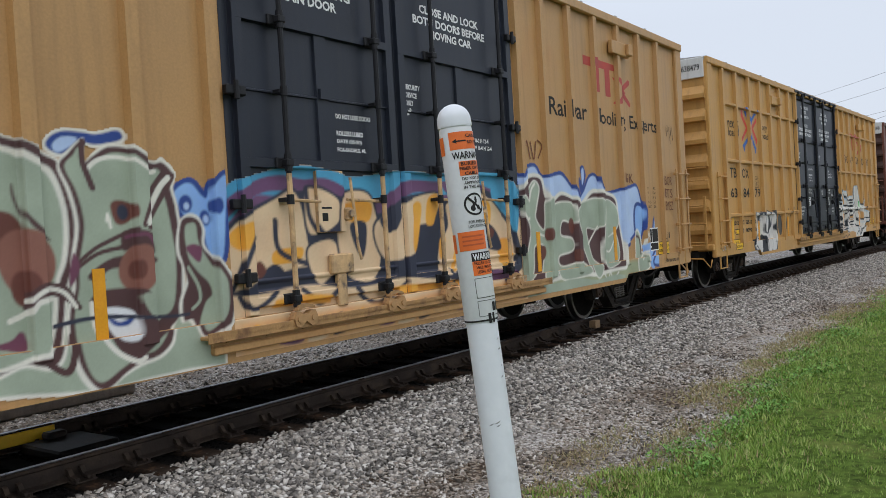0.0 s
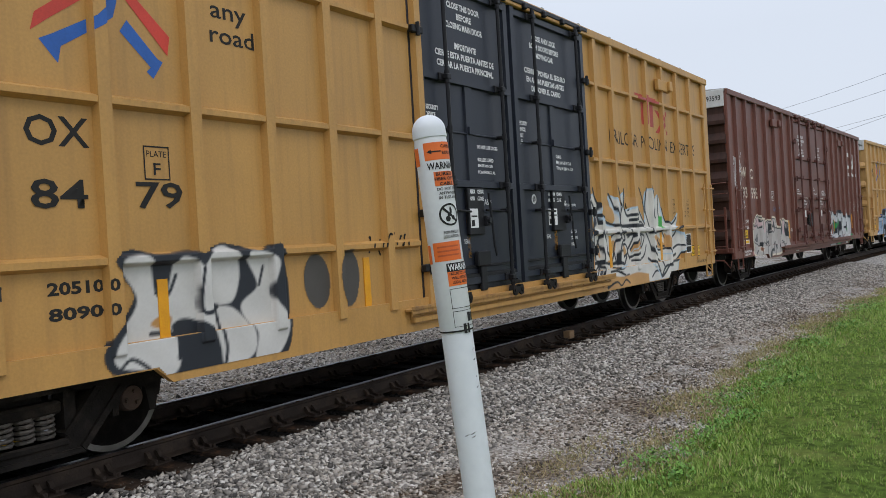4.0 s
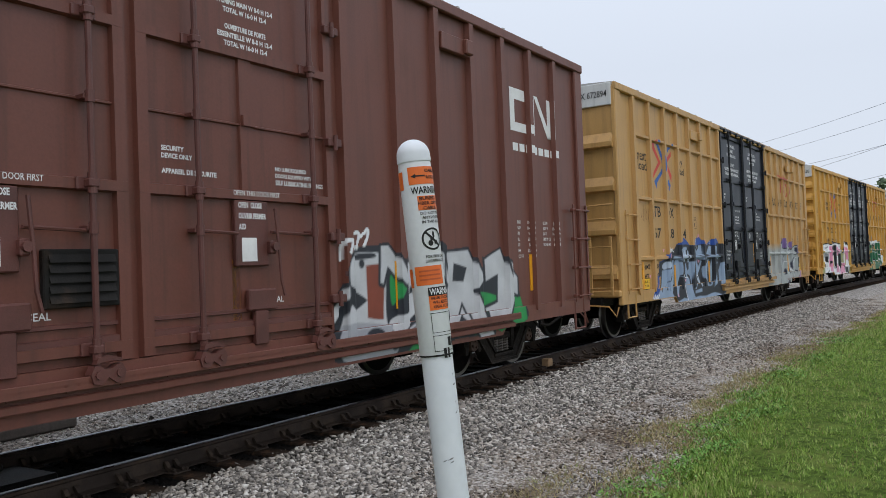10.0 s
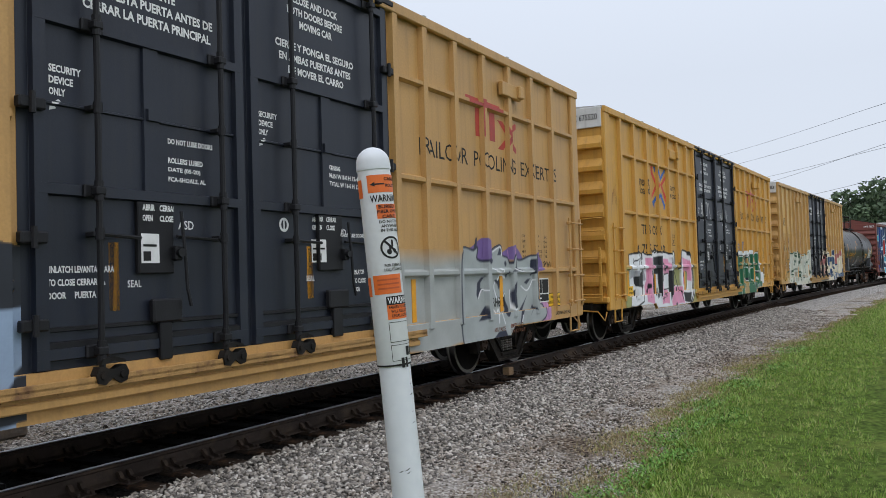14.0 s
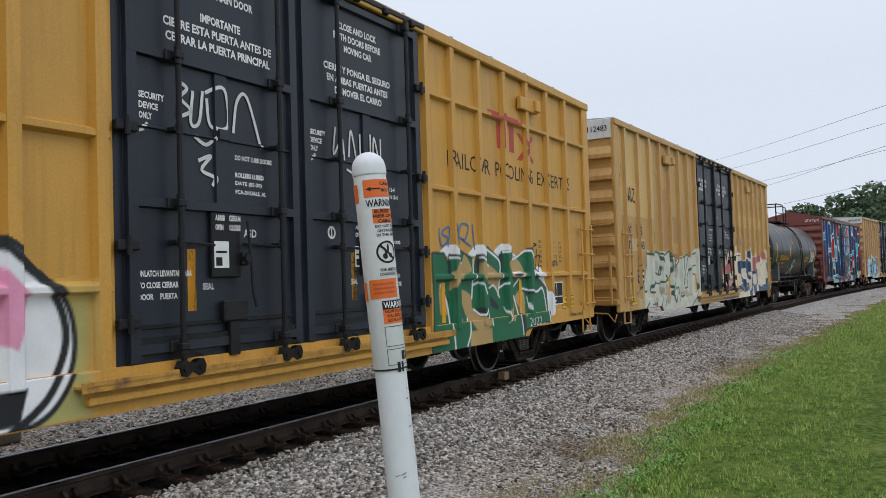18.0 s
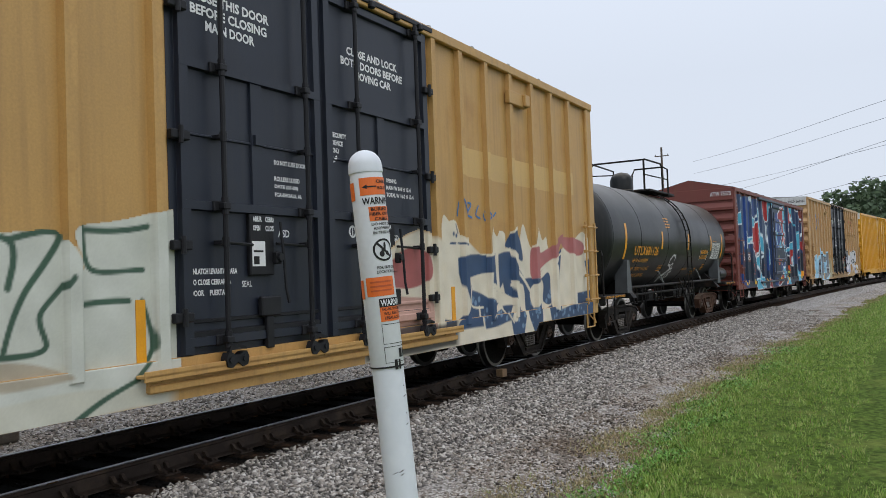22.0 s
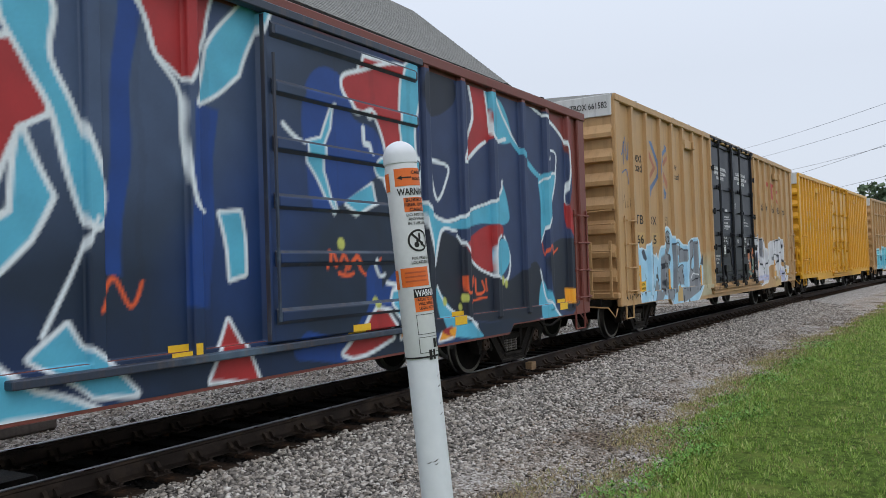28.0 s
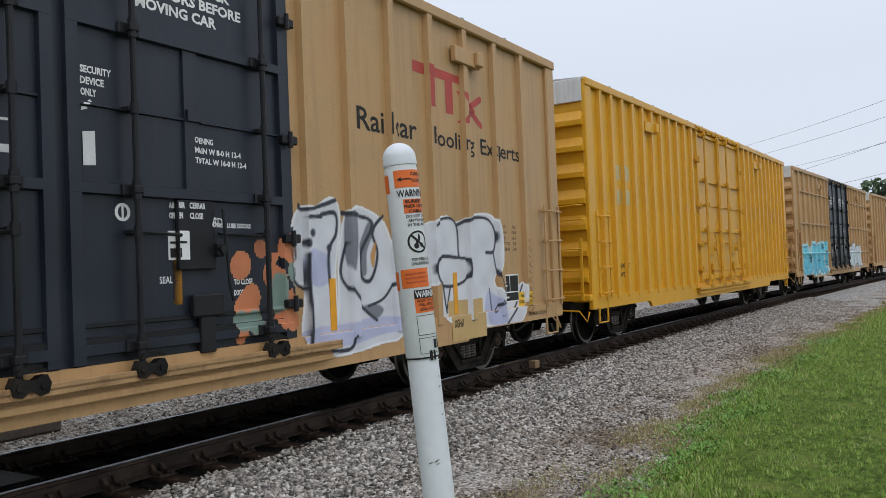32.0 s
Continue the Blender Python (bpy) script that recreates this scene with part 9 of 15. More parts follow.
    w.shape([(5.86, 1.52), (6.05, 1.62), (6.38, 1.58), (6.38, 1.53), (6.08, 1.53), (5.99, 1.51), (5.95, 1.46), (5.97, 1.43), (5.84, 1.45)], MAROON)
    w.shape([(6.01, 2), (6.08, 2.04), (6.2, 2.01), (6.21, 1.92), (6.12, 1.86), (6.04, 1.88)], RUSTY)
    w.spot(6.11, 1.95, .05, INK)
    w.spot(6.23, 1.51, .15, RUSTP)
    w.spot(6.22, 1.5, .06, RUSTY)
    w.spot(5.24, 1.81, .13, RUSTY)
    w.spot(5.38, 1.6, .2, RUSTP)
    w.spot(5.34, 1.43, .1, RUSTY)
    w.shape([(5.85, 1.28), (5.97, 1.35), (6.21, 1.36), (6.31, 1.33), (6.32, 1.23), (6.37, 1.13), (6.48, 1.15), (6.56, 1.23), (6.62, 1.31), (6.65, 1.23), (6.55, 1.07), (6.39, 0.96), (6.28, 0.87), (6.13, 0.81), (6, 0.91), (5.92, 1.09), (5.86, 1.19)], MAROON)
    w.shape([(6.24, 1.3), (6.33, 1.32), (6.4, 1.19), (6.47, 1.3), (6.48, 1.23), (6.4, 1.1), (6.3, 1.16)], SAGE)
    w.shape([(5.95, 1.2), (6.19, 1.19), (6.23, 1.06), (6.19, 0.96), (6.05, 0.97), (5.97, 1.07)], SNOW)
    w.shape([(5.98, 1.15), (6.08, 1.1), (6.21, 1.15), (6.15, 1.08), (6.05, 1.07), (6, 1.1)], DEEP)
    w.stroke([(5.86, 1.25), (5.87, 1.07), (5.97, 0.91), (6.13, 0.8), (6.21, 0.81)], .04, CREAM, 0.012)
    w.shape([(5.71, 1.68), (5.76, 1.59), (5.75, 1.5), (5.69, 1.4), (5.68, 1.51)], PLUM)
    w.shape([(6.65, 1.83), (6.75, 1.92), (6.86, 1.9), (6.92, 1.79), (6.9, 1.66), (6.98, 1.55), (7.07, 1.41), (7.11, 1.26), (7.09, 1.01), (7.02, 0.93), (6.79, 0.88), (6.68, 1.04), (6.6, 1.06), (6.59, 1.24), (6.67, 1.43), (6.6, 1.6)], CREAM)
    w.shape([(6.67, 1.83), (6.75, 1.89), (6.85, 1.87), (6.89, 1.79), (6.87, 1.65), (6.95, 1.55), (7.04, 1.4), (7.08, 1.26), (7.06, 1.02), (7.01, 0.96), (6.8, 0.9), (6.71, 1.06), (6.63, 1.07), (6.62, 1.24), (6.7, 1.43), (6.63, 1.6)], MAROON)
    w.shape([(6.71, 1.79), (6.78, 1.84), (6.83, 1.82), (6.84, 1.67), (6.91, 1.53), (7, 1.38), (7.02, 1.27), (7, 1.05), (6.84, 0.94), (6.78, 1.02), (6.83, 1.18), (6.9, 1.24), (6.87, 1.35), (6.78, 1.45), (6.71, 1.57)], SAGE)
    w.shape([(6.7, 1.63), (6.79, 1.66), (6.86, 1.63), (6.82, 1.52), (6.75, 1.56)], PLUM)
    w.shape([(6.65, 1.56), (6.74, 1.43), (6.84, 1.35), (6.86, 1.25), (6.75, 1.15), (6.64, 1.12), (6.69, 1.3)], MAROON)
    w.stroke([(6.7, 1.48), (6.77, 1.34), (6.78, 1.22), (6.71, 1.16)], .03, SAGE, 0.012)
    w.stroke([(5.35, 1.39), (5.47, 1.44), (5.64, 1.4), (5.74, 1.26)], .04, MAROON, 0.012)
    w.stroke([(5.33, 1.31), (5.48, 1.38), (5.62, 1.34), (5.76, 1.23)], .04, MAROON, 0.012)
    w.stroke([(5.34, 1.35), (5.48, 1.41), (5.63, 1.37), (5.73, 1.24)], .035, CREAM, 0.012)
    w.stroke([(5.21, 1.24), (5.33, 1.27), (5.41, 1.33), (5.53, 1.33)], .04, CREAM, 0.012)
    w.shape([(5.05, 1.07), (5.21, 1.1), (5.28, 1.15), (5.32, 1.11), (5.32, 1), (5.15, 1.04)], PLUM)
    w.stroke([(5.67, 1.04), (5.63, 0.88), (5.57, 0.82), (5.47, 0.88)], .05, MAROON, 0.012)
    w.stroke([(5.54, 1.13), (6.05, 1.14), (6.67, 1.12)], .03, INK, 0.012)


def art_b_left(w):
    w.shape([(2.72, 1.04), (2.98, 1.36), (2.83, 1.63), (3.02, 1.74), (3.25, 1.71), (3.55, 1.72), (3.68, 1.68), (3.88, 1.75), (4.08, 1.72), (4.29, 1.67), (4.65, 1.7), (4.7, 0.97), (4.59, 0.68), (4.18, 0.59), (3.76, 0.52), (3.38, 0.54), (3.1, 0.65), (3.07, 0.74), (2.8, 0.76), (2.69, 0.89)], SMOKE)
    w.shape([(2.79, 1), (3.01, 1.32), (2.9, 1.61), (3.04, 1.69), (3.18, 1.66), (3.19, 1.38), (3.3, 1.35), (3.42, 1.65), (3.58, 1.64), (3.67, 1.57), (3.77, 1.67), (3.91, 1.72), (4.07, 1.62), (4.12, 1.41), (4.04, 1.24), (3.84, 1.22), (4.06, 1.18), (4.22, 0.97), (4.16, 0.73), (3.84, 0.63), (3.8, 0.89), (3.75, 1.04), (3.5, 1.12), (3.34, 1.06), (3.38, 0.93), (3.37, 0.74), (3.15, 0.65), (3.1, 0.75), (2.82, 0.83)], BONEW)
    w.shape([(4.18, 1.64), (4.55, 1.6), (4.47, 1.26), (4.66, 0.93), (4.48, 0.69), (4.19, 0.67), (4.25, 0.93), (4.13, 1.19), (4.33, 1.35)], BONEW)
    w.stroke([(3.2, 1.38), (3.31, 1.35), (3.42, 1.53)], .035, SMOKE, 0.012)
    w.stroke([(3.67, 1.55), (3.64, 1.18), (3.86, 1.21)], .035, SMOKE, 0.012)
    w.shape([(3.13, 1.11), (3.22, 1.16), (3.34, 1.14), (3.3, 1.04), (3.16, 1.07)], WALLC)
    w.stroke([(3.13, 1.02), (3.36, 0.98), (3.38, 0.81)], .04, SMOKE, 0.012)
    w.stroke([(3.83, 1.22), (3.87, 0.88), (3.81, 0.63)], .035, SMOKE, 0.012)
    w.stroke([(4.4, 1.52), (4.35, 1.35)], .03, SMOKE, 0.012)
    w.stroke([(2.83, 0.8), (2.93, 0.87), (3.1, 0.77)], .03, SMOKE, 0.012)


def art_c_left(w):
    p = [(1.71, 1.5), (1.77, 1.58), (1.89, 1.62), (2.1, 1.59), (2.14, 1.71), (2.24, 1.78), (2.31, 1.83), (2.44, 1.85), (2.56, 1.79), (2.59, 1.73), (2.69, 1.76), (2.76, 1.68), (2.81, 1.56), (2.9, 1.49), (2.95, 1.56), (2.97, 1.69), (3.03, 1.75), (3.13, 1.73), (3.23, 1.66), (3.36, 1.69), (3.49, 1.67), (3.54, 1.56), (3.52, 1.42), (3.68, 1.43), (3.7, 1.67), (3.82, 1.75), (4.07, 1.77), (4.27, 1.75), (4.35, 1.61), (4.42, 1.49), (4.65, 1.52), (4.68, 1.68), (4.77, 1.72), (4.92, 1.61), (4.96, 1.38), (5.04, 1.65), (5.2, 1.69), (5.38, 1.62), (5.41, 1.4), (5.57, 1.24), (5.75, 1.21), (5.73, 0.94), (5.48, 0.83), (5.02, 0.8), (4.44, 0.76), (3.72, 0.72), (3.02, 0.68), (2.75, 0.73), (2.3, 0.76), (1.95, 0.78), (1.72, 0.88), (1.68, 1.17)]
    w.shape(p, CREAMY, grow=.055)
    w.shape(p, PALEG)
    w.stroke([(1.71, 1.5), (1.77, 1.58), (1.89, 1.61), (2.1, 1.58), (2.15, 1.71), (2.24, 1.78), (2.31, 1.82), (2.44, 1.85), (2.56, 1.79), (2.59, 1.72), (2.69, 1.75), (2.76, 1.67), (2.81, 1.56), (2.9, 1.49), (2.96, 1.56), (2.98, 1.69), (3.04, 1.75), (3.13, 1.73), (3.23, 1.66), (3.36, 1.69), (3.49, 1.67), (3.54, 1.56), (3.53, 1.42), (3.68, 1.42), (3.7, 1.66), (3.83, 1.75), (4.07, 1.76), (4.27, 1.74), (4.34, 1.6), (4.42, 1.48), (4.65, 1.5), (4.69, 1.67), (4.77, 1.71), (4.92, 1.6), (4.96, 1.37), (5.05, 1.64), (5.2, 1.68), (5.38, 1.61), (5.41, 1.39), (5.57, 1.23), (5.73, 1.2), (5.72, 0.94)], .03, CINDER, 0.012)
    w.shape([(1.74, 1.55), (1.89, 1.58), (2.07, 1.56), (2.17, 1.68), (2.34, 1.77), (2.54, 1.72), (2.61, 1.6), (2.33, 1.51), (1.88, 1.43), (1.76, 1.47)], PINKC)
    w.shape([(3.74, 1.68), (3.96, 1.71), (4.02, 1.57), (3.96, 1.36), (3.8, 1.36)], PINKC)
    w.shape([(4.71, 1.62), (4.83, 1.59), (4.84, 1.35), (4.66, 1.32)], PINKC)
    w.shape([(5.07, 1.62), (5.31, 1.59), (5.33, 1.35), (5.05, 1.28)], PINKC)
    w.shape([(3.01, 1.7), (3.15, 1.7), (3.16, 1.41), (2.99, 1.39)], PINKC)
    w.shape([(2.31, 1.04), (2.76, 0.98), (2.8, 0.85), (2.37, 0.85)], WEATH)
    w.shape([(2.42, 1.83), (2.55, 1.77), (2.58, 1.69), (2.5, 1.67), (2.45, 1.75)], CINDER)
    w.shape([(2.63, 1.75), (2.74, 1.68), (2.81, 1.5), (2.71, 1.53), (2.68, 1.66)], CINDER)
    w.shape([(3.4, 1.66), (3.52, 1.56), (3.49, 1.39), (3.35, 1.36), (3.43, 1.53)], CINDER)
    w.shape([(3.96, 1.74), (4.12, 1.65), (4.17, 1.51), (3.95, 1.54), (4.03, 1.64)], CINDER)
    w.shape([(4.78, 1.68), (4.9, 1.58), (4.93, 1.33), (4.8, 1.3), (4.85, 1.47)], CINDER)
    w.shape([(5.28, 1.63), (5.38, 1.44), (5.61, 1.21), (5.72, 1.15), (5.64, 0.94), (5.48, 1.13), (5.23, 1.36)], CINDER)
    w.stroke([(1.89, 1.6), (2.16, 1.53), (2.21, 1.57), (2.33, 1.52)], .035, CINDER, 0.012)
    w.stroke([(1.67, 1.15), (1.88, 1.16), (2.28, 1.09)], .03, CINDER, 0.012)
    w.stroke([(2.3, 1.37), (2.15, 1.24), (2.06, 1.22), (2.27, 1.17), (2.31, 1.33)], .03, CINDER, 0.012)
    w.shape([(2.2, 1.25), (2.28, 1.28), (2.27, 1.17), (2.18, 1.2)], CINDER)
    w.stroke([(2.28, 1.09), (2.38, 1.04), (2.52, 1.04), (2.56, 1.09), (2.63, 1.06)], .035, CINDER, 0.012)
    w.spot(2.54, 1.05, .06, CINDER)
    w.stroke([(2.77, 1.43), (2.85, 1.27), (2.85, 1.1), (2.72, 0.92), (2.59, 0.75)], .04, CINDER, 0.012)
    w.stroke([(3.2, 1.65), (3.23, 1.41), (3.17, 1.14), (3.28, 0.99), (3.43, 1.12), (3.2, 1.03), (3.15, 0.79)], .04, CINDER, 0.012)
    w.stroke([(2.99, 1.07), (3.16, 1.04), (3.38, 1.13)], .03, CINDER, 0.012)
    w.stroke([(3.34, 1.23), (3.48, 1.36), (3.66, 1.38), (3.79, 1.22), (3.78, 0.93), (3.59, 0.88), (3.45, 0.79), (3.35, 0.63)], .04, CINDER, 0.012)
    w.shape([(3.45, 0.82), (3.73, 0.9), (3.81, 0.91), (3.77, 0.8), (3.58, 0.81), (3.53, 0.64), (3.39, 0.63)], CINDER)
    w.stroke([(3.68, 1.41), (3.82, 1.51), (4.47, 1.47), (4.5, 1.25), (4.44, 0.78)], .04, CINDER, 0.012)
    w.stroke([(3.85, 1.48), (3.87, 1.4), (3.97, 1.36), (4.11, 1.39), (4.16, 1.48)], .03, CINDER, 0.012)
    w.stroke([(3.94, 0.99), (4.13, 1.07), (4.19, 0.93), (4.03, 0.85), (3.94, 0.98)], .03, CINDER, 0.012)
    w.shape([(3.98, 0.99), (4.12, 1.02), (4.13, 0.93), (4.03, 0.89)], CINDER)
    w.stroke([(3.87, 0.56), (3.92, 0.81), (3.99, 0.76), (3.91, 0.62)], .03, CINDER, 0.012)
    w.stroke([(4.88, 1.3), (4.77, 1.1), (4.64, 1.16), (4.81, 1.19)], .03, CINDER, 0.012)
    w.stroke([(4.91, 1.1), (5.05, 1.09), (5.24, 1.03), (5.03, 0.91), (4.96, 0.84)], .03, CINDER, 0.012)
    w.shape([(4.98, 1.05), (5.13, 1.04), (5.03, 0.93)], CINDER)
    w.stroke([(2.2, 1.63), (2.34, 1.51), (2.5, 1.51), (2.54, 1.57)], .03, CINDER, 0.012)
    w.stroke([(2.27, 1.74), (2.36, 1.55), (2.37, 1.49)], .03, CINDER, 0.012)
    w.stroke([(2.47, 1.81), (2.54, 1.76), (2.55, 1.7)], .02, CREAMY, 0.012)
    w.stroke([(2.42, 0.95), (2.65, 0.89)], .1, RUSTC, 0.012)
    w.stroke([(1.95, 0.8), (2.11, 0.88), (2.15, 0.91), (2.01, 0.84), (1.97, 0.79)], .03, CINDER, 0.012)
    w.shape([(1.98, 0.83), (2.08, 0.92), (2.15, 0.91), (2.08, 0.84)], CINDER)


def art_d_right(w):
    w.shape([(14.01, 1.93), (14.42, 2.09), (14.58, 2.14), (14.74, 2.12), (14.95, 1.96), (14.87, 1.85), (14.01, 1.79)], PURP)
    w.shape([(15.27, 1.92), (15.48, 2.03), (15.63, 2.08), (15.82, 2.03), (16.06, 1.86), (15.73, 1.78)], PURP)
    w.shape([(16.38, 1.82), (16.57, 1.98), (16.72, 1.92), (16.88, 1.75), (16.82, 1.63), (16.49, 1.63)], PURP)
    w.shape([(16.48, 1.16), (16.91, 1.17), (17.12, 1.05), (17.14, 0.87), (16.96, 0.74), (16.45, 0.74)], MAUVE)
    w.stroke([(14.42, 2.05), (14.42, 1.91)], .02, PURP, 0.012)
    w.stroke([(14.54, 2.1), (14.55, 1.91)], .02, PURP, 0.012)
    w.stroke([(14.67, 2.09), (14.68, 1.91)], .02, PURP, 0.012)
    w.stroke([(15.48, 1.99), (15.49, 1.86)], .02, MAUVE, 0.012)
    w.stroke([(15.61, 2.03), (15.61, 1.88)], .02, MAUVE, 0.012)
    w.stroke([(16.65, 1.9), (16.65, 1.66)], .02, MAUVE, 0.012)
    w.stroke([(16.69, 1.13), (16.68, 0.76)], .02, PURP, 0.012)
    w.stroke([(16.85, 1.13), (16.84, 0.76)], .02, PURP, 0.012)
    w.stroke([(17, 1.11), (16.99, 0.78)], .02, PURP, 0.012)
    p = [(13.85, 1.9), (14.3, 1.96), (14.42, 1.99), (14.42, 1.85), (14.7, 1.82), (14.91, 1.89), (14.93, 1.98), (15.23, 2.07), (15.25, 1.89), (15.44, 1.84), (15.52, 1.75), (15.65, 1.9), (15.91, 1.83), (16.42, 1.89), (16.5, 1.83), (16.49, 1.3), (16.48, 1.16), (16.83, 1.05), (16.86, 0.86), (16.44, 0.71), (16.07, 0.76), (15.98, 0.59), (14.79, 0.63), (14.28, 0.64), (13.85, 0.64)]
    w.shape(p, BLKD, grow=.035)
    w.shape(p, SILVD)
    w.shape([(14.3, 1.96), (14.36, 2.14), (14.42, 2.16), (14.4, 1.99)], BLKD, round_it=False)
    w.shape([(14.95, 1.98), (15.14, 2.07), (15.25, 2.07), (15.22, 1.9), (15.09, 1.9), (15.19, 2.03)], BLKD, round_it=False)
    w.shape([(14.35, 1.3), (14.41, 1.5), (14.54, 1.59), (14.64, 1.6), (14.51, 1.5), (14.49, 1.41), (14.62, 1.36), (14.47, 1.35), (14.38, 1.22)], BLKD, round_it=False)
    w.shape([(14.96, 1.51), (15.13, 1.51), (15.16, 1.44), (15.1, 1.38), (15.06, 1.44)], BLKD)
    w.shape([(14.94, 1.36), (15.04, 1.28), (15.2, 1.26), (15.32, 1.34), (15.35, 1.23), (15.47, 1.06), (15.39, 0.93), (15.28, 1), (15.31, 1.11)], BLKD)
    w.shape([(15.55, 1.42), (15.65, 1.49), (15.62, 1.28), (15.66, 1.06), (15.59, 1.05), (15.51, 1.22)], BLKD, round_it=False)
    w.shape([(15.85, 0.99), (16.03, 1.11), (16.17, 1.22), (15.95, 0.98), (15.85, 0.82), (15.94, 0.73), (15.79, 0.82)], BLKD, round_it=False)
    w.shape([(16.08, 1.46), (16.23, 1.52), (16.37, 1.52), (16.18, 1.42)], BLKD, round_it=False)
    w.shape([(16.39, 1.83), (16.5, 1.85), (16.5, 1.6), (16.35, 1.56)], BLKD, round_it=False)
    w.shape([(16.21, 0.91), (16.35, 1.08), (16.48, 0.97), (16.32, 1.01)], BLKD, round_it=False)
    w.shape([(14.29, 0.92), (14.5, 1.04), (14.62, 1.11), (14.66, 0.93), (14.47, 0.92)], BLKD, round_it=False)
    w.shape([(14.76, 0.62), (14.98, 0.71), (15.23, 0.7), (15.31, 0.56)], BLKD, round_it=False)
    w.shape([(15.65, 1.89), (15.61, 1.72), (15.49, 1.62), (15.91, 1.68), (15.73, 1.71)], BLKD, round_it=False)
    w.shape([(14.67, 1.85), (14.94, 1.84), (14.91, 1.78), (14.72, 1.79)], BLKD, round_it=False)
    w.stroke([(14.96, 1.48), (14.95, 1.38), (15.08, 1.24), (15.24, 1.25), (15.32, 1.32)], .025, SNOW, 0.012)
    w.stroke([(14.41, 1.24), (14.52, 1.37), (14.64, 1.36)], .025, SNOW, 0.012)
    w.stroke([(14.76, 1.22), (14.78, 1.12), (15, 1.01), (15.02, 0.85)], .025, SNOW, 0.012)
    w.stroke([(15.1, 1.66), (15.18, 1.65), (15.12, 1.56), (15.06, 1.51)], .025, SNOW, 0.012)
    w.stroke([(15.51, 1.35), (15.56, 1.06), (15.66, 1.04)], .025, SNOW, 0.012)
    w.stroke([(15.95, 1.4), (16.18, 1.31), (16.44, 1.49)], .025, SNOW, 0.012)
    w.stroke([(15.02, 0.94), (15.1, 1.07), (15.23, 0.82)], .025, SNOW, 0.012)
    w.stroke([(15.9, 0.91), (15.84, 0.78)], .025, SNOW, 0.012)
    w.stroke([(14.94, 1.96), (15.22, 2.05), (15.24, 1.9)], .025, SNOW, 0.012)
    w.stroke([(15.56, 1.68), (16.04, 1.66), (16.41, 1.64)], .02, SNOW, 0.012)
    w.stroke([(14.87, 1.75), (14.96, 1.65), (15.31, 1.53)], .025, SNOW, 0.012)
    w.spot(15.36, 1.75, .04, BLKD)
    w.spot(15.36, 1.58, .04, BLKD)


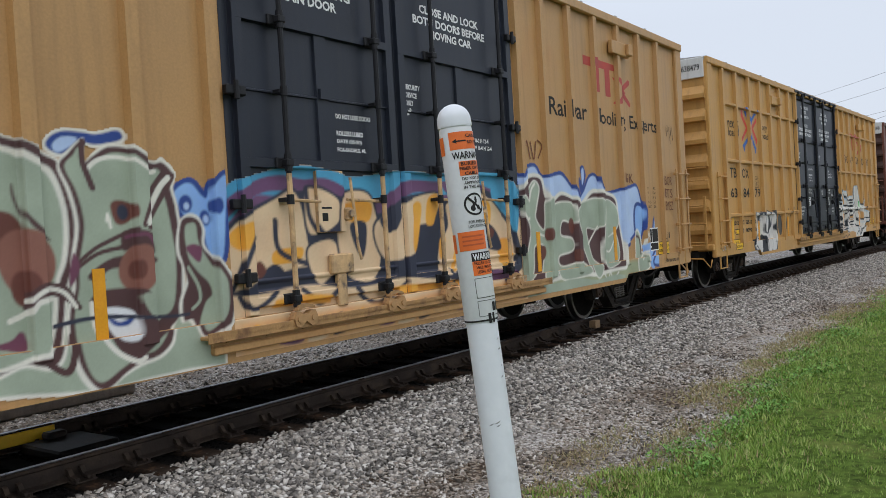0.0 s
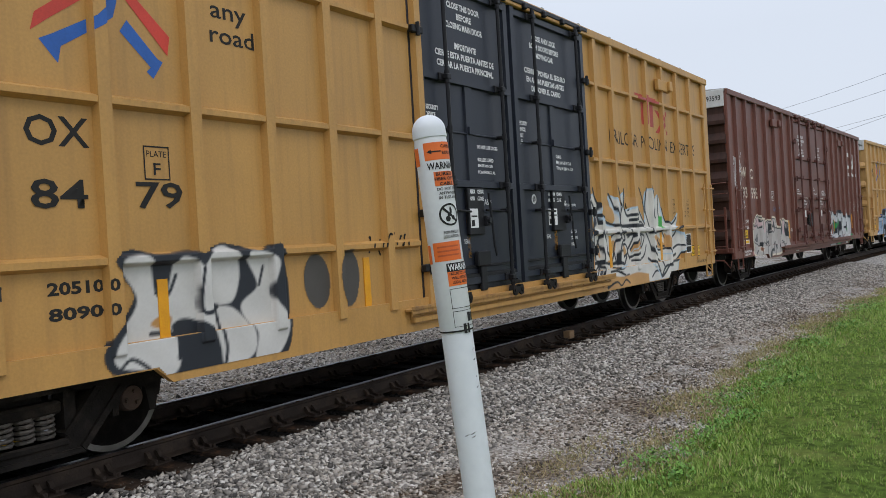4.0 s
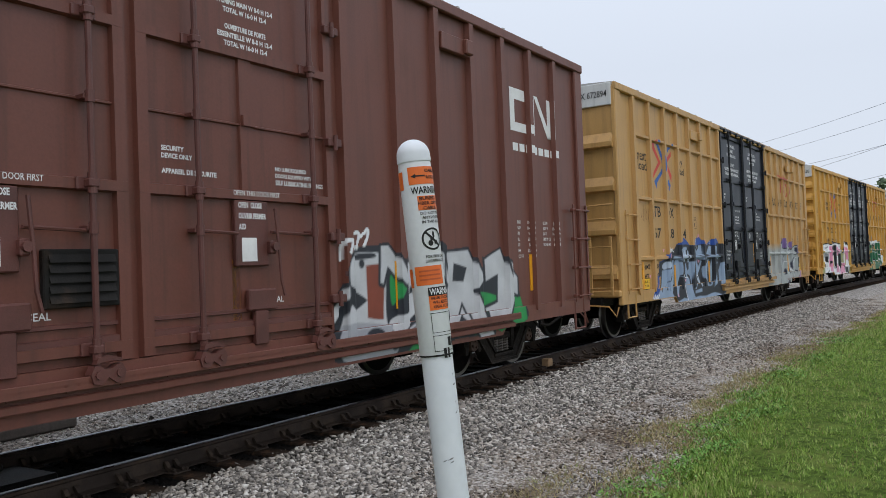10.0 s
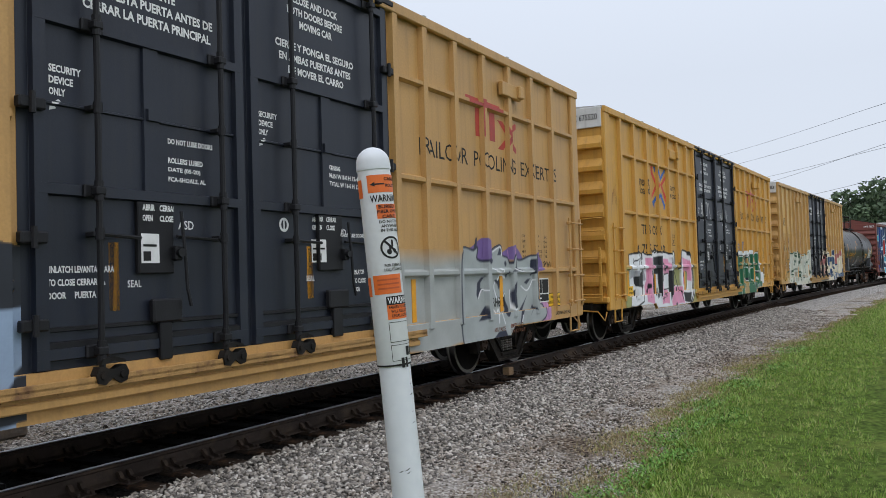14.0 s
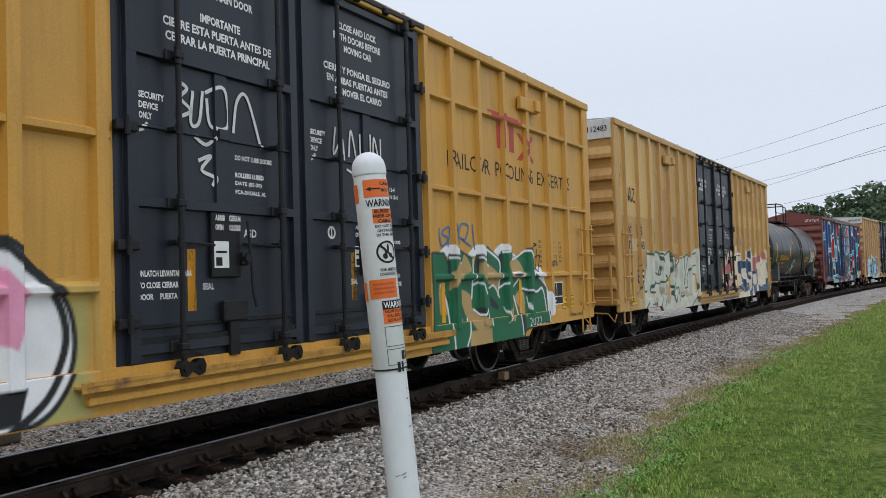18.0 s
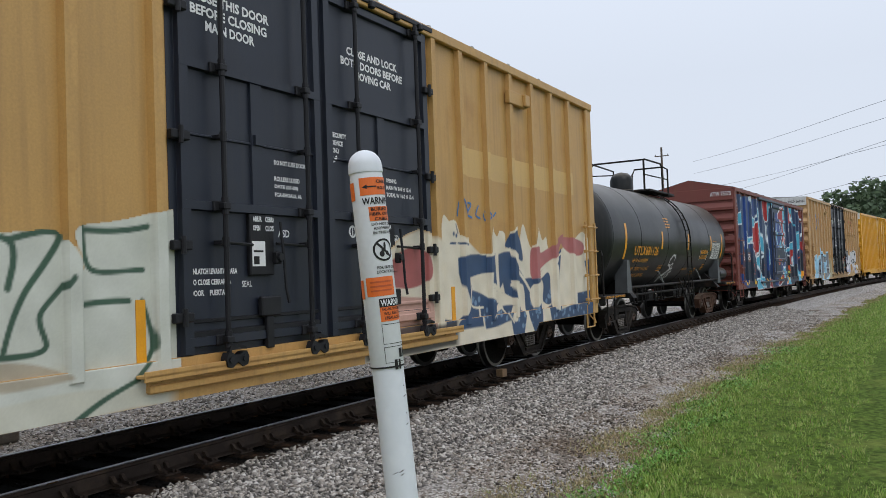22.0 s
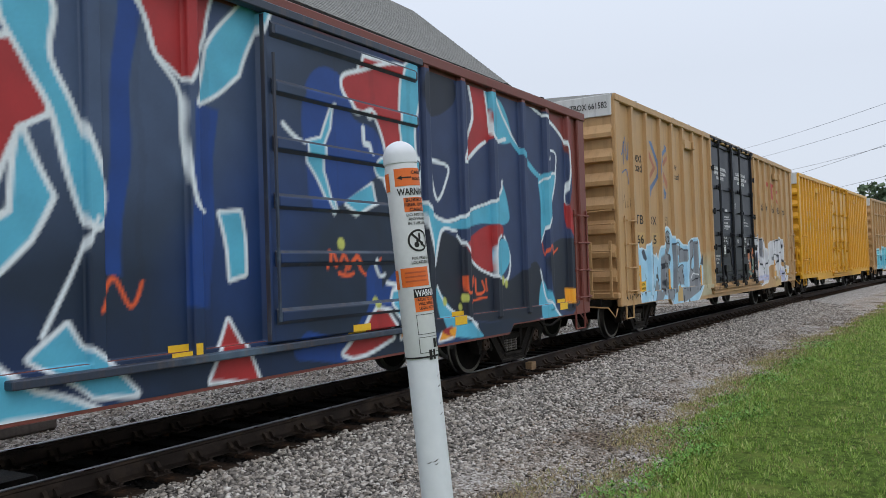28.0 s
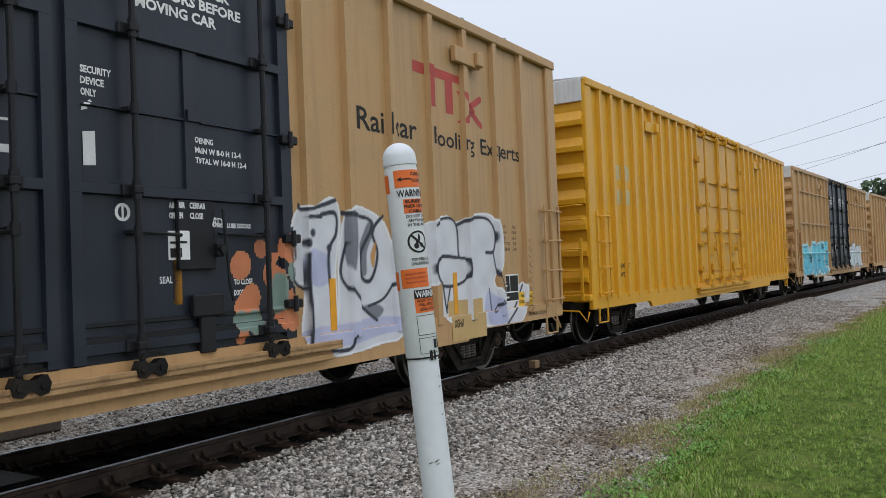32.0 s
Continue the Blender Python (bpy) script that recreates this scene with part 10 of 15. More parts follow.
def art_e_right(w):
    w.shape([(12.53, 1.97), (12.7, 2.08), (12.86, 2.12), (12.98, 2.06), (13.07, 1.95)], SNOW)
    w.shape([(13.38, 1.98), (13.62, 2.12), (13.79, 2.11), (13.92, 1.96)], SNOW)
    w.shape([(14.26, 1.97), (14.47, 2.17), (14.67, 2.19), (14.89, 2.06), (15.05, 1.96)], SNOW)
    w.shape([(15.74, 1.66), (16.1, 1.77), (16.31, 1.47), (16.67, 1.14), (16.59, 0.99), (16.33, 0.94)], SNOW)
    w.shape([(12.31, 1.23), (12.48, 1.55), (12.6, 1.46), (12.82, 1.3), (12.75, 1.01), (12.42, 1.05)], SNOW)
    p = [(12.23, 1.97), (12.64, 1.96), (12.71, 1.88), (12.79, 1.71), (12.79, 1.95), (12.99, 1.94), (13.15, 1.86), (13.08, 2.06), (13.55, 1.9), (13.56, 1.66), (13.68, 1.95), (13.77, 1.95), (14.07, 1.84), (14.05, 2.06), (14.44, 1.92), (14.46, 1.6), (14.52, 2.03), (14.89, 2.08), (14.89, 1.92), (15.21, 1.95), (15.62, 2.08), (15.73, 1.66), (16.31, 1.39), (16.38, 0.81), (15.79, 0.82), (15.29, 0.77), (15.14, 0.59), (14.15, 0.6), (13.29, 0.6), (12.47, 0.64), (12.22, 0.65)]
    w.shape(p, SMOKE, grow=.035, round_it=False)
    w.shape(p, GREEN2, round_it=False)
    w.shape([(12.99, 1.89), (13.15, 1.84), (13.27, 1.99), (13.5, 1.73), (13.12, 1.64), (12.82, 1.47), (12.82, 1.65)], TANE)
    w.shape([(13.74, 1.86), (14.04, 1.86), (14.37, 1.69), (14.36, 1.43), (14.08, 1.54), (13.78, 1.66)], TANE)
    w.shape([(14.66, 1.87), (14.99, 1.95), (15.34, 1.79), (15.33, 1.67), (14.87, 1.59), (14.71, 1.71)], TANE)
    w.shape([(13.12, 1.43), (13.41, 1.38), (13.47, 1.18), (13.72, 1.03), (14.06, 0.92), (13.6, 0.84), (13.3, 1.07)], TANE)
    w.shape([(14.97, 1.28), (15.31, 1.43), (15.37, 0.94), (15.07, 1.2)], TANE)
    w.shape([(12.51, 1.58), (12.66, 1.45), (12.76, 1.15), (12.56, 1.09), (12.51, 1.26)], TANE)
    w.shape([(13.29, 0.85), (14.02, 0.86), (14.06, 0.61), (13.29, 0.6)], TANE, round_it=False)
    w.shape([(14.64, 1.08), (14.96, 1.21), (14.86, 0.91)], TANE)
    w.shape([(12.74, 1.89), (12.81, 1.93), (12.81, 1.71), (12.76, 1.65)], SMOKE, round_it=False)
    w.shape([(13.66, 1.93), (13.77, 1.93), (13.74, 1.72), (13.67, 1.69)], SMOKE, round_it=False)
    w.shape([(14.42, 2.01), (14.55, 2.01), (14.51, 1.6), (14.43, 1.6)], SMOKE, round_it=False)
    w.shape([(13.49, 1.18), (13.77, 1.16), (13.81, 1.05), (13.6, 1.1)], SMOKE, round_it=False)
    w.shape([(13.1, 1.12), (13.2, 1.26), (13.15, 1.04)], SMOKE, round_it=False)
    w.shape([(15.02, 1.17), (15.31, 0.87), (15.3, 0.78), (15.17, 0.64), (15.07, 1.04)], SMOKE, round_it=False)
    w.shape([(15.08, 1.48), (15.69, 1.37), (15.66, 1.28), (15.43, 1.34), (15.14, 1.43)], SMOKE, round_it=False)
    w.shape([(12.57, 1.57), (12.79, 1.33), (12.79, 1.24), (12.66, 1.42)], SMOKE, round_it=False)
    w.shape([(14.03, 1.35), (14.36, 1.18), (14.33, 1.11), (14.07, 1.16)], SMOKE, round_it=False)
    w.shape([(14.87, 1.68), (15.29, 1.72), (15.09, 1.63), (14.87, 1.62)], SMOKE, round_it=False)
    w.stroke([(12.54, 1.58), (12.72, 1.3), (12.78, 1), (12.81, 0.62)], .035, SNOW, 0.012)
    w.stroke([(13.09, 1.59), (13.07, 1.37), (13.1, 1.15), (13.15, 1.04)], .035, SNOW, 0.012)
    w.stroke([(13.3, 1.07), (13.3, 0.82), (13.18, 0.62)], .035, SNOW, 0.012)
    w.stroke([(13.56, 1.91), (13.54, 1.66), (13.5, 1.56), (13.45, 1.34)], .035, SNOW, 0.012)
    w.stroke([(12.79, 1.93), (12.99, 1.92), (13.15, 1.84)], .03, SNOW, 0.012)
    w.stroke([(13.77, 1.94), (14.07, 1.83)], .03, SNOW, 0.012)
    w.stroke([(14.04, 2.04), (14.42, 1.9), (14.44, 1.64), (14.35, 1.36)], .035, SNOW, 0.012)
    w.stroke([(14.57, 2.05), (14.86, 2.06), (14.89, 1.92), (15.59, 2.04), (15.73, 1.66)], .035, SNOW, 0.012)
    w.stroke([(14.4, 1.46), (14.66, 1.51)], .03, SNOW, 0.012)
    w.stroke([(14.97, 1.47), (15.28, 1.71), (14.87, 1.67)], .03, SNOW, 0.012)
    w.stroke([(14.97, 1.32), (15.12, 0.96), (15.17, 0.68)], .035, SNOW, 0.012)
    w.stroke([(15.2, 1.45), (15.81, 1.36), (16.16, 1.39), (16.35, 0.93), (16.38, 0.8)], .035, SNOW, 0.012)
    w.stroke([(13.49, 1.18), (13.76, 1.05), (13.9, 1.18), (14.07, 0.89)], .03, SNOW, 0.012)
    w.stroke([(13.49, 1.51), (13.61, 1.55), (13.73, 1.56), (13.81, 1.39)], .03, SNOW, 0.012)
    w.stroke([(14.03, 1.48), (14.21, 1.51), (14.4, 1.32)], .03, SNOW, 0.012)
    w.stroke([(14.57, 1.17), (14.72, 1.01), (14.64, 0.9)], .03, SNOW, 0.012)
    w.stroke([(15.46, 1.26), (15.54, 1.05)], .03, SNOW, 0.012)


def art_i_right(w):
    p = [(11.99, 2.05), (12.09, 2.32), (12.32, 2.33), (12.62, 2.42), (12.75, 2.23), (12.65, 1.55), (12.69, 1.15), (12.87, 2.27), (13.55, 2.25), (13.81, 1.64), (14.03, 1.41), (13.84, 0.89), (13.39, 0.8), (12.18, 0.84), (12.16, 1.53), (12, 1.6)]
    w.shape(p, SNOW, grow=.03)
    w.shape(p, WHI)
    p = [(13.91, 1.99), (14.59, 2.23), (15.05, 2.34), (15.33, 2.25), (16.18, 2.41), (16.46, 2.23), (16.54, 1.74), (16.32, 1.43), (16.77, 1.13), (17.31, 1.34), (17.28, 0.98), (16.85, 0.73), (16.05, 0.8), (15.32, 0.86), (14.86, 0.99), (14.8, 1.48), (14.53, 1.43), (13.95, 1.37)]
    w.shape(p, SNOW, grow=.03)
    w.shape(p, WHI)
    w.shape([(12.21, 1.87), (12.59, 1.83), (12.54, 1.52), (12.19, 1.55)], LILAC)
    w.shape([(16.09, 1.28), (16.52, 1.09), (16.62, 0.79), (16.05, 0.83)], LILAC)
    w.shape([(12.25, 1.07), (13.78, 1.08), (13.76, 0.9), (12.24, 0.87)], LILAC)
    w.shape([(13.34, 2.24), (13.41, 2.1), (13.22, 1.86), (13.2, 1.61), (13.06, 1.66), (13.07, 1.91)], GRYI)
    w.shape([(13.17, 1.24), (13.42, 1.27), (13.56, 1.18), (13.41, 1.08)], GRYI)
    w.shape([(12.86, 2.25), (13, 2.27), (12.93, 1.66), (12.84, 1.87)], GRYI)
    w.stroke([(12.08, 2.38), (12.13, 2.32), (12.5, 2.37), (12.69, 2.41)], .045, BLKI, 0.012)
    w.stroke([(12.17, 2.23), (12.44, 2.25)], .045, BLKI, 0.012)
    w.stroke([(12.44, 2.27), (12.68, 2.28), (12.7, 2.1), (12.59, 1.9), (12.57, 1.43), (12.61, 1.11)], .045, BLKI, 0.012)
    w.stroke([(11.99, 2.09), (11.93, 1.86), (12, 1.6), (12.14, 1.51)], .04, BLKI, 0.012)
    w.stroke([(12.2, 1.83), (12.16, 1.48), (12.16, 0.85)], .04, BLKI, 0.012)
    w.stroke([(12.8, 2.29), (13.3, 2.25), (13.34, 2.11), (13.11, 1.86), (13.12, 1.59), (13.29, 1.56), (13.42, 1.82), (13.36, 2.08), (13.6, 2.3)], .05, BLKI, 0.012)
    w.stroke([(12.86, 1.99), (12.76, 1.62), (12.91, 1.41), (13.42, 1.05)], .045, BLKI, 0.012)
    w.stroke([(13.83, 1.59), (13.57, 1.34), (13.27, 1.25)], .04, BLKI, 0.012)
    w.shape([(13.28, 1.81), (13.4, 1.95), (13.34, 1.69)], WALLC)
    w.stroke([(14.68, 2.2), (14.86, 2.29), (15.15, 2.32), (15.31, 2.19), (15.3, 1.81), (15.51, 1.75), (15.47, 1.44), (14.76, 1.47), (14.73, 1.76), (15.3, 1.78)], .045, BLKI, 0.012)
    w.stroke([(14.89, 1.46), (14.97, 1.03)], .04, BLKI, 0.012)
    w.stroke([(15.08, 1.41), (14.98, 1.08)], .04, BLKI, 0.012)
    w.stroke([(15.23, 1.43), (15.17, 1.11)], .04, BLKI, 0.012)
    w.stroke([(15.33, 2.23), (15.74, 2.32), (16.18, 2.34), (16.41, 2.12), (16.38, 1.85), (16.13, 1.84)], .045, BLKI, 0.012)
    w.stroke([(16.36, 1.84), (16.45, 1.52), (16.55, 1.14), (16.4, 1.04)], .04, BLKI, 0.012)
    w.stroke([(16.61, 0.75), (17.03, 1.07), (17.29, 1.32)], .04, BLKI, 0.012)
    w.stroke([(16.15, 1.33), (16.23, 0.95), (16.47, 1.12)], .03, BLKI, 0.012)
    w.spot(12.23, 2.05, .04, BLKI)
    w.spot(12.19, 1.94, .04, BLKI)
    w.spot(12.59, 1.93, .04, BLKI)
    w.stroke([(12.15, 0.86), (12.78, 0.81), (12.92, 0.94)], .05, BLKI, 0.012)


def art_d(w):
    w.shape([(1.75, 0.95), (7.1, 0.9), (7.1, 0.58), (1.75, 0.58)], ICED, round_it=False)
    w.shape([(1.64, 0.78), (1.82, 0.99), (2.01, 1.25), (2.19, 1.25), (2.23, 1.07), (2.07, 0.92), (1.88, 0.85)], BLUED)
    w.shape([(2.68, 1.65), (2.73, 1.73), (2.93, 1.76), (2.95, 1.64), (2.79, 1.6)], BLUED)
    w.shape([(3.52, 1.92), (3.69, 2), (3.92, 2.08), (4.22, 2.03), (4.42, 1.92), (3.97, 1.88)], BLUED)
    w.shape([(4.64, 1.93), (4.78, 2.06), (5.08, 2.12), (5.33, 2.04), (5.39, 1.92)], BLUED)
    p = [(2.19, 1.23), (2.32, 1.58), (2.57, 1.61), (2.79, 1.64), (2.93, 1.81), (3.27, 1.81), (3.49, 1.94), (3.91, 1.9), (4.33, 1.93), (5.21, 1.92), (5.95, 1.93), (6.16, 1.88)]
    w.shape(p, BLUED, grow=.02, round_it=False)
    w.shape(p, SMOKE, round_it=False)
    w.shape([(5.88, 1.95), (6.07, 2.08), (6.33, 2.12), (6.64, 2.09), (6.74, 1.94)], BLUED)
    w.shape([(2.23, 0.89), (2.34, 1.23), (2.47, 1.57), (2.71, 1.65), (2.93, 1.67), (3.02, 1.83), (3.27, 1.83), (3.48, 1.95), (3.78, 1.91), (4.21, 1.94), (4.96, 1.93), (5.58, 1.94), (5.85, 1.91), (5.92, 1.98), (6.28, 1.94), (6.75, 1.96), (7.45, 1.94), (7.86, 1.73), (7.82, 0.68), (6.83, 0.66), (6.2, 0.71), (4.89, 0.69), (4.56, 0.66), (3.73, 0.72), (3.34, 0.64), (3.15, 0.66), (2.86, 0.92), (2.62, 0.92)], SMOKE, round_it=False)
    w.shape([(2.24, 0.8), (2.35, 1.05), (2.42, 1.35), (2.46, 1.38), (2.87, 1.39), (2.89, 1.35), (2.77, 1.11), (2.59, 0.96), (2.52, 0.89), (2.58, 0.85), (2.74, 0.86), (2.81, 0.76), (2.54, 0.75)], ICED)
    w.shape([(2.46, 1.5), (2.57, 1.56), (2.79, 1.56), (2.9, 1.49), (2.83, 1.43), (2.61, 1.4), (2.48, 1.43)], PALED)
    w.shape([(2.63, 0.98), (2.86, 1.17), (3.13, 1.57), (3.22, 1.57), (3.16, 1.3), (3.05, 1.08), (2.89, 0.77), (2.71, 0.83)], ICED, round_it=False)
    w.shape([(3.08, 1.65), (3.63, 1.64), (3.63, 1.59), (3.21, 1.57), (2.95, 1.6)], ICED, round_it=False)
    w.shape([(3.29, 1.54), (3.62, 1.55), (3.64, 1.3), (3.49, 1.11), (3.39, 0.94), (3.33, 0.76), (3.24, 0.8), (3.24, 1.11)], ICED)
    w.shape([(3.7, 1.86), (4.21, 1.88), (4.23, 1.82), (3.83, 1.81), (3.77, 1.75), (3.64, 1.82)], ICED, round_it=False)
    w.shape([(4.62, 1.9), (4.77, 1.92), (4.89, 1.78), (5.03, 1.85), (5.07, 1.92), (5.32, 1.91), (5.34, 1.68), (4.64, 1.69)], ICED, round_it=False)
    w.shape([(5.97, 1.91), (6.2, 1.91), (6.15, 1.68), (5.9, 1.66), (5.75, 1.71)], ICED, round_it=False)
    w.shape([(6.29, 1.91), (6.68, 1.89), (6.59, 1.67), (6.31, 1.68)], ICED, round_it=False)
    w.shape([(4.61, 1.66), (5.37, 1.66), (5.38, 1.6), (4.63, 1.58)], ICED, round_it=False)
    w.shape([(5.43, 1.66), (6.19, 1.65), (6.75, 1.67), (6.74, 1.59), (5.46, 1.59)], ICED, round_it=False)
    w.shape([(3.64, 1.82), (3.77, 1.74), (3.83, 1.82), (4.13, 1.82), (4.16, 1.71), (4.04, 1.6), (3.95, 1.54), (3.72, 1.56), (3.7, 1.65)], PALED, round_it=False)
    w.spot(3.86, 1.77, .045, SMOKE)
    w.spot(3.86, 1.59, .045, SMOKE)
    w.shape([(4.24, 1.78), (4.33, 1.76), (4.32, 1.55), (4.23, 1.55)], PALED)
    w.shape([(4.02, 1.51), (4.09, 1.53), (4.11, 1.41), (4.18, 1.32), (4.26, 1.37), (4.3, 1.52), (4.58, 1.51), (4.49, 1.27), (4.45, 1.02), (4.37, 1.13), (4.3, 1.21), (4.2, 1.23), (4.12, 1.25), (4.1, 1.12), (3.98, 1.24)], ICED, round_it=False)
    w.shape([(3.57, 1.2), (3.75, 1.19), (3.83, 0.97), (4.05, 0.65), (4.15, 0.67), (4.56, 0.66), (4.36, 0.91), (4.27, 1.14), (4.07, 1.2), (4, 0.98), (3.88, 1.14)], ICED, round_it=False)
    w.shape([(4.6, 1.58), (4.88, 1.59), (5.02, 1.4), (5.21, 1.58), (5.31, 1.56), (5.14, 1.35), (4.92, 1.16), (4.68, 0.91), (4.62, 0.88), (4.57, 0.93), (4.81, 1.21), (4.7, 1.42)], ICED, round_it=False)
    w.shape([(4.91, 1.12), (5.01, 1.18), (5.21, 0.92), (5.14, 0.9)], PALED, round_it=False)
    w.shape([(5.42, 1.5), (5.57, 1.55), (5.48, 1.34), (5.56, 1.03), (5.72, 0.93), (5.9, 0.96), (5.86, 0.91), (5.58, 0.9), (5.37, 1.09), (5.29, 1.34)], ICED, round_it=False)
    w.shape([(5.76, 1.54), (5.91, 1.56), (5.84, 1.18), (5.78, 1.31)], ICED, round_it=False)
    w.shape([(5.95, 1.35), (6.18, 1.55), (6.08, 1.07), (5.92, 0.91), (5.86, 1)], ICED, round_it=False)
    w.shape([(6.23, 1.15), (6.56, 1.51), (6.69, 1.51), (6.47, 1.27), (6.33, 0.96), (6.14, 0.87)], ICED, round_it=False)
    w.shape([(6.75, 1.27), (6.97, 1.5), (7.6, 1.47), (7.39, 1.23), (7.01, 0.86), (6.8, 0.78)], ICED, round_it=False)
    w.shape([(4.57, 0.85), (4.9, 0.87), (5.11, 0.87), (5.1, 0.79), (4.56, 0.77)], ICED, round_it=False)
    w.shape([(3.03, 1.56), (3.18, 1.57), (3.23, 1.37), (3.18, 1.08), (3.05, 1.03), (2.96, 1.1), (2.9, 1.17), (3.06, 1.38)], ICED, round_it=False)
    w.stroke([(4, 1.06), (3.84, 1.13), (4.17, 1.16)], .02, SNOW, 0.012)
    w.stroke([(3.06, 1.46), (2.91, 1.25), (2.97, 1.39)], .025, SNOW, 0.012)
    w.stroke([(4.89, 2.18), (4.9, 1.85)], .02, SNOW, 0.012)
    w.stroke([(6.05, 2.07), (6.02, 1.8)], .02, SNOW, 0.012)
    w.stroke([(2.82, 1.87), (2.79, 1.78), (2.85, 1.84), (2.92, 1.77), (2.94, 1.86)], .03, SNOW, 0.012)
    w.stroke([(3, 1.87), (2.98, 1.77), (3.08, 1.85), (3.07, 1.77), (3.15, 1.87), (3.16, 1.79), (3.25, 1.77)], .03, SNOW, 0.012)
    w.stroke([(3.69, 1.23), (3.84, 0.9), (4.03, 0.66)], .025, SNOW, 0.012)
    w.stroke([(4.6, 0.89), (4.86, 1.18), (4.99, 1.19)], .02, SNOW, 0.012)
    w.stroke([(1.67, 0.79), (1.73, 0.87), (1.76, 0.78), (1.83, 0.88), (1.85, 0.78), (1.93, 0.86), (1.95, 0.77), (2.07, 0.86)], .03, SNOW, 0.012)
    w.shape([(2.53, 1.84), (2.65, 1.84), (2.58, 1.76)], PINKD, round_it=False)
    w.shape([(2.83, 1.73), (2.94, 1.71), (2.83, 1.63)], PINKD, round_it=False)
    w.shape([(3.72, 2), (3.88, 2.08), (3.81, 1.98)], PINKD, round_it=False)
    w.shape([(1.64, 1.3), (1.74, 1.3), (1.69, 1.23)], PINKD, round_it=False)
    w.shape([(1.87, 1.15), (1.99, 1.14), (1.91, 1.03)], PINKD, round_it=False)
    w.shape([(4.97, 1.58), (5.17, 1.56), (5, 1.49)], PINKD, round_it=False)
    w.shape([(3.86, 1.15), (4.05, 1.09), (3.92, 1.03)], PINKD, round_it=False)
    w.shape([(3.3, 0.84), (3.38, 0.75), (3.27, 0.76)], PINKD, round_it=False)
    w.shape([(5.05, 2.1), (5.15, 2.22), (5.22, 2.12)], PINKD, round_it=False)
    w.shape([(5.63, 1.97), (5.74, 2.08), (5.79, 1.96)], PINKD, round_it=False)


def art_i(w):
    p = [(1.23, 1.95), (1.33, 1.92), (1.5, 1.95), (1.75, 1.93), (1.79, 2.01), (1.96, 2.1), (1.99, 2.07), (1.96, 0.64), (1.73, 0.87), (1.7, 0.8), (1.47, 0.72), (1.21, 0.77)]
    w.shape(p, FROST, grow=.04)
    w.shape(p, LBLUE2)
    p = [(1.98, 1.72), (2.36, 1.75), (2.4, 1.8), (2.54, 1.69), (2.62, 1.84), (2.74, 1.97), (2.94, 2.17), (2.96, 2.3), (3.17, 2.41), (3.41, 2.39), (3.59, 2.26), (3.68, 2.16), (3.78, 2.13), (4.13, 2.15), (4.35, 2.07), (4.63, 2.04), (4.93, 2.12), (5.25, 2.19), (5.8, 2.19), (5.92, 1.75), (6.07, 1.31), (5.88, 0.93), (5.31, 0.64), (4.13, 0.66), (3.27, 0.58), (2.52, 0.68), (1.94, 0.68)]
    w.shape(p, FROST, grow=.04)
    w.shape(p, LBLUE2)
    w.shape([(1.99, 1.96), (2.2, 1.96), (2.18, 1.08), (2.01, 0.97), (1.95, 0.81), (1.96, 1.5)], GRI, round_it=False)
    w.shape([(2.2, 0.81), (2.35, 1.18), (2.44, 1.2), (2.52, 0.95), (2.71, 0.89), (2.55, 0.76), (2.2, 0.75)], GRI)
    w.shape([(2.79, 1.94), (2.94, 1.97), (2.91, 0.87), (2.56, 0.88), (2.68, 1.37)], GRI, round_it=False)
    w.shape([(2.98, 2.2), (3.19, 2.34), (3.41, 2.25), (3.4, 2.01), (3.22, 1.84), (3.36, 1.81), (3.26, 1.57), (3.23, 1.33), (3.29, 1.1), (3.49, 0.98), (3.41, 0.78), (3.02, 0.66), (2.95, 0.97), (2.97, 1.78)], GRI)
    w.shape([(3.56, 2.05), (4.51, 1.96), (4.8, 2.04), (4.73, 1.76), (4.55, 1.61), (4.06, 1.62), (4.07, 1.79), (3.77, 1.77), (3.69, 1.6), (3.68, 1.41), (3.86, 1.52), (4.38, 1.52), (4.4, 1.08), (4.15, 1.06), (3.84, 1.12), (3.7, 1.06), (3.74, 0.88), (3.55, 0.87), (3.58, 1.77)], GRI, round_it=False)
    w.shape([(4.99, 2.12), (5.29, 2.13), (5.3, 1.8), (5.16, 1.71), (5.09, 1.47), (5.29, 1.55), (5.31, 2.09), (5.72, 2.1), (5.7, 1.7), (5.56, 1.59), (5.83, 1.36), (5.9, 1.18), (5.6, 0.86), (4.94, 0.75), (4.19, 0.65), (4.17, 0.95), (4.65, 1.06), (4.83, 1.2), (4.97, 1.51)], GRI)
    w.shape([(1.44, 1.88), (1.54, 1.95), (1.62, 1.95), (1.75, 1.72), (1.66, 1.66), (1.53, 1.72)], SLATED, round_it=False)
    w.shape([(1.32, 1.13), (1.68, 1.27), (1.58, 1.38), (1.66, 1.24), (1.5, 0.92)], SLATED, round_it=False)
    w.shape([(5.84, 1.54), (6.14, 1.84), (6.12, 1.48)], SLATED, round_it=False)
    w.stroke([(2.21, 1.96), (2.17, 1.7), (2.15, 1.35), (2.18, 1.07)], .035, BLKI, 0.012)
    w.stroke([(2.33, 1.21), (2.24, 0.98), (2.15, 0.74)], .035, BLKI, 0.012)
    w.stroke([(2.47, 1.54), (2.49, 1.22), (2.53, 1.01)], .035, BLKI, 0.012)
    w.stroke([(3.17, 2.32), (3.28, 2.35), (3.42, 2.3)], .035, BLKI, 0.012)
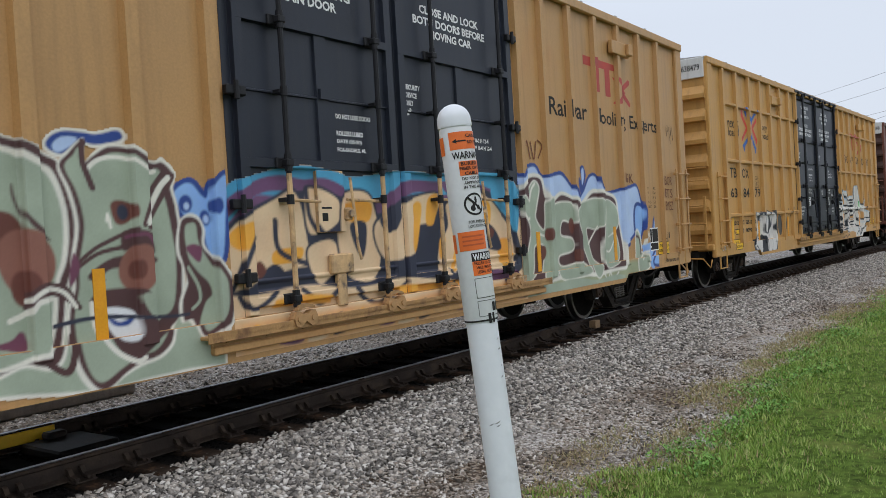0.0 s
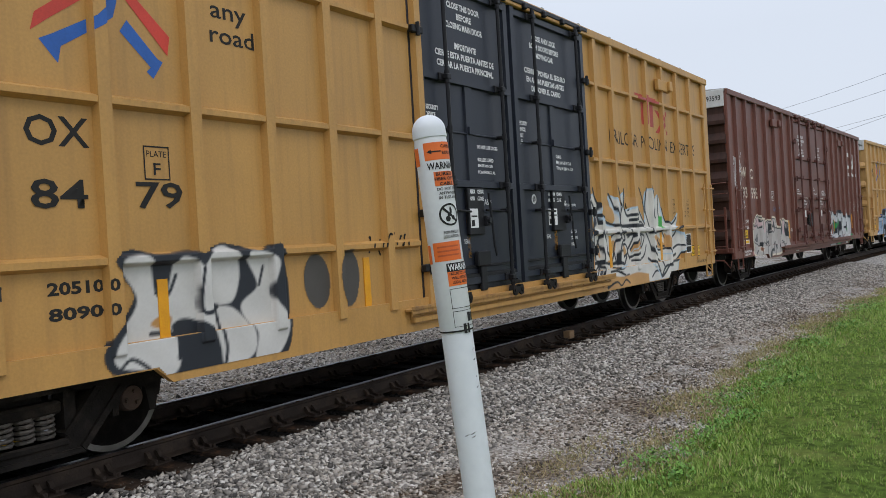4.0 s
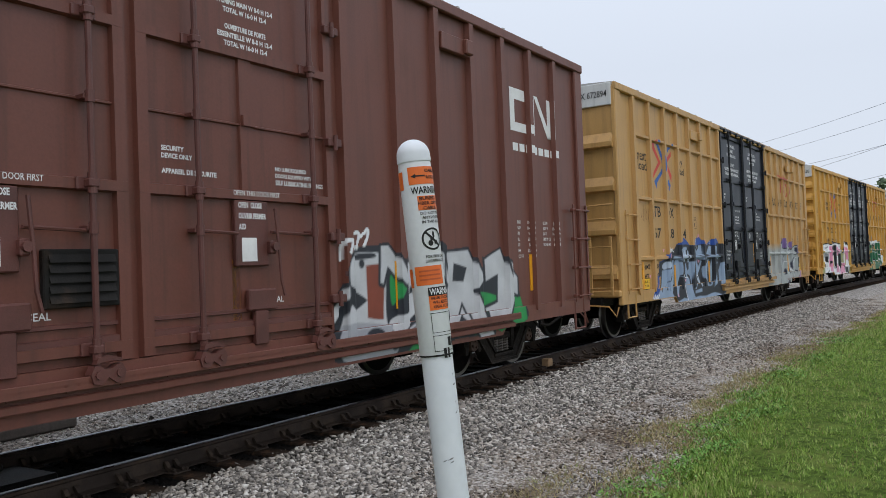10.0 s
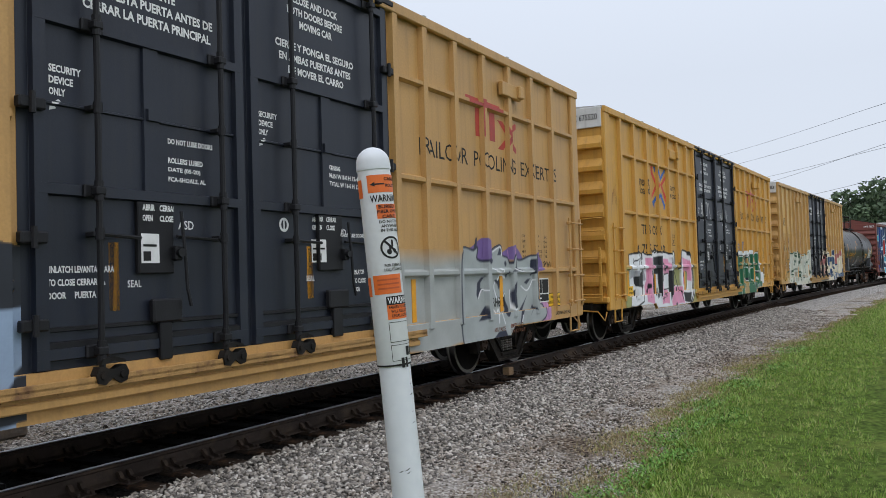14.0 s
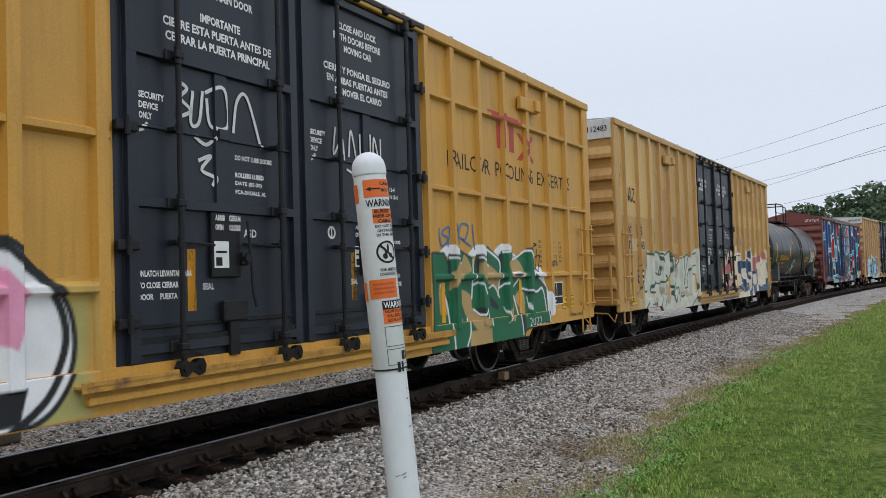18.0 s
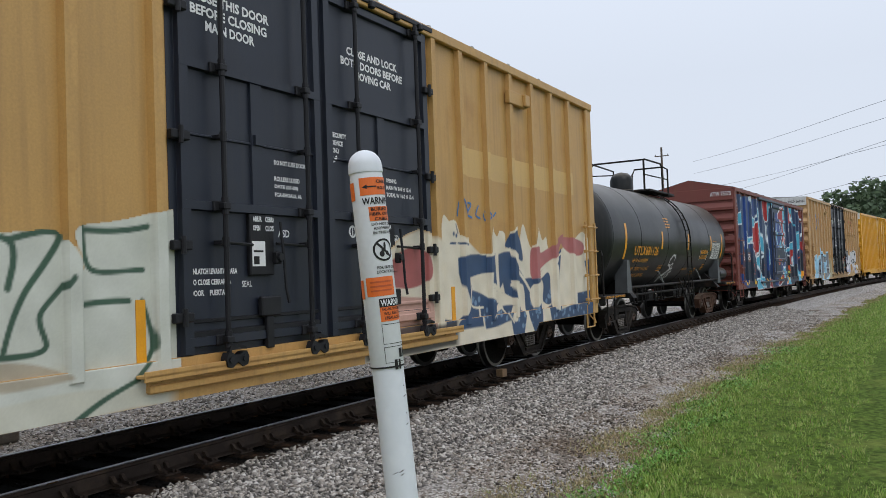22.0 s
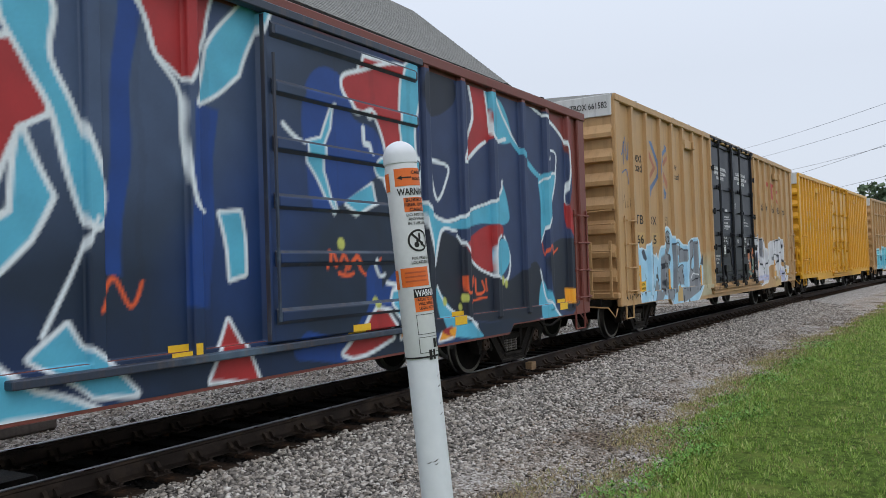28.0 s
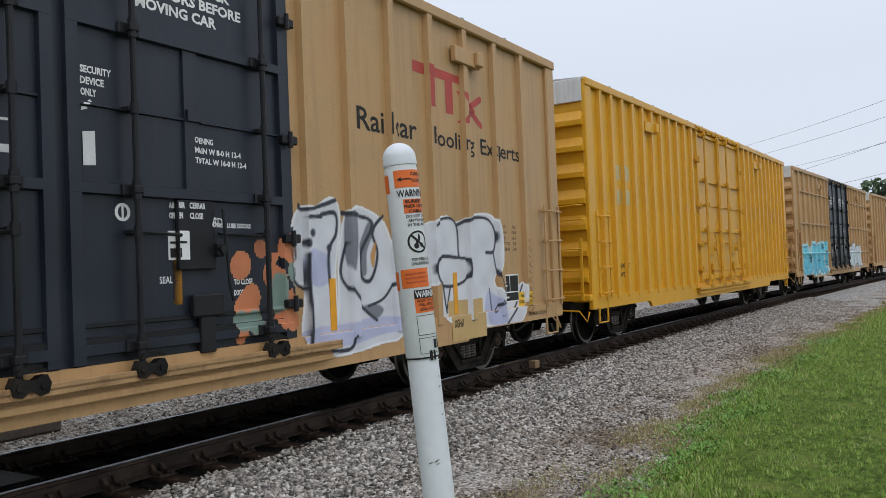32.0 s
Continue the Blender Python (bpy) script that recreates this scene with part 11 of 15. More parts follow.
    w.stroke([(3.2, 1.97), (3.09, 1.81), (3.01, 1.77)], .035, BLKI, 0.012)
    w.stroke([(3.18, 1.83), (3.36, 1.8), (3.4, 1.7), (3.28, 1.53), (3.23, 1.3), (3.29, 1.1), (3.49, 0.96), (3.48, 0.84), (3.27, 0.59)], .035, BLKI, 0.012)
    w.stroke([(3.59, 2.05), (4.13, 2.07), (4.12, 1.87), (4.01, 1.6)], .035, BLKI, 0.012)
    w.stroke([(4.15, 1.91), (4.34, 1.96), (4.58, 1.91)], .035, BLKI, 0.012)
    w.stroke([(4.82, 2.04), (4.8, 1.83), (4.67, 1.6)], .035, BLKI, 0.012)
    w.stroke([(3.69, 1.57), (3.68, 1.41), (3.86, 1.5), (4.41, 1.52), (4.4, 1.08)], .035, BLKI, 0.012)
    w.stroke([(4.12, 1.13), (4.15, 0.99), (4.37, 0.99)], .03, BLKI, 0.012)
    w.stroke([(4.99, 2.1), (5.29, 2.13), (5.25, 1.8), (5.07, 1.67), (5.06, 1.47), (5.19, 1.41)], .04, BLKI, 0.012)
    w.stroke([(5.38, 2.07), (5.72, 2.1), (5.68, 1.7)], .035, BLKI, 0.012)
    w.stroke([(5.56, 1.59), (5.92, 1.26), (5.94, 1.09), (5.6, 0.86)], .035, BLKI, 0.012)
    w.stroke([(5.08, 1.13), (5.34, 1.17), (5.48, 1.35)], .035, BLKI, 0.012)
    w.stroke([(2.95, 1.03), (3.05, 0.85), (2.98, 0.73)], .035, BLKI, 0.012)
    w.stroke([(4.98, 1.18), (5.21, 1.34), (5.42, 1.29)], .03, SNOW, 0.012)
    w.stroke([(3.12, 0.72), (3.16, 0.63), (3.25, 0.72), (3.31, 0.61), (3.38, 0.7)], .03, SNOW, 0.012)
    w.spot(2.02, 1.86, .05, BLKI)
    w.spot(2.86, 1.33, .05, BLKI)
    w.spot(3.2, 1.03, .05, BLKI)
    w.spot(4.21, 0.69, .05, BLKI)
    w.spot(4.7, 0.96, .05, BLKI)
    w.spot(3.97, 1.84, .05, BLKI)
    w.spot(2.05, 1.72, .1, BLKI)
    w.spot(2.83, 1.14, .1, BLKI)
    w.spot(2.01, 1.11, .075, BLKI)
    w.spot(2, 1.38, .075, BLKI)
    w.spot(3.82, 1.88, .075, BLKI)
    w.spot(3.33, 1.73, .075, BLKI)
    w.spot(3.03, 1.89, .075, BLKI)
    w.spot(2.08, 1.23, .06, BLKI)
    w.spot(2.41, 1.33, .06, BLKI)
    w.spot(4.63, 0.62, .06, BLKI)
    w.spot(2.1, 1.83, .06, BLKI)
    w.spot(3.87, 1.93, .04, BLKI)
    w.spot(3.16, 1.15, .04, BLKI)
    w.spot(5.58, 1.97, .04, BLKI)
    w.spot(4.32, 1.39, .04, BLKI)
    w.spot(4.37, 1.27, .04, BLKI)
    w.spot(2.49, 1.23, .04, BLKI)
    w.spot(2.71, 0.99, .04, BLKI)
    w.spot(4.24, 0.76, .04, BLKI)
    w.star(2.82, 1.57, .13, BLKI)
    w.star(3.13, 1.55, .13, BLKI)
    w.star(3.97, 1.21, .13, BLKI)
    w.star(5.62, 1.42, .13, BLKI)
    w.star(5.75, 1.17, .13, BLKI)


def art_door(w):
    w.shape([(7, 1.83), (7.14, 2.05), (7.3, 2.26), (8.06, 2.34), (9.08, 2.31), (10.17, 2.37), (11.73, 2.4), (11.68, 1.94), (9.04, 1.89), (8.04, 2.14), (7.49, 2.09), (7.17, 1.83)], TURQ)
    w.stroke([(7.05, 1.87), (7.44, 2.14), (7.71, 2.19), (8.04, 2.14), (8.4, 2.16), (9.12, 1.95), (9.66, 2.16), (10.24, 2.21), (11.08, 2.15), (11.69, 2.08)], .14, DUSK)
    w.shape([(7.01, 1.64), (7.17, 1.81), (7.7, 2.07), (8.39, 2.1), (9.11, 1.89), (9.81, 2.1), (11.69, 2.02), (11.57, 0.91), (9.11, 1.13), (7.03, 1.23)], INK)
    p = [(7.08, 1.57), (7.16, 1.75), (7.7, 2.05), (7.95, 2.07), (8.13, 1.55), (8.22, 1.18), (7.9, 1.23), (7.65, 1.45), (7.27, 1.29), (7.05, 1.29)]
    w.shape(p, INK, grow=.03)
    w.shape(p, SAND)
    w.shape([(7.16, 1.73), (7.42, 1.82), (7.32, 1.59), (7.15, 1.62)], ORNG)
    w.shape([(7.66, 1.57), (8.02, 1.6), (7.98, 1.46), (7.64, 1.45)], ORNG)
    w.stroke([(7.41, 1.68), (7.23, 1.44), (7.12, 1.24)], .05, INK)
    w.stroke([(7.68, 1.85), (7.72, 1.57), (8.12, 1.4)], .06, INK)
    w.shape([(7.72, 1.35), (8.21, 1.37), (8.21, 1.2), (7.74, 1.2)], INK)
    w.shape([(7.37, 1.43), (7.45, 1.49), (7.53, 1.41), (7.45, 1.35)], RUSTY)
    p = [(8.07, 2.12), (8.45, 2.05), (8.47, 1.81), (8.13, 1.74)]
    w.shape(p, INK, grow=.03)
    w.shape(p, SAND)
    w.stroke([(8.07, 2.13), (8.12, 1.89), (8.38, 1.61)], .05, INK)
    p = [(8.12, 1.59), (8.42, 1.64), (8.53, 1.44), (8.25, 1.2), (8.13, 1.34)]
    w.shape(p, INK, grow=.03)
    w.shape(p, SAND)
    p = [(8.55, 2.05), (9.07, 2.06), (9.07, 1.27), (8.59, 1.34)]
    w.shape(p, INK, grow=.03)
    w.shape(p, SAND)
    w.shape([(8.64, 1.99), (9.05, 2.01), (8.99, 1.8), (8.69, 1.79)], ORNG)
    w.shape([(8.7, 1.76), (8.94, 1.77), (8.86, 1.46), (8.75, 1.54)], INK)
    p = [(9.12, 1.8), (10.15, 2.13), (10.22, 1.77), (9.79, 1.73), (9.71, 1.44), (9.21, 1.38)]
    w.shape(p, INK, grow=.03)
    w.shape(p, SAND)
    w.shape([(9.74, 1.96), (9.9, 1.96), (9.8, 1.49), (9.67, 1.49)], ORNG)
    w.shape([(10.02, 2.05), (10.22, 2.1), (10.16, 1.75), (9.99, 1.75)], ORNG)
    w.shape([(9.18, 1.84), (9.57, 2), (9.33, 1.7)], INK)
    w.shape([(9.62, 1.29), (10.17, 1.31), (10.45, 1.16), (9.72, 1.16)], INK)
    w.shape([(10.87, 2.05), (11.68, 1.99), (11.63, 1.53), (10.91, 1.5)], ORNG)
    p = [(10.62, 1.5), (11.11, 1.53), (11.07, 1.12), (10.58, 1.1)]
    w.shape(p, INK, grow=.03)
    w.shape(p, SAND)
    w.shape([(7.07, 1.23), (8.57, 1.17), (11.59, 1.11), (11.55, 0.74), (8.54, 0.91), (7.13, 1.03)], SAND, round_it=False)
    w.stroke([(7.22, 1.21), (7.35, 1.08), (7.62, 1.2)], .05, INK)
    w.stroke([(7.95, 1.16), (8.18, 1.03), (8.44, 1.16)], .05, INK)
    w.stroke([(8.7, 1.16), (9.02, 0.95), (9.56, 1.11)], .06, INK)
    w.stroke([(7.61, 1.09), (8.3, 1.06)], .08, ORNG)
    w.stroke([(9.25, 1.04), (10.58, 1.04)], .08, ORNG)
    w.shape([(10.28, 2.22), (10.39, 2.13), (10.51, 2.12), (10.64, 2.23), (10.77, 2.22), (10.86, 2.12), (10.83, 2.01), (10.26, 2.01)], TURQ)
    w.stroke([(10.26, 2.03), (10.44, 2.05), (10.66, 2.07), (10.85, 2.06), (10.88, 2.21), (11.04, 2.16), (11.4, 2.1)], .12, DUSK)
    w.shape([(10.26, 2), (10.77, 2.01), (11.01, 2.12), (11.46, 2.12), (11.93, 1.62), (11.91, 1.07), (10.21, 1.15)], INK)
    w.shape([(11.46, 2.21), (11.84, 2.21), (12, 2.06), (11.96, 1.6), (11.8, 1.73), (11.64, 1.81), (11.5, 1.86), (11.45, 2.03)], TURQ)
    p = [(10.39, 1.98), (10.77, 1.99), (10.78, 1.9), (10.84, 1.71), (10.55, 1.22), (10.21, 1.2), (10.23, 1.46), (10.42, 1.7)]
    w.shape(p, INK, grow=.03)
    w.shape(p, SAND)
    w.shape([(10.67, 1.9), (10.76, 1.9), (10.7, 1.68), (10.51, 1.23), (10.43, 1.24), (10.59, 1.53)], ORNG)
    w.shape([(10.26, 1.56), (10.37, 1.58), (10.34, 1.4), (10.24, 1.38)], ORNG)
    w.stroke([(10.89, 1.95), (10.93, 1.64), (10.99, 1.18)], .05, INK)
    w.stroke([(10.76, 1.68), (10.69, 1.5), (10.72, 1.21)], .06, INK)
    p = [(10.79, 1.52), (10.92, 1.61), (10.98, 1.23), (10.77, 1.19)]
    w.shape(p, INK, grow=.03)
    w.shape(p, SAND)
    p = [(11, 2.09), (11.37, 2.05), (11.64, 1.81), (11.88, 1.55), (11.91, 1.32), (11.77, 1.15), (11.46, 1.12), (11.01, 1.23), (10.99, 1.67)]
    w.shape(p, INK, grow=.03)
    w.shape(p, SAND)
    w.shape([(11.03, 2.03), (11.37, 2), (11.35, 1.75), (11.15, 1.65), (11.05, 1.69)], ORNG)
    w.shape([(11.49, 1.5), (11.79, 1.51), (11.86, 1.33), (11.6, 1.17), (11.5, 1.29)], ORNG)
    w.shape([(11.14, 1.78), (11.39, 1.68), (11.58, 1.46), (11.49, 1.39), (11.21, 1.42), (11.15, 1.55)], INK)
    w.shape([(11.29, 1.61), (11.35, 1.67), (11.42, 1.61), (11.34, 1.54)], RUSTY)
    w.stroke([(11.66, 1.81), (11.88, 1.61), (11.95, 1.33), (11.82, 1.11)], .06, INK)
    w.shape([(11.31, 1.14), (11.8, 1.12), (11.89, 1.03), (11.34, 1)], DUSK)
    w.stroke([(10.39, 1.22), (10.47, 1.06)], .05, INK)
    w.stroke([(10.84, 1.2), (10.91, 1.06)], .05, INK)
    w.spot(11.26, 1.81, .07, ORNG)
    w.spot(11.1, 1.86, .07, ORNG)
    w.spot(11.6, 1.3, .07, ORNG)


def art_a(w):
    p = [(12.03, 2.28), (12.22, 2.36), (12.35, 2.45), (12.63, 2.49), (12.83, 2.32), (13.17, 2.37), (13.42, 2.4), (13.72, 2.2), (13.85, 2.05), (14.12, 2.14), (14.36, 2.35), (14.59, 2.38), (14.8, 2.16), (15.31, 2.16), (15.86, 2.19), (16.26, 2.23), (16.3, 1.69), (15.21, 1.21), (11.96, 1.44)]
    w.shape(p, DEEP, grow=.06)
    w.shape(p, PALE)
    w.shape([(13.8, 2.38), (14.03, 2.34), (14.02, 2.52), (14.15, 2.57), (14.23, 2.4), (14.13, 2.21), (13.99, 2.06), (13.83, 2.16)], DEEP)
    w.shape([(14.07, 2.48), (14.15, 2.51), (14.15, 2.35), (14.07, 2.25)], PALE)
    p = [(12.05, 2.08), (12.41, 2.33), (12.78, 2.3), (12.87, 2.06), (13.08, 1.98), (13.39, 2.11), (13.77, 2.02), (13.96, 1.92), (14.49, 2.12), (15.21, 2.07), (15.37, 1.71), (15.48, 1.03), (15.18, 0.89), (13.05, 0.93), (11.93, 0.92), (12.03, 1.62)]
    w.shape(p, CREAM, grow=.06)
    w.shape(p, MAROON)
    p = [(12.37, 2.13), (12.58, 2.28), (12.72, 2.18), (12.59, 1.95), (12.53, 1.77), (12.77, 1.61), (12.86, 1.98), (13.08, 1.98), (13.1, 1.36), (13.13, 1.01), (12.72, 0.89), (12.8, 1.33), (12.49, 1.39), (12.42, 1.01), (11.96, 0.89), (12.03, 1.13), (12.28, 1.56), (12.14, 1.87), (12.18, 2.09), (12.34, 1.93)]
    w.shape(p, CREAM, grow=.025)
    w.shape(p, SAGE)
    p = [(13.08, 1.93), (13.63, 1.98), (13.76, 1.84), (13.74, 1.66), (13.37, 1.71), (13.29, 1.5), (13.65, 1.44), (13.64, 1.31), (13.21, 1.21), (13.25, 1.04), (13.83, 1.07), (14.17, 0.9), (13.18, 0.88), (13.06, 1.56)]
    w.shape(p, CREAM, grow=.025)
    w.shape(p, SAGE)
    p = [(13.82, 1.88), (14.63, 2.04), (14.87, 1.81), (14.53, 1.58), (14.16, 1.6), (14.2, 1.31), (14.33, 1.07), (14.62, 0.95), (14.38, 0.83), (13.99, 1.33)]
    w.shape(p, CREAM, grow=.02)
    w.shape(p, SAGE)
    p = [(14.78, 1.96), (15.28, 1.91), (15.36, 1.6), (14.91, 1.42), (15.25, 1.45), (15.3, 1.03), (14.69, 0.99)]
    w.shape(p, CREAM, grow=.02)
    w.shape(p, SAGE)
    w.stroke([(12.41, 2.02), (12.5, 2.18), (12.61, 2.25)], .04, CREAM)
    w.stroke([(12.14, 1.84), (12.22, 1.74), (12.29, 1.76)], .04, CREAM)
    w.stroke([(12.55, 1.57), (12.76, 1.52)], .035, CREAM)
    w.stroke([(14.19, 1.32), (14.47, 1.57), (14.53, 1.61)], .035, CREAM)
    w.stroke([(15.14, 1.36), (14.96, 1.2), (14.71, 1.19)], .03, CREAM)
    w.spot(12.87, 1.54, .09, RUSTY)
    w.spot(12.74, 1.26, .09, RUSTY)
    w.spot(13.67, 1.62, .09, RUSTY)
    w.spot(13.75, 1.2, .09, RUSTY)
    w.stroke([(14.64, 0.83), (14.75, 0.72), (14.85, 0.83), (14.95, 0.7), (15.17, 0.8)], .03, CREAM)
    w.stroke([(14.67, 0.71), (14.91, 0.69), (15.16, 0.7)], .03, CREAM)
    w.shape([(11.94, 0.88), (15.43, 0.75), (15.4, 0.41), (13.64, 0.57), (11.93, 0.7)], SAGE, round_it=False)
    p = [(16.14, 1.88), (16.39, 1.87), (16.42, 1.68), (16.29, 1.38), (16.11, 1.46)]
    w.shape(p, DEEP, grow=.07)
    w.shape(p, LBLUE)
    w.shape([(16.4, 1.26), (16.87, 1.25), (16.81, 0.84), (16.64, 0.75), (16.39, 1.1)], LBLUE)
    p = [(16.94, 1.63), (17.03, 1.69), (17.1, 1.57), (16.98, 1.36), (16.87, 1.29)]
    w.shape(p, DEEP, grow=.06)
    w.shape(p, LBLUE)
    p = [(16.84, 0.96), (17.08, 1.1), (17.25, 1.03), (17.2, 0.89), (17.01, 0.85), (16.78, 0.86)]
    w.shape(p, DEEP, grow=.06)
    w.shape(p, LBLUE)
    p = [(16.11, 1.43), (16.24, 1.4), (16.3, 1.23), (16.28, 1.11), (16.48, 1.02), (16.52, 0.8), (16.06, 0.79)]
    w.shape(p, CREAM, grow=.04)
    w.shape(p, SAGE)
    w.stroke([(16.11, 1.38), (16.22, 1.35), (16.27, 1.17), (16.27, 1.08)], .05, MAROON)
    w.stroke([(16.25, 0.97), (16.42, 1.09), (16.51, 1.11), (16.53, 0.83)], .04, CREAM)
    w.stroke([(16.43, 1.25), (16.49, 1.45), (16.55, 1.33), (16.6, 1.45), (16.64, 1.28), (16.78, 1.35), (16.77, 1.21)], .03, CREAM)
    w.stroke([(16.55, 1.2), (16.61, 1.26), (16.68, 1.12), (16.74, 1.24), (16.82, 1.14), (16.94, 1.25), (16.96, 1.12), (17.12, 1.17)], .03, CREAM)


def art_c(w):
    w.shape([(11.05, 1.02), (11.27, 1.31), (11.7, 1.44), (11.77, 1.68), (11.93, 1.87), (12.46, 1.93), (12.85, 1.76), (13.55, 2), (14, 1.83), (14.72, 1.63), (15.35, 1.8), (15.74, 1.41), (15.88, 1.09), (15.93, 0.77), (14.01, 0.68), (13.55, 0.57), (12.73, 0.54), (11.18, 0.75), (11.04, 0.88)], SMOKE)
    w.shape([(12.73, 0.6), (13.15, 0.88), (13.42, 0.76), (13.49, 0.58), (12.87, 0.53)], GRASSY, round_it=False)
    w.shape([(14.13, 1.27), (14.78, 1.27), (15.88, 1.12), (16.02, 0.79), (14.61, 0.67), (14.35, 0.75), (14.2, 1.02)], GRASSY, round_it=False)
    w.shape([(12.6, 1.55), (12.79, 1.52), (12.83, 1.38), (12.65, 1.22)], GRASSY)
    w.shape([(13.34, 1.5), (13.5, 1.68), (13.54, 1.52), (13.38, 1.31)], GRASSY)
    p = [(11.28, 1.06), (11.43, 1.2), (11.78, 1.51), (11.87, 1.5), (11.47, 1.05), (11.4, 0.88), (11.3, 0.95)]
    w.shape(p, SMOKE, grow=.045, round_it=False)
    w.shape(p, SILVER, round_it=False)
    w.shape([(11.87, 1.79), (12.37, 1.83), (12.4, 1.66), (12.51, 1.61), (12.52, 1.11), (12.55, 0.63), (11.67, 0.7), (11.72, 1.18), (11.87, 1.4), (11.78, 1.49)], SILVER)
    w.shape([(11.71, 1.03), (12.54, 1.01), (12.55, 0.63), (11.67, 0.7)], ASH)
    w.shape([(11.76, 1.51), (11.86, 1.44), (12.15, 1.3), (11.85, 1.17), (11.74, 1.29)], SMOKE, round_it=False)
    w.shape([(12.16, 1.67), (12.51, 1.69), (12.46, 1.09), (12.14, 1.12)], RUSTBOX, round_it=False)
    w.shape([(11.98, 1.81), (12.27, 1.83), (12.32, 1.77), (12, 1.75)], SMOKE)
    w.spot(12.09, 1.7, .045, SMOKE)
    w.shape([(12.07, 0.93), (12.17, 1), (12.33, 0.99), (12.39, 0.92)], SMOKE)
    p = [(12.43, 1.92), (12.56, 1.92), (12.92, 1.55), (12.84, 1.46), (12.54, 1.66), (12.47, 1.45), (12.41, 1.46)]
    w.shape(p, SMOKE, grow=.045, round_it=False)
    w.shape(p, SILVER, round_it=False)
    p = [(12.85, 1.69), (13.37, 1.87), (13.43, 1.68), (13.16, 1.32), (13.33, 1.17), (13.18, 0.96), (12.56, 0.73), (12.5, 0.85), (12.9, 1.12), (12.98, 1.43)]
    w.shape(p, SMOKE, grow=.045, round_it=False)
    w.shape(p, SILVER, round_it=False)
    w.shape([(13, 1.43), (13.31, 1.5), (13.22, 1.41), (12.99, 1.33)], SMOKE, round_it=False)
    w.shape([(12.95, 1.78), (13.19, 1.83), (13.25, 1.78), (13.05, 1.73)], SMOKE)
    p = [(13.55, 1.92), (14.22, 1.42), (14.18, 1.31), (13.84, 1.43), (13.93, 1.28), (14.67, 0.82), (14.61, 0.67), (14.05, 1.02), (13.86, 0.8), (13.49, 0.88), (13.63, 1.25), (13.74, 1.39), (13.53, 1.67)]
    w.shape(p, SMOKE, grow=.045, round_it=False)
    w.shape(p, SILVER, round_it=False)
    w.shape([(13.81, 1.87), (13.96, 1.81), (14.04, 1.72)], SMOKE, round_it=False)
    p = [(15.52, 1.67), (15.81, 1.46), (15.78, 1.17), (15.64, 1.23)]
    w.shape(p, SMOKE, grow=.045, round_it=False)
    w.shape(p, SILVER, round_it=False)
    w.shape([(12.6, 1.06), (13.01, 1.07), (13.04, 0.89), (12.62, 0.89)], SILVER)
    w.shape([(12.81, 0.91), (13.11, 1.06), (13.13, 0.95), (12.87, 0.82)], SMOKE, round_it=False)
    w.stroke([(12.81, 0.87), (13.28, 1)], .03, SILVER)
    w.stroke([(11.73, 1.77), (11.75, 1.93), (11.87, 1.95), (11.83, 1.84)], .05, SNOW)
    w.stroke([(11.96, 1.88), (11.92, 2.01), (12.05, 2.06), (12.01, 1.89)], .05, SNOW)
    w.stroke([(12.08, 2.02), (12.2, 2.12), (12.2, 2.03), (12.14, 1.93)], .05, SNOW)
    p = [(13.75, 1.82), (14.39, 1.85), (14.71, 1.48), (14.51, 1.3), (14.94, 0.66), (14.58, 0.66), (14.18, 1.17), (13.95, 0.82), (13.69, 0.81), (13.84, 1.33)]
    w.shape(p, SMOKE, grow=.045, round_it=False)
    w.shape(p, SILVER, round_it=False)
    w.shape([(14.04, 1.67), (14.35, 1.64), (14.25, 1.44), (13.97, 1.43)], SMOKE, round_it=False)
    p = [(14.82, 1.72), (15.31, 1.87), (15.63, 1.3), (15.37, 0.8), (14.91, 0.81), (14.85, 1.03), (15.2, 1.13), (15.22, 1.48), (14.87, 1.42)]
    w.shape(p, SMOKE, grow=.045, round_it=False)
    w.shape(p, SILVER, round_it=False)
    w.shape([(15.62, 1.13), (15.92, 0.77), (15.15, 0.66), (14.98, 0.75), (15.41, 0.77)], GRASSY, round_it=False)
    w.stroke([(14.77, 1.75), (14.84, 1.38), (14.7, 1.15), (14.97, 0.69)], .05, SMOKE)
    w.stroke([(13.75, 1.82), (13.68, 1.34), (13.64, 0.82)], .04, SMOKE)


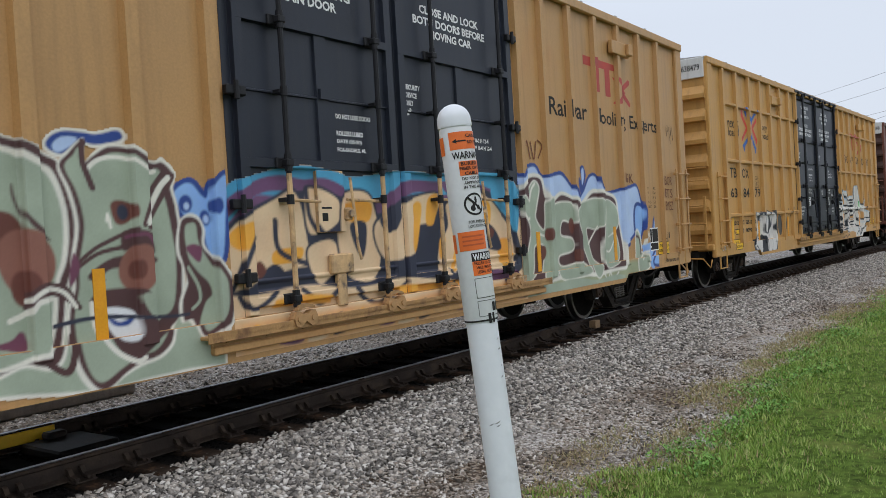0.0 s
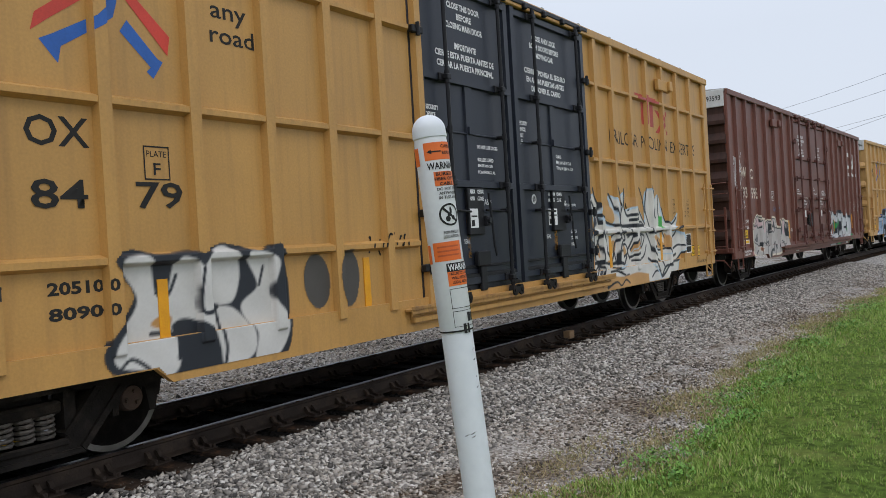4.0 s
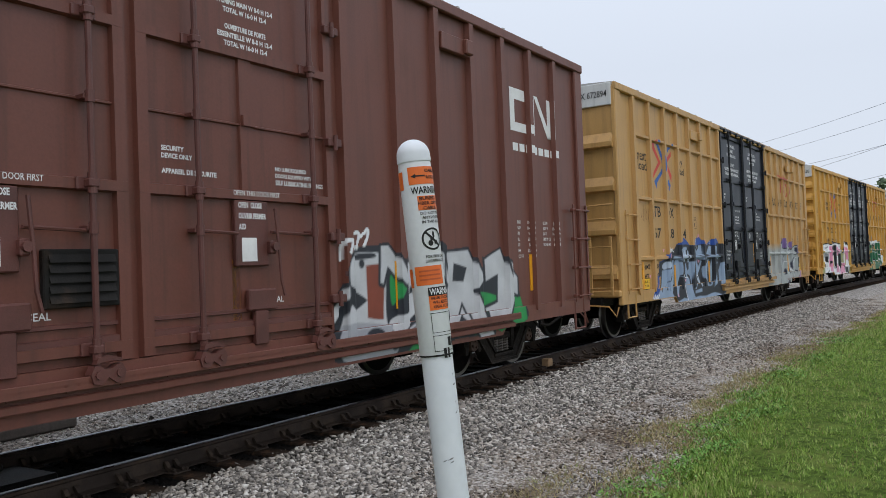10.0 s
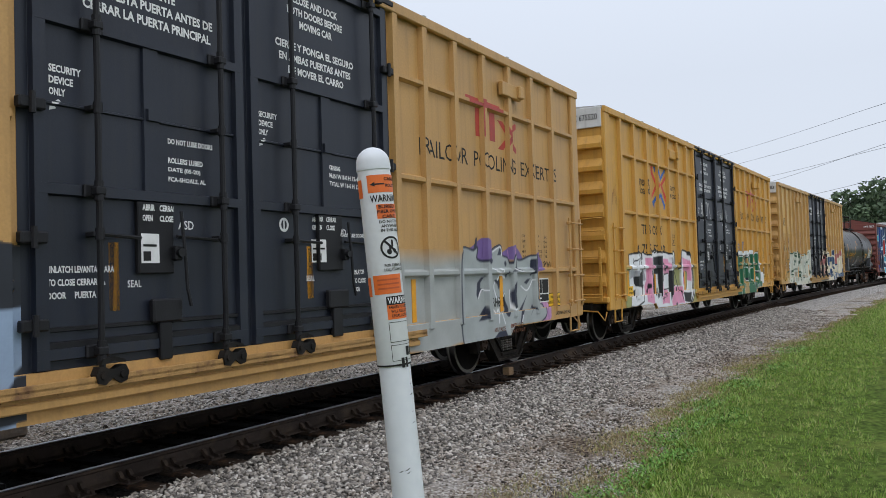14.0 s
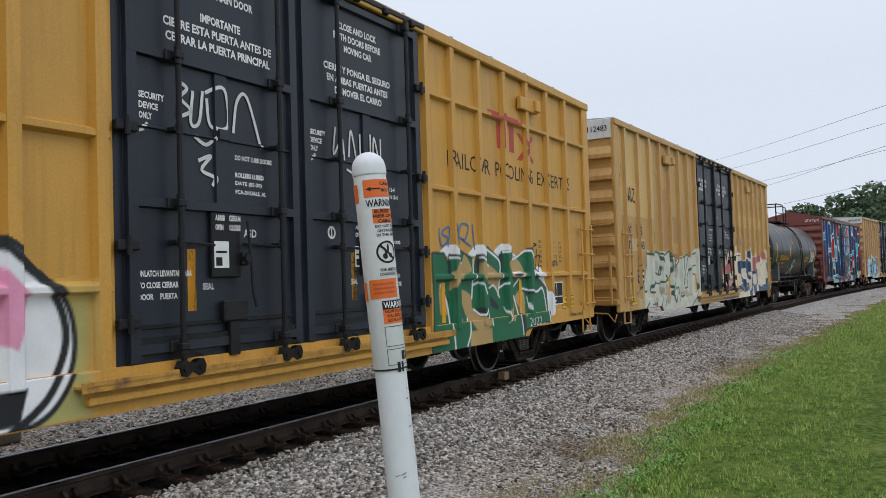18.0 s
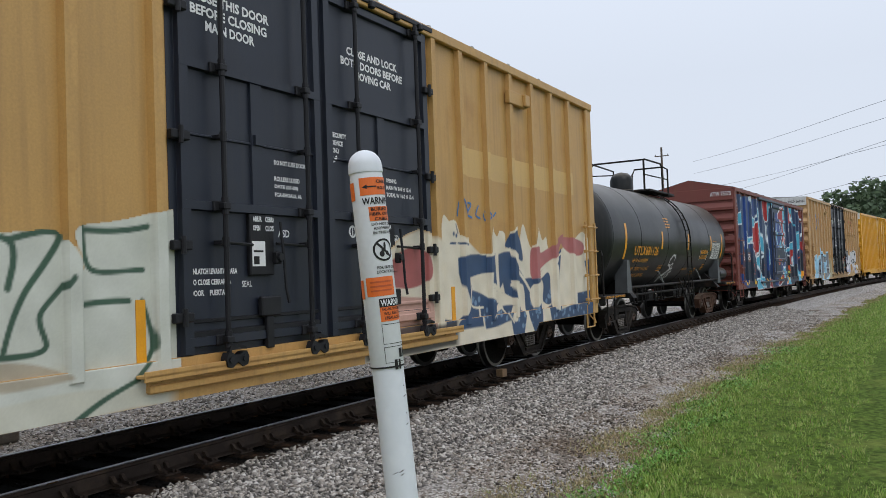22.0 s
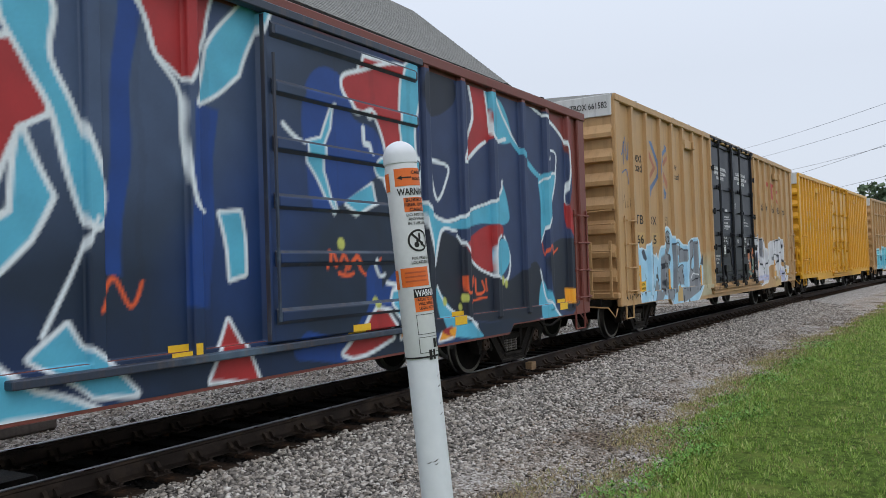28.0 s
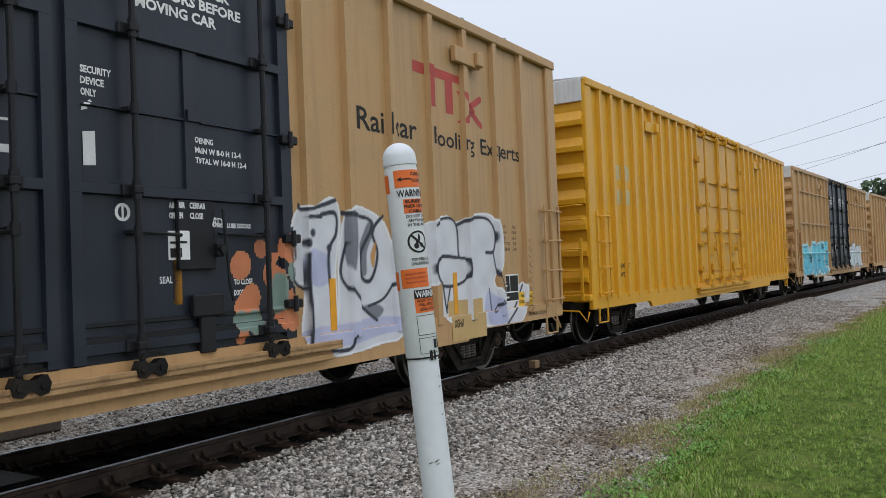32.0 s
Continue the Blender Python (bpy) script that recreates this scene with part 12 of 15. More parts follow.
def art_e(w):
    p = [(1.96, 1.9), (2.29, 1.94), (2.3, 1.81), (2.39, 1.82), (2.4, 1.97), (2.6, 1.93), (2.93, 1.93), (3.15, 2.01), (3.39, 2.03), (3.73, 1.96), (3.85, 1.91), (3.98, 2), (4.59, 1.97), (4.97, 2.02), (5, 1.81), (4.97, 1.48), (5.36, 1.55), (5.42, 2), (5.6, 2.06), (6.21, 2.01), (6.46, 1.8), (6.71, 1.48), (6.75, 1.04), (6.57, 0.74), (6.15, 0.66), (5.42, 0.66), (4.41, 0.58), (3.06, 0.7), (1.95, 0.81)]
    w.shape(p, BLACK, grow=.05)
    w.shape(p, SNOW)
    w.shape([(2.18, 1.59), (2.34, 1.62), (2.47, 1.5), (2.54, 1.37), (2.18, 1.35)], ASH, round_it=False)
    w.shape([(2.18, 1.27), (2.38, 1.27), (2.26, 1.04), (2.18, 1.02)], BLACK, round_it=False)
    w.shape([(2.3, 1.94), (2.39, 1.94), (2.39, 1.82), (2.31, 1.81)], BLACK, round_it=False)
    p = [(2.59, 1.85), (3.15, 1.9), (3.16, 1.64), (2.98, 1.57), (3.05, 1.21), (3.01, 1.01), (3.09, 0.78), (2.55, 0.8), (2.48, 1.06), (2.43, 1.23), (2.58, 1.4)]
    w.shape(p, SNOW, grow=.03, round_it=False)
    w.shape(p, PINK, round_it=False)
    w.shape([(3.19, 1.92), (3.73, 1.91), (3.73, 1.34), (3.59, 0.8), (3.52, 1.36), (3.52, 1.47), (3.28, 1.46), (3.24, 0.93), (3.14, 0.99), (3.09, 1.21), (3.2, 1.55)], BLACK, round_it=False)
    w.shape([(3.27, 1.11), (3.5, 1.13), (3.54, 0.95), (3.29, 0.88)], ASH, round_it=False)
    p = [(3.76, 1.81), (4.44, 1.86), (4.51, 1.7), (4.4, 1.43), (3.91, 1.48), (3.9, 1.15), (4.32, 1.04), (4.31, 0.71), (3.65, 0.7), (3.69, 1.12), (3.78, 1.33)]
    w.shape(p, SNOW, grow=.03, round_it=False)
    w.shape(p, PINK, round_it=False)
    p = [(3.87, 1.45), (4.36, 1.46), (4.39, 1.1), (3.9, 1.1)]
    w.shape(p, BLACK, grow=.03, round_it=False)
    w.shape(p, SNOW, round_it=False)
    w.shape([(4.43, 1.55), (4.95, 1.57), (4.98, 1.14), (4.71, 0.98), (4.48, 0.78), (4.39, 1.06)], BLACK, round_it=False)
    w.shape([(4.91, 1.57), (5.38, 1.55), (5.36, 1.11), (4.86, 1.17)], OLIVE, round_it=False)
    p = [(4.71, 1.03), (5.02, 1.13), (5.43, 1.13), (5.55, 0.78), (5.68, 0.65), (4.55, 0.66), (4.52, 0.78)]
    w.shape(p, SNOW, grow=.03, round_it=False)
    w.shape(p, PINK, round_it=False)
    w.shape([(4.51, 1.9), (4.93, 1.96), (4.96, 1.65), (4.51, 1.6)], ASH, round_it=False)
    p = [(5.5, 1.92), (6.2, 1.86), (6.4, 1.62), (6.28, 1.19), (5.99, 1.33), (5.79, 1.14), (5.61, 1.22), (5.58, 1.63)]
    w.shape(p, SNOW, grow=.03, round_it=False)
    w.shape(p, PINK, round_it=False)
    w.shape([(5.56, 0.95), (6.39, 0.94), (6.32, 0.69), (5.68, 0.7)], BLACK, round_it=False)
    p = [(5.91, 1.45), (6.14, 1.44), (6.07, 1.09), (5.93, 1.07)]
    w.shape(p, BLACK, grow=.02)
    w.shape(p, OLIVE)
    w.stroke([(4.95, 1.49), (5.3, 1.03), (5.55, 0.73)], .05, BLACK)
    w.stroke([(6.21, 2.01), (6.56, 1.68), (6.7, 1.29), (6.58, 0.86), (6.25, 0.65)], .07, BLACK)
    w.stroke([(6.3, 1.8), (6.51, 1.43), (6.45, 0.94)], .03, SNOW)
    w.spot(4.04, 1.66, .06, BLACK)
    w.spot(4.14, 1.6, .06, BLACK)
    w.spot(3.91, 1.69, .06, BLACK)
    w.spot(2.71, 1.2, .06, BLACK)
    w.spot(2.64, 1.09, .06, BLACK)
    w.spot(3.75, 1.38, .06, BLACK)
    w.spot(5.1, 1.05, .06, BLACK)
    w.spot(4.93, 0.66, .06, BLACK)
    w.spot(4.71, 1.07, .06, BLACK)
    w.spot(2.87, 1.51, .06, BLACK)
    w.spot(5.8, 1.42, .06, BLACK)
    w.spot(3.37, 0.97, .06, BLACK)
    w.stroke([(2.98, 1.85), (3.02, 1.7)], .03, BLACK)
    w.stroke([(2.94, 1.77), (3.08, 1.81)], .03, BLACK)
    w.stroke([(2.94, 1.82), (3.06, 1.72)], .03, BLACK)
    w.stroke([(3.95, 1.07), (4.03, 0.85)], .03, BLACK)
    w.stroke([(3.86, 0.94), (4.12, 0.99)], .03, BLACK)
    w.stroke([(3.9, 1.01), (4.09, 0.89)], .03, BLACK)
    w.stroke([(3.77, 0.95), (3.83, 0.75)], .03, BLACK)
    w.stroke([(3.7, 0.83), (3.9, 0.86)], .03, BLACK)
    w.stroke([(4.62, 1.87), (4.71, 1.73)], .03, BLACK)
    w.stroke([(4.57, 1.78), (4.75, 1.83)], .03, BLACK)
    p = [(1.41, 1.94), (1.67, 1.97), (1.72, 1.97), (2.14, 1.99), (2.29, 1.72), (2.26, 0.85), (1.67, 0.8), (1.34, 0.79), (1.46, 1.59)]
    w.shape(p, BLACK, grow=.04, round_it=False)
    w.shape(p, SNOW, round_it=False)
    w.shape([(1.7, 1.43), (2.02, 1.47), (2.33, 1.57), (2.31, 1.2), (1.84, 1.18), (1.72, 1.26)], BLACK, round_it=False)
    w.shape([(1.5, 1.59), (2.13, 1.57), (2.02, 1.46), (1.49, 1.38)], ASH, round_it=False)
    w.shape([(1.6, 1.1), (1.8, 1.13), (1.71, 0.9)], BLACK, round_it=False)
    w.shape([(1.23, 1.52), (1.44, 1.54), (1.32, 0.79), (0.96, 0.82), (1.15, 1.13)], OLIVE)
    w.stroke([(1.72, 1.87), (1.78, 1.7)], .03, BLACK)
    w.stroke([(1.7, 1.78), (1.91, 1.87), (1.9, 1.73)], .03, BLACK)


def art_f_start(w):
    w.shape([(1.8, 0.88), (1.93, 1.37), (2.19, 1.78), (2.46, 2.1), (2.87, 2.11), (3.63, 2.12), (4.12, 1.35), (3.98, 0.74), (2.8, 0.65), (1.91, 0.73)], OFFW)
    w.stroke([(0.94, 2.02), (0.8, 1.91), (0.81, 1.76), (0.97, 1.73), (1.1, 1.87), (1.03, 1.98), (0.87, 2)], .025, DGR, 0.012)
    w.stroke([(1.56, 1.99), (1.5, 1.78), (1.67, 1.87), (1.84, 2.03), (1.78, 1.78), (1.96, 1.99), (2.07, 1.77), (2.27, 1.91)], .03, DGR, 0.012)
    w.stroke([(0.75, 1.13), (0.82, 1.28), (0.89, 1.12), (0.98, 1.27), (1.03, 1.13), (1.14, 1.22)], .025, DGR, 0.012)
    w.stroke([(1.56, 1.14), (1.65, 1.37), (1.76, 1.16)], .03, DGR, 0.012)
    w.stroke([(1.32, 1.08), (1.43, 1.16), (1.48, 0.99)], .03, DGR, 0.012)
    w.stroke([(2.32, 1.91), (2.19, 1.64), (2.3, 1.42), (2.5, 1.46), (2.55, 1.72), (2.38, 1.77)], .04, DGR, 0.012)
    w.stroke([(2.46, 2.04), (2.73, 2.09), (2.88, 1.96)], .05, DGR, 0.012)
    w.stroke([(2.85, 1.63), (2.56, 1.41), (2.69, 1.22), (2.97, 1.3), (3.23, 1.62)], .07, DGR, 0.012)
    w.stroke([(1.94, 1.44), (1.87, 1.19), (2.3, 1.21)], .05, DGR, 0.012)
    w.stroke([(2.16, 0.92), (2.42, 1.15), (2.53, 0.79)], .06, DGR, 0.012)
    w.stroke([(1.91, 0.78), (2.43, 1.06)], .05, DGR, 0.012)
    w.stroke([(2.79, 2), (3.09, 2.11), (3.47, 2.06), (3.62, 1.81)], .05, DGR, 0.012)


def art_f(w):
    w.shape([(2.21, 2.12), (2.5, 2.07), (2.63, 2), (2.73, 2.1), (2.93, 2.13), (3.22, 2.09), (3.49, 1.93), (3.53, 2.06), (4.06, 2.19), (4.15, 1.96), (4.4, 2.1), (4.71, 1.97), (5.04, 1.98), (5.41, 2.06), (5.93, 2.03), (6.14, 1.8), (6.15, 2.15), (7.94, 2.26), (7.84, 0.84), (6.16, 0.84), (5.17, 0.81), (4.11, 0.79), (3.07, 0.7), (2.41, 0.66), (2.18, 0.7)], OFFW)
    w.shape([(2.66, 1.95), (2.93, 1.92), (3.11, 1.86), (3.03, 1.69), (2.68, 1.73)], KH)
    w.shape([(4.29, 1.84), (4.6, 1.89), (4.93, 1.69), (4.69, 1.45), (4.28, 1.58)], KH)
    w.shape([(5, 1.07), (5.49, 1.12), (6.03, 0.94), (5.48, 0.91)], KH)
    w.shape([(2.54, 1.05), (2.77, 1.15), (2.84, 0.83), (2.6, 0.78)], KH)
    w.shape([(3.72, 1.29), (4.03, 1.17), (3.88, 0.82), (3.58, 0.86)], KH)
    w.shape([(3.09, 1.25), (3.35, 1.22), (3.31, 1.06), (3.1, 1.09)], KH)
    w.stroke([(2.21, 2.12), (2.5, 2.07), (2.66, 1.98), (2.67, 1.79)], .06, DGR, 0.012)
    w.stroke([(2.64, 1.82), (2.69, 2.03), (2.93, 2.11), (3.18, 2.07), (3.54, 1.9)], .06, DGR, 0.012)
    w.stroke([(3.22, 2.02), (3.5, 1.85)], .05, DGR, 0.012)
    w.stroke([(3.49, 1.9), (3.53, 2.04), (4.11, 2.16), (4.15, 1.96), (4.2, 1.81), (4.11, 1.55)], .06, DGR, 0.012)
    w.stroke([(4.2, 2), (4.4, 2.08), (4.71, 1.95), (4.64, 1.76), (4.81, 1.8), (5.04, 1.92)], .06, DGR, 0.012)
    w.stroke([(5.04, 1.92), (4.99, 2.05), (5.53, 2.01), (5.52, 1.67)], .05, DGR, 0.012)
    w.stroke([(5.53, 2.01), (5.94, 2.04), (5.65, 1.66), (5.49, 1.2)], .05, DGR, 0.012)
    w.stroke([(6.15, 2.11), (6.79, 2.17)], .05, DGR, 0.012)
    w.stroke([(6.15, 2.14), (6.21, 1.79), (6.76, 1.78)], .05, DGR, 0.012)
    w.stroke([(2.68, 1.68), (3.02, 1.6), (3.21, 1.56)], .06, DGR, 0.012)
    w.stroke([(3.1, 1.59), (3.21, 1.72), (3.3, 1.75), (3.28, 1.58)], .08, DGR, 0.012)
    w.stroke([(3.2, 1.39), (3.47, 1.36), (3.52, 1.51)], .05, DGR, 0.012)
    w.stroke([(3.48, 1.54), (3.81, 1.49), (4.08, 1.37), (4.04, 1.52)], .07, DGR, 0.012)
    w.stroke([(4.28, 1.54), (4.53, 1.42), (4.63, 1.18), (4.85, 1.21)], .05, DGR, 0.012)
    w.stroke([(3.52, 1.51), (3.47, 1.21), (3.67, 1.05), (3.68, 1.33), (4.05, 1.45)], .06, DGR, 0.012)
    w.stroke([(2.42, 1.24), (2.68, 1.49), (2.77, 1.61)], .06, DGR, 0.012)
    w.stroke([(2.75, 1.61), (2.71, 1.43), (2.42, 1.27), (2.42, 1.15), (2.61, 1.13), (2.75, 1.24)], .05, DGR, 0.012)
    w.stroke([(2.68, 1.37), (3.21, 1.33)], .05, DGR, 0.012)
    w.stroke([(4.08, 1.26), (4.27, 1.17), (4.22, 0.99), (4.46, 0.82)], .09, DGR, 0.012)
    w.stroke([(4.46, 1.08), (4.56, 0.81)], .05, DGR, 0.012)
    w.stroke([(4.78, 1.21), (4.8, 0.82)], .05, DGR, 0.012)
    w.stroke([(4.9, 1.2), (4.95, 0.96), (5.38, 1.08)], .06, DGR, 0.012)
    w.stroke([(5.2, 1.51), (5.19, 1.26), (5.49, 1.16), (5.84, 1.18), (5.78, 1.48), (6, 1.74)], .05, DGR, 0.012)
    w.stroke([(2.41, 0.84), (2.66, 0.83), (2.77, 0.84)], .04, DGR, 0.012)
    w.stroke([(2.63, 0.71), (2.77, 0.84)], .06, DGR, 0.012)
    w.stroke([(3.23, 1.16), (3.23, 0.9), (3.07, 0.67)], .05, DGR, 0.012)
    w.stroke([(3.38, 1.08), (3.55, 1.03), (3.46, 0.74)], .04, DGR, 0.012)
    w.stroke([(6, 0.63), (6.63, 0.88)], .05, DGR, 0.012)
    w.stroke([(6.12, 1.52), (6.59, 1.5)], .05, DGR, 0.012)
    w.stroke([(6.73, 1.5), (6.79, 1.12), (6.61, 0.89)], .05, DGR, 0.012)
    w.shape([(2.61, 1.25), (2.68, 1.28), (2.65, 1.19)], BRNF)
    w.shape([(3.51, 1.3), (3.64, 1.4), (3.63, 1.12)], BRNF)
    w.stroke([(3.49, 2.07), (4.06, 2.22)], .03, OFFW, 0.012)
    w.stroke([(5.02, 2.03), (5.23, 2.09), (5.47, 2.07)], .035, OFFW, 0.012)


def art_f2(w):
    w.shape([(11.91, 2.34), (12.15, 2.42), (12.22, 2.45), (12.35, 2.45), (12.43, 2.34), (12.51, 2.16), (12.63, 2), (13.24, 1.99), (13.37, 2.01), (13.4, 2.26), (13.52, 2.4), (13.7, 2.24), (13.8, 2.34), (14, 2.29), (14.04, 2.02), (14.21, 2.34), (14.38, 2.41), (14.54, 2.19), (14.79, 2.45), (15.08, 2.08), (15.37, 2.53), (15.57, 2.22), (15.75, 2.28), (15.85, 2.09), (16.16, 2), (17.04, 2.22), (17.64, 2.4), (18.07, 2.3), (18.56, 2.44), (19.27, 2.15), (19.98, 2.23), (19.8, 0.29), (18.4, 0.68), (16.94, 0.71), (15.34, 0.61), (13.64, 0.53), (12.11, 0.61), (11.87, 0.6)], CREAMY)
    w.shape([(15.02, 2.03), (15.42, 2.07), (15.55, 1.97), (16.51, 2.33), (16.59, 2.28), (16.16, 1.95), (15.33, 1.63), (14.99, 1.58)], ROSEF)
    w.shape([(16.51, 2.3), (17.63, 2.23), (17.64, 2.01), (17.02, 1.94), (16.58, 2.1)], ROSEF)
    w.shape([(12.4, 1.87), (12.54, 1.9), (13.03, 1.97), (13.28, 1.95), (13.23, 1.65), (12.64, 1.59), (12.62, 1.56), (12.75, 1.54), (12.78, 1.47), (12.8, 1.17), (13.17, 1.15), (13.19, 1.06), (13.05, 1.06), (13.08, 0.82), (13.65, 0.83), (14.04, 0.85), (13.8, 1.07), (13.43, 1), (13.38, 0.99), (13.91, 1.33), (13.35, 1.4), (13.38, 1.47), (13.65, 1.47), (13.64, 1.97), (12.4, 1.84)], SLATE, round_it=False)
    w.shape([(12.4, 1.87), (13.3, 1.97), (13.27, 1.65), (12.64, 1.6), (12.77, 1.45), (12.79, 1.16), (13.18, 1.15), (13.21, 0.88), (12.62, 0.83), (11.88, 0.83), (11.88, 1.06), (12.31, 0.97), (12.48, 1.04), (12.61, 1.16), (12.6, 1.29), (12.46, 1.55), (12.4, 1.68)], SLATE, round_it=False)
    w.shape([(14.01, 2.06), (14.1, 2.21), (14.32, 2.35), (14.54, 2.29), (14.65, 2.11), (14.66, 1.86), (14.41, 1.94), (14.2, 2.02)], SLATE)
    w.shape([(13.76, 1.94), (14.19, 1.98), (14.3, 1.9), (14.98, 1.3), (14.86, 1.35), (14.39, 1.5), (14.18, 1.55), (14.27, 1.22), (13.91, 1.33), (13.87, 1.52), (13.74, 1.41)], SLATE, round_it=False)
    w.shape([(14.34, 1.46), (14.62, 1.44), (14.73, 1.27), (14.75, 1.02), (14.95, 0.62), (15.62, 0.57), (15.28, 0.62), (15.37, 1.09), (15.1, 1.03), (14.98, 1.34), (15.53, 1.58), (15.86, 1.6), (15.88, 1.1), (15.51, 1.11), (15.46, 1.54)], SLATE)
    w.shape([(13.8, 1.11), (14.16, 1.11), (14.6, 1.03), (14.66, 0.94), (14.53, 0.59), (14.14, 0.65), (14.04, 0.85), (13.85, 1.03)], SLATE, round_it=False)
    w.shape([(14.97, 1), (15.36, 1.01), (15.38, 0.6), (15.08, 0.58), (14.83, 0.84)], SLATE, round_it=False)
    w.shape([(16.28, 2), (16.5, 2.1), (16.39, 1.65), (16.26, 0.97), (16.96, 0.97), (18.45, 1.02), (18.42, 0.67), (15.78, 0.74), (15.68, 0.98), (15.87, 1.05), (15.98, 1.62)], SLATE, round_it=False)
    w.shape([(17.76, 1.85), (18.15, 1.9), (18.17, 1.5), (17.85, 1.57)], SLATE, round_it=False)
    w.shape([(17.26, 1.21), (18.47, 1.26), (18.44, 0.91), (17.24, 0.89)], SLATE, round_it=False)
    w.shape([(12.3, 2.3), (12.33, 1.71), (12.6, 1.25), (12.61, 1.16), (12.52, 1.04), (12.31, 0.97), (12.18, 0.96), (12.24, 1.81)], CREAMY)
    w.shape([(12.64, 1.61), (13.4, 1.65), (13.37, 1.4), (13.94, 1.33), (13.4, 0.98), (13.73, 1.15), (12.82, 1.42), (12.79, 1.49)], CREAMY, round_it=False)
    w.stroke([(12.8, 1.47), (12.8, 1.17), (13.17, 1.15)], .03, CREAMY, 0.012)
    w.stroke([(13.04, 1.15), (13.07, 0.82)], .05, CREAMY, 0.012)
    w.stroke([(13.66, 1.9), (13.71, 1.38)], .06, CREAMY, 0.012)
    w.stroke([(14.2, 2.02), (14.51, 1.65), (14.98, 1.32)], .06, CREAMY, 0.012)
    w.stroke([(14.17, 1.47), (14.5, 1.37), (14.7, 1.11)], .05, CREAMY, 0.012)
    w.shape([(14.1, 0.89), (14.3, 1.2), (14.3, 0.86)], CREAMY)
    w.shape([(14.53, 0.59), (14.72, 1.02), (14.95, 0.59)], CREAMY, round_it=False)
    w.stroke([(15.39, 1.59), (15.48, 1.22), (15.34, 0.61)], .05, CREAMY, 0.012)
    w.shape([(15.9, 1.57), (16.15, 1.76), (16.2, 1.08), (16.1, 0.96), (15.88, 1.1)], CREAMY)
    w.stroke([(15.33, 1.66), (16.15, 1.9), (16.49, 2)], .04, CREAMY, 0.012)
    w.stroke([(13.78, 1.07), (14.15, 0.82)], .03, CREAMY, 0.012)
    w.stroke([(12.18, 2.1), (12.34, 2.09)], .03, SLATE, 0.012)
    w.stroke([(12.41, 2.09), (12.62, 2.06)], .03, SLATE, 0.012)
    w.stroke([(12.35, 2.4), (12.41, 2.25)], .025, SLATE, 0.012)
    w.spot(12.28, 2.24, .03, SLATE)
    w.spot(12.36, 2.21, .03, SLATE)
    w.stroke([(15.06, 1.55), (15.26, 1.57), (15.31, 1.37)], .05, ROSEF, 0.012)


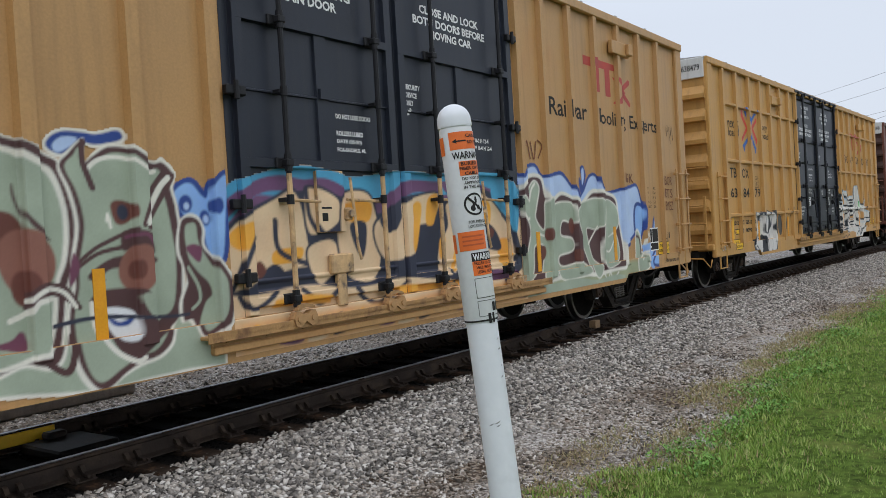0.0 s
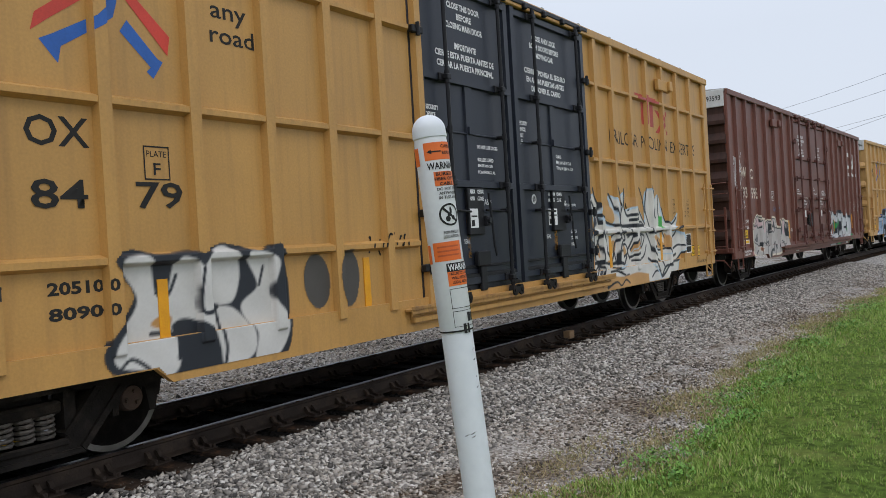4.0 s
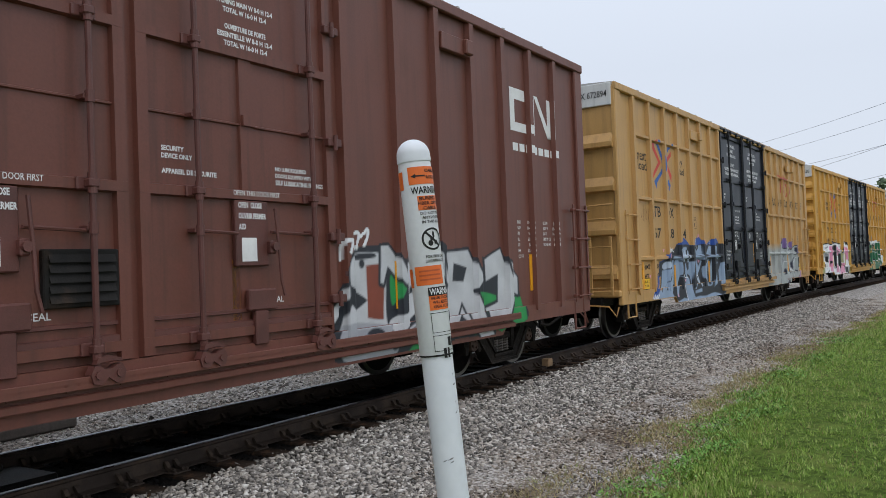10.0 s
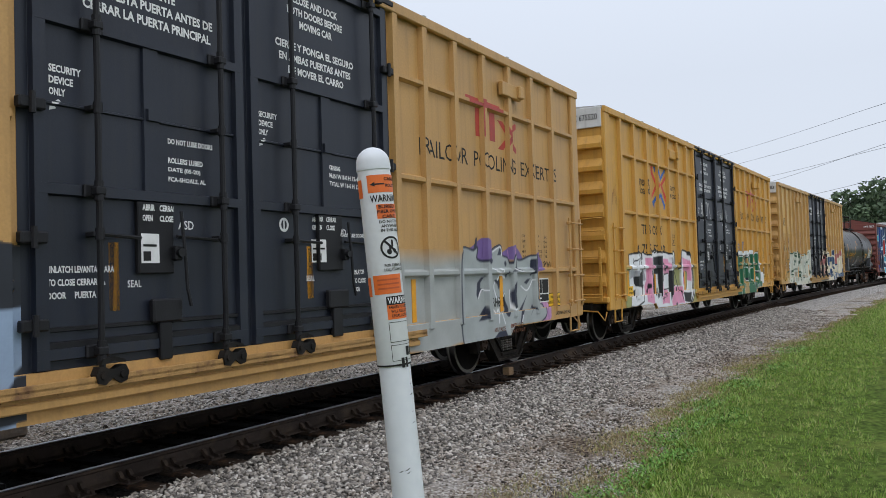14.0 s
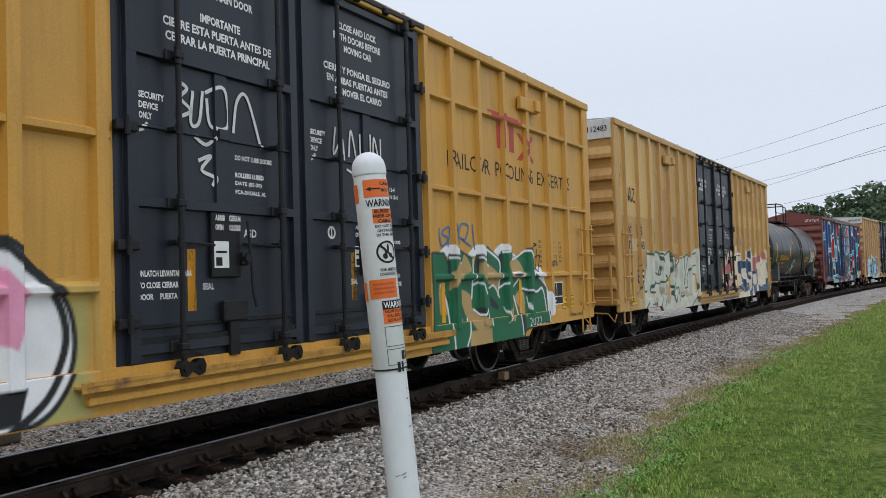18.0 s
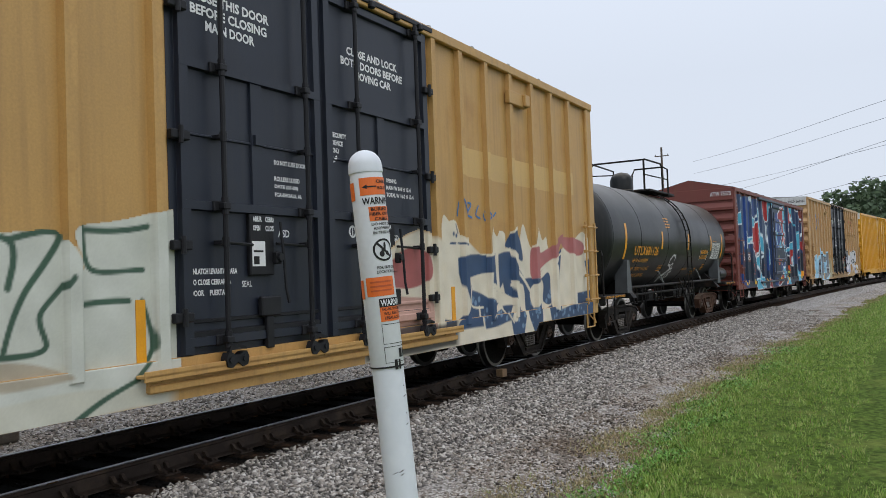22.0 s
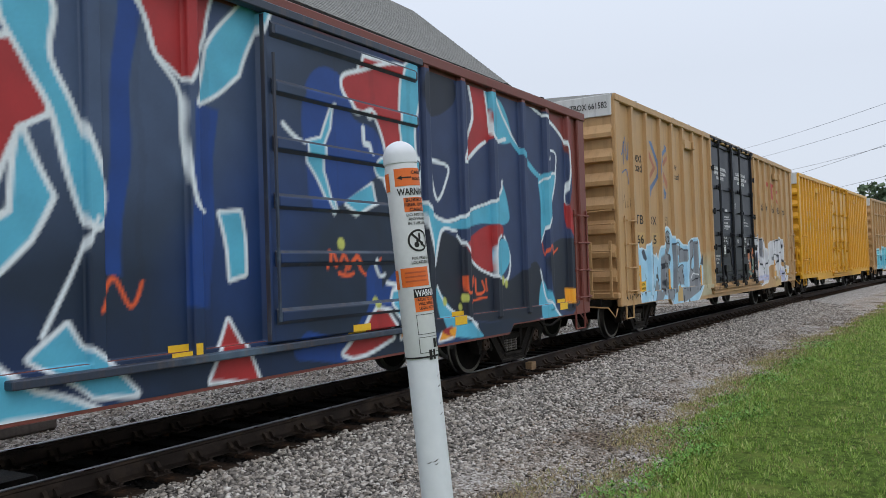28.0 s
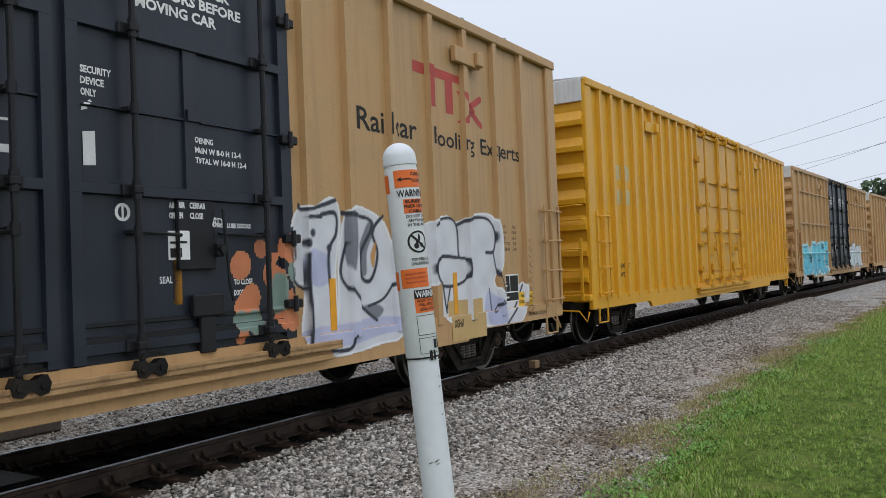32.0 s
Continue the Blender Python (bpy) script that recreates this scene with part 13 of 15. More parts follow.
def art_b(w):
    w.shape([(11.71, 1.54), (11.92, 1.65), (11.94, 1.86), (11.88, 2.12), (11.76, 2.22), (12.01, 2.32), (12.12, 2.19), (12.23, 2.05), (12.16, 1.89), (12.33, 1.85), (12.72, 1.81), (12.82, 1.85), (12.69, 2.05), (12.59, 2.28), (12.87, 2.26), (13.03, 2.05), (13.17, 2.3), (13.39, 2.35), (13.34, 2.07), (13.63, 2.06), (13.96, 2.1), (14.19, 1.98), (14.31, 1.86), (14.38, 2.31), (14.73, 2.44), (14.8, 2.15), (15.11, 2.37), (15.29, 2.02), (15.46, 1.83), (15.87, 1.8), (16.31, 1.98), (16.14, 1.71), (15.85, 1.58), (16.47, 1.57), (16.64, 1.23), (16.16, 0.98), (15.89, 0.63), (14.97, 0.61), (14.06, 0.65), (13.35, 0.68), (12.85, 0.62), (11.9, 0.69), (11.88, 0.93), (11.93, 1.13)], HALO)
    w.shape([(11.74, 1.54), (11.94, 1.63), (11.97, 1.86), (11.91, 2.12), (11.84, 2.24), (12.01, 2.28), (12.1, 2.16), (12.19, 2.05), (12.12, 1.85), (12.33, 1.82), (12.71, 1.77), (12.88, 1.8), (12.73, 2.04), (12.67, 2.24), (12.87, 2.22), (13.02, 2.01), (13.17, 2.26), (13.36, 2.3), (13.3, 2.05), (13.63, 2.01), (13.94, 2.05), (14.16, 1.93), (14.35, 1.81), (14.45, 2.3), (14.72, 2.39), (14.76, 2.1), (15.11, 2.32), (15.22, 2.01), (15.42, 1.79), (15.87, 1.76), (16.27, 1.91), (16.1, 1.73), (15.77, 1.55), (16.4, 1.53), (16.55, 1.23), (16.12, 1.02), (15.83, 0.67), (14.98, 0.65), (14.47, 0.65), (14.07, 0.69), (13.35, 0.71), (12.85, 0.65), (11.92, 0.71), (11.91, 0.93), (11.95, 1.13)], WB)
    w.shape([(12.02, 1.52), (12.1, 1.39), (12.14, 1.22), (12.06, 1.27)], TANB)
    w.shape([(12.69, 1.48), (12.87, 1.43), (12.81, 1.3), (12.68, 1.27)], TANB)
    w.shape([(13.02, 1.31), (13.25, 1.37), (13.32, 1.24), (13.06, 1.2)], TANB)
    w.shape([(13.54, 1.34), (13.8, 1.47), (14.02, 1.43), (13.79, 1.29), (13.58, 1.25)], TANB)
    w.shape([(14.65, 1.47), (14.92, 1.55), (15.25, 1.44), (15.39, 1.31), (15.03, 1.28)], TANB)
    w.shape([(15.41, 1.58), (15.69, 1.38), (15.56, 1.24), (15.38, 1.31)], TANB)
    w.shape([(12.24, 2.11), (12.73, 2.08), (12.85, 1.85), (12.45, 1.89), (12.27, 1.98)], TANB)
    w.shape([(13.45, 2.28), (13.9, 2.25), (14.11, 2.06), (13.84, 2.08), (13.49, 2.06)], TANB)
    w.shape([(12.4, 1.14), (12.56, 1.14), (12.59, 1.11), (12.44, 1.1)], TANB)
    w.shape([(11.76, 1.33), (11.82, 1.27), (11.84, 1.11), (11.76, 1.06)], TANB)
    w.stroke([(11.86, 2.27), (12, 2.08), (12.01, 1.89), (11.91, 1.68)], .05, BK, 0.012)
    w.stroke([(12, 2.41), (12.09, 2.23), (12.17, 2.11), (12.11, 1.95), (12.14, 1.8)], .062, BK, 0.012)
    w.stroke([(12.63, 2.32), (12.82, 2.12), (12.93, 1.95), (12.97, 1.77)], .056, BK, 0.012)
    w.stroke([(12.92, 2.43), (12.99, 2.19), (12.96, 1.91)], .043, BK, 0.012)
    w.stroke([(13.05, 2.44), (13.17, 2.19), (13.24, 2.12), (13.13, 1.95), (13.15, 1.77)], .056, BK, 0.012)
    w.stroke([(13.37, 2.42), (13.31, 2.16), (13.43, 1.94), (13.62, 1.91), (13.94, 1.94), (14.05, 2.06), (14.16, 1.94), (14.33, 1.78)], .05, BK, 0.012)
    w.stroke([(12.16, 1.92), (12.44, 1.82), (12.84, 1.77), (13.37, 1.74), (14.26, 1.74)], .062, BK, 0.012)
    w.stroke([(13.62, 1.91), (13.89, 1.92), (13.82, 1.84), (13.57, 1.83)], .05, BK, 0.012)
    w.stroke([(14.14, 2.46), (14.29, 2.26), (14.37, 2.02)], .043, BK, 0.012)
    w.stroke([(14.54, 2.43), (14.41, 2.1), (14.5, 1.86), (14.66, 1.6)], .05, BK, 0.012)
    w.stroke([(14.67, 2.48), (14.77, 2.19), (14.7, 1.94), (14.88, 1.81)], .043, BK, 0.012)
    w.stroke([(15.11, 2.33), (15.09, 1.98), (15.21, 1.72)], .043, BK, 0.012)
    w.stroke([(15.3, 2.07), (15.51, 1.8), (15.86, 1.74), (16.21, 1.88)], .05, BK, 0.012)
    w.stroke([(11.94, 1.71), (11.9, 1.5), (11.96, 1.4), (12.03, 1.48), (12.15, 1.64)], .05, BK, 0.012)
    w.stroke([(12.03, 1.52), (12.16, 1.35), (12.19, 1.16), (12.01, 1.15)], .05, BK, 0.012)
    w.stroke([(12.18, 1.67), (12.31, 1.47), (12.45, 1.33), (12.64, 1.15)], .056, BK, 0.012)
    w.stroke([(12.32, 1.66), (12.28, 1.51), (12.46, 1.36), (12.43, 1.53)], .043, BK, 0.012)
    w.stroke([(11.94, 1.13), (12.29, 1.1), (12.59, 1.08), (12.88, 1.1), (13.18, 1.05)], .056, BK, 0.012)
    w.stroke([(12.04, 1.09), (12.21, 1), (12.14, 0.88), (12.03, 0.93)], .043, BK, 0.012)
    w.stroke([(12.66, 1.55), (12.87, 1.61), (13, 1.53), (12.81, 1.4), (12.73, 1.24), (12.63, 1.11)], .05, BK, 0.012)
    w.stroke([(12.95, 1.57), (13.22, 1.62), (13.31, 1.48), (13.03, 1.42), (12.89, 1.22), (12.84, 1.09), (12.77, 1.27)], .05, BK, 0.012)
    w.stroke([(12.98, 1.28), (13.3, 1.4), (13.39, 1.25), (13.1, 1.16)], .043, BK, 0.012)
    w.stroke([(13.41, 1.58), (13.71, 1.6), (13.54, 1.42), (13.39, 1.28), (13.48, 1.13)], .05, BK, 0.012)
    w.stroke([(13.53, 1.31), (13.85, 1.52), (14.08, 1.55), (14.01, 1.31), (13.68, 1.18), (13.47, 1.16)], .05, BK, 0.012)
    w.stroke([(13.57, 1.16), (13.83, 1.21), (14.11, 1.34), (14.25, 1.5), (14.07, 1.58)], .043, BK, 0.012)
    w.stroke([(13.57, 1.08), (13.98, 1.08), (14.23, 1.17), (14.35, 1.33)], .043, BK, 0.012)
    w.stroke([(14.36, 1.58), (14.58, 1.35), (14.69, 1.18), (15.07, 0.97), (15.21, 0.83)], .05, BK, 0.012)
    w.stroke([(14.54, 1.57), (14.92, 1.54), (15.11, 1.36), (15.39, 1.31)], .05, BK, 0.012)
    w.stroke([(14.7, 1.3), (15.02, 1.24), (15.52, 1.25), (15.74, 1.09), (16.07, 1.12)], .05, BK, 0.012)
    w.stroke([(14.44, 1.11), (14.8, 0.96), (14.98, 0.72), (15.19, 0.74), (15.5, 0.89)], .05, BK, 0.012)
    w.stroke([(14.92, 1.59), (15.26, 1.62), (15.41, 1.49)], .043, BK, 0.012)
    w.stroke([(15.68, 1.38), (16, 1.5), (16.18, 1.63), (16.45, 1.68)], .05, BK, 0.012)
    w.stroke([(15.9, 1.22), (16.23, 1.29), (16.5, 1.28)], .043, BK, 0.012)
    w.stroke([(15.49, 0.89), (15.8, 0.99), (16.12, 1.01), (16.49, 1.13)], .05, BK, 0.012)
    w.stroke([(14.48, 0.74), (14.67, 0.84), (14.94, 0.8)], .043, BK, 0.012)
    w.stroke([(14.98, 0.68), (15.27, 0.86), (15.73, 0.91)], .05, BK, 0.012)
    w.stroke([(12.67, 1.01), (12.92, 1.01), (13.18, 1.05), (13.34, 1.18)], .05, BK, 0.012)
    w.stroke([(12.47, 0.93), (12.75, 0.96), (13.09, 0.88)], .043, BK, 0.012)
    w.stroke([(12.94, 0.7), (13.08, 0.78), (13.31, 0.75)], .043, BK, 0.012)
    w.stroke([(11.8, 1.47), (11.92, 1.34), (11.97, 1.18)], .043, BK, 0.012)
    w.stroke([(11.6, 1.71), (11.75, 1.67), (11.94, 1.71)], .043, BK, 0.012)
    w.stroke([(11.65, 1.51), (11.8, 1.44), (11.9, 1.44)], .043, BK, 0.012)
    w.stroke([(11.93, 0.92), (12.01, 1.03), (12.15, 1.07)], .043, BK, 0.012)
    w.stroke([(13.82, 1.74), (14.15, 1.81), (14.26, 1.68)], .043, BK, 0.012)
    w.stroke([(13.01, 1.73), (13.13, 1.56), (13.03, 1.49)], .043, BK, 0.012)
    w.stroke([(13.42, 1.74), (13.55, 1.61), (13.45, 1.54)], .043, BK, 0.012)
    w.stroke([(12.19, 1.88), (12.44, 1.78), (12.79, 1.74)], .025, HALO, 0.012)
    w.stroke([(12.63, 2.24), (12.85, 2.04), (12.93, 1.84)], .025, HALO, 0.012)
    w.stroke([(12.88, 1.02), (13.33, 1.03)], .025, HALO, 0.012)
    w.stroke([(13.58, 1.23), (13.91, 1.43)], .025, HALO, 0.012)
    w.stroke([(14.7, 1.26), (15.22, 1.14), (15.66, 1.14)], .025, HALO, 0.012)
    w.stroke([(14.44, 1.07), (14.75, 0.89), (14.98, 0.67)], .025, HALO, 0.012)
    w.shape([(12, 1.86), (12.05, 1.89), (12.07, 1.8), (12, 1.75)], SLATED)
    w.shape([(12.04, 0.97), (12.11, 1.05), (12.16, 0.95), (12.08, 0.9)], SLATED)
    w.shape([(12.99, 0.83), (13.17, 0.88), (13.31, 0.86), (13.08, 0.79)], SLATED)
    w.shape([(11.4, 0.9), (14.3, 0.82), (14.3, 0.55), (11.4, 0.55)], TANB, round_it=False)
    w.stroke([(12.1, 0.72), (12.4, 0.78), (12.3, 0.68), (12.7, 0.76), (12.9, 0.68), (13.1, 0.78), (13.3, 0.7)], 0.04, BK, 0.012)


def art_h_end(w):
    w.shape([(9.25, 4.25), (10.29, 4.41), (12.93, 4.28), (13.83, 3.98), (14.1, 3.14), (13.89, 2.49), (14.72, 2.03), (14.85, 1.37), (13.94, 0.77), (13.59, 0.75), (8.98, 0.96), (9.08, 2.67)], MIDB, round_it=False)
    w.shape([(9.17, 2.06), (9.55, 2.17), (10.19, 2.02), (11.53, 1.46), (12.64, 1.71), (12.72, 0.85), (10.5, 0.91), (9.22, 0.93)], DKH)
    w.shape([(9.33, 4.17), (10.11, 4.25), (10.14, 3.86), (9.39, 3.65)], DKH)
    w.shape([(13.68, 2.1), (14.67, 1.95), (14.71, 1.21), (13.91, 0.85), (13.16, 1.13), (13.06, 1.79)], DKH)
    w.shape([(10.56, 4.3), (11.04, 4.32), (11.17, 3.56), (10.26, 3.15), (10.65, 3.84)], REDH)
    w.stroke([(10.55, 4.27), (10.64, 3.78), (10.28, 3.13), (11.02, 3.46)], .06, WHITEH, 0.012)
    w.shape([(11.04, 4.26), (11.56, 4.14), (11.89, 3.61), (11.21, 3.57), (11.12, 3.93)], CYANH)
    w.stroke([(11.04, 4.26), (11.17, 3.58), (11.66, 3.6)], .05, WHITEH, 0.012)
    w.stroke([(11.35, 4.26), (11.56, 3.95), (11.9, 3.67), (12.34, 3.31), (13.03, 3.11)], .05, WHITEH, 0.012)
    w.stroke([(11.89, 3.59), (12.34, 3.31), (12.86, 3.12)], .1, CYANH, 0.012)
    w.shape([(12.86, 3.12), (13.52, 3.19), (13.03, 2.29), (12.88, 2.07), (12.84, 2.72)], CYANH)
    w.stroke([(12.85, 3.01), (13.52, 3.19), (13.03, 2.29), (12.88, 2.04)], .04, WHITEH, 0.012)
    w.stroke([(13.52, 3.19), (13.55, 3.55), (13.26, 3.59), (13.16, 3.45)], .04, WHITEH, 0.012)
    w.shape([(9.17, 2.52), (9.71, 2.26), (10.57, 2.44), (11.37, 2.68), (11.5, 2.89), (11.72, 2.44), (11.46, 2.3), (10.84, 2.25), (10.03, 2.19), (9.7, 2.12), (9.54, 1.8), (9.4, 2.06)], CYANH)
    w.stroke([(9.17, 2.54), (9.71, 2.29), (10.57, 2.47), (11.38, 2.71), (11.51, 2.92)], .05, WHITEH, 0.012)
    w.stroke([(9.17, 2.49), (9.4, 2.01), (9.5, 1.69), (9.71, 2.15), (10.08, 2.17)], .05, WHITEH, 0.012)
    w.shape([(10.23, 1.97), (11.36, 2.3), (11.47, 2.11), (11.24, 2.04), (11.12, 1.6), (10.72, 1.67)], REDH)
    w.stroke([(10.09, 2.09), (10.53, 1.73), (11.11, 1.52), (11.55, 1.46), (11.69, 1.72), (11.52, 2.11)], .05, WHITEH, 0.012)
    w.shape([(11.18, 1.98), (11.56, 2.05), (11.67, 1.72), (11.42, 1.53), (11.16, 1.54)], CYANH)
    w.stroke([(11.45, 2.12), (11.22, 2.04), (11.13, 1.55)], .04, WHITEH, 0.012)
    w.stroke([(9.44, 3.08), (9.94, 2.98), (9.64, 2.55), (9.44, 3.07)], .05, WHITEH, 0.012)
    w.stroke([(12.53, 4.27), (13.83, 3.93), (14.02, 3.43), (13.9, 2.79), (14.27, 2.25), (14.96, 1.85), (14.91, 1.18), (14.33, 0.81)], .06, WHITEH, 0.012)
    w.shape([(13.88, 2.77), (14.34, 2.27), (14.86, 2.04), (14, 2.18)], REDH)
    w.shape([(9.52, 1.37), (10.15, 0.95), (10.69, 0.69), (9.81, 0.74)], CYANH)
    w.shape([(9.58, 0.84), (9.81, 0.87), (9.81, 0.74)], REDH)
    w.shape([(9.73, 0.82), (9.9, 0.84), (9.85, 0.71)], ORANGEH)
    w.shape([(12.82, 1.42), (13.31, 0.88), (13.59, 0.75), (12.72, 0.78)], CYANH)
    w.stroke([(9.56, 1.4), (9.82, 1.14), (10.51, 0.85)], .04, WHITEH, 0.012)
    w.stroke([(12.77, 1.57), (12.96, 1.12), (13.46, 0.76)], .04, WHITEH, 0.012)
    w.stroke([(10.26, 1.52), (10.3, 1.33), (10.48, 1.36), (10.53, 1.51)], .04, EMBER, 0.012)
    w.stroke([(10.58, 1.48), (10.61, 1.26), (10.82, 1.28), (10.76, 1.44)], .04, EMBER, 0.012)
    w.stroke([(10.87, 1.47), (10.89, 1.28)], .04, EMBER, 0.012)
    w.stroke([(10.37, 1.18), (10.89, 1.18)], .03, EMBER, 0.012)
    w.stroke([(12.9, 2.01), (12.99, 1.79), (13.14, 1.98), (13.2, 1.79), (13.51, 1.94)], .03, EMBER, 0.012)
    w.spot(9.75, 1.21, .05, LIMEH)
    w.spot(11.53, 1.41, .05, LIMEH)
    w.spot(11.42, 1.45, .05, LIMEH)
    w.spot(10.15, 1.13, .05, LIMEH)
    w.spot(10.24, 1.26, .05, LIMEH)
    w.shape([(13.74, 1.21), (14.22, 1.21), (14.2, 0.97), (13.76, 0.98)], ORANGEH, round_it=False)


def art_h(w):
    w.shape([(6.93, 3.62), (7.5, 3.78), (7.69, 3.34), (8.11, 3.23), (8.27, 2.88), (7.72, 2.5), (7.15, 2.33), (6.91, 2.43)], BLUEH)
    w.shape([(9.07, 4.09), (9.22, 4.23), (10, 4.27), (9.81, 3.71), (9.33, 3.29), (9.05, 3.4)], BLUEH)
    w.stroke([(8.04, 0.96), (8.34, 1.41), (8.82, 1.68)], .25, BLUEH)
    w.stroke([(6.88, 0.9), (7.53, 0.81), (7.99, 1.15), (8.03, 1.61)], .3, BLUEH)
    p = [(7.6, 3.8), (7.67, 3.51), (7.79, 3.42), (8, 3.48), (8.16, 3.34), (8.32, 3.03), (8.32, 2.69), (8.49, 2.53), (8.7, 2.79), (8.64, 3.13), (8.62, 3.57), (8.73, 4.1)]
    w.shape(p, WHITEH, grow=.05)
    w.shape(p, REDH)
    p = [(8.75, 4.11), (8.64, 3.58), (8.7, 3.14), (8.86, 2.81), (8.99, 2.81), (8.96, 3.38), (9.11, 4.2)]
    w.shape(p, WHITEH, grow=.04)
    w.shape(p, CYANH)
    p = [(6.92, 2.98), (7.17, 3.05), (7.35, 3.45), (7.31, 3.2), (7.17, 2.94), (7.14, 2.69), (7.34, 2.3), (7.07, 2.6), (6.91, 2.78)]
    w.shape(p, WHITEH, grow=.03, round_it=False)
    w.shape(p, CYANH, round_it=False)
    p = [(8.11, 2.9), (8.26, 2.94), (8.3, 2.75), (8.17, 2.77)]
    w.shape(p, WHITEH, grow=.03)
    w.shape(p, CYANH)
    p = [(8.43, 2.54), (8.59, 2.62), (8.75, 2.34), (8.88, 2.17), (8.61, 2.35)]
    w.shape(p, WHITEH, grow=.03, round_it=False)
    w.shape(p, CYANH, round_it=False)
    w.stroke([(7.86, 3.24), (7.88, 3.1), (7.98, 3.08), (8.02, 3.01)], .06, WHITEH)
    w.stroke([(8.01, 1.79), (8.13, 1.6), (8.23, 1.6)], .05, WHITEH)
    w.stroke([(8.28, 1.5), (8.59, 1.48), (8.82, 1.63), (8.93, 1.89)], .05, WHITEH)
    p = [(8.4, 1.4), (8.83, 1.48), (8.82, 1.02), (8.57, 1.07), (8.35, 1.26)]
    w.shape(p, WHITEH, grow=.04, round_it=False)
    w.shape(p, CYANH, round_it=False)
    p = [(7.53, 0.75), (8.02, 1.17), (8.27, 1.16), (8.42, 0.99), (8.46, 0.84), (7.67, 0.72)]
    w.shape(p, WHITEH, grow=.05, round_it=False)
    w.shape(p, REDH, round_it=False)
    p = [(8.89, 0.87), (8.63, 0.8), (8.65, 0.97)]
    w.shape(p, WHITEH, grow=.03, round_it=False)
    w.shape(p, ORANGEH, round_it=False)
    w.shape([(9.88, 4.29), (10.05, 4.31), (9.99, 2.18), (9.82, 2.17)], BLUEH, round_it=False)
    w.shape([(10.52, 4.27), (10.72, 4.29), (10.63, 1.89), (10.46, 1.89)], BLUEH, round_it=False)
    w.shape([(11.3, 4.22), (11.49, 4.23), (11.46, 3.56), (11.27, 3.53)], BLUEH, round_it=False)
    w.shape([(12.08, 4.11), (12.31, 4.12), (12.16, 1.06), (11.96, 1.07)], BLUEH, round_it=False)
    w.shape([(12.76, 3.83), (12.97, 3.82), (12.8, 0.94), (12.6, 0.96)], BLUEH, round_it=False)
    w.shape([(9.32, 3.08), (9.51, 2.97), (9.83, 2.99), (9.65, 2.88), (9.53, 2.56), (9.46, 2.86)], WHITEH, round_it=False)
    p = [(10.5, 4.3), (10.96, 4.3), (11.06, 3.66), (10.9, 3.52), (10.18, 3.17), (10.44, 3.71)]
    w.shape(p, WHITEH, grow=.05, round_it=False)
    w.shape(p, REDH, round_it=False)
    p = [(11.02, 4.31), (11.27, 4.25), (11.76, 3.64), (11.11, 3.56)]
    w.shape(p, WHITEH, grow=.04, round_it=False)
    w.shape(p, CYANH, round_it=False)
    w.stroke([(10.18, 3.16), (10.7, 3.38), (11.33, 3.55), (11.78, 3.56)], .06, WHITEH)
    p = [(11.76, 3.64), (12.59, 3.2), (13.2, 3.19), (13.06, 2.81), (12.83, 2.61), (12.76, 2.14), (12.67, 2.93), (11.92, 3.45)]
    w.shape(p, WHITEH, grow=.04, round_it=False)
    w.shape(p, CYANH, round_it=False)
    w.stroke([(12.95, 3.41), (13.07, 3.57), (13.25, 3.48), (13.2, 3.17)], .05, WHITEH)
    p = [(9.02, 3), (9.06, 2.72), (9.24, 2.38), (9.76, 2.24), (10.28, 2.38), (10.94, 2.49), (11.31, 2.73), (11.38, 2.95), (11.55, 2.7), (11.49, 2.31), (10.26, 2.08), (9.85, 2.16), (9.6, 2.05), (9.41, 1.77), (9.29, 2.07), (9.1, 2.46)]
    w.shape(p, WHITEH, grow=.05)
    w.shape(p, CYANH)
    p = [(10.13, 2.04), (11.21, 2.35), (11.34, 2.17), (11.02, 2.02), (11.07, 1.59), (10.6, 1.7)]
    w.shape(p, WHITEH, grow=.05, round_it=False)
    w.shape(p, REDH, round_it=False)
    p = [(11.02, 2.02), (11.5, 2.18), (11.56, 1.64), (11.35, 1.49), (11.07, 1.58)]
    w.shape(p, WHITEH, grow=.04, round_it=False)
    w.shape(p, CYANH, round_it=False)
    w.stroke([(9.35, 1.67), (9.34, 1.54), (9.4, 1.44)], .06, WHITEH)
    p = [(9.5, 1.41), (9.65, 1.22), (9.89, 1.03), (9.54, 1.06)]
    w.shape(p, WHITEH, grow=.04, round_it=False)
    w.shape(p, CYANH, round_it=False)
    p = [(9.91, 1), (10.22, 1), (10.54, 0.75), (9.78, 0.81)]
    w.shape(p, WHITEH, grow=.04, round_it=False)
    w.shape(p, CYANH, round_it=False)
    p = [(9.62, 0.91), (9.86, 0.73), (9.5, 0.74)]
    w.shape(p, WHITEH, grow=.03, round_it=False)
    w.shape(p, ORANGEH, round_it=False)
    p = [(12.95, 1.53), (13.12, 0.98), (13.35, 0.81), (12.62, 0.81), (12.78, 1.16)]
    w.shape(p, WHITEH, grow=.04, round_it=False)
    w.shape(p, CYANH, round_it=False)
    w.shape([(12.78, 1.13), (12.86, 0.79), (12.38, 0.8)], REDH, round_it=False)
    w.stroke([(7.2, 1.67), (7.25, 1.84), (7.34, 1.69), (7.43, 1.81), (7.55, 1.68), (7.65, 1.83), (7.77, 1.68)], .04, EMBER)
    w.stroke([(7.38, 1.62), (7.52, 1.6), (7.64, 1.63)], .04, EMBER)
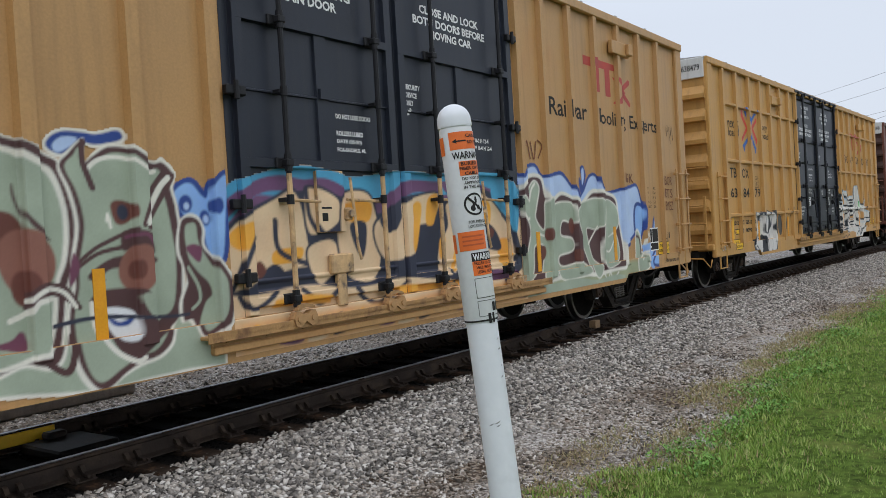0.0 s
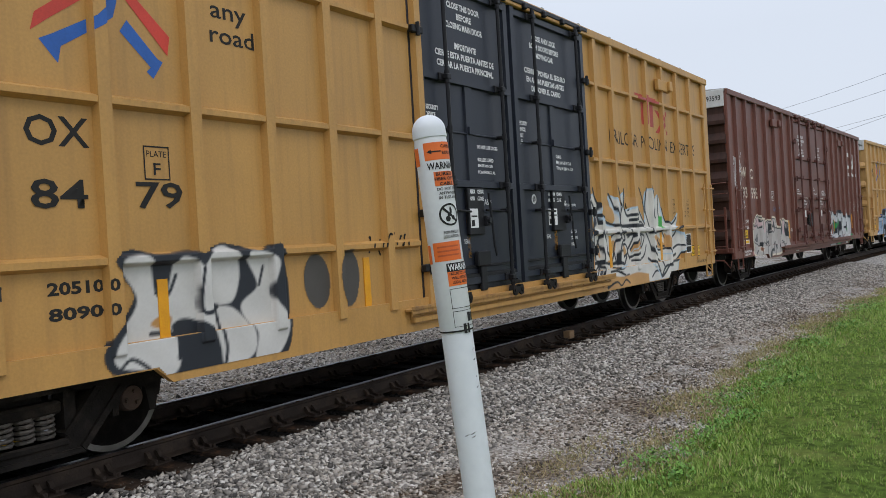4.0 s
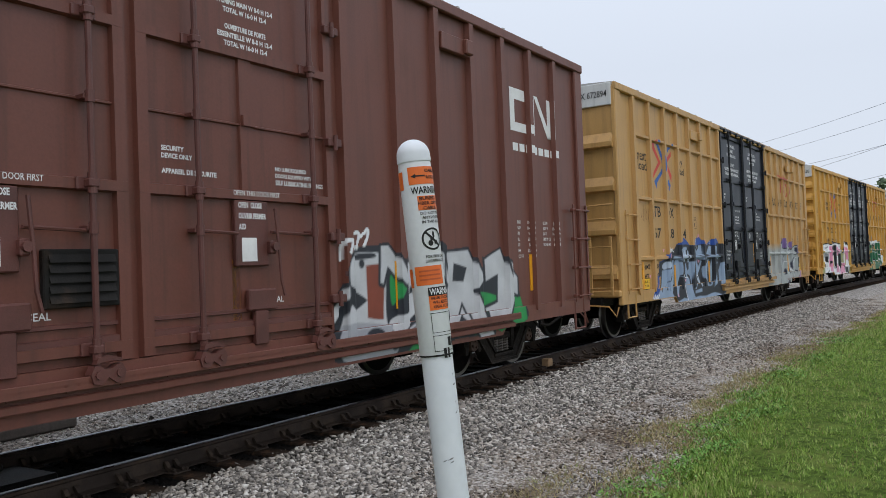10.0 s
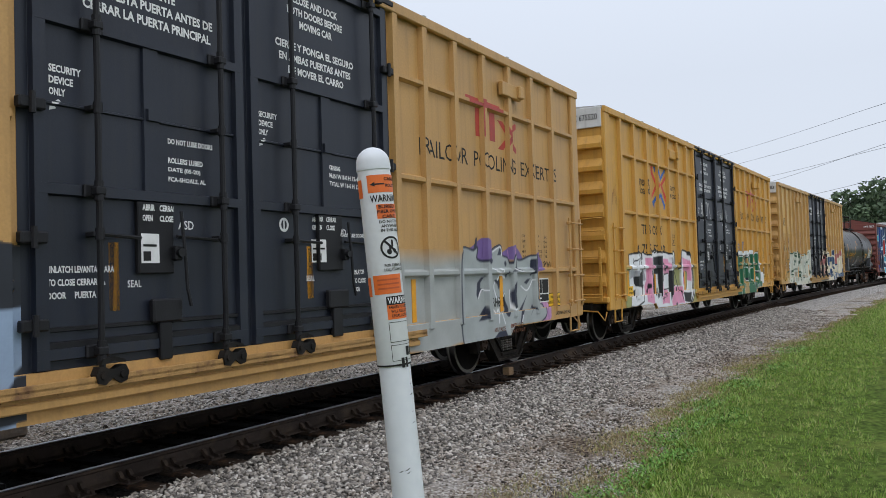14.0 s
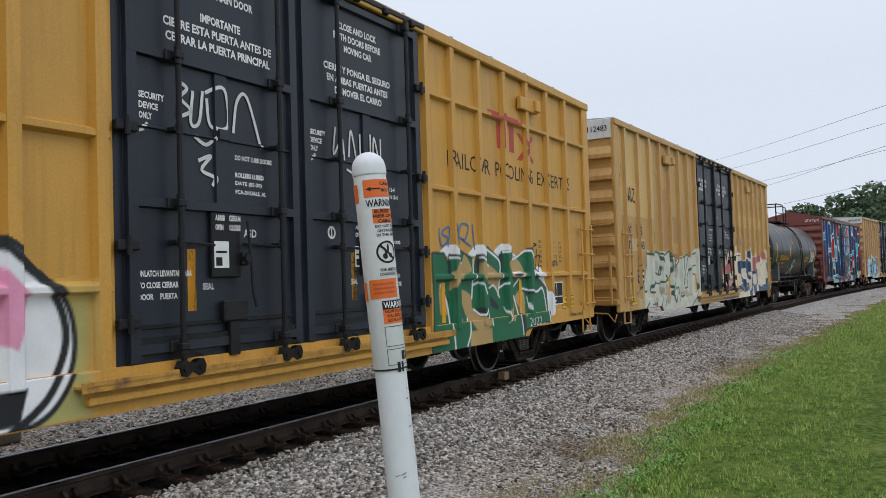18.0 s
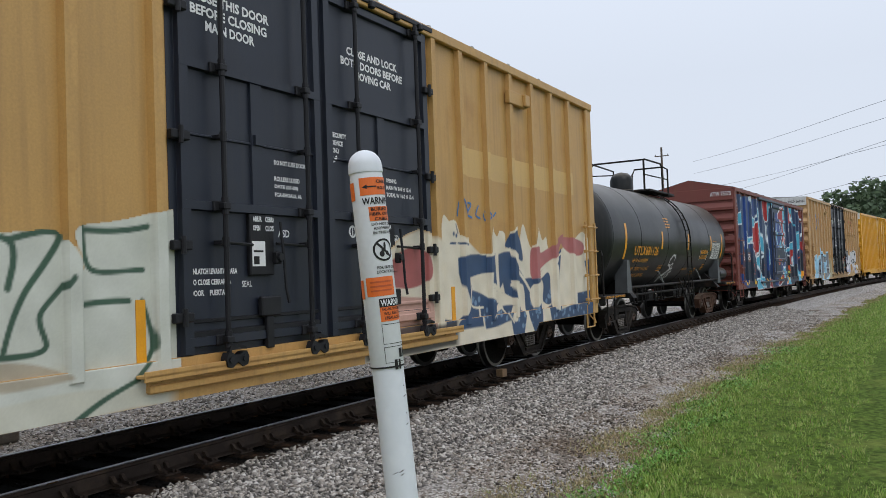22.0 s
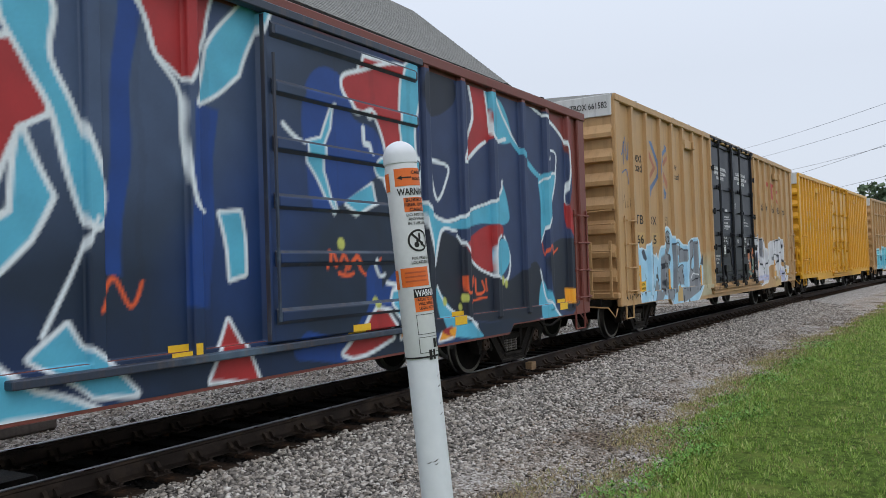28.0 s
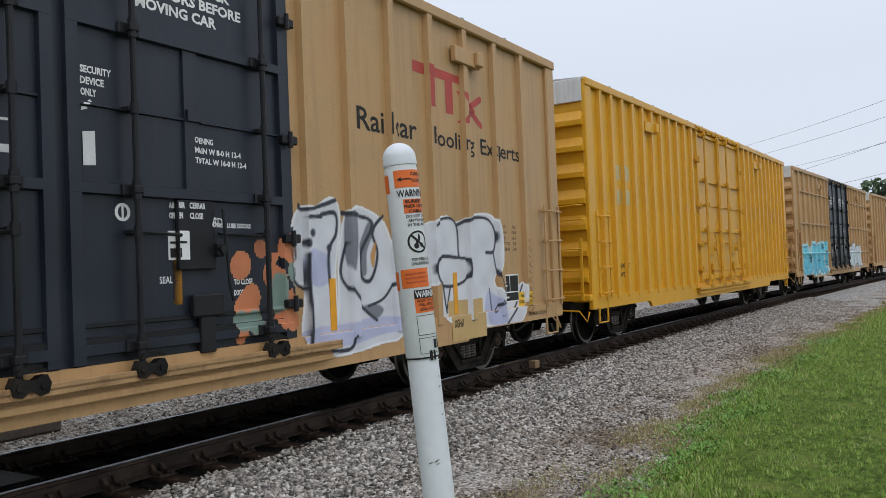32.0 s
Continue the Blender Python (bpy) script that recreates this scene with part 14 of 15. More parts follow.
    w.stroke([(10.17, 1.48), (10.25, 1.33), (10.4, 1.48), (10.52, 1.29), (10.72, 1.43), (10.77, 1.22)], .04, EMBER)
    w.stroke([(12.74, 1.9), (12.94, 2.05), (13.07, 1.89), (13.27, 2.02)], .04, EMBER)
    w.spot(7.44, 1.94, .06, LIMEH)
    w.spot(8.56, 1.78, .06, LIMEH)
    w.spot(9.18, 1.18, .06, LIMEH)
    w.spot(9.63, 1.09, .06, LIMEH)
    w.spot(9.11, 1.34, .06, LIMEH)
    w.spot(10.18, 1.26, .06, LIMEH)
    w.spot(8.05, 1.26, .06, LIMEH)
    w.spot(10.05, 1.23, .06, LIMEH)
    w.shape([(12.3, 4.43), (13.13, 4.08), (13.45, 3.86), (13.68, 3.02), (13.8, 2.43), (14.25, 2.03), (14.72, 1.91), (14.94, 4.87)], CARC, round_it=False)
    w.stroke([(12.33, 4.42), (13.13, 4.06), (13.42, 3.81), (13.62, 3.01), (13.77, 2.42), (14.24, 2.01)], .06, WHITEH)


def art_h2(w):
    w.shape([(1.49, 4.14), (1.65, 4.15), (1.55, 2.23), (1.39, 2.23)], BLUEH, round_it=False)
    w.shape([(2.32, 4.21), (2.51, 4.2), (2.37, 2.26), (2.21, 2.25)], BLUEH, round_it=False)
    w.shape([(3.17, 4.19), (3.34, 4.18), (3.28, 3.45), (3.11, 3.43)], BLUEH, round_it=False)
    w.shape([(4.01, 4.19), (4.28, 4.19), (4.2, 3.64), (3.96, 3.66)], BLUEH, round_it=False)
    w.shape([(4.78, 4.17), (4.99, 4.16), (4.76, 1.68), (4.59, 1.68)], BLUEH, round_it=False)
    w.shape([(5.51, 3.21), (5.82, 3.19), (5.69, 1.38), (5.41, 1.39)], BLUEH, round_it=False)
    w.stroke([(0.41, 1.27), (0.76, 1.12), (1.65, 0.91)], .3, BLUEH)
    p = [(1, 4.05), (1.22, 4.09), (1.01, 3.63), (0.88, 3.15), (0.58, 3.12), (0.64, 3.43), (0.81, 3.6)]
    w.shape(p, WHITEH, grow=.04, round_it=False)
    w.shape(p, CYANH, round_it=False)
    p = [(1.67, 2.85), (1.78, 2.69), (2.21, 2.64), (2.6, 2.65), (2.54, 2.5), (2.05, 2.43), (1.64, 2.3)]
    w.shape(p, WHITEH, grow=.05, round_it=False)
    w.shape(p, CYANH, round_it=False)
    w.stroke([(1.67, 2.83), (1.61, 2.27)], .05, WHITEH)
    p = [(2.6, 2.69), (2.85, 3.16), (3.22, 3.07), (3.59, 3.27), (3.89, 3.43), (4.12, 3.19), (4.13, 2.88), (3.93, 2.78), (3.7, 2.29), (3.39, 1.95), (3.23, 2.16), (2.83, 2.39), (2.51, 2.5)]
    w.shape(p, WHITEH, grow=.05, round_it=False)
    w.shape(p, REDH, round_it=False)
    p = [(2.48, 4.24), (2.65, 3.94), (2.92, 3.58), (3.11, 3.42), (3.37, 3.38), (3.31, 3.12), (3.05, 3.1), (2.81, 3.32), (2.61, 3.86)]
    w.shape(p, WHITEH, grow=.05, round_it=False)
    w.shape(p, CYANH, round_it=False)
    w.stroke([(3.6, 4.43), (3.65, 4.01), (3.54, 3.52), (3.32, 3.27)], .05, WHITEH)
    p = [(3.92, 3.86), (4.2, 3.73), (4.13, 3.37), (4.34, 2.94), (4.59, 2.32), (4.46, 2.09), (4.23, 2.84), (3.97, 3.27), (3.81, 3.6)]
    w.shape(p, WHITEH, grow=.05)
    w.shape(p, CYANH)
    p = [(3.96, 2.74), (4.16, 2.31), (3.95, 1.95), (3.68, 1.69), (3.63, 1.31), (3.44, 1.88), (3.84, 2.14)]
    w.shape(p, WHITEH, grow=.05, round_it=False)
    w.shape(p, CYANH, round_it=False)
    w.stroke([(4.51, 2.14), (4.33, 1.69), (4.09, 1.25)], .04, WHITEH)
    p = [(5.01, 4.3), (5.78, 4.27), (5.69, 3.81), (5.46, 3.4), (5.16, 3.56), (4.98, 4.01)]
    w.shape(p, WHITEH, grow=.04, round_it=False)
    w.shape(p, REDH, round_it=False)
    w.stroke([(3.86, 4.2), (4.06, 4.34), (4.38, 4.39), (4.93, 4.01), (5.14, 3.56), (5.4, 3.28), (5.41, 2.82), (5.5, 2.34), (5.63, 2.25)], .05, WHITEH)
    p = [(6.17, 4.25), (6.42, 4.21), (6.1, 3.56), (5.56, 3.2), (5.73, 3.7)]
    w.shape(p, WHITEH, grow=.04, round_it=False)
    w.shape(p, CYANH, round_it=False)
    p = [(5.82, 2.24), (6.07, 2.24), (6.13, 1.66), (5.95, 1.61)]
    w.shape(p, WHITEH, grow=.04, round_it=False)
    w.shape(p, CYANH, round_it=False)
    p = [(5.62, 0.68), (5.92, 1.25), (6.21, 0.64)]
    w.shape(p, WHITEH, grow=.04, round_it=False)
    w.shape(p, REDH, round_it=False)
    p = [(7.91, 4.07), (9.06, 4.09), (9.14, 3.62), (8.77, 3.34), (8.31, 3.53), (7.99, 3.39), (7.81, 3.73)]
    w.shape(p, WHITEH, grow=.05, round_it=False)
    w.shape(p, REDH, round_it=False)
    p = [(8.57, 3), (8.99, 2.91), (8.87, 2.48), (8.51, 2.54)]
    w.shape(p, WHITEH, grow=.04, round_it=False)
    w.shape(p, REDH, round_it=False)
    w.stroke([(6.57, 3.13), (6.98, 2.95), (7.44, 3.07), (7.18, 2.71), (6.97, 2.39)], .05, WHITEH)
    p = [(7.49, 2.4), (8.05, 2.64), (8.09, 2.42), (7.71, 2.27)]
    w.shape(p, WHITEH, grow=.04, round_it=False)
    w.shape(p, CYANH, round_it=False)
    p = [(3.12, 0.7), (3.41, 1.03), (3.69, 1.05), (3.95, 0.82), (4.54, 0.58), (3.75, 0.7)]
    w.shape(p, WHITEH, grow=.05, round_it=False)
    w.shape(p, CYANH, round_it=False)
    p = [(3.97, 1.08), (4.29, 1.33), (4.38, 1.15), (4.87, 0.74), (4.45, 0.73)]
    w.shape(p, WHITEH, grow=.04, round_it=False)
    w.shape(p, CYANH, round_it=False)
    w.stroke([(2.63, 1.53), (2.74, 1.67), (2.85, 1.42), (3.04, 1.64), (3.12, 1.37)], .04, EMBER)
    w.stroke([(2.66, 1.35), (3.08, 1.29)], .04, EMBER)
    w.stroke([(4.53, 1.41), (4.68, 1.66), (4.82, 1.4), (4.95, 1.63)], .035, EMBER)
    w.stroke([(7.49, 1.65), (7.65, 1.81), (7.87, 1.62), (8.08, 1.8)], .035, EMBER)
    w.stroke([(2.74, 2.39), (2.84, 2.51), (2.92, 2.35), (3.07, 2.51), (3.16, 2.32)], .03, SNOW)


def paint_a():
    c = CARS["A"]
    w = Wall(c, 4.6, 7.12, 0.6, 2.75, step=0.014, seed=2)
    art_a_left(w)
    w.done("large sage-green bubble graffiti with maroon outlines")
    w = Wall(c, 7.1, 12.15, 0.68, 2.38, seed=3)
    w.band(0.5, [(7.1, 2.2), (7.4, 2.3), (8.2, 2.15), (9.0, 2.34), (9.6, 2.15), (10.2, 2.36), (11, 2.2), (12.2, 2.25)], srgb(70, 150, 185), 0.08)
    w.band(0.5, [(7.1, 1.9), (7.5, 2.12), (8.4, 2.0), (9.0, 2.1), (9.7, 1.95), (10.4, 2.14), (11.2, 1.95), (12.2, 2.0)], srgb(110, 75, 110), 0.04)
    w.band(0.5, [(7.1, 1.65), (7.5, 1.98), (8.4, 1.9), (9.0, 1.95), (9.7, 1.85), (10.4, 2.0), (11.2, 1.85), (12.2, 1.8)], srgb(222, 190, 150), 0.03)
    art_door(w)
    w.fade_band(7.1, 12.15, 0.62, 0.98, srgb(222, 170, 112), 0.05, 0.85)
    for k in range(14):
        x = 7.25 + 0.35 * k
        w.shape([(x, 0.72), (x + 0.12, 0.92), (x + 0.3, 0.74)], (ORNG, DUSK, SAND, INK)[k % 4])
    w.done("beige and orange graffiti with a turquoise top over the doors")
    w = Wall(c, 12.0, 17.0, 0.7, 2.6, seed=4)
    w.fade_band(12.0, 16.4, 0.6, 1.02, srgb(150, 162, 130), 0.08, 0.9)
    art_a(w)
    w.done("sage and maroon graffiti under a pale blue cloud")


def paint_b():
    c = CARS["B"]
    w = Wall(c, 2.65, 5.9, 0.7, 1.8, seed=5)
    art_b_left(w)
    for x in (5.1, 5.6):
        w.put((1 - np.hypot((w.X - x) / 0.2, (w.Y - 1.33) / 0.28)) / 0.08 + 0.5, srgb(74, 70, 66))
    w.done("white bubble-letter graffiti with black outlines")
    w = Wall(c, 11.5, 17.3, 0.6, 2.75, step=0.015, seed=6)
    art_b(w)
    w.shape([(15.12, 1.67), (15.33, 1.68), (15.33, 1.88), (15.12, 1.88)], srgb(60, 160, 66), round_it=False)
    w.done("white wild-style graffiti with black flame lines")


def paint_c():
    c = CARS["C"]
    w = Wall(c, 1.6, 5.75, 0.6, 1.95, step=0.015, seed=7)
    art_c_left(w)
    w.done("grey and pale pink block-letter graffiti")
    w = Wall(c, 11.5, 16.1, 0.66, 2.45, seed=8)
    art_c(w)
    w.done("white spiky graffiti with black and green shadow")


def paint_d():
    c = CARS["D"]
    w = Wall(c, 1.15, 7.2, 0.6, 2.4, step=0.016, seed=9)
    art_d(w)
    w.done("pale blue angular graffiti with dark shadows and blue clouds")
    w = Wall(c, 11.9, 17.1, 0.6, 2.35, step=0.016, seed=10)
    w.fade_band(12.0, 14.4, 0.6, 2.0, srgb(160, 166, 165), 0.25, 0.95)
    art_d_right(w)
    w.done("silver graffiti with thin dark outlines")


def paint_e():
    c = CARS["E"]
    w = Wall(c, 1.0, 7.0, 0.64, 2.2, seed=11)
    w.fade_band(0.9, 7.0, 0.6, 1.75, srgb(165, 165, 105), 0.3, 0.9)
    w.dots(24, 1.0, 7.0, 0.9, 1.7, 0.07, srgb(150, 185, 110))
    art_e(w)
    w.done("pink, black and white block graffiti with dots and stars")
    w = Wall(c, 11.4, 16.9, 0.6, 2.3, step=0.016, seed=12)
    art_e_right(w)
    w.done("green and tan graffiti with white tips")


def paint_f():
    c = CARS["F"]
    w = Wall(c, 1.25, 7.1, 0.6, 2.4, step=0.016, seed=13)
    DG, OFF = srgb(48, 82, 66), srgb(214, 214, 198)
    w.fade_band(1.3, 7.0, 0.6, 1.3, srgb(186, 178, 140), 0.4, 0.7)
    w.fade_band(2.2, 7.1, 0.58, 1.15, OFFW, 0.35, 0.8)
    art_f_start(w)
    art_f(w)
    w.done("off-white graffiti with dark green outlines")
    w = Wall(c, 9.9, 18.0, 0.6, 2.6, step=0.017, seed=14)
    RD = srgb(165, 92, 88)
    w.band(0.5, [(9.9, 0.7), (10.05, 1.6), (10.5, 2.05), (11.3, 2.3), (11.8, 2.2), (12.6, 2.2), (13.1, 2.0)], CREAMY, 0.06)
    w.shape([(9.95, 1.5), (10.6, 1.9), (11.4, 2.0), (11.5, 1.6), (10.6, 1.5)], RD)
    w.shape([(10.0, 1.2), (10.7, 1.4), (11.5, 1.3), (11.5, 0.8), (10.1, 0.8)], srgb(190, 150, 135))
    art_f2(w)
    w.fade_band(9.85, 12.3, 0.62, 1.02, srgb(52, 50, 48), 0.05, 0.9)
    for _ in range(110):
        w.put((0.03 + 0.03 * w.rng.random() - np.hypot(w.X - 12 - 5.6 * w.rng.random(), w.Y - 0.72 - 0.6 * w.rng.random())) / 0.02 * (abs(w.rgb[..., 2] - SLATE[2]) < 0.05), srgb(112, 138, 164))
    w.done("blue, cream and red graffiti with spotted fill")


def paint_h():
    c = CARS["H"]
    DK, BL = srgb(18, 36, 58), srgb(14, 56, 118)
    w = Wall(c, 0.35, 14.3, 0.66, 4.25, step=0.024, seed=15)
    side = np.minimum((w.X - (0.75 + 0.25 * np.sin(w.Y * 2.2) - 0.2 * (w.Y - 2))) / 0.03, (13.9 + 0 * np.sin(w.Y * 2.5) - w.X) / 0.03)
    w.put(np.minimum(side, (4.22 - w.Y) / 0.05), DK)
    k = np.clip(np.sin(w.X * 1.7 + np.sin(w.Y * 1.3)) * np.sin(w.Y * 1.1 + w.X * 0.4) + 0.15, 0, 1)
    w.put(np.clip((w.Y - 1.7) / 1.2, 0, 0.85) * np.clip((7.5 - w.X) / 2, 0.15, 1) * (w.a > 0.5), srgb(66, 84, 114))
    w.put(k * 0.55 * (w.a > 0.5), BL)
    art_h2(w)
    art_h(w)
    art_h_end(w)
    w.put(np.clip(((np.sin(w.X * 13) * np.sin(w.X * 5.1 + 1)) > 0.8).astype(float) * 0.12, 0, 1) * (w.a > 0.5), srgb(25, 25, 28))
    w.done("sprawling dark blue graffiti with cyan ribbons and red gaps")


def paint_i():
    c = CARS["I"]
    w = Wall(c, 0.95, 7.0, 0.6, 2.5, step=0.016, seed=16)
    w.fade_band(4.6, 7.0, 0.7, 1.95, srgb(165, 185, 165), 0.5, 0.5)
    art_i(w)
    w.done("grey dotted graffiti with a pale blue glow")
    w = Wall(c, 11.6, 17.4, 0.6, 2.5, step=0.016, seed=17)
    art_i_right(w)
    w.done("white and grey graffiti with black outlines")
    w = Wall(c, 11.0, 12.05, 1.0, 2.1, seed=18)
    w.dots(16, 11.2, 12.0, 1.05, 2.0, 0.14, srgb(196, 120, 80))
    w.dots(8, 11.1, 12.0, 1.05, 1.7, 0.1, srgb(120, 140, 130))
    w.done("orange and grey overspray on the black door")


def paint_k():
    c = CARS["K"]
    w = Wall(c, 1.2, 6.8, 0.7, 2.2, step=0.04, seed=19)
    w.forms(1.4, 6.7, 0.8, 2.05, 6, 0.36, srgb(120, 200, 215), srgb(90, 175, 200), srgb(50, 90, 110), srgb(170, 215, 225), None, 3, 0.04)
    w.done("cyan graffiti")
    w = Wall(c, 11.9, 16.4, 0.7, 2.2, step=0.04, seed=20)
    w.forms(12.0, 16.2, 0.8, 2.05, 5, 0.36, srgb(205, 215, 220), srgb(185, 195, 200), srgb(70, 80, 90), None, None, 4, 0.04)
    w.done("pale grey graffiti")


for paint in (paint_a, paint_b, paint_c, paint_d, paint_e, paint_f, paint_h, paint_i, paint_k):
    paint()
# ---- loose tags and stencils over the paint ----
def brush(c, lines, w, mat, lift=0.009):
    """Sprayed or chalked lines that run smoothly through the points (v, z)."""
    for pts in lines:
        s = Shape()
        p = [Vector(q) for q in pts]
        cur = []
        for i in range(len(p) - 1):
            a, b, d, e = p[max(i - 1, 0)], p[i], p[i + 1], p[min(i + 2, len(p) - 1)]
            for k in range(6):
                t = k / 6
                cur.append(0.5 * (2 * b + (d - a) * t + (2 * a - 5 * b + 4 * d - e) * t * t + (3 * b - a - 3 * d + e) * t**3))
        cur.append(p[-1])
        vs, fs = [], []
        for i, q in enumerate(cur):
            d = cur[min(i + 1, len(cur) - 1)] - cur[max(i - 1, 0)]
            m = Vector((-d.y, d.x)).normalized() * w / 2
            vs += [(q.x - m.x, 0, q.y - m.y), (q.x + m.x, 0, q.y + m.y)]
        fs = [(2 * i, 2 * i + 2, 2 * i + 3, 2 * i + 1) for i in range(len(cur) - 1)]
        ob = write_on(c, "", 0, 0, 0, 0, mat, mesh=s.add(vs, fs).mesh("tag", mat), lift=lift)
        ob.name = "tag"


WHITE_PATCHES = ((8.49, 8.81, 3.04, 3.12), (8.43, 9.08, 2.81, 2.84), (8.44, 9.07, 2.58, 2.65), (9.62, 9.73, 2.55, 2.83))


def loose_marks():
    M["pale_chalk"] = material("pale_chalk", (0.3, 0.22, 0.19), 0.8)
    ink, rust, white, blue = M["black_ink"], M["tag_rust"], M["tag_white"], M["tag_blue"]
    c = CARS["E"]
    brush(c, [[(7.87, 3.5), (7.98, 3.45), (7.9, 3.35), (8.02, 3.25), (7.87, 3.17)], [(7.9, 3.52), (7.87, 3.17)], [(8.05, 3.44), (8.02, 3.14), (8.12, 3.16), (8.17, 3.46)], [(8.2, 3.45), (8.42, 3.52), (8.46, 3.17), (8.26, 3.15), (8.22, 3.4)], [(8.56, 3.12), (8.62, 3.44), (8.76, 3.5), (8.95, 3.01)], [(8.06, 3.02), (8.2, 2.96), (8.32, 3.04)], [(8.1, 2.8), (8.26, 2.86), (8.14, 2.72), (8.3, 2.66), (8.27, 2.58)]], 0.035, white)
    brush(c, [[(10.2, 3.42), (10.16, 3.1), (10.32, 3.3), (10.36, 3.05)], [(10.45, 3.1), (10.5, 3.42), (10.6, 3.08)], [(10.68, 3.4), (10.7, 3.1), (10.84, 3.12), (10.86, 3.42)], [(10.95, 3.08), (10.98, 3.4), (11.1, 3.06), (11.12, 3.4)], [(10.4, 2.95), (10.7, 2.88), (11.0, 2.98)]], 0.03, white)
    brush(c, [[(12.55, 2.35), (12.6, 2.1), (12.8, 2.2), (12.62, 2.28), (12.84, 2.36), (12.78, 2.08)], [(12.95, 2.42), (13.0, 2.12)], [(13.1, 2.2), (13.2, 2.42), (13.42, 2.4), (13.3, 2.2), (13.1, 2.25), (13.5, 2.1)], [(13.55, 2.44), (13.6, 2.05)]], 0.03, blue)
    brush(c, [[(15.72, 2.08), (15.85, 1.75), (15.95, 2.1)], [(15.78, 2.2), (15.95, 2.18), (15.8, 2.14)], [(15.85, 1.95), (16.06, 1.98), (15.98, 1.7), (16.1, 2.05)], [(15.74, 1.8), (16.08, 1.68)]], 0.022, ink)
    write_on(c, "XJH61A", 16.39, 16.92, 1.78, 1.89, ink, 0.012, lift=0.008)
    small_print(c, ["EDC-10E", "NO.24 BRAKE BEAMS"], 16.36, 16.9, 1.38, 0.07, ink, 0.045)
    write_on(c, "2022....", 15.45, 16.2, 0.78, 0.93, white, 0.0, lift=0.009)
    small_print(c, ["EDC-10E", "NO.24 BRAKE BEAMS"], 2.2, 2.95, 1.32, 0.07, ink, 0.05)
    c = CARS["D"]
    write_on(c, "XRH61B", 14.76, 15.31, 1.1, 1.25, ink, 0.012, lift=0.009)
    for body, a, b, z in (("60% VALVE", 14.82, 15.21, 0.72), ("EMPTY LOAD", 15.42, 15.88, 0.74), ("7/16 ADJ. BLOCK", 15.42, 15.96, 0.65)):
        write_on(c, body, a, b, z, z + 0.07, rust, 0.01, lift=0.009)
    brush(c, [[(16.9, 1.78), (17.0, 1.8), (16.93, 1.7), (17.08, 1.8), (17.12, 1.7), (17.2, 1.8), (17.22, 1.7), (17.05, 1.68)]], 0.015, ink)
    c = CARS["A"]
    write_on(c, "IGK", 15.6, 16.1, 2.32, 2.48, rust, 0.0, lift=0.008)
    for body, z in (("LABOR", 2.3), ("BITS", 2.06), ("BOMEZ", 1.82)):
        write_on(c, body, 17.4, 17.98, z, z + 0.17, rust, 0.0, lift=0.008)
    brush(c, [[(12.35, 2.62), (12.42, 2.85), (12.5, 2.6)], [(12.52, 2.85), (12.6, 2.6), (12.68, 2.86)], [(12.72, 2.62), (12.85, 2.8), (12.72, 2.88)]], 0.025, rust)
    c = CARS["F"]
    write_on(c, "7.25", 4.33, 4.85, 1.9, 2.1, M["logo_red"], 0.0, lift=0.009)
    write_on(c, "1233", 4.37, 4.72, 1.62, 1.78, ink, 0.0, lift=0.009)
    brush(c, [[(0.75, 3.3), (0.8, 3.65), (0.95, 3.6), (0.82, 3.45)], [(1.0, 3.3), (1.1, 3.62), (1.2, 3.3), (1.02, 3.44)], [(1.25, 3.6), (1.42, 3.58), (1.28, 3.35), (1.45, 3.3)]], 0.035, M["tag_black"])
    brush(c, [[(12.4, 2.5), (12.5, 2.75), (12.62, 2.5)], [(12.7, 2.72), (12.85, 2.7), (12.72, 2.55), (12.88, 2.5)], [(13.1, 2.7), (13.0, 2.55), (13.15, 2.5)], [(13.3, 2.62), (13.4, 2.55), (13.3, 2.48), (13.25, 2.58)], [(13.55, 2.7), (13.5, 2.5), (13.7, 2.62)]], 0.03, blue)
    c = CARS["C"]
    brush(c, [[(0.05, 3.32), (0.12, 2.99), (0.20, 2.60)], [(0.08, 3.28), (0.17, 3.33), (0.26, 2.96), (0.26, 2.59)], [(0.17, 3.33), (0.23, 3.00), (0.34, 2.59)], [(0.30, 3.39), (0.26, 3.05), (0.27, 2.64)], [(0.31, 3.40), (0.40, 3.26), (0.32, 3.11), (0.41, 2.93), (0.32, 2.58)], [(0.45, 3.44), (0.52, 3.28), (0.42, 3.11), (0.49, 2.96), (0.37, 2.64)], [(0.54, 3.42), (0.50, 3.04), (0.45, 2.64)], [(0.58, 3.40), (0.62, 3.10), (0.55, 2.71), (0.64, 2.55)], [(0.66, 3.40), (0.63, 3.01), (0.58, 2.66)], [(0.85, 3.43), (0.78, 3.15), (0.68, 3.02), (0.87, 3.01), (0.76, 2.77), (0.61, 2.55)], [(0.75, 3.33), (0.73, 3.04)], [(0.37, 3.36), (0.29, 2.96), (0.31, 2.63)], [(0.96, 3.43), (1.00, 3.32), (1.13, 3.55)], [(0.92, 3.39), (0.97, 3.32)]], 0.034, white)
    brush(c, [[(0.97, 2.17), (1.06, 2.31), (1.06, 2.14), (0.95, 2.11)], [(1.10, 2.20), (1.14, 2.28), (1.17, 2.21), (1.10, 2.17)], [(1.20, 2.13), (1.22, 2.26), (1.29, 2.24), (1.22, 2.20)], [(0.95, 2.10), (1.15, 2.08), (1.36, 2.13)], [(1.08, 2.04), (1.18, 2.06), (1.28, 2.04)]], 0.018, white)
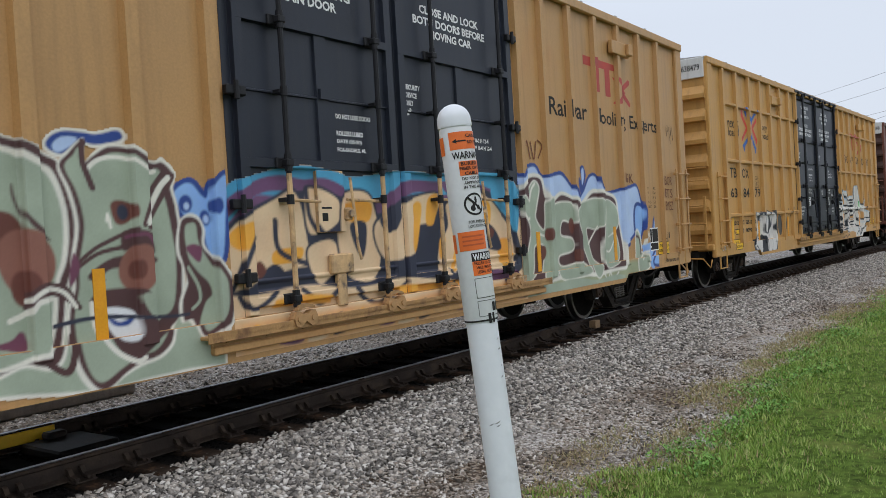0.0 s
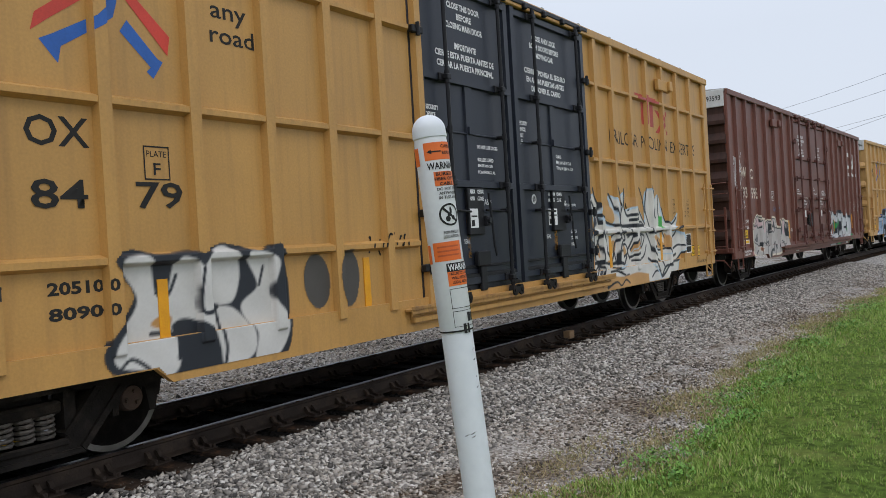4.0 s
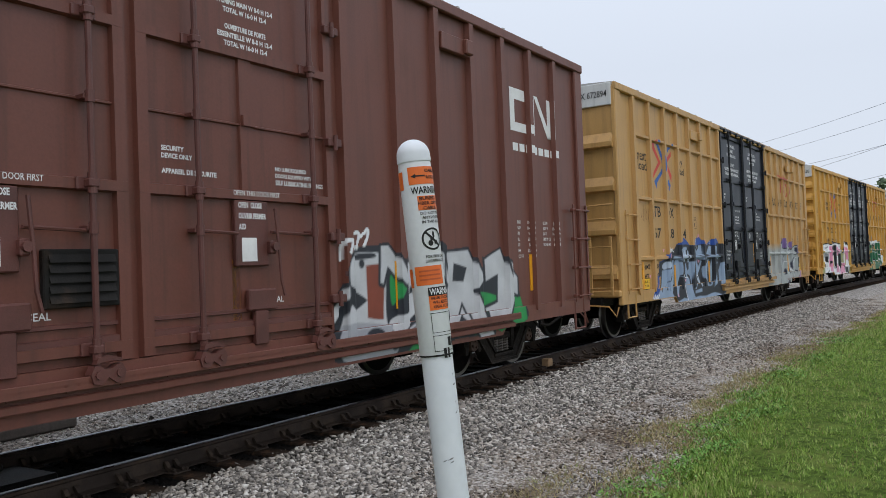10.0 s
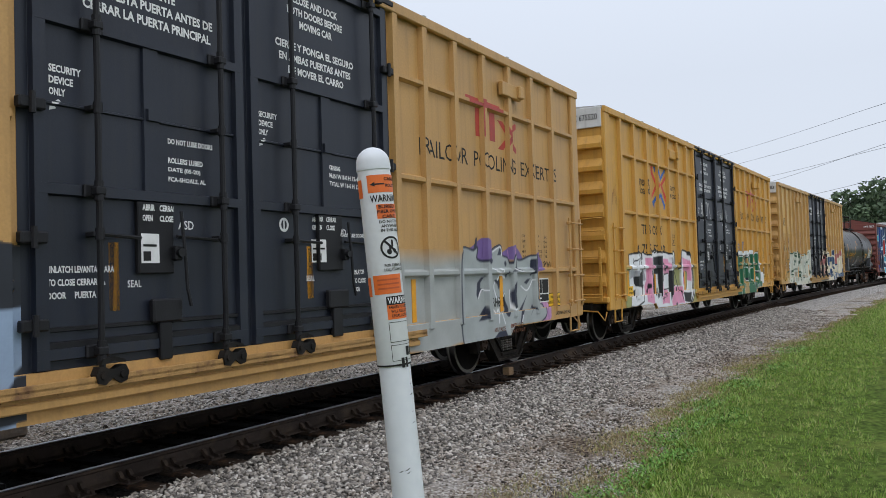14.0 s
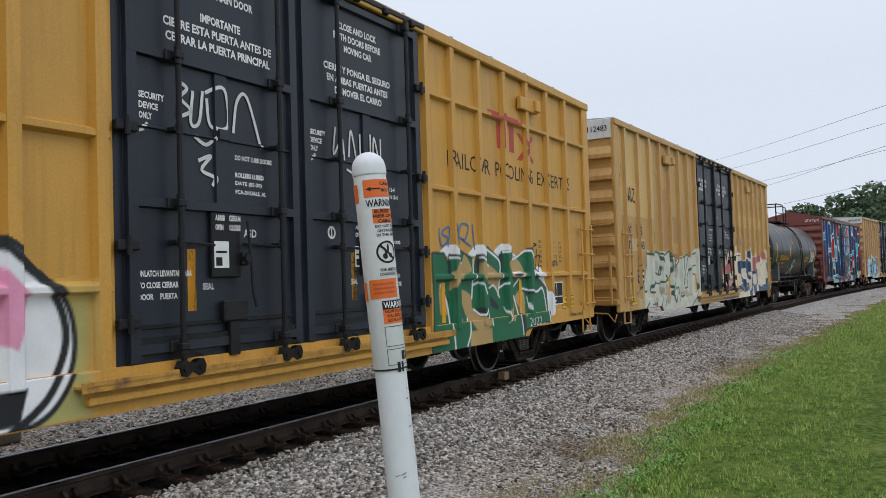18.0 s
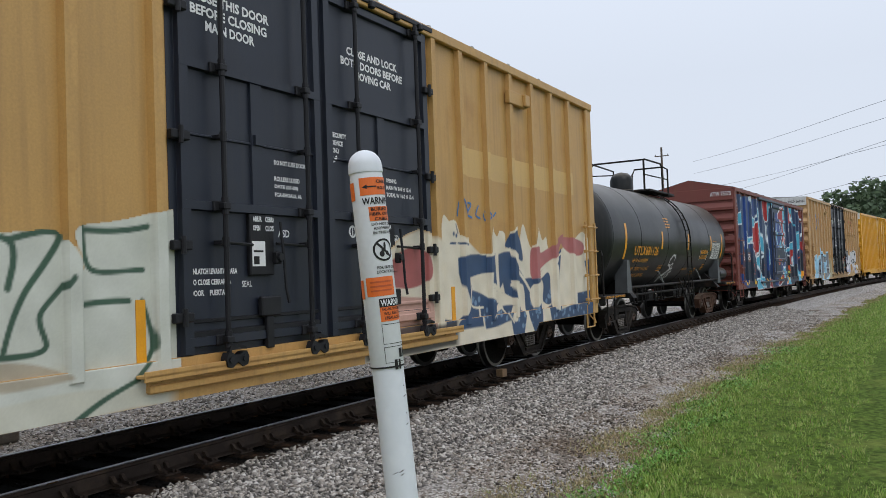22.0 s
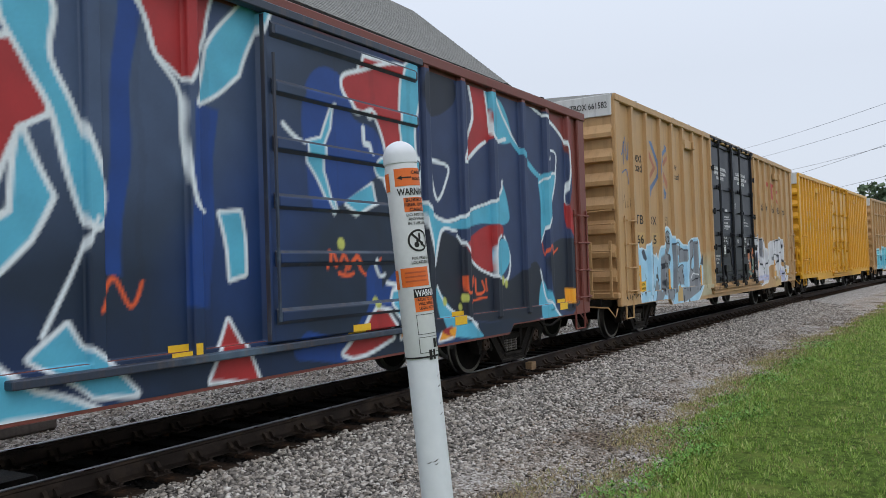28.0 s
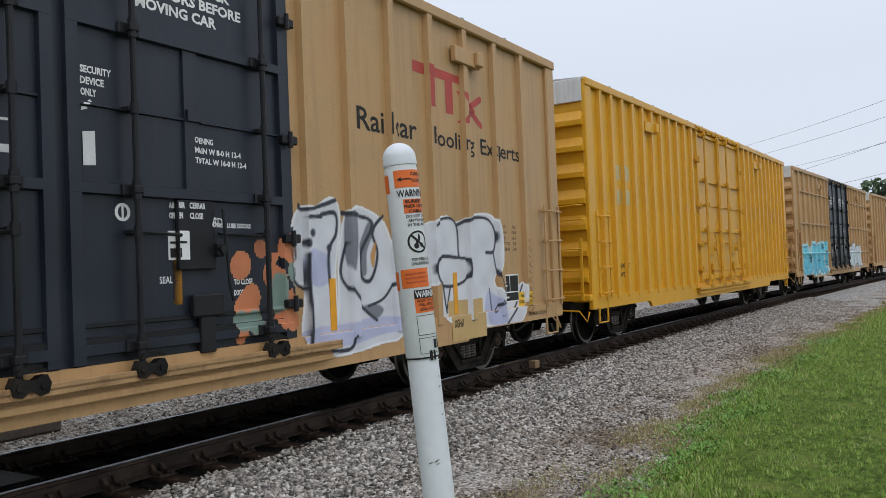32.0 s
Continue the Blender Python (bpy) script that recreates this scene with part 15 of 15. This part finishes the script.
    brush(c, [[(1.14, 2.00), (1.06, 1.99), (1.04, 1.91), (1.12, 1.90), (1.16, 1.98), (1.14, 1.88)], [(1.00, 1.80), (0.94, 1.92), (1.02, 2.07), (1.18, 2.11), (1.28, 2.03), (1.24, 1.87), (1.06, 1.77)], [(1.50, 2.15), (1.35, 1.98), (1.26, 1.82)], [(0.25, 1.46), (0.30, 1.41), (0.22, 1.34), (0.29, 1.30), (0.23, 1.23), (0.28, 1.20), (0.24, 1.14)], [(0.21, 1.41), (0.26, 1.43)]], 0.012, M["pale_chalk"])
    brush(c, [[(4.1, 1.98), (4.2, 2.1), (4.25, 1.96), (4.32, 2.08), (4.4, 1.97), (4.5, 2.08), (4.6, 1.98)]], 0.02, M["logo_blue_faded"])
    c = CARS["I"]
    d0, d1 = c["door"]
    for a, b, z0, z1 in WHITE_PATCHES:
        poly_on(c, [[(a, z0), (b, z0 + 0.01), (b, z1), (a, z1 - 0.015)]], white, "white paint patch on the door", lift=0.006)
    brush(c, [[(0.35, 4.3), (0.45, 3.9), (0.6, 4.2), (0.55, 3.7)], [(0.65, 4.3), (0.75, 3.8), (0.85, 4.2)], [(0.4, 3.5), (0.7, 3.6), (0.8, 3.3)]], 0.025, blue)
    for k, line in enumerate((17.36, 17.45)):
        brush(c, [[(line, 2.05 - 0.25 * j), (line + 0.12, 1.98 - 0.25 * j), (line + 0.02, 1.9 - 0.25 * j), (line + 0.2, 1.86 - 0.25 * j)] for j in range(5)], 0.012, rust)
    patch = car_paint("fresh_tan_patch", (0.52, 0.35, 0.14), 0.1)
    poly_on(c, [[(15.0, 0.66), (15.95, 0.66), (15.95, 1.2), (15.0, 1.2)], [(3.72, 0.68), (4.12, 0.68), (4.12, 1.05), (3.72, 1.05)]], patch, "fresh tan paint patch", lift=0.007)
    write_on(c, "XGH61", 15.06, 15.3, 0.84, 0.95, ink, 0.01, lift=0.01)
    small_print(c, ["2 INCH HF COMP SHOES"], 3.76, 4.08, 0.78, 0.06, ink, 0.035)


loose_marks()
# ---- what moves ----
def motions():
    times = [0.5 * k for k in range(65)]
    for car, u in TRAIN:
        walk(car, [(t, track_pose(u - smooth_run(t))) for t in times])
    fine = [0.1 * k for k in range(321)]
    runs = [smooth_run(t) for t in fine]
    for wheel, rest, radius in WHEELS:
        walk(wheel, [(t, rest @ pose(0, 0, 0, 0, -math.degrees(s / radius), 0)) for t, s in zip(fine, runs)])


motions()
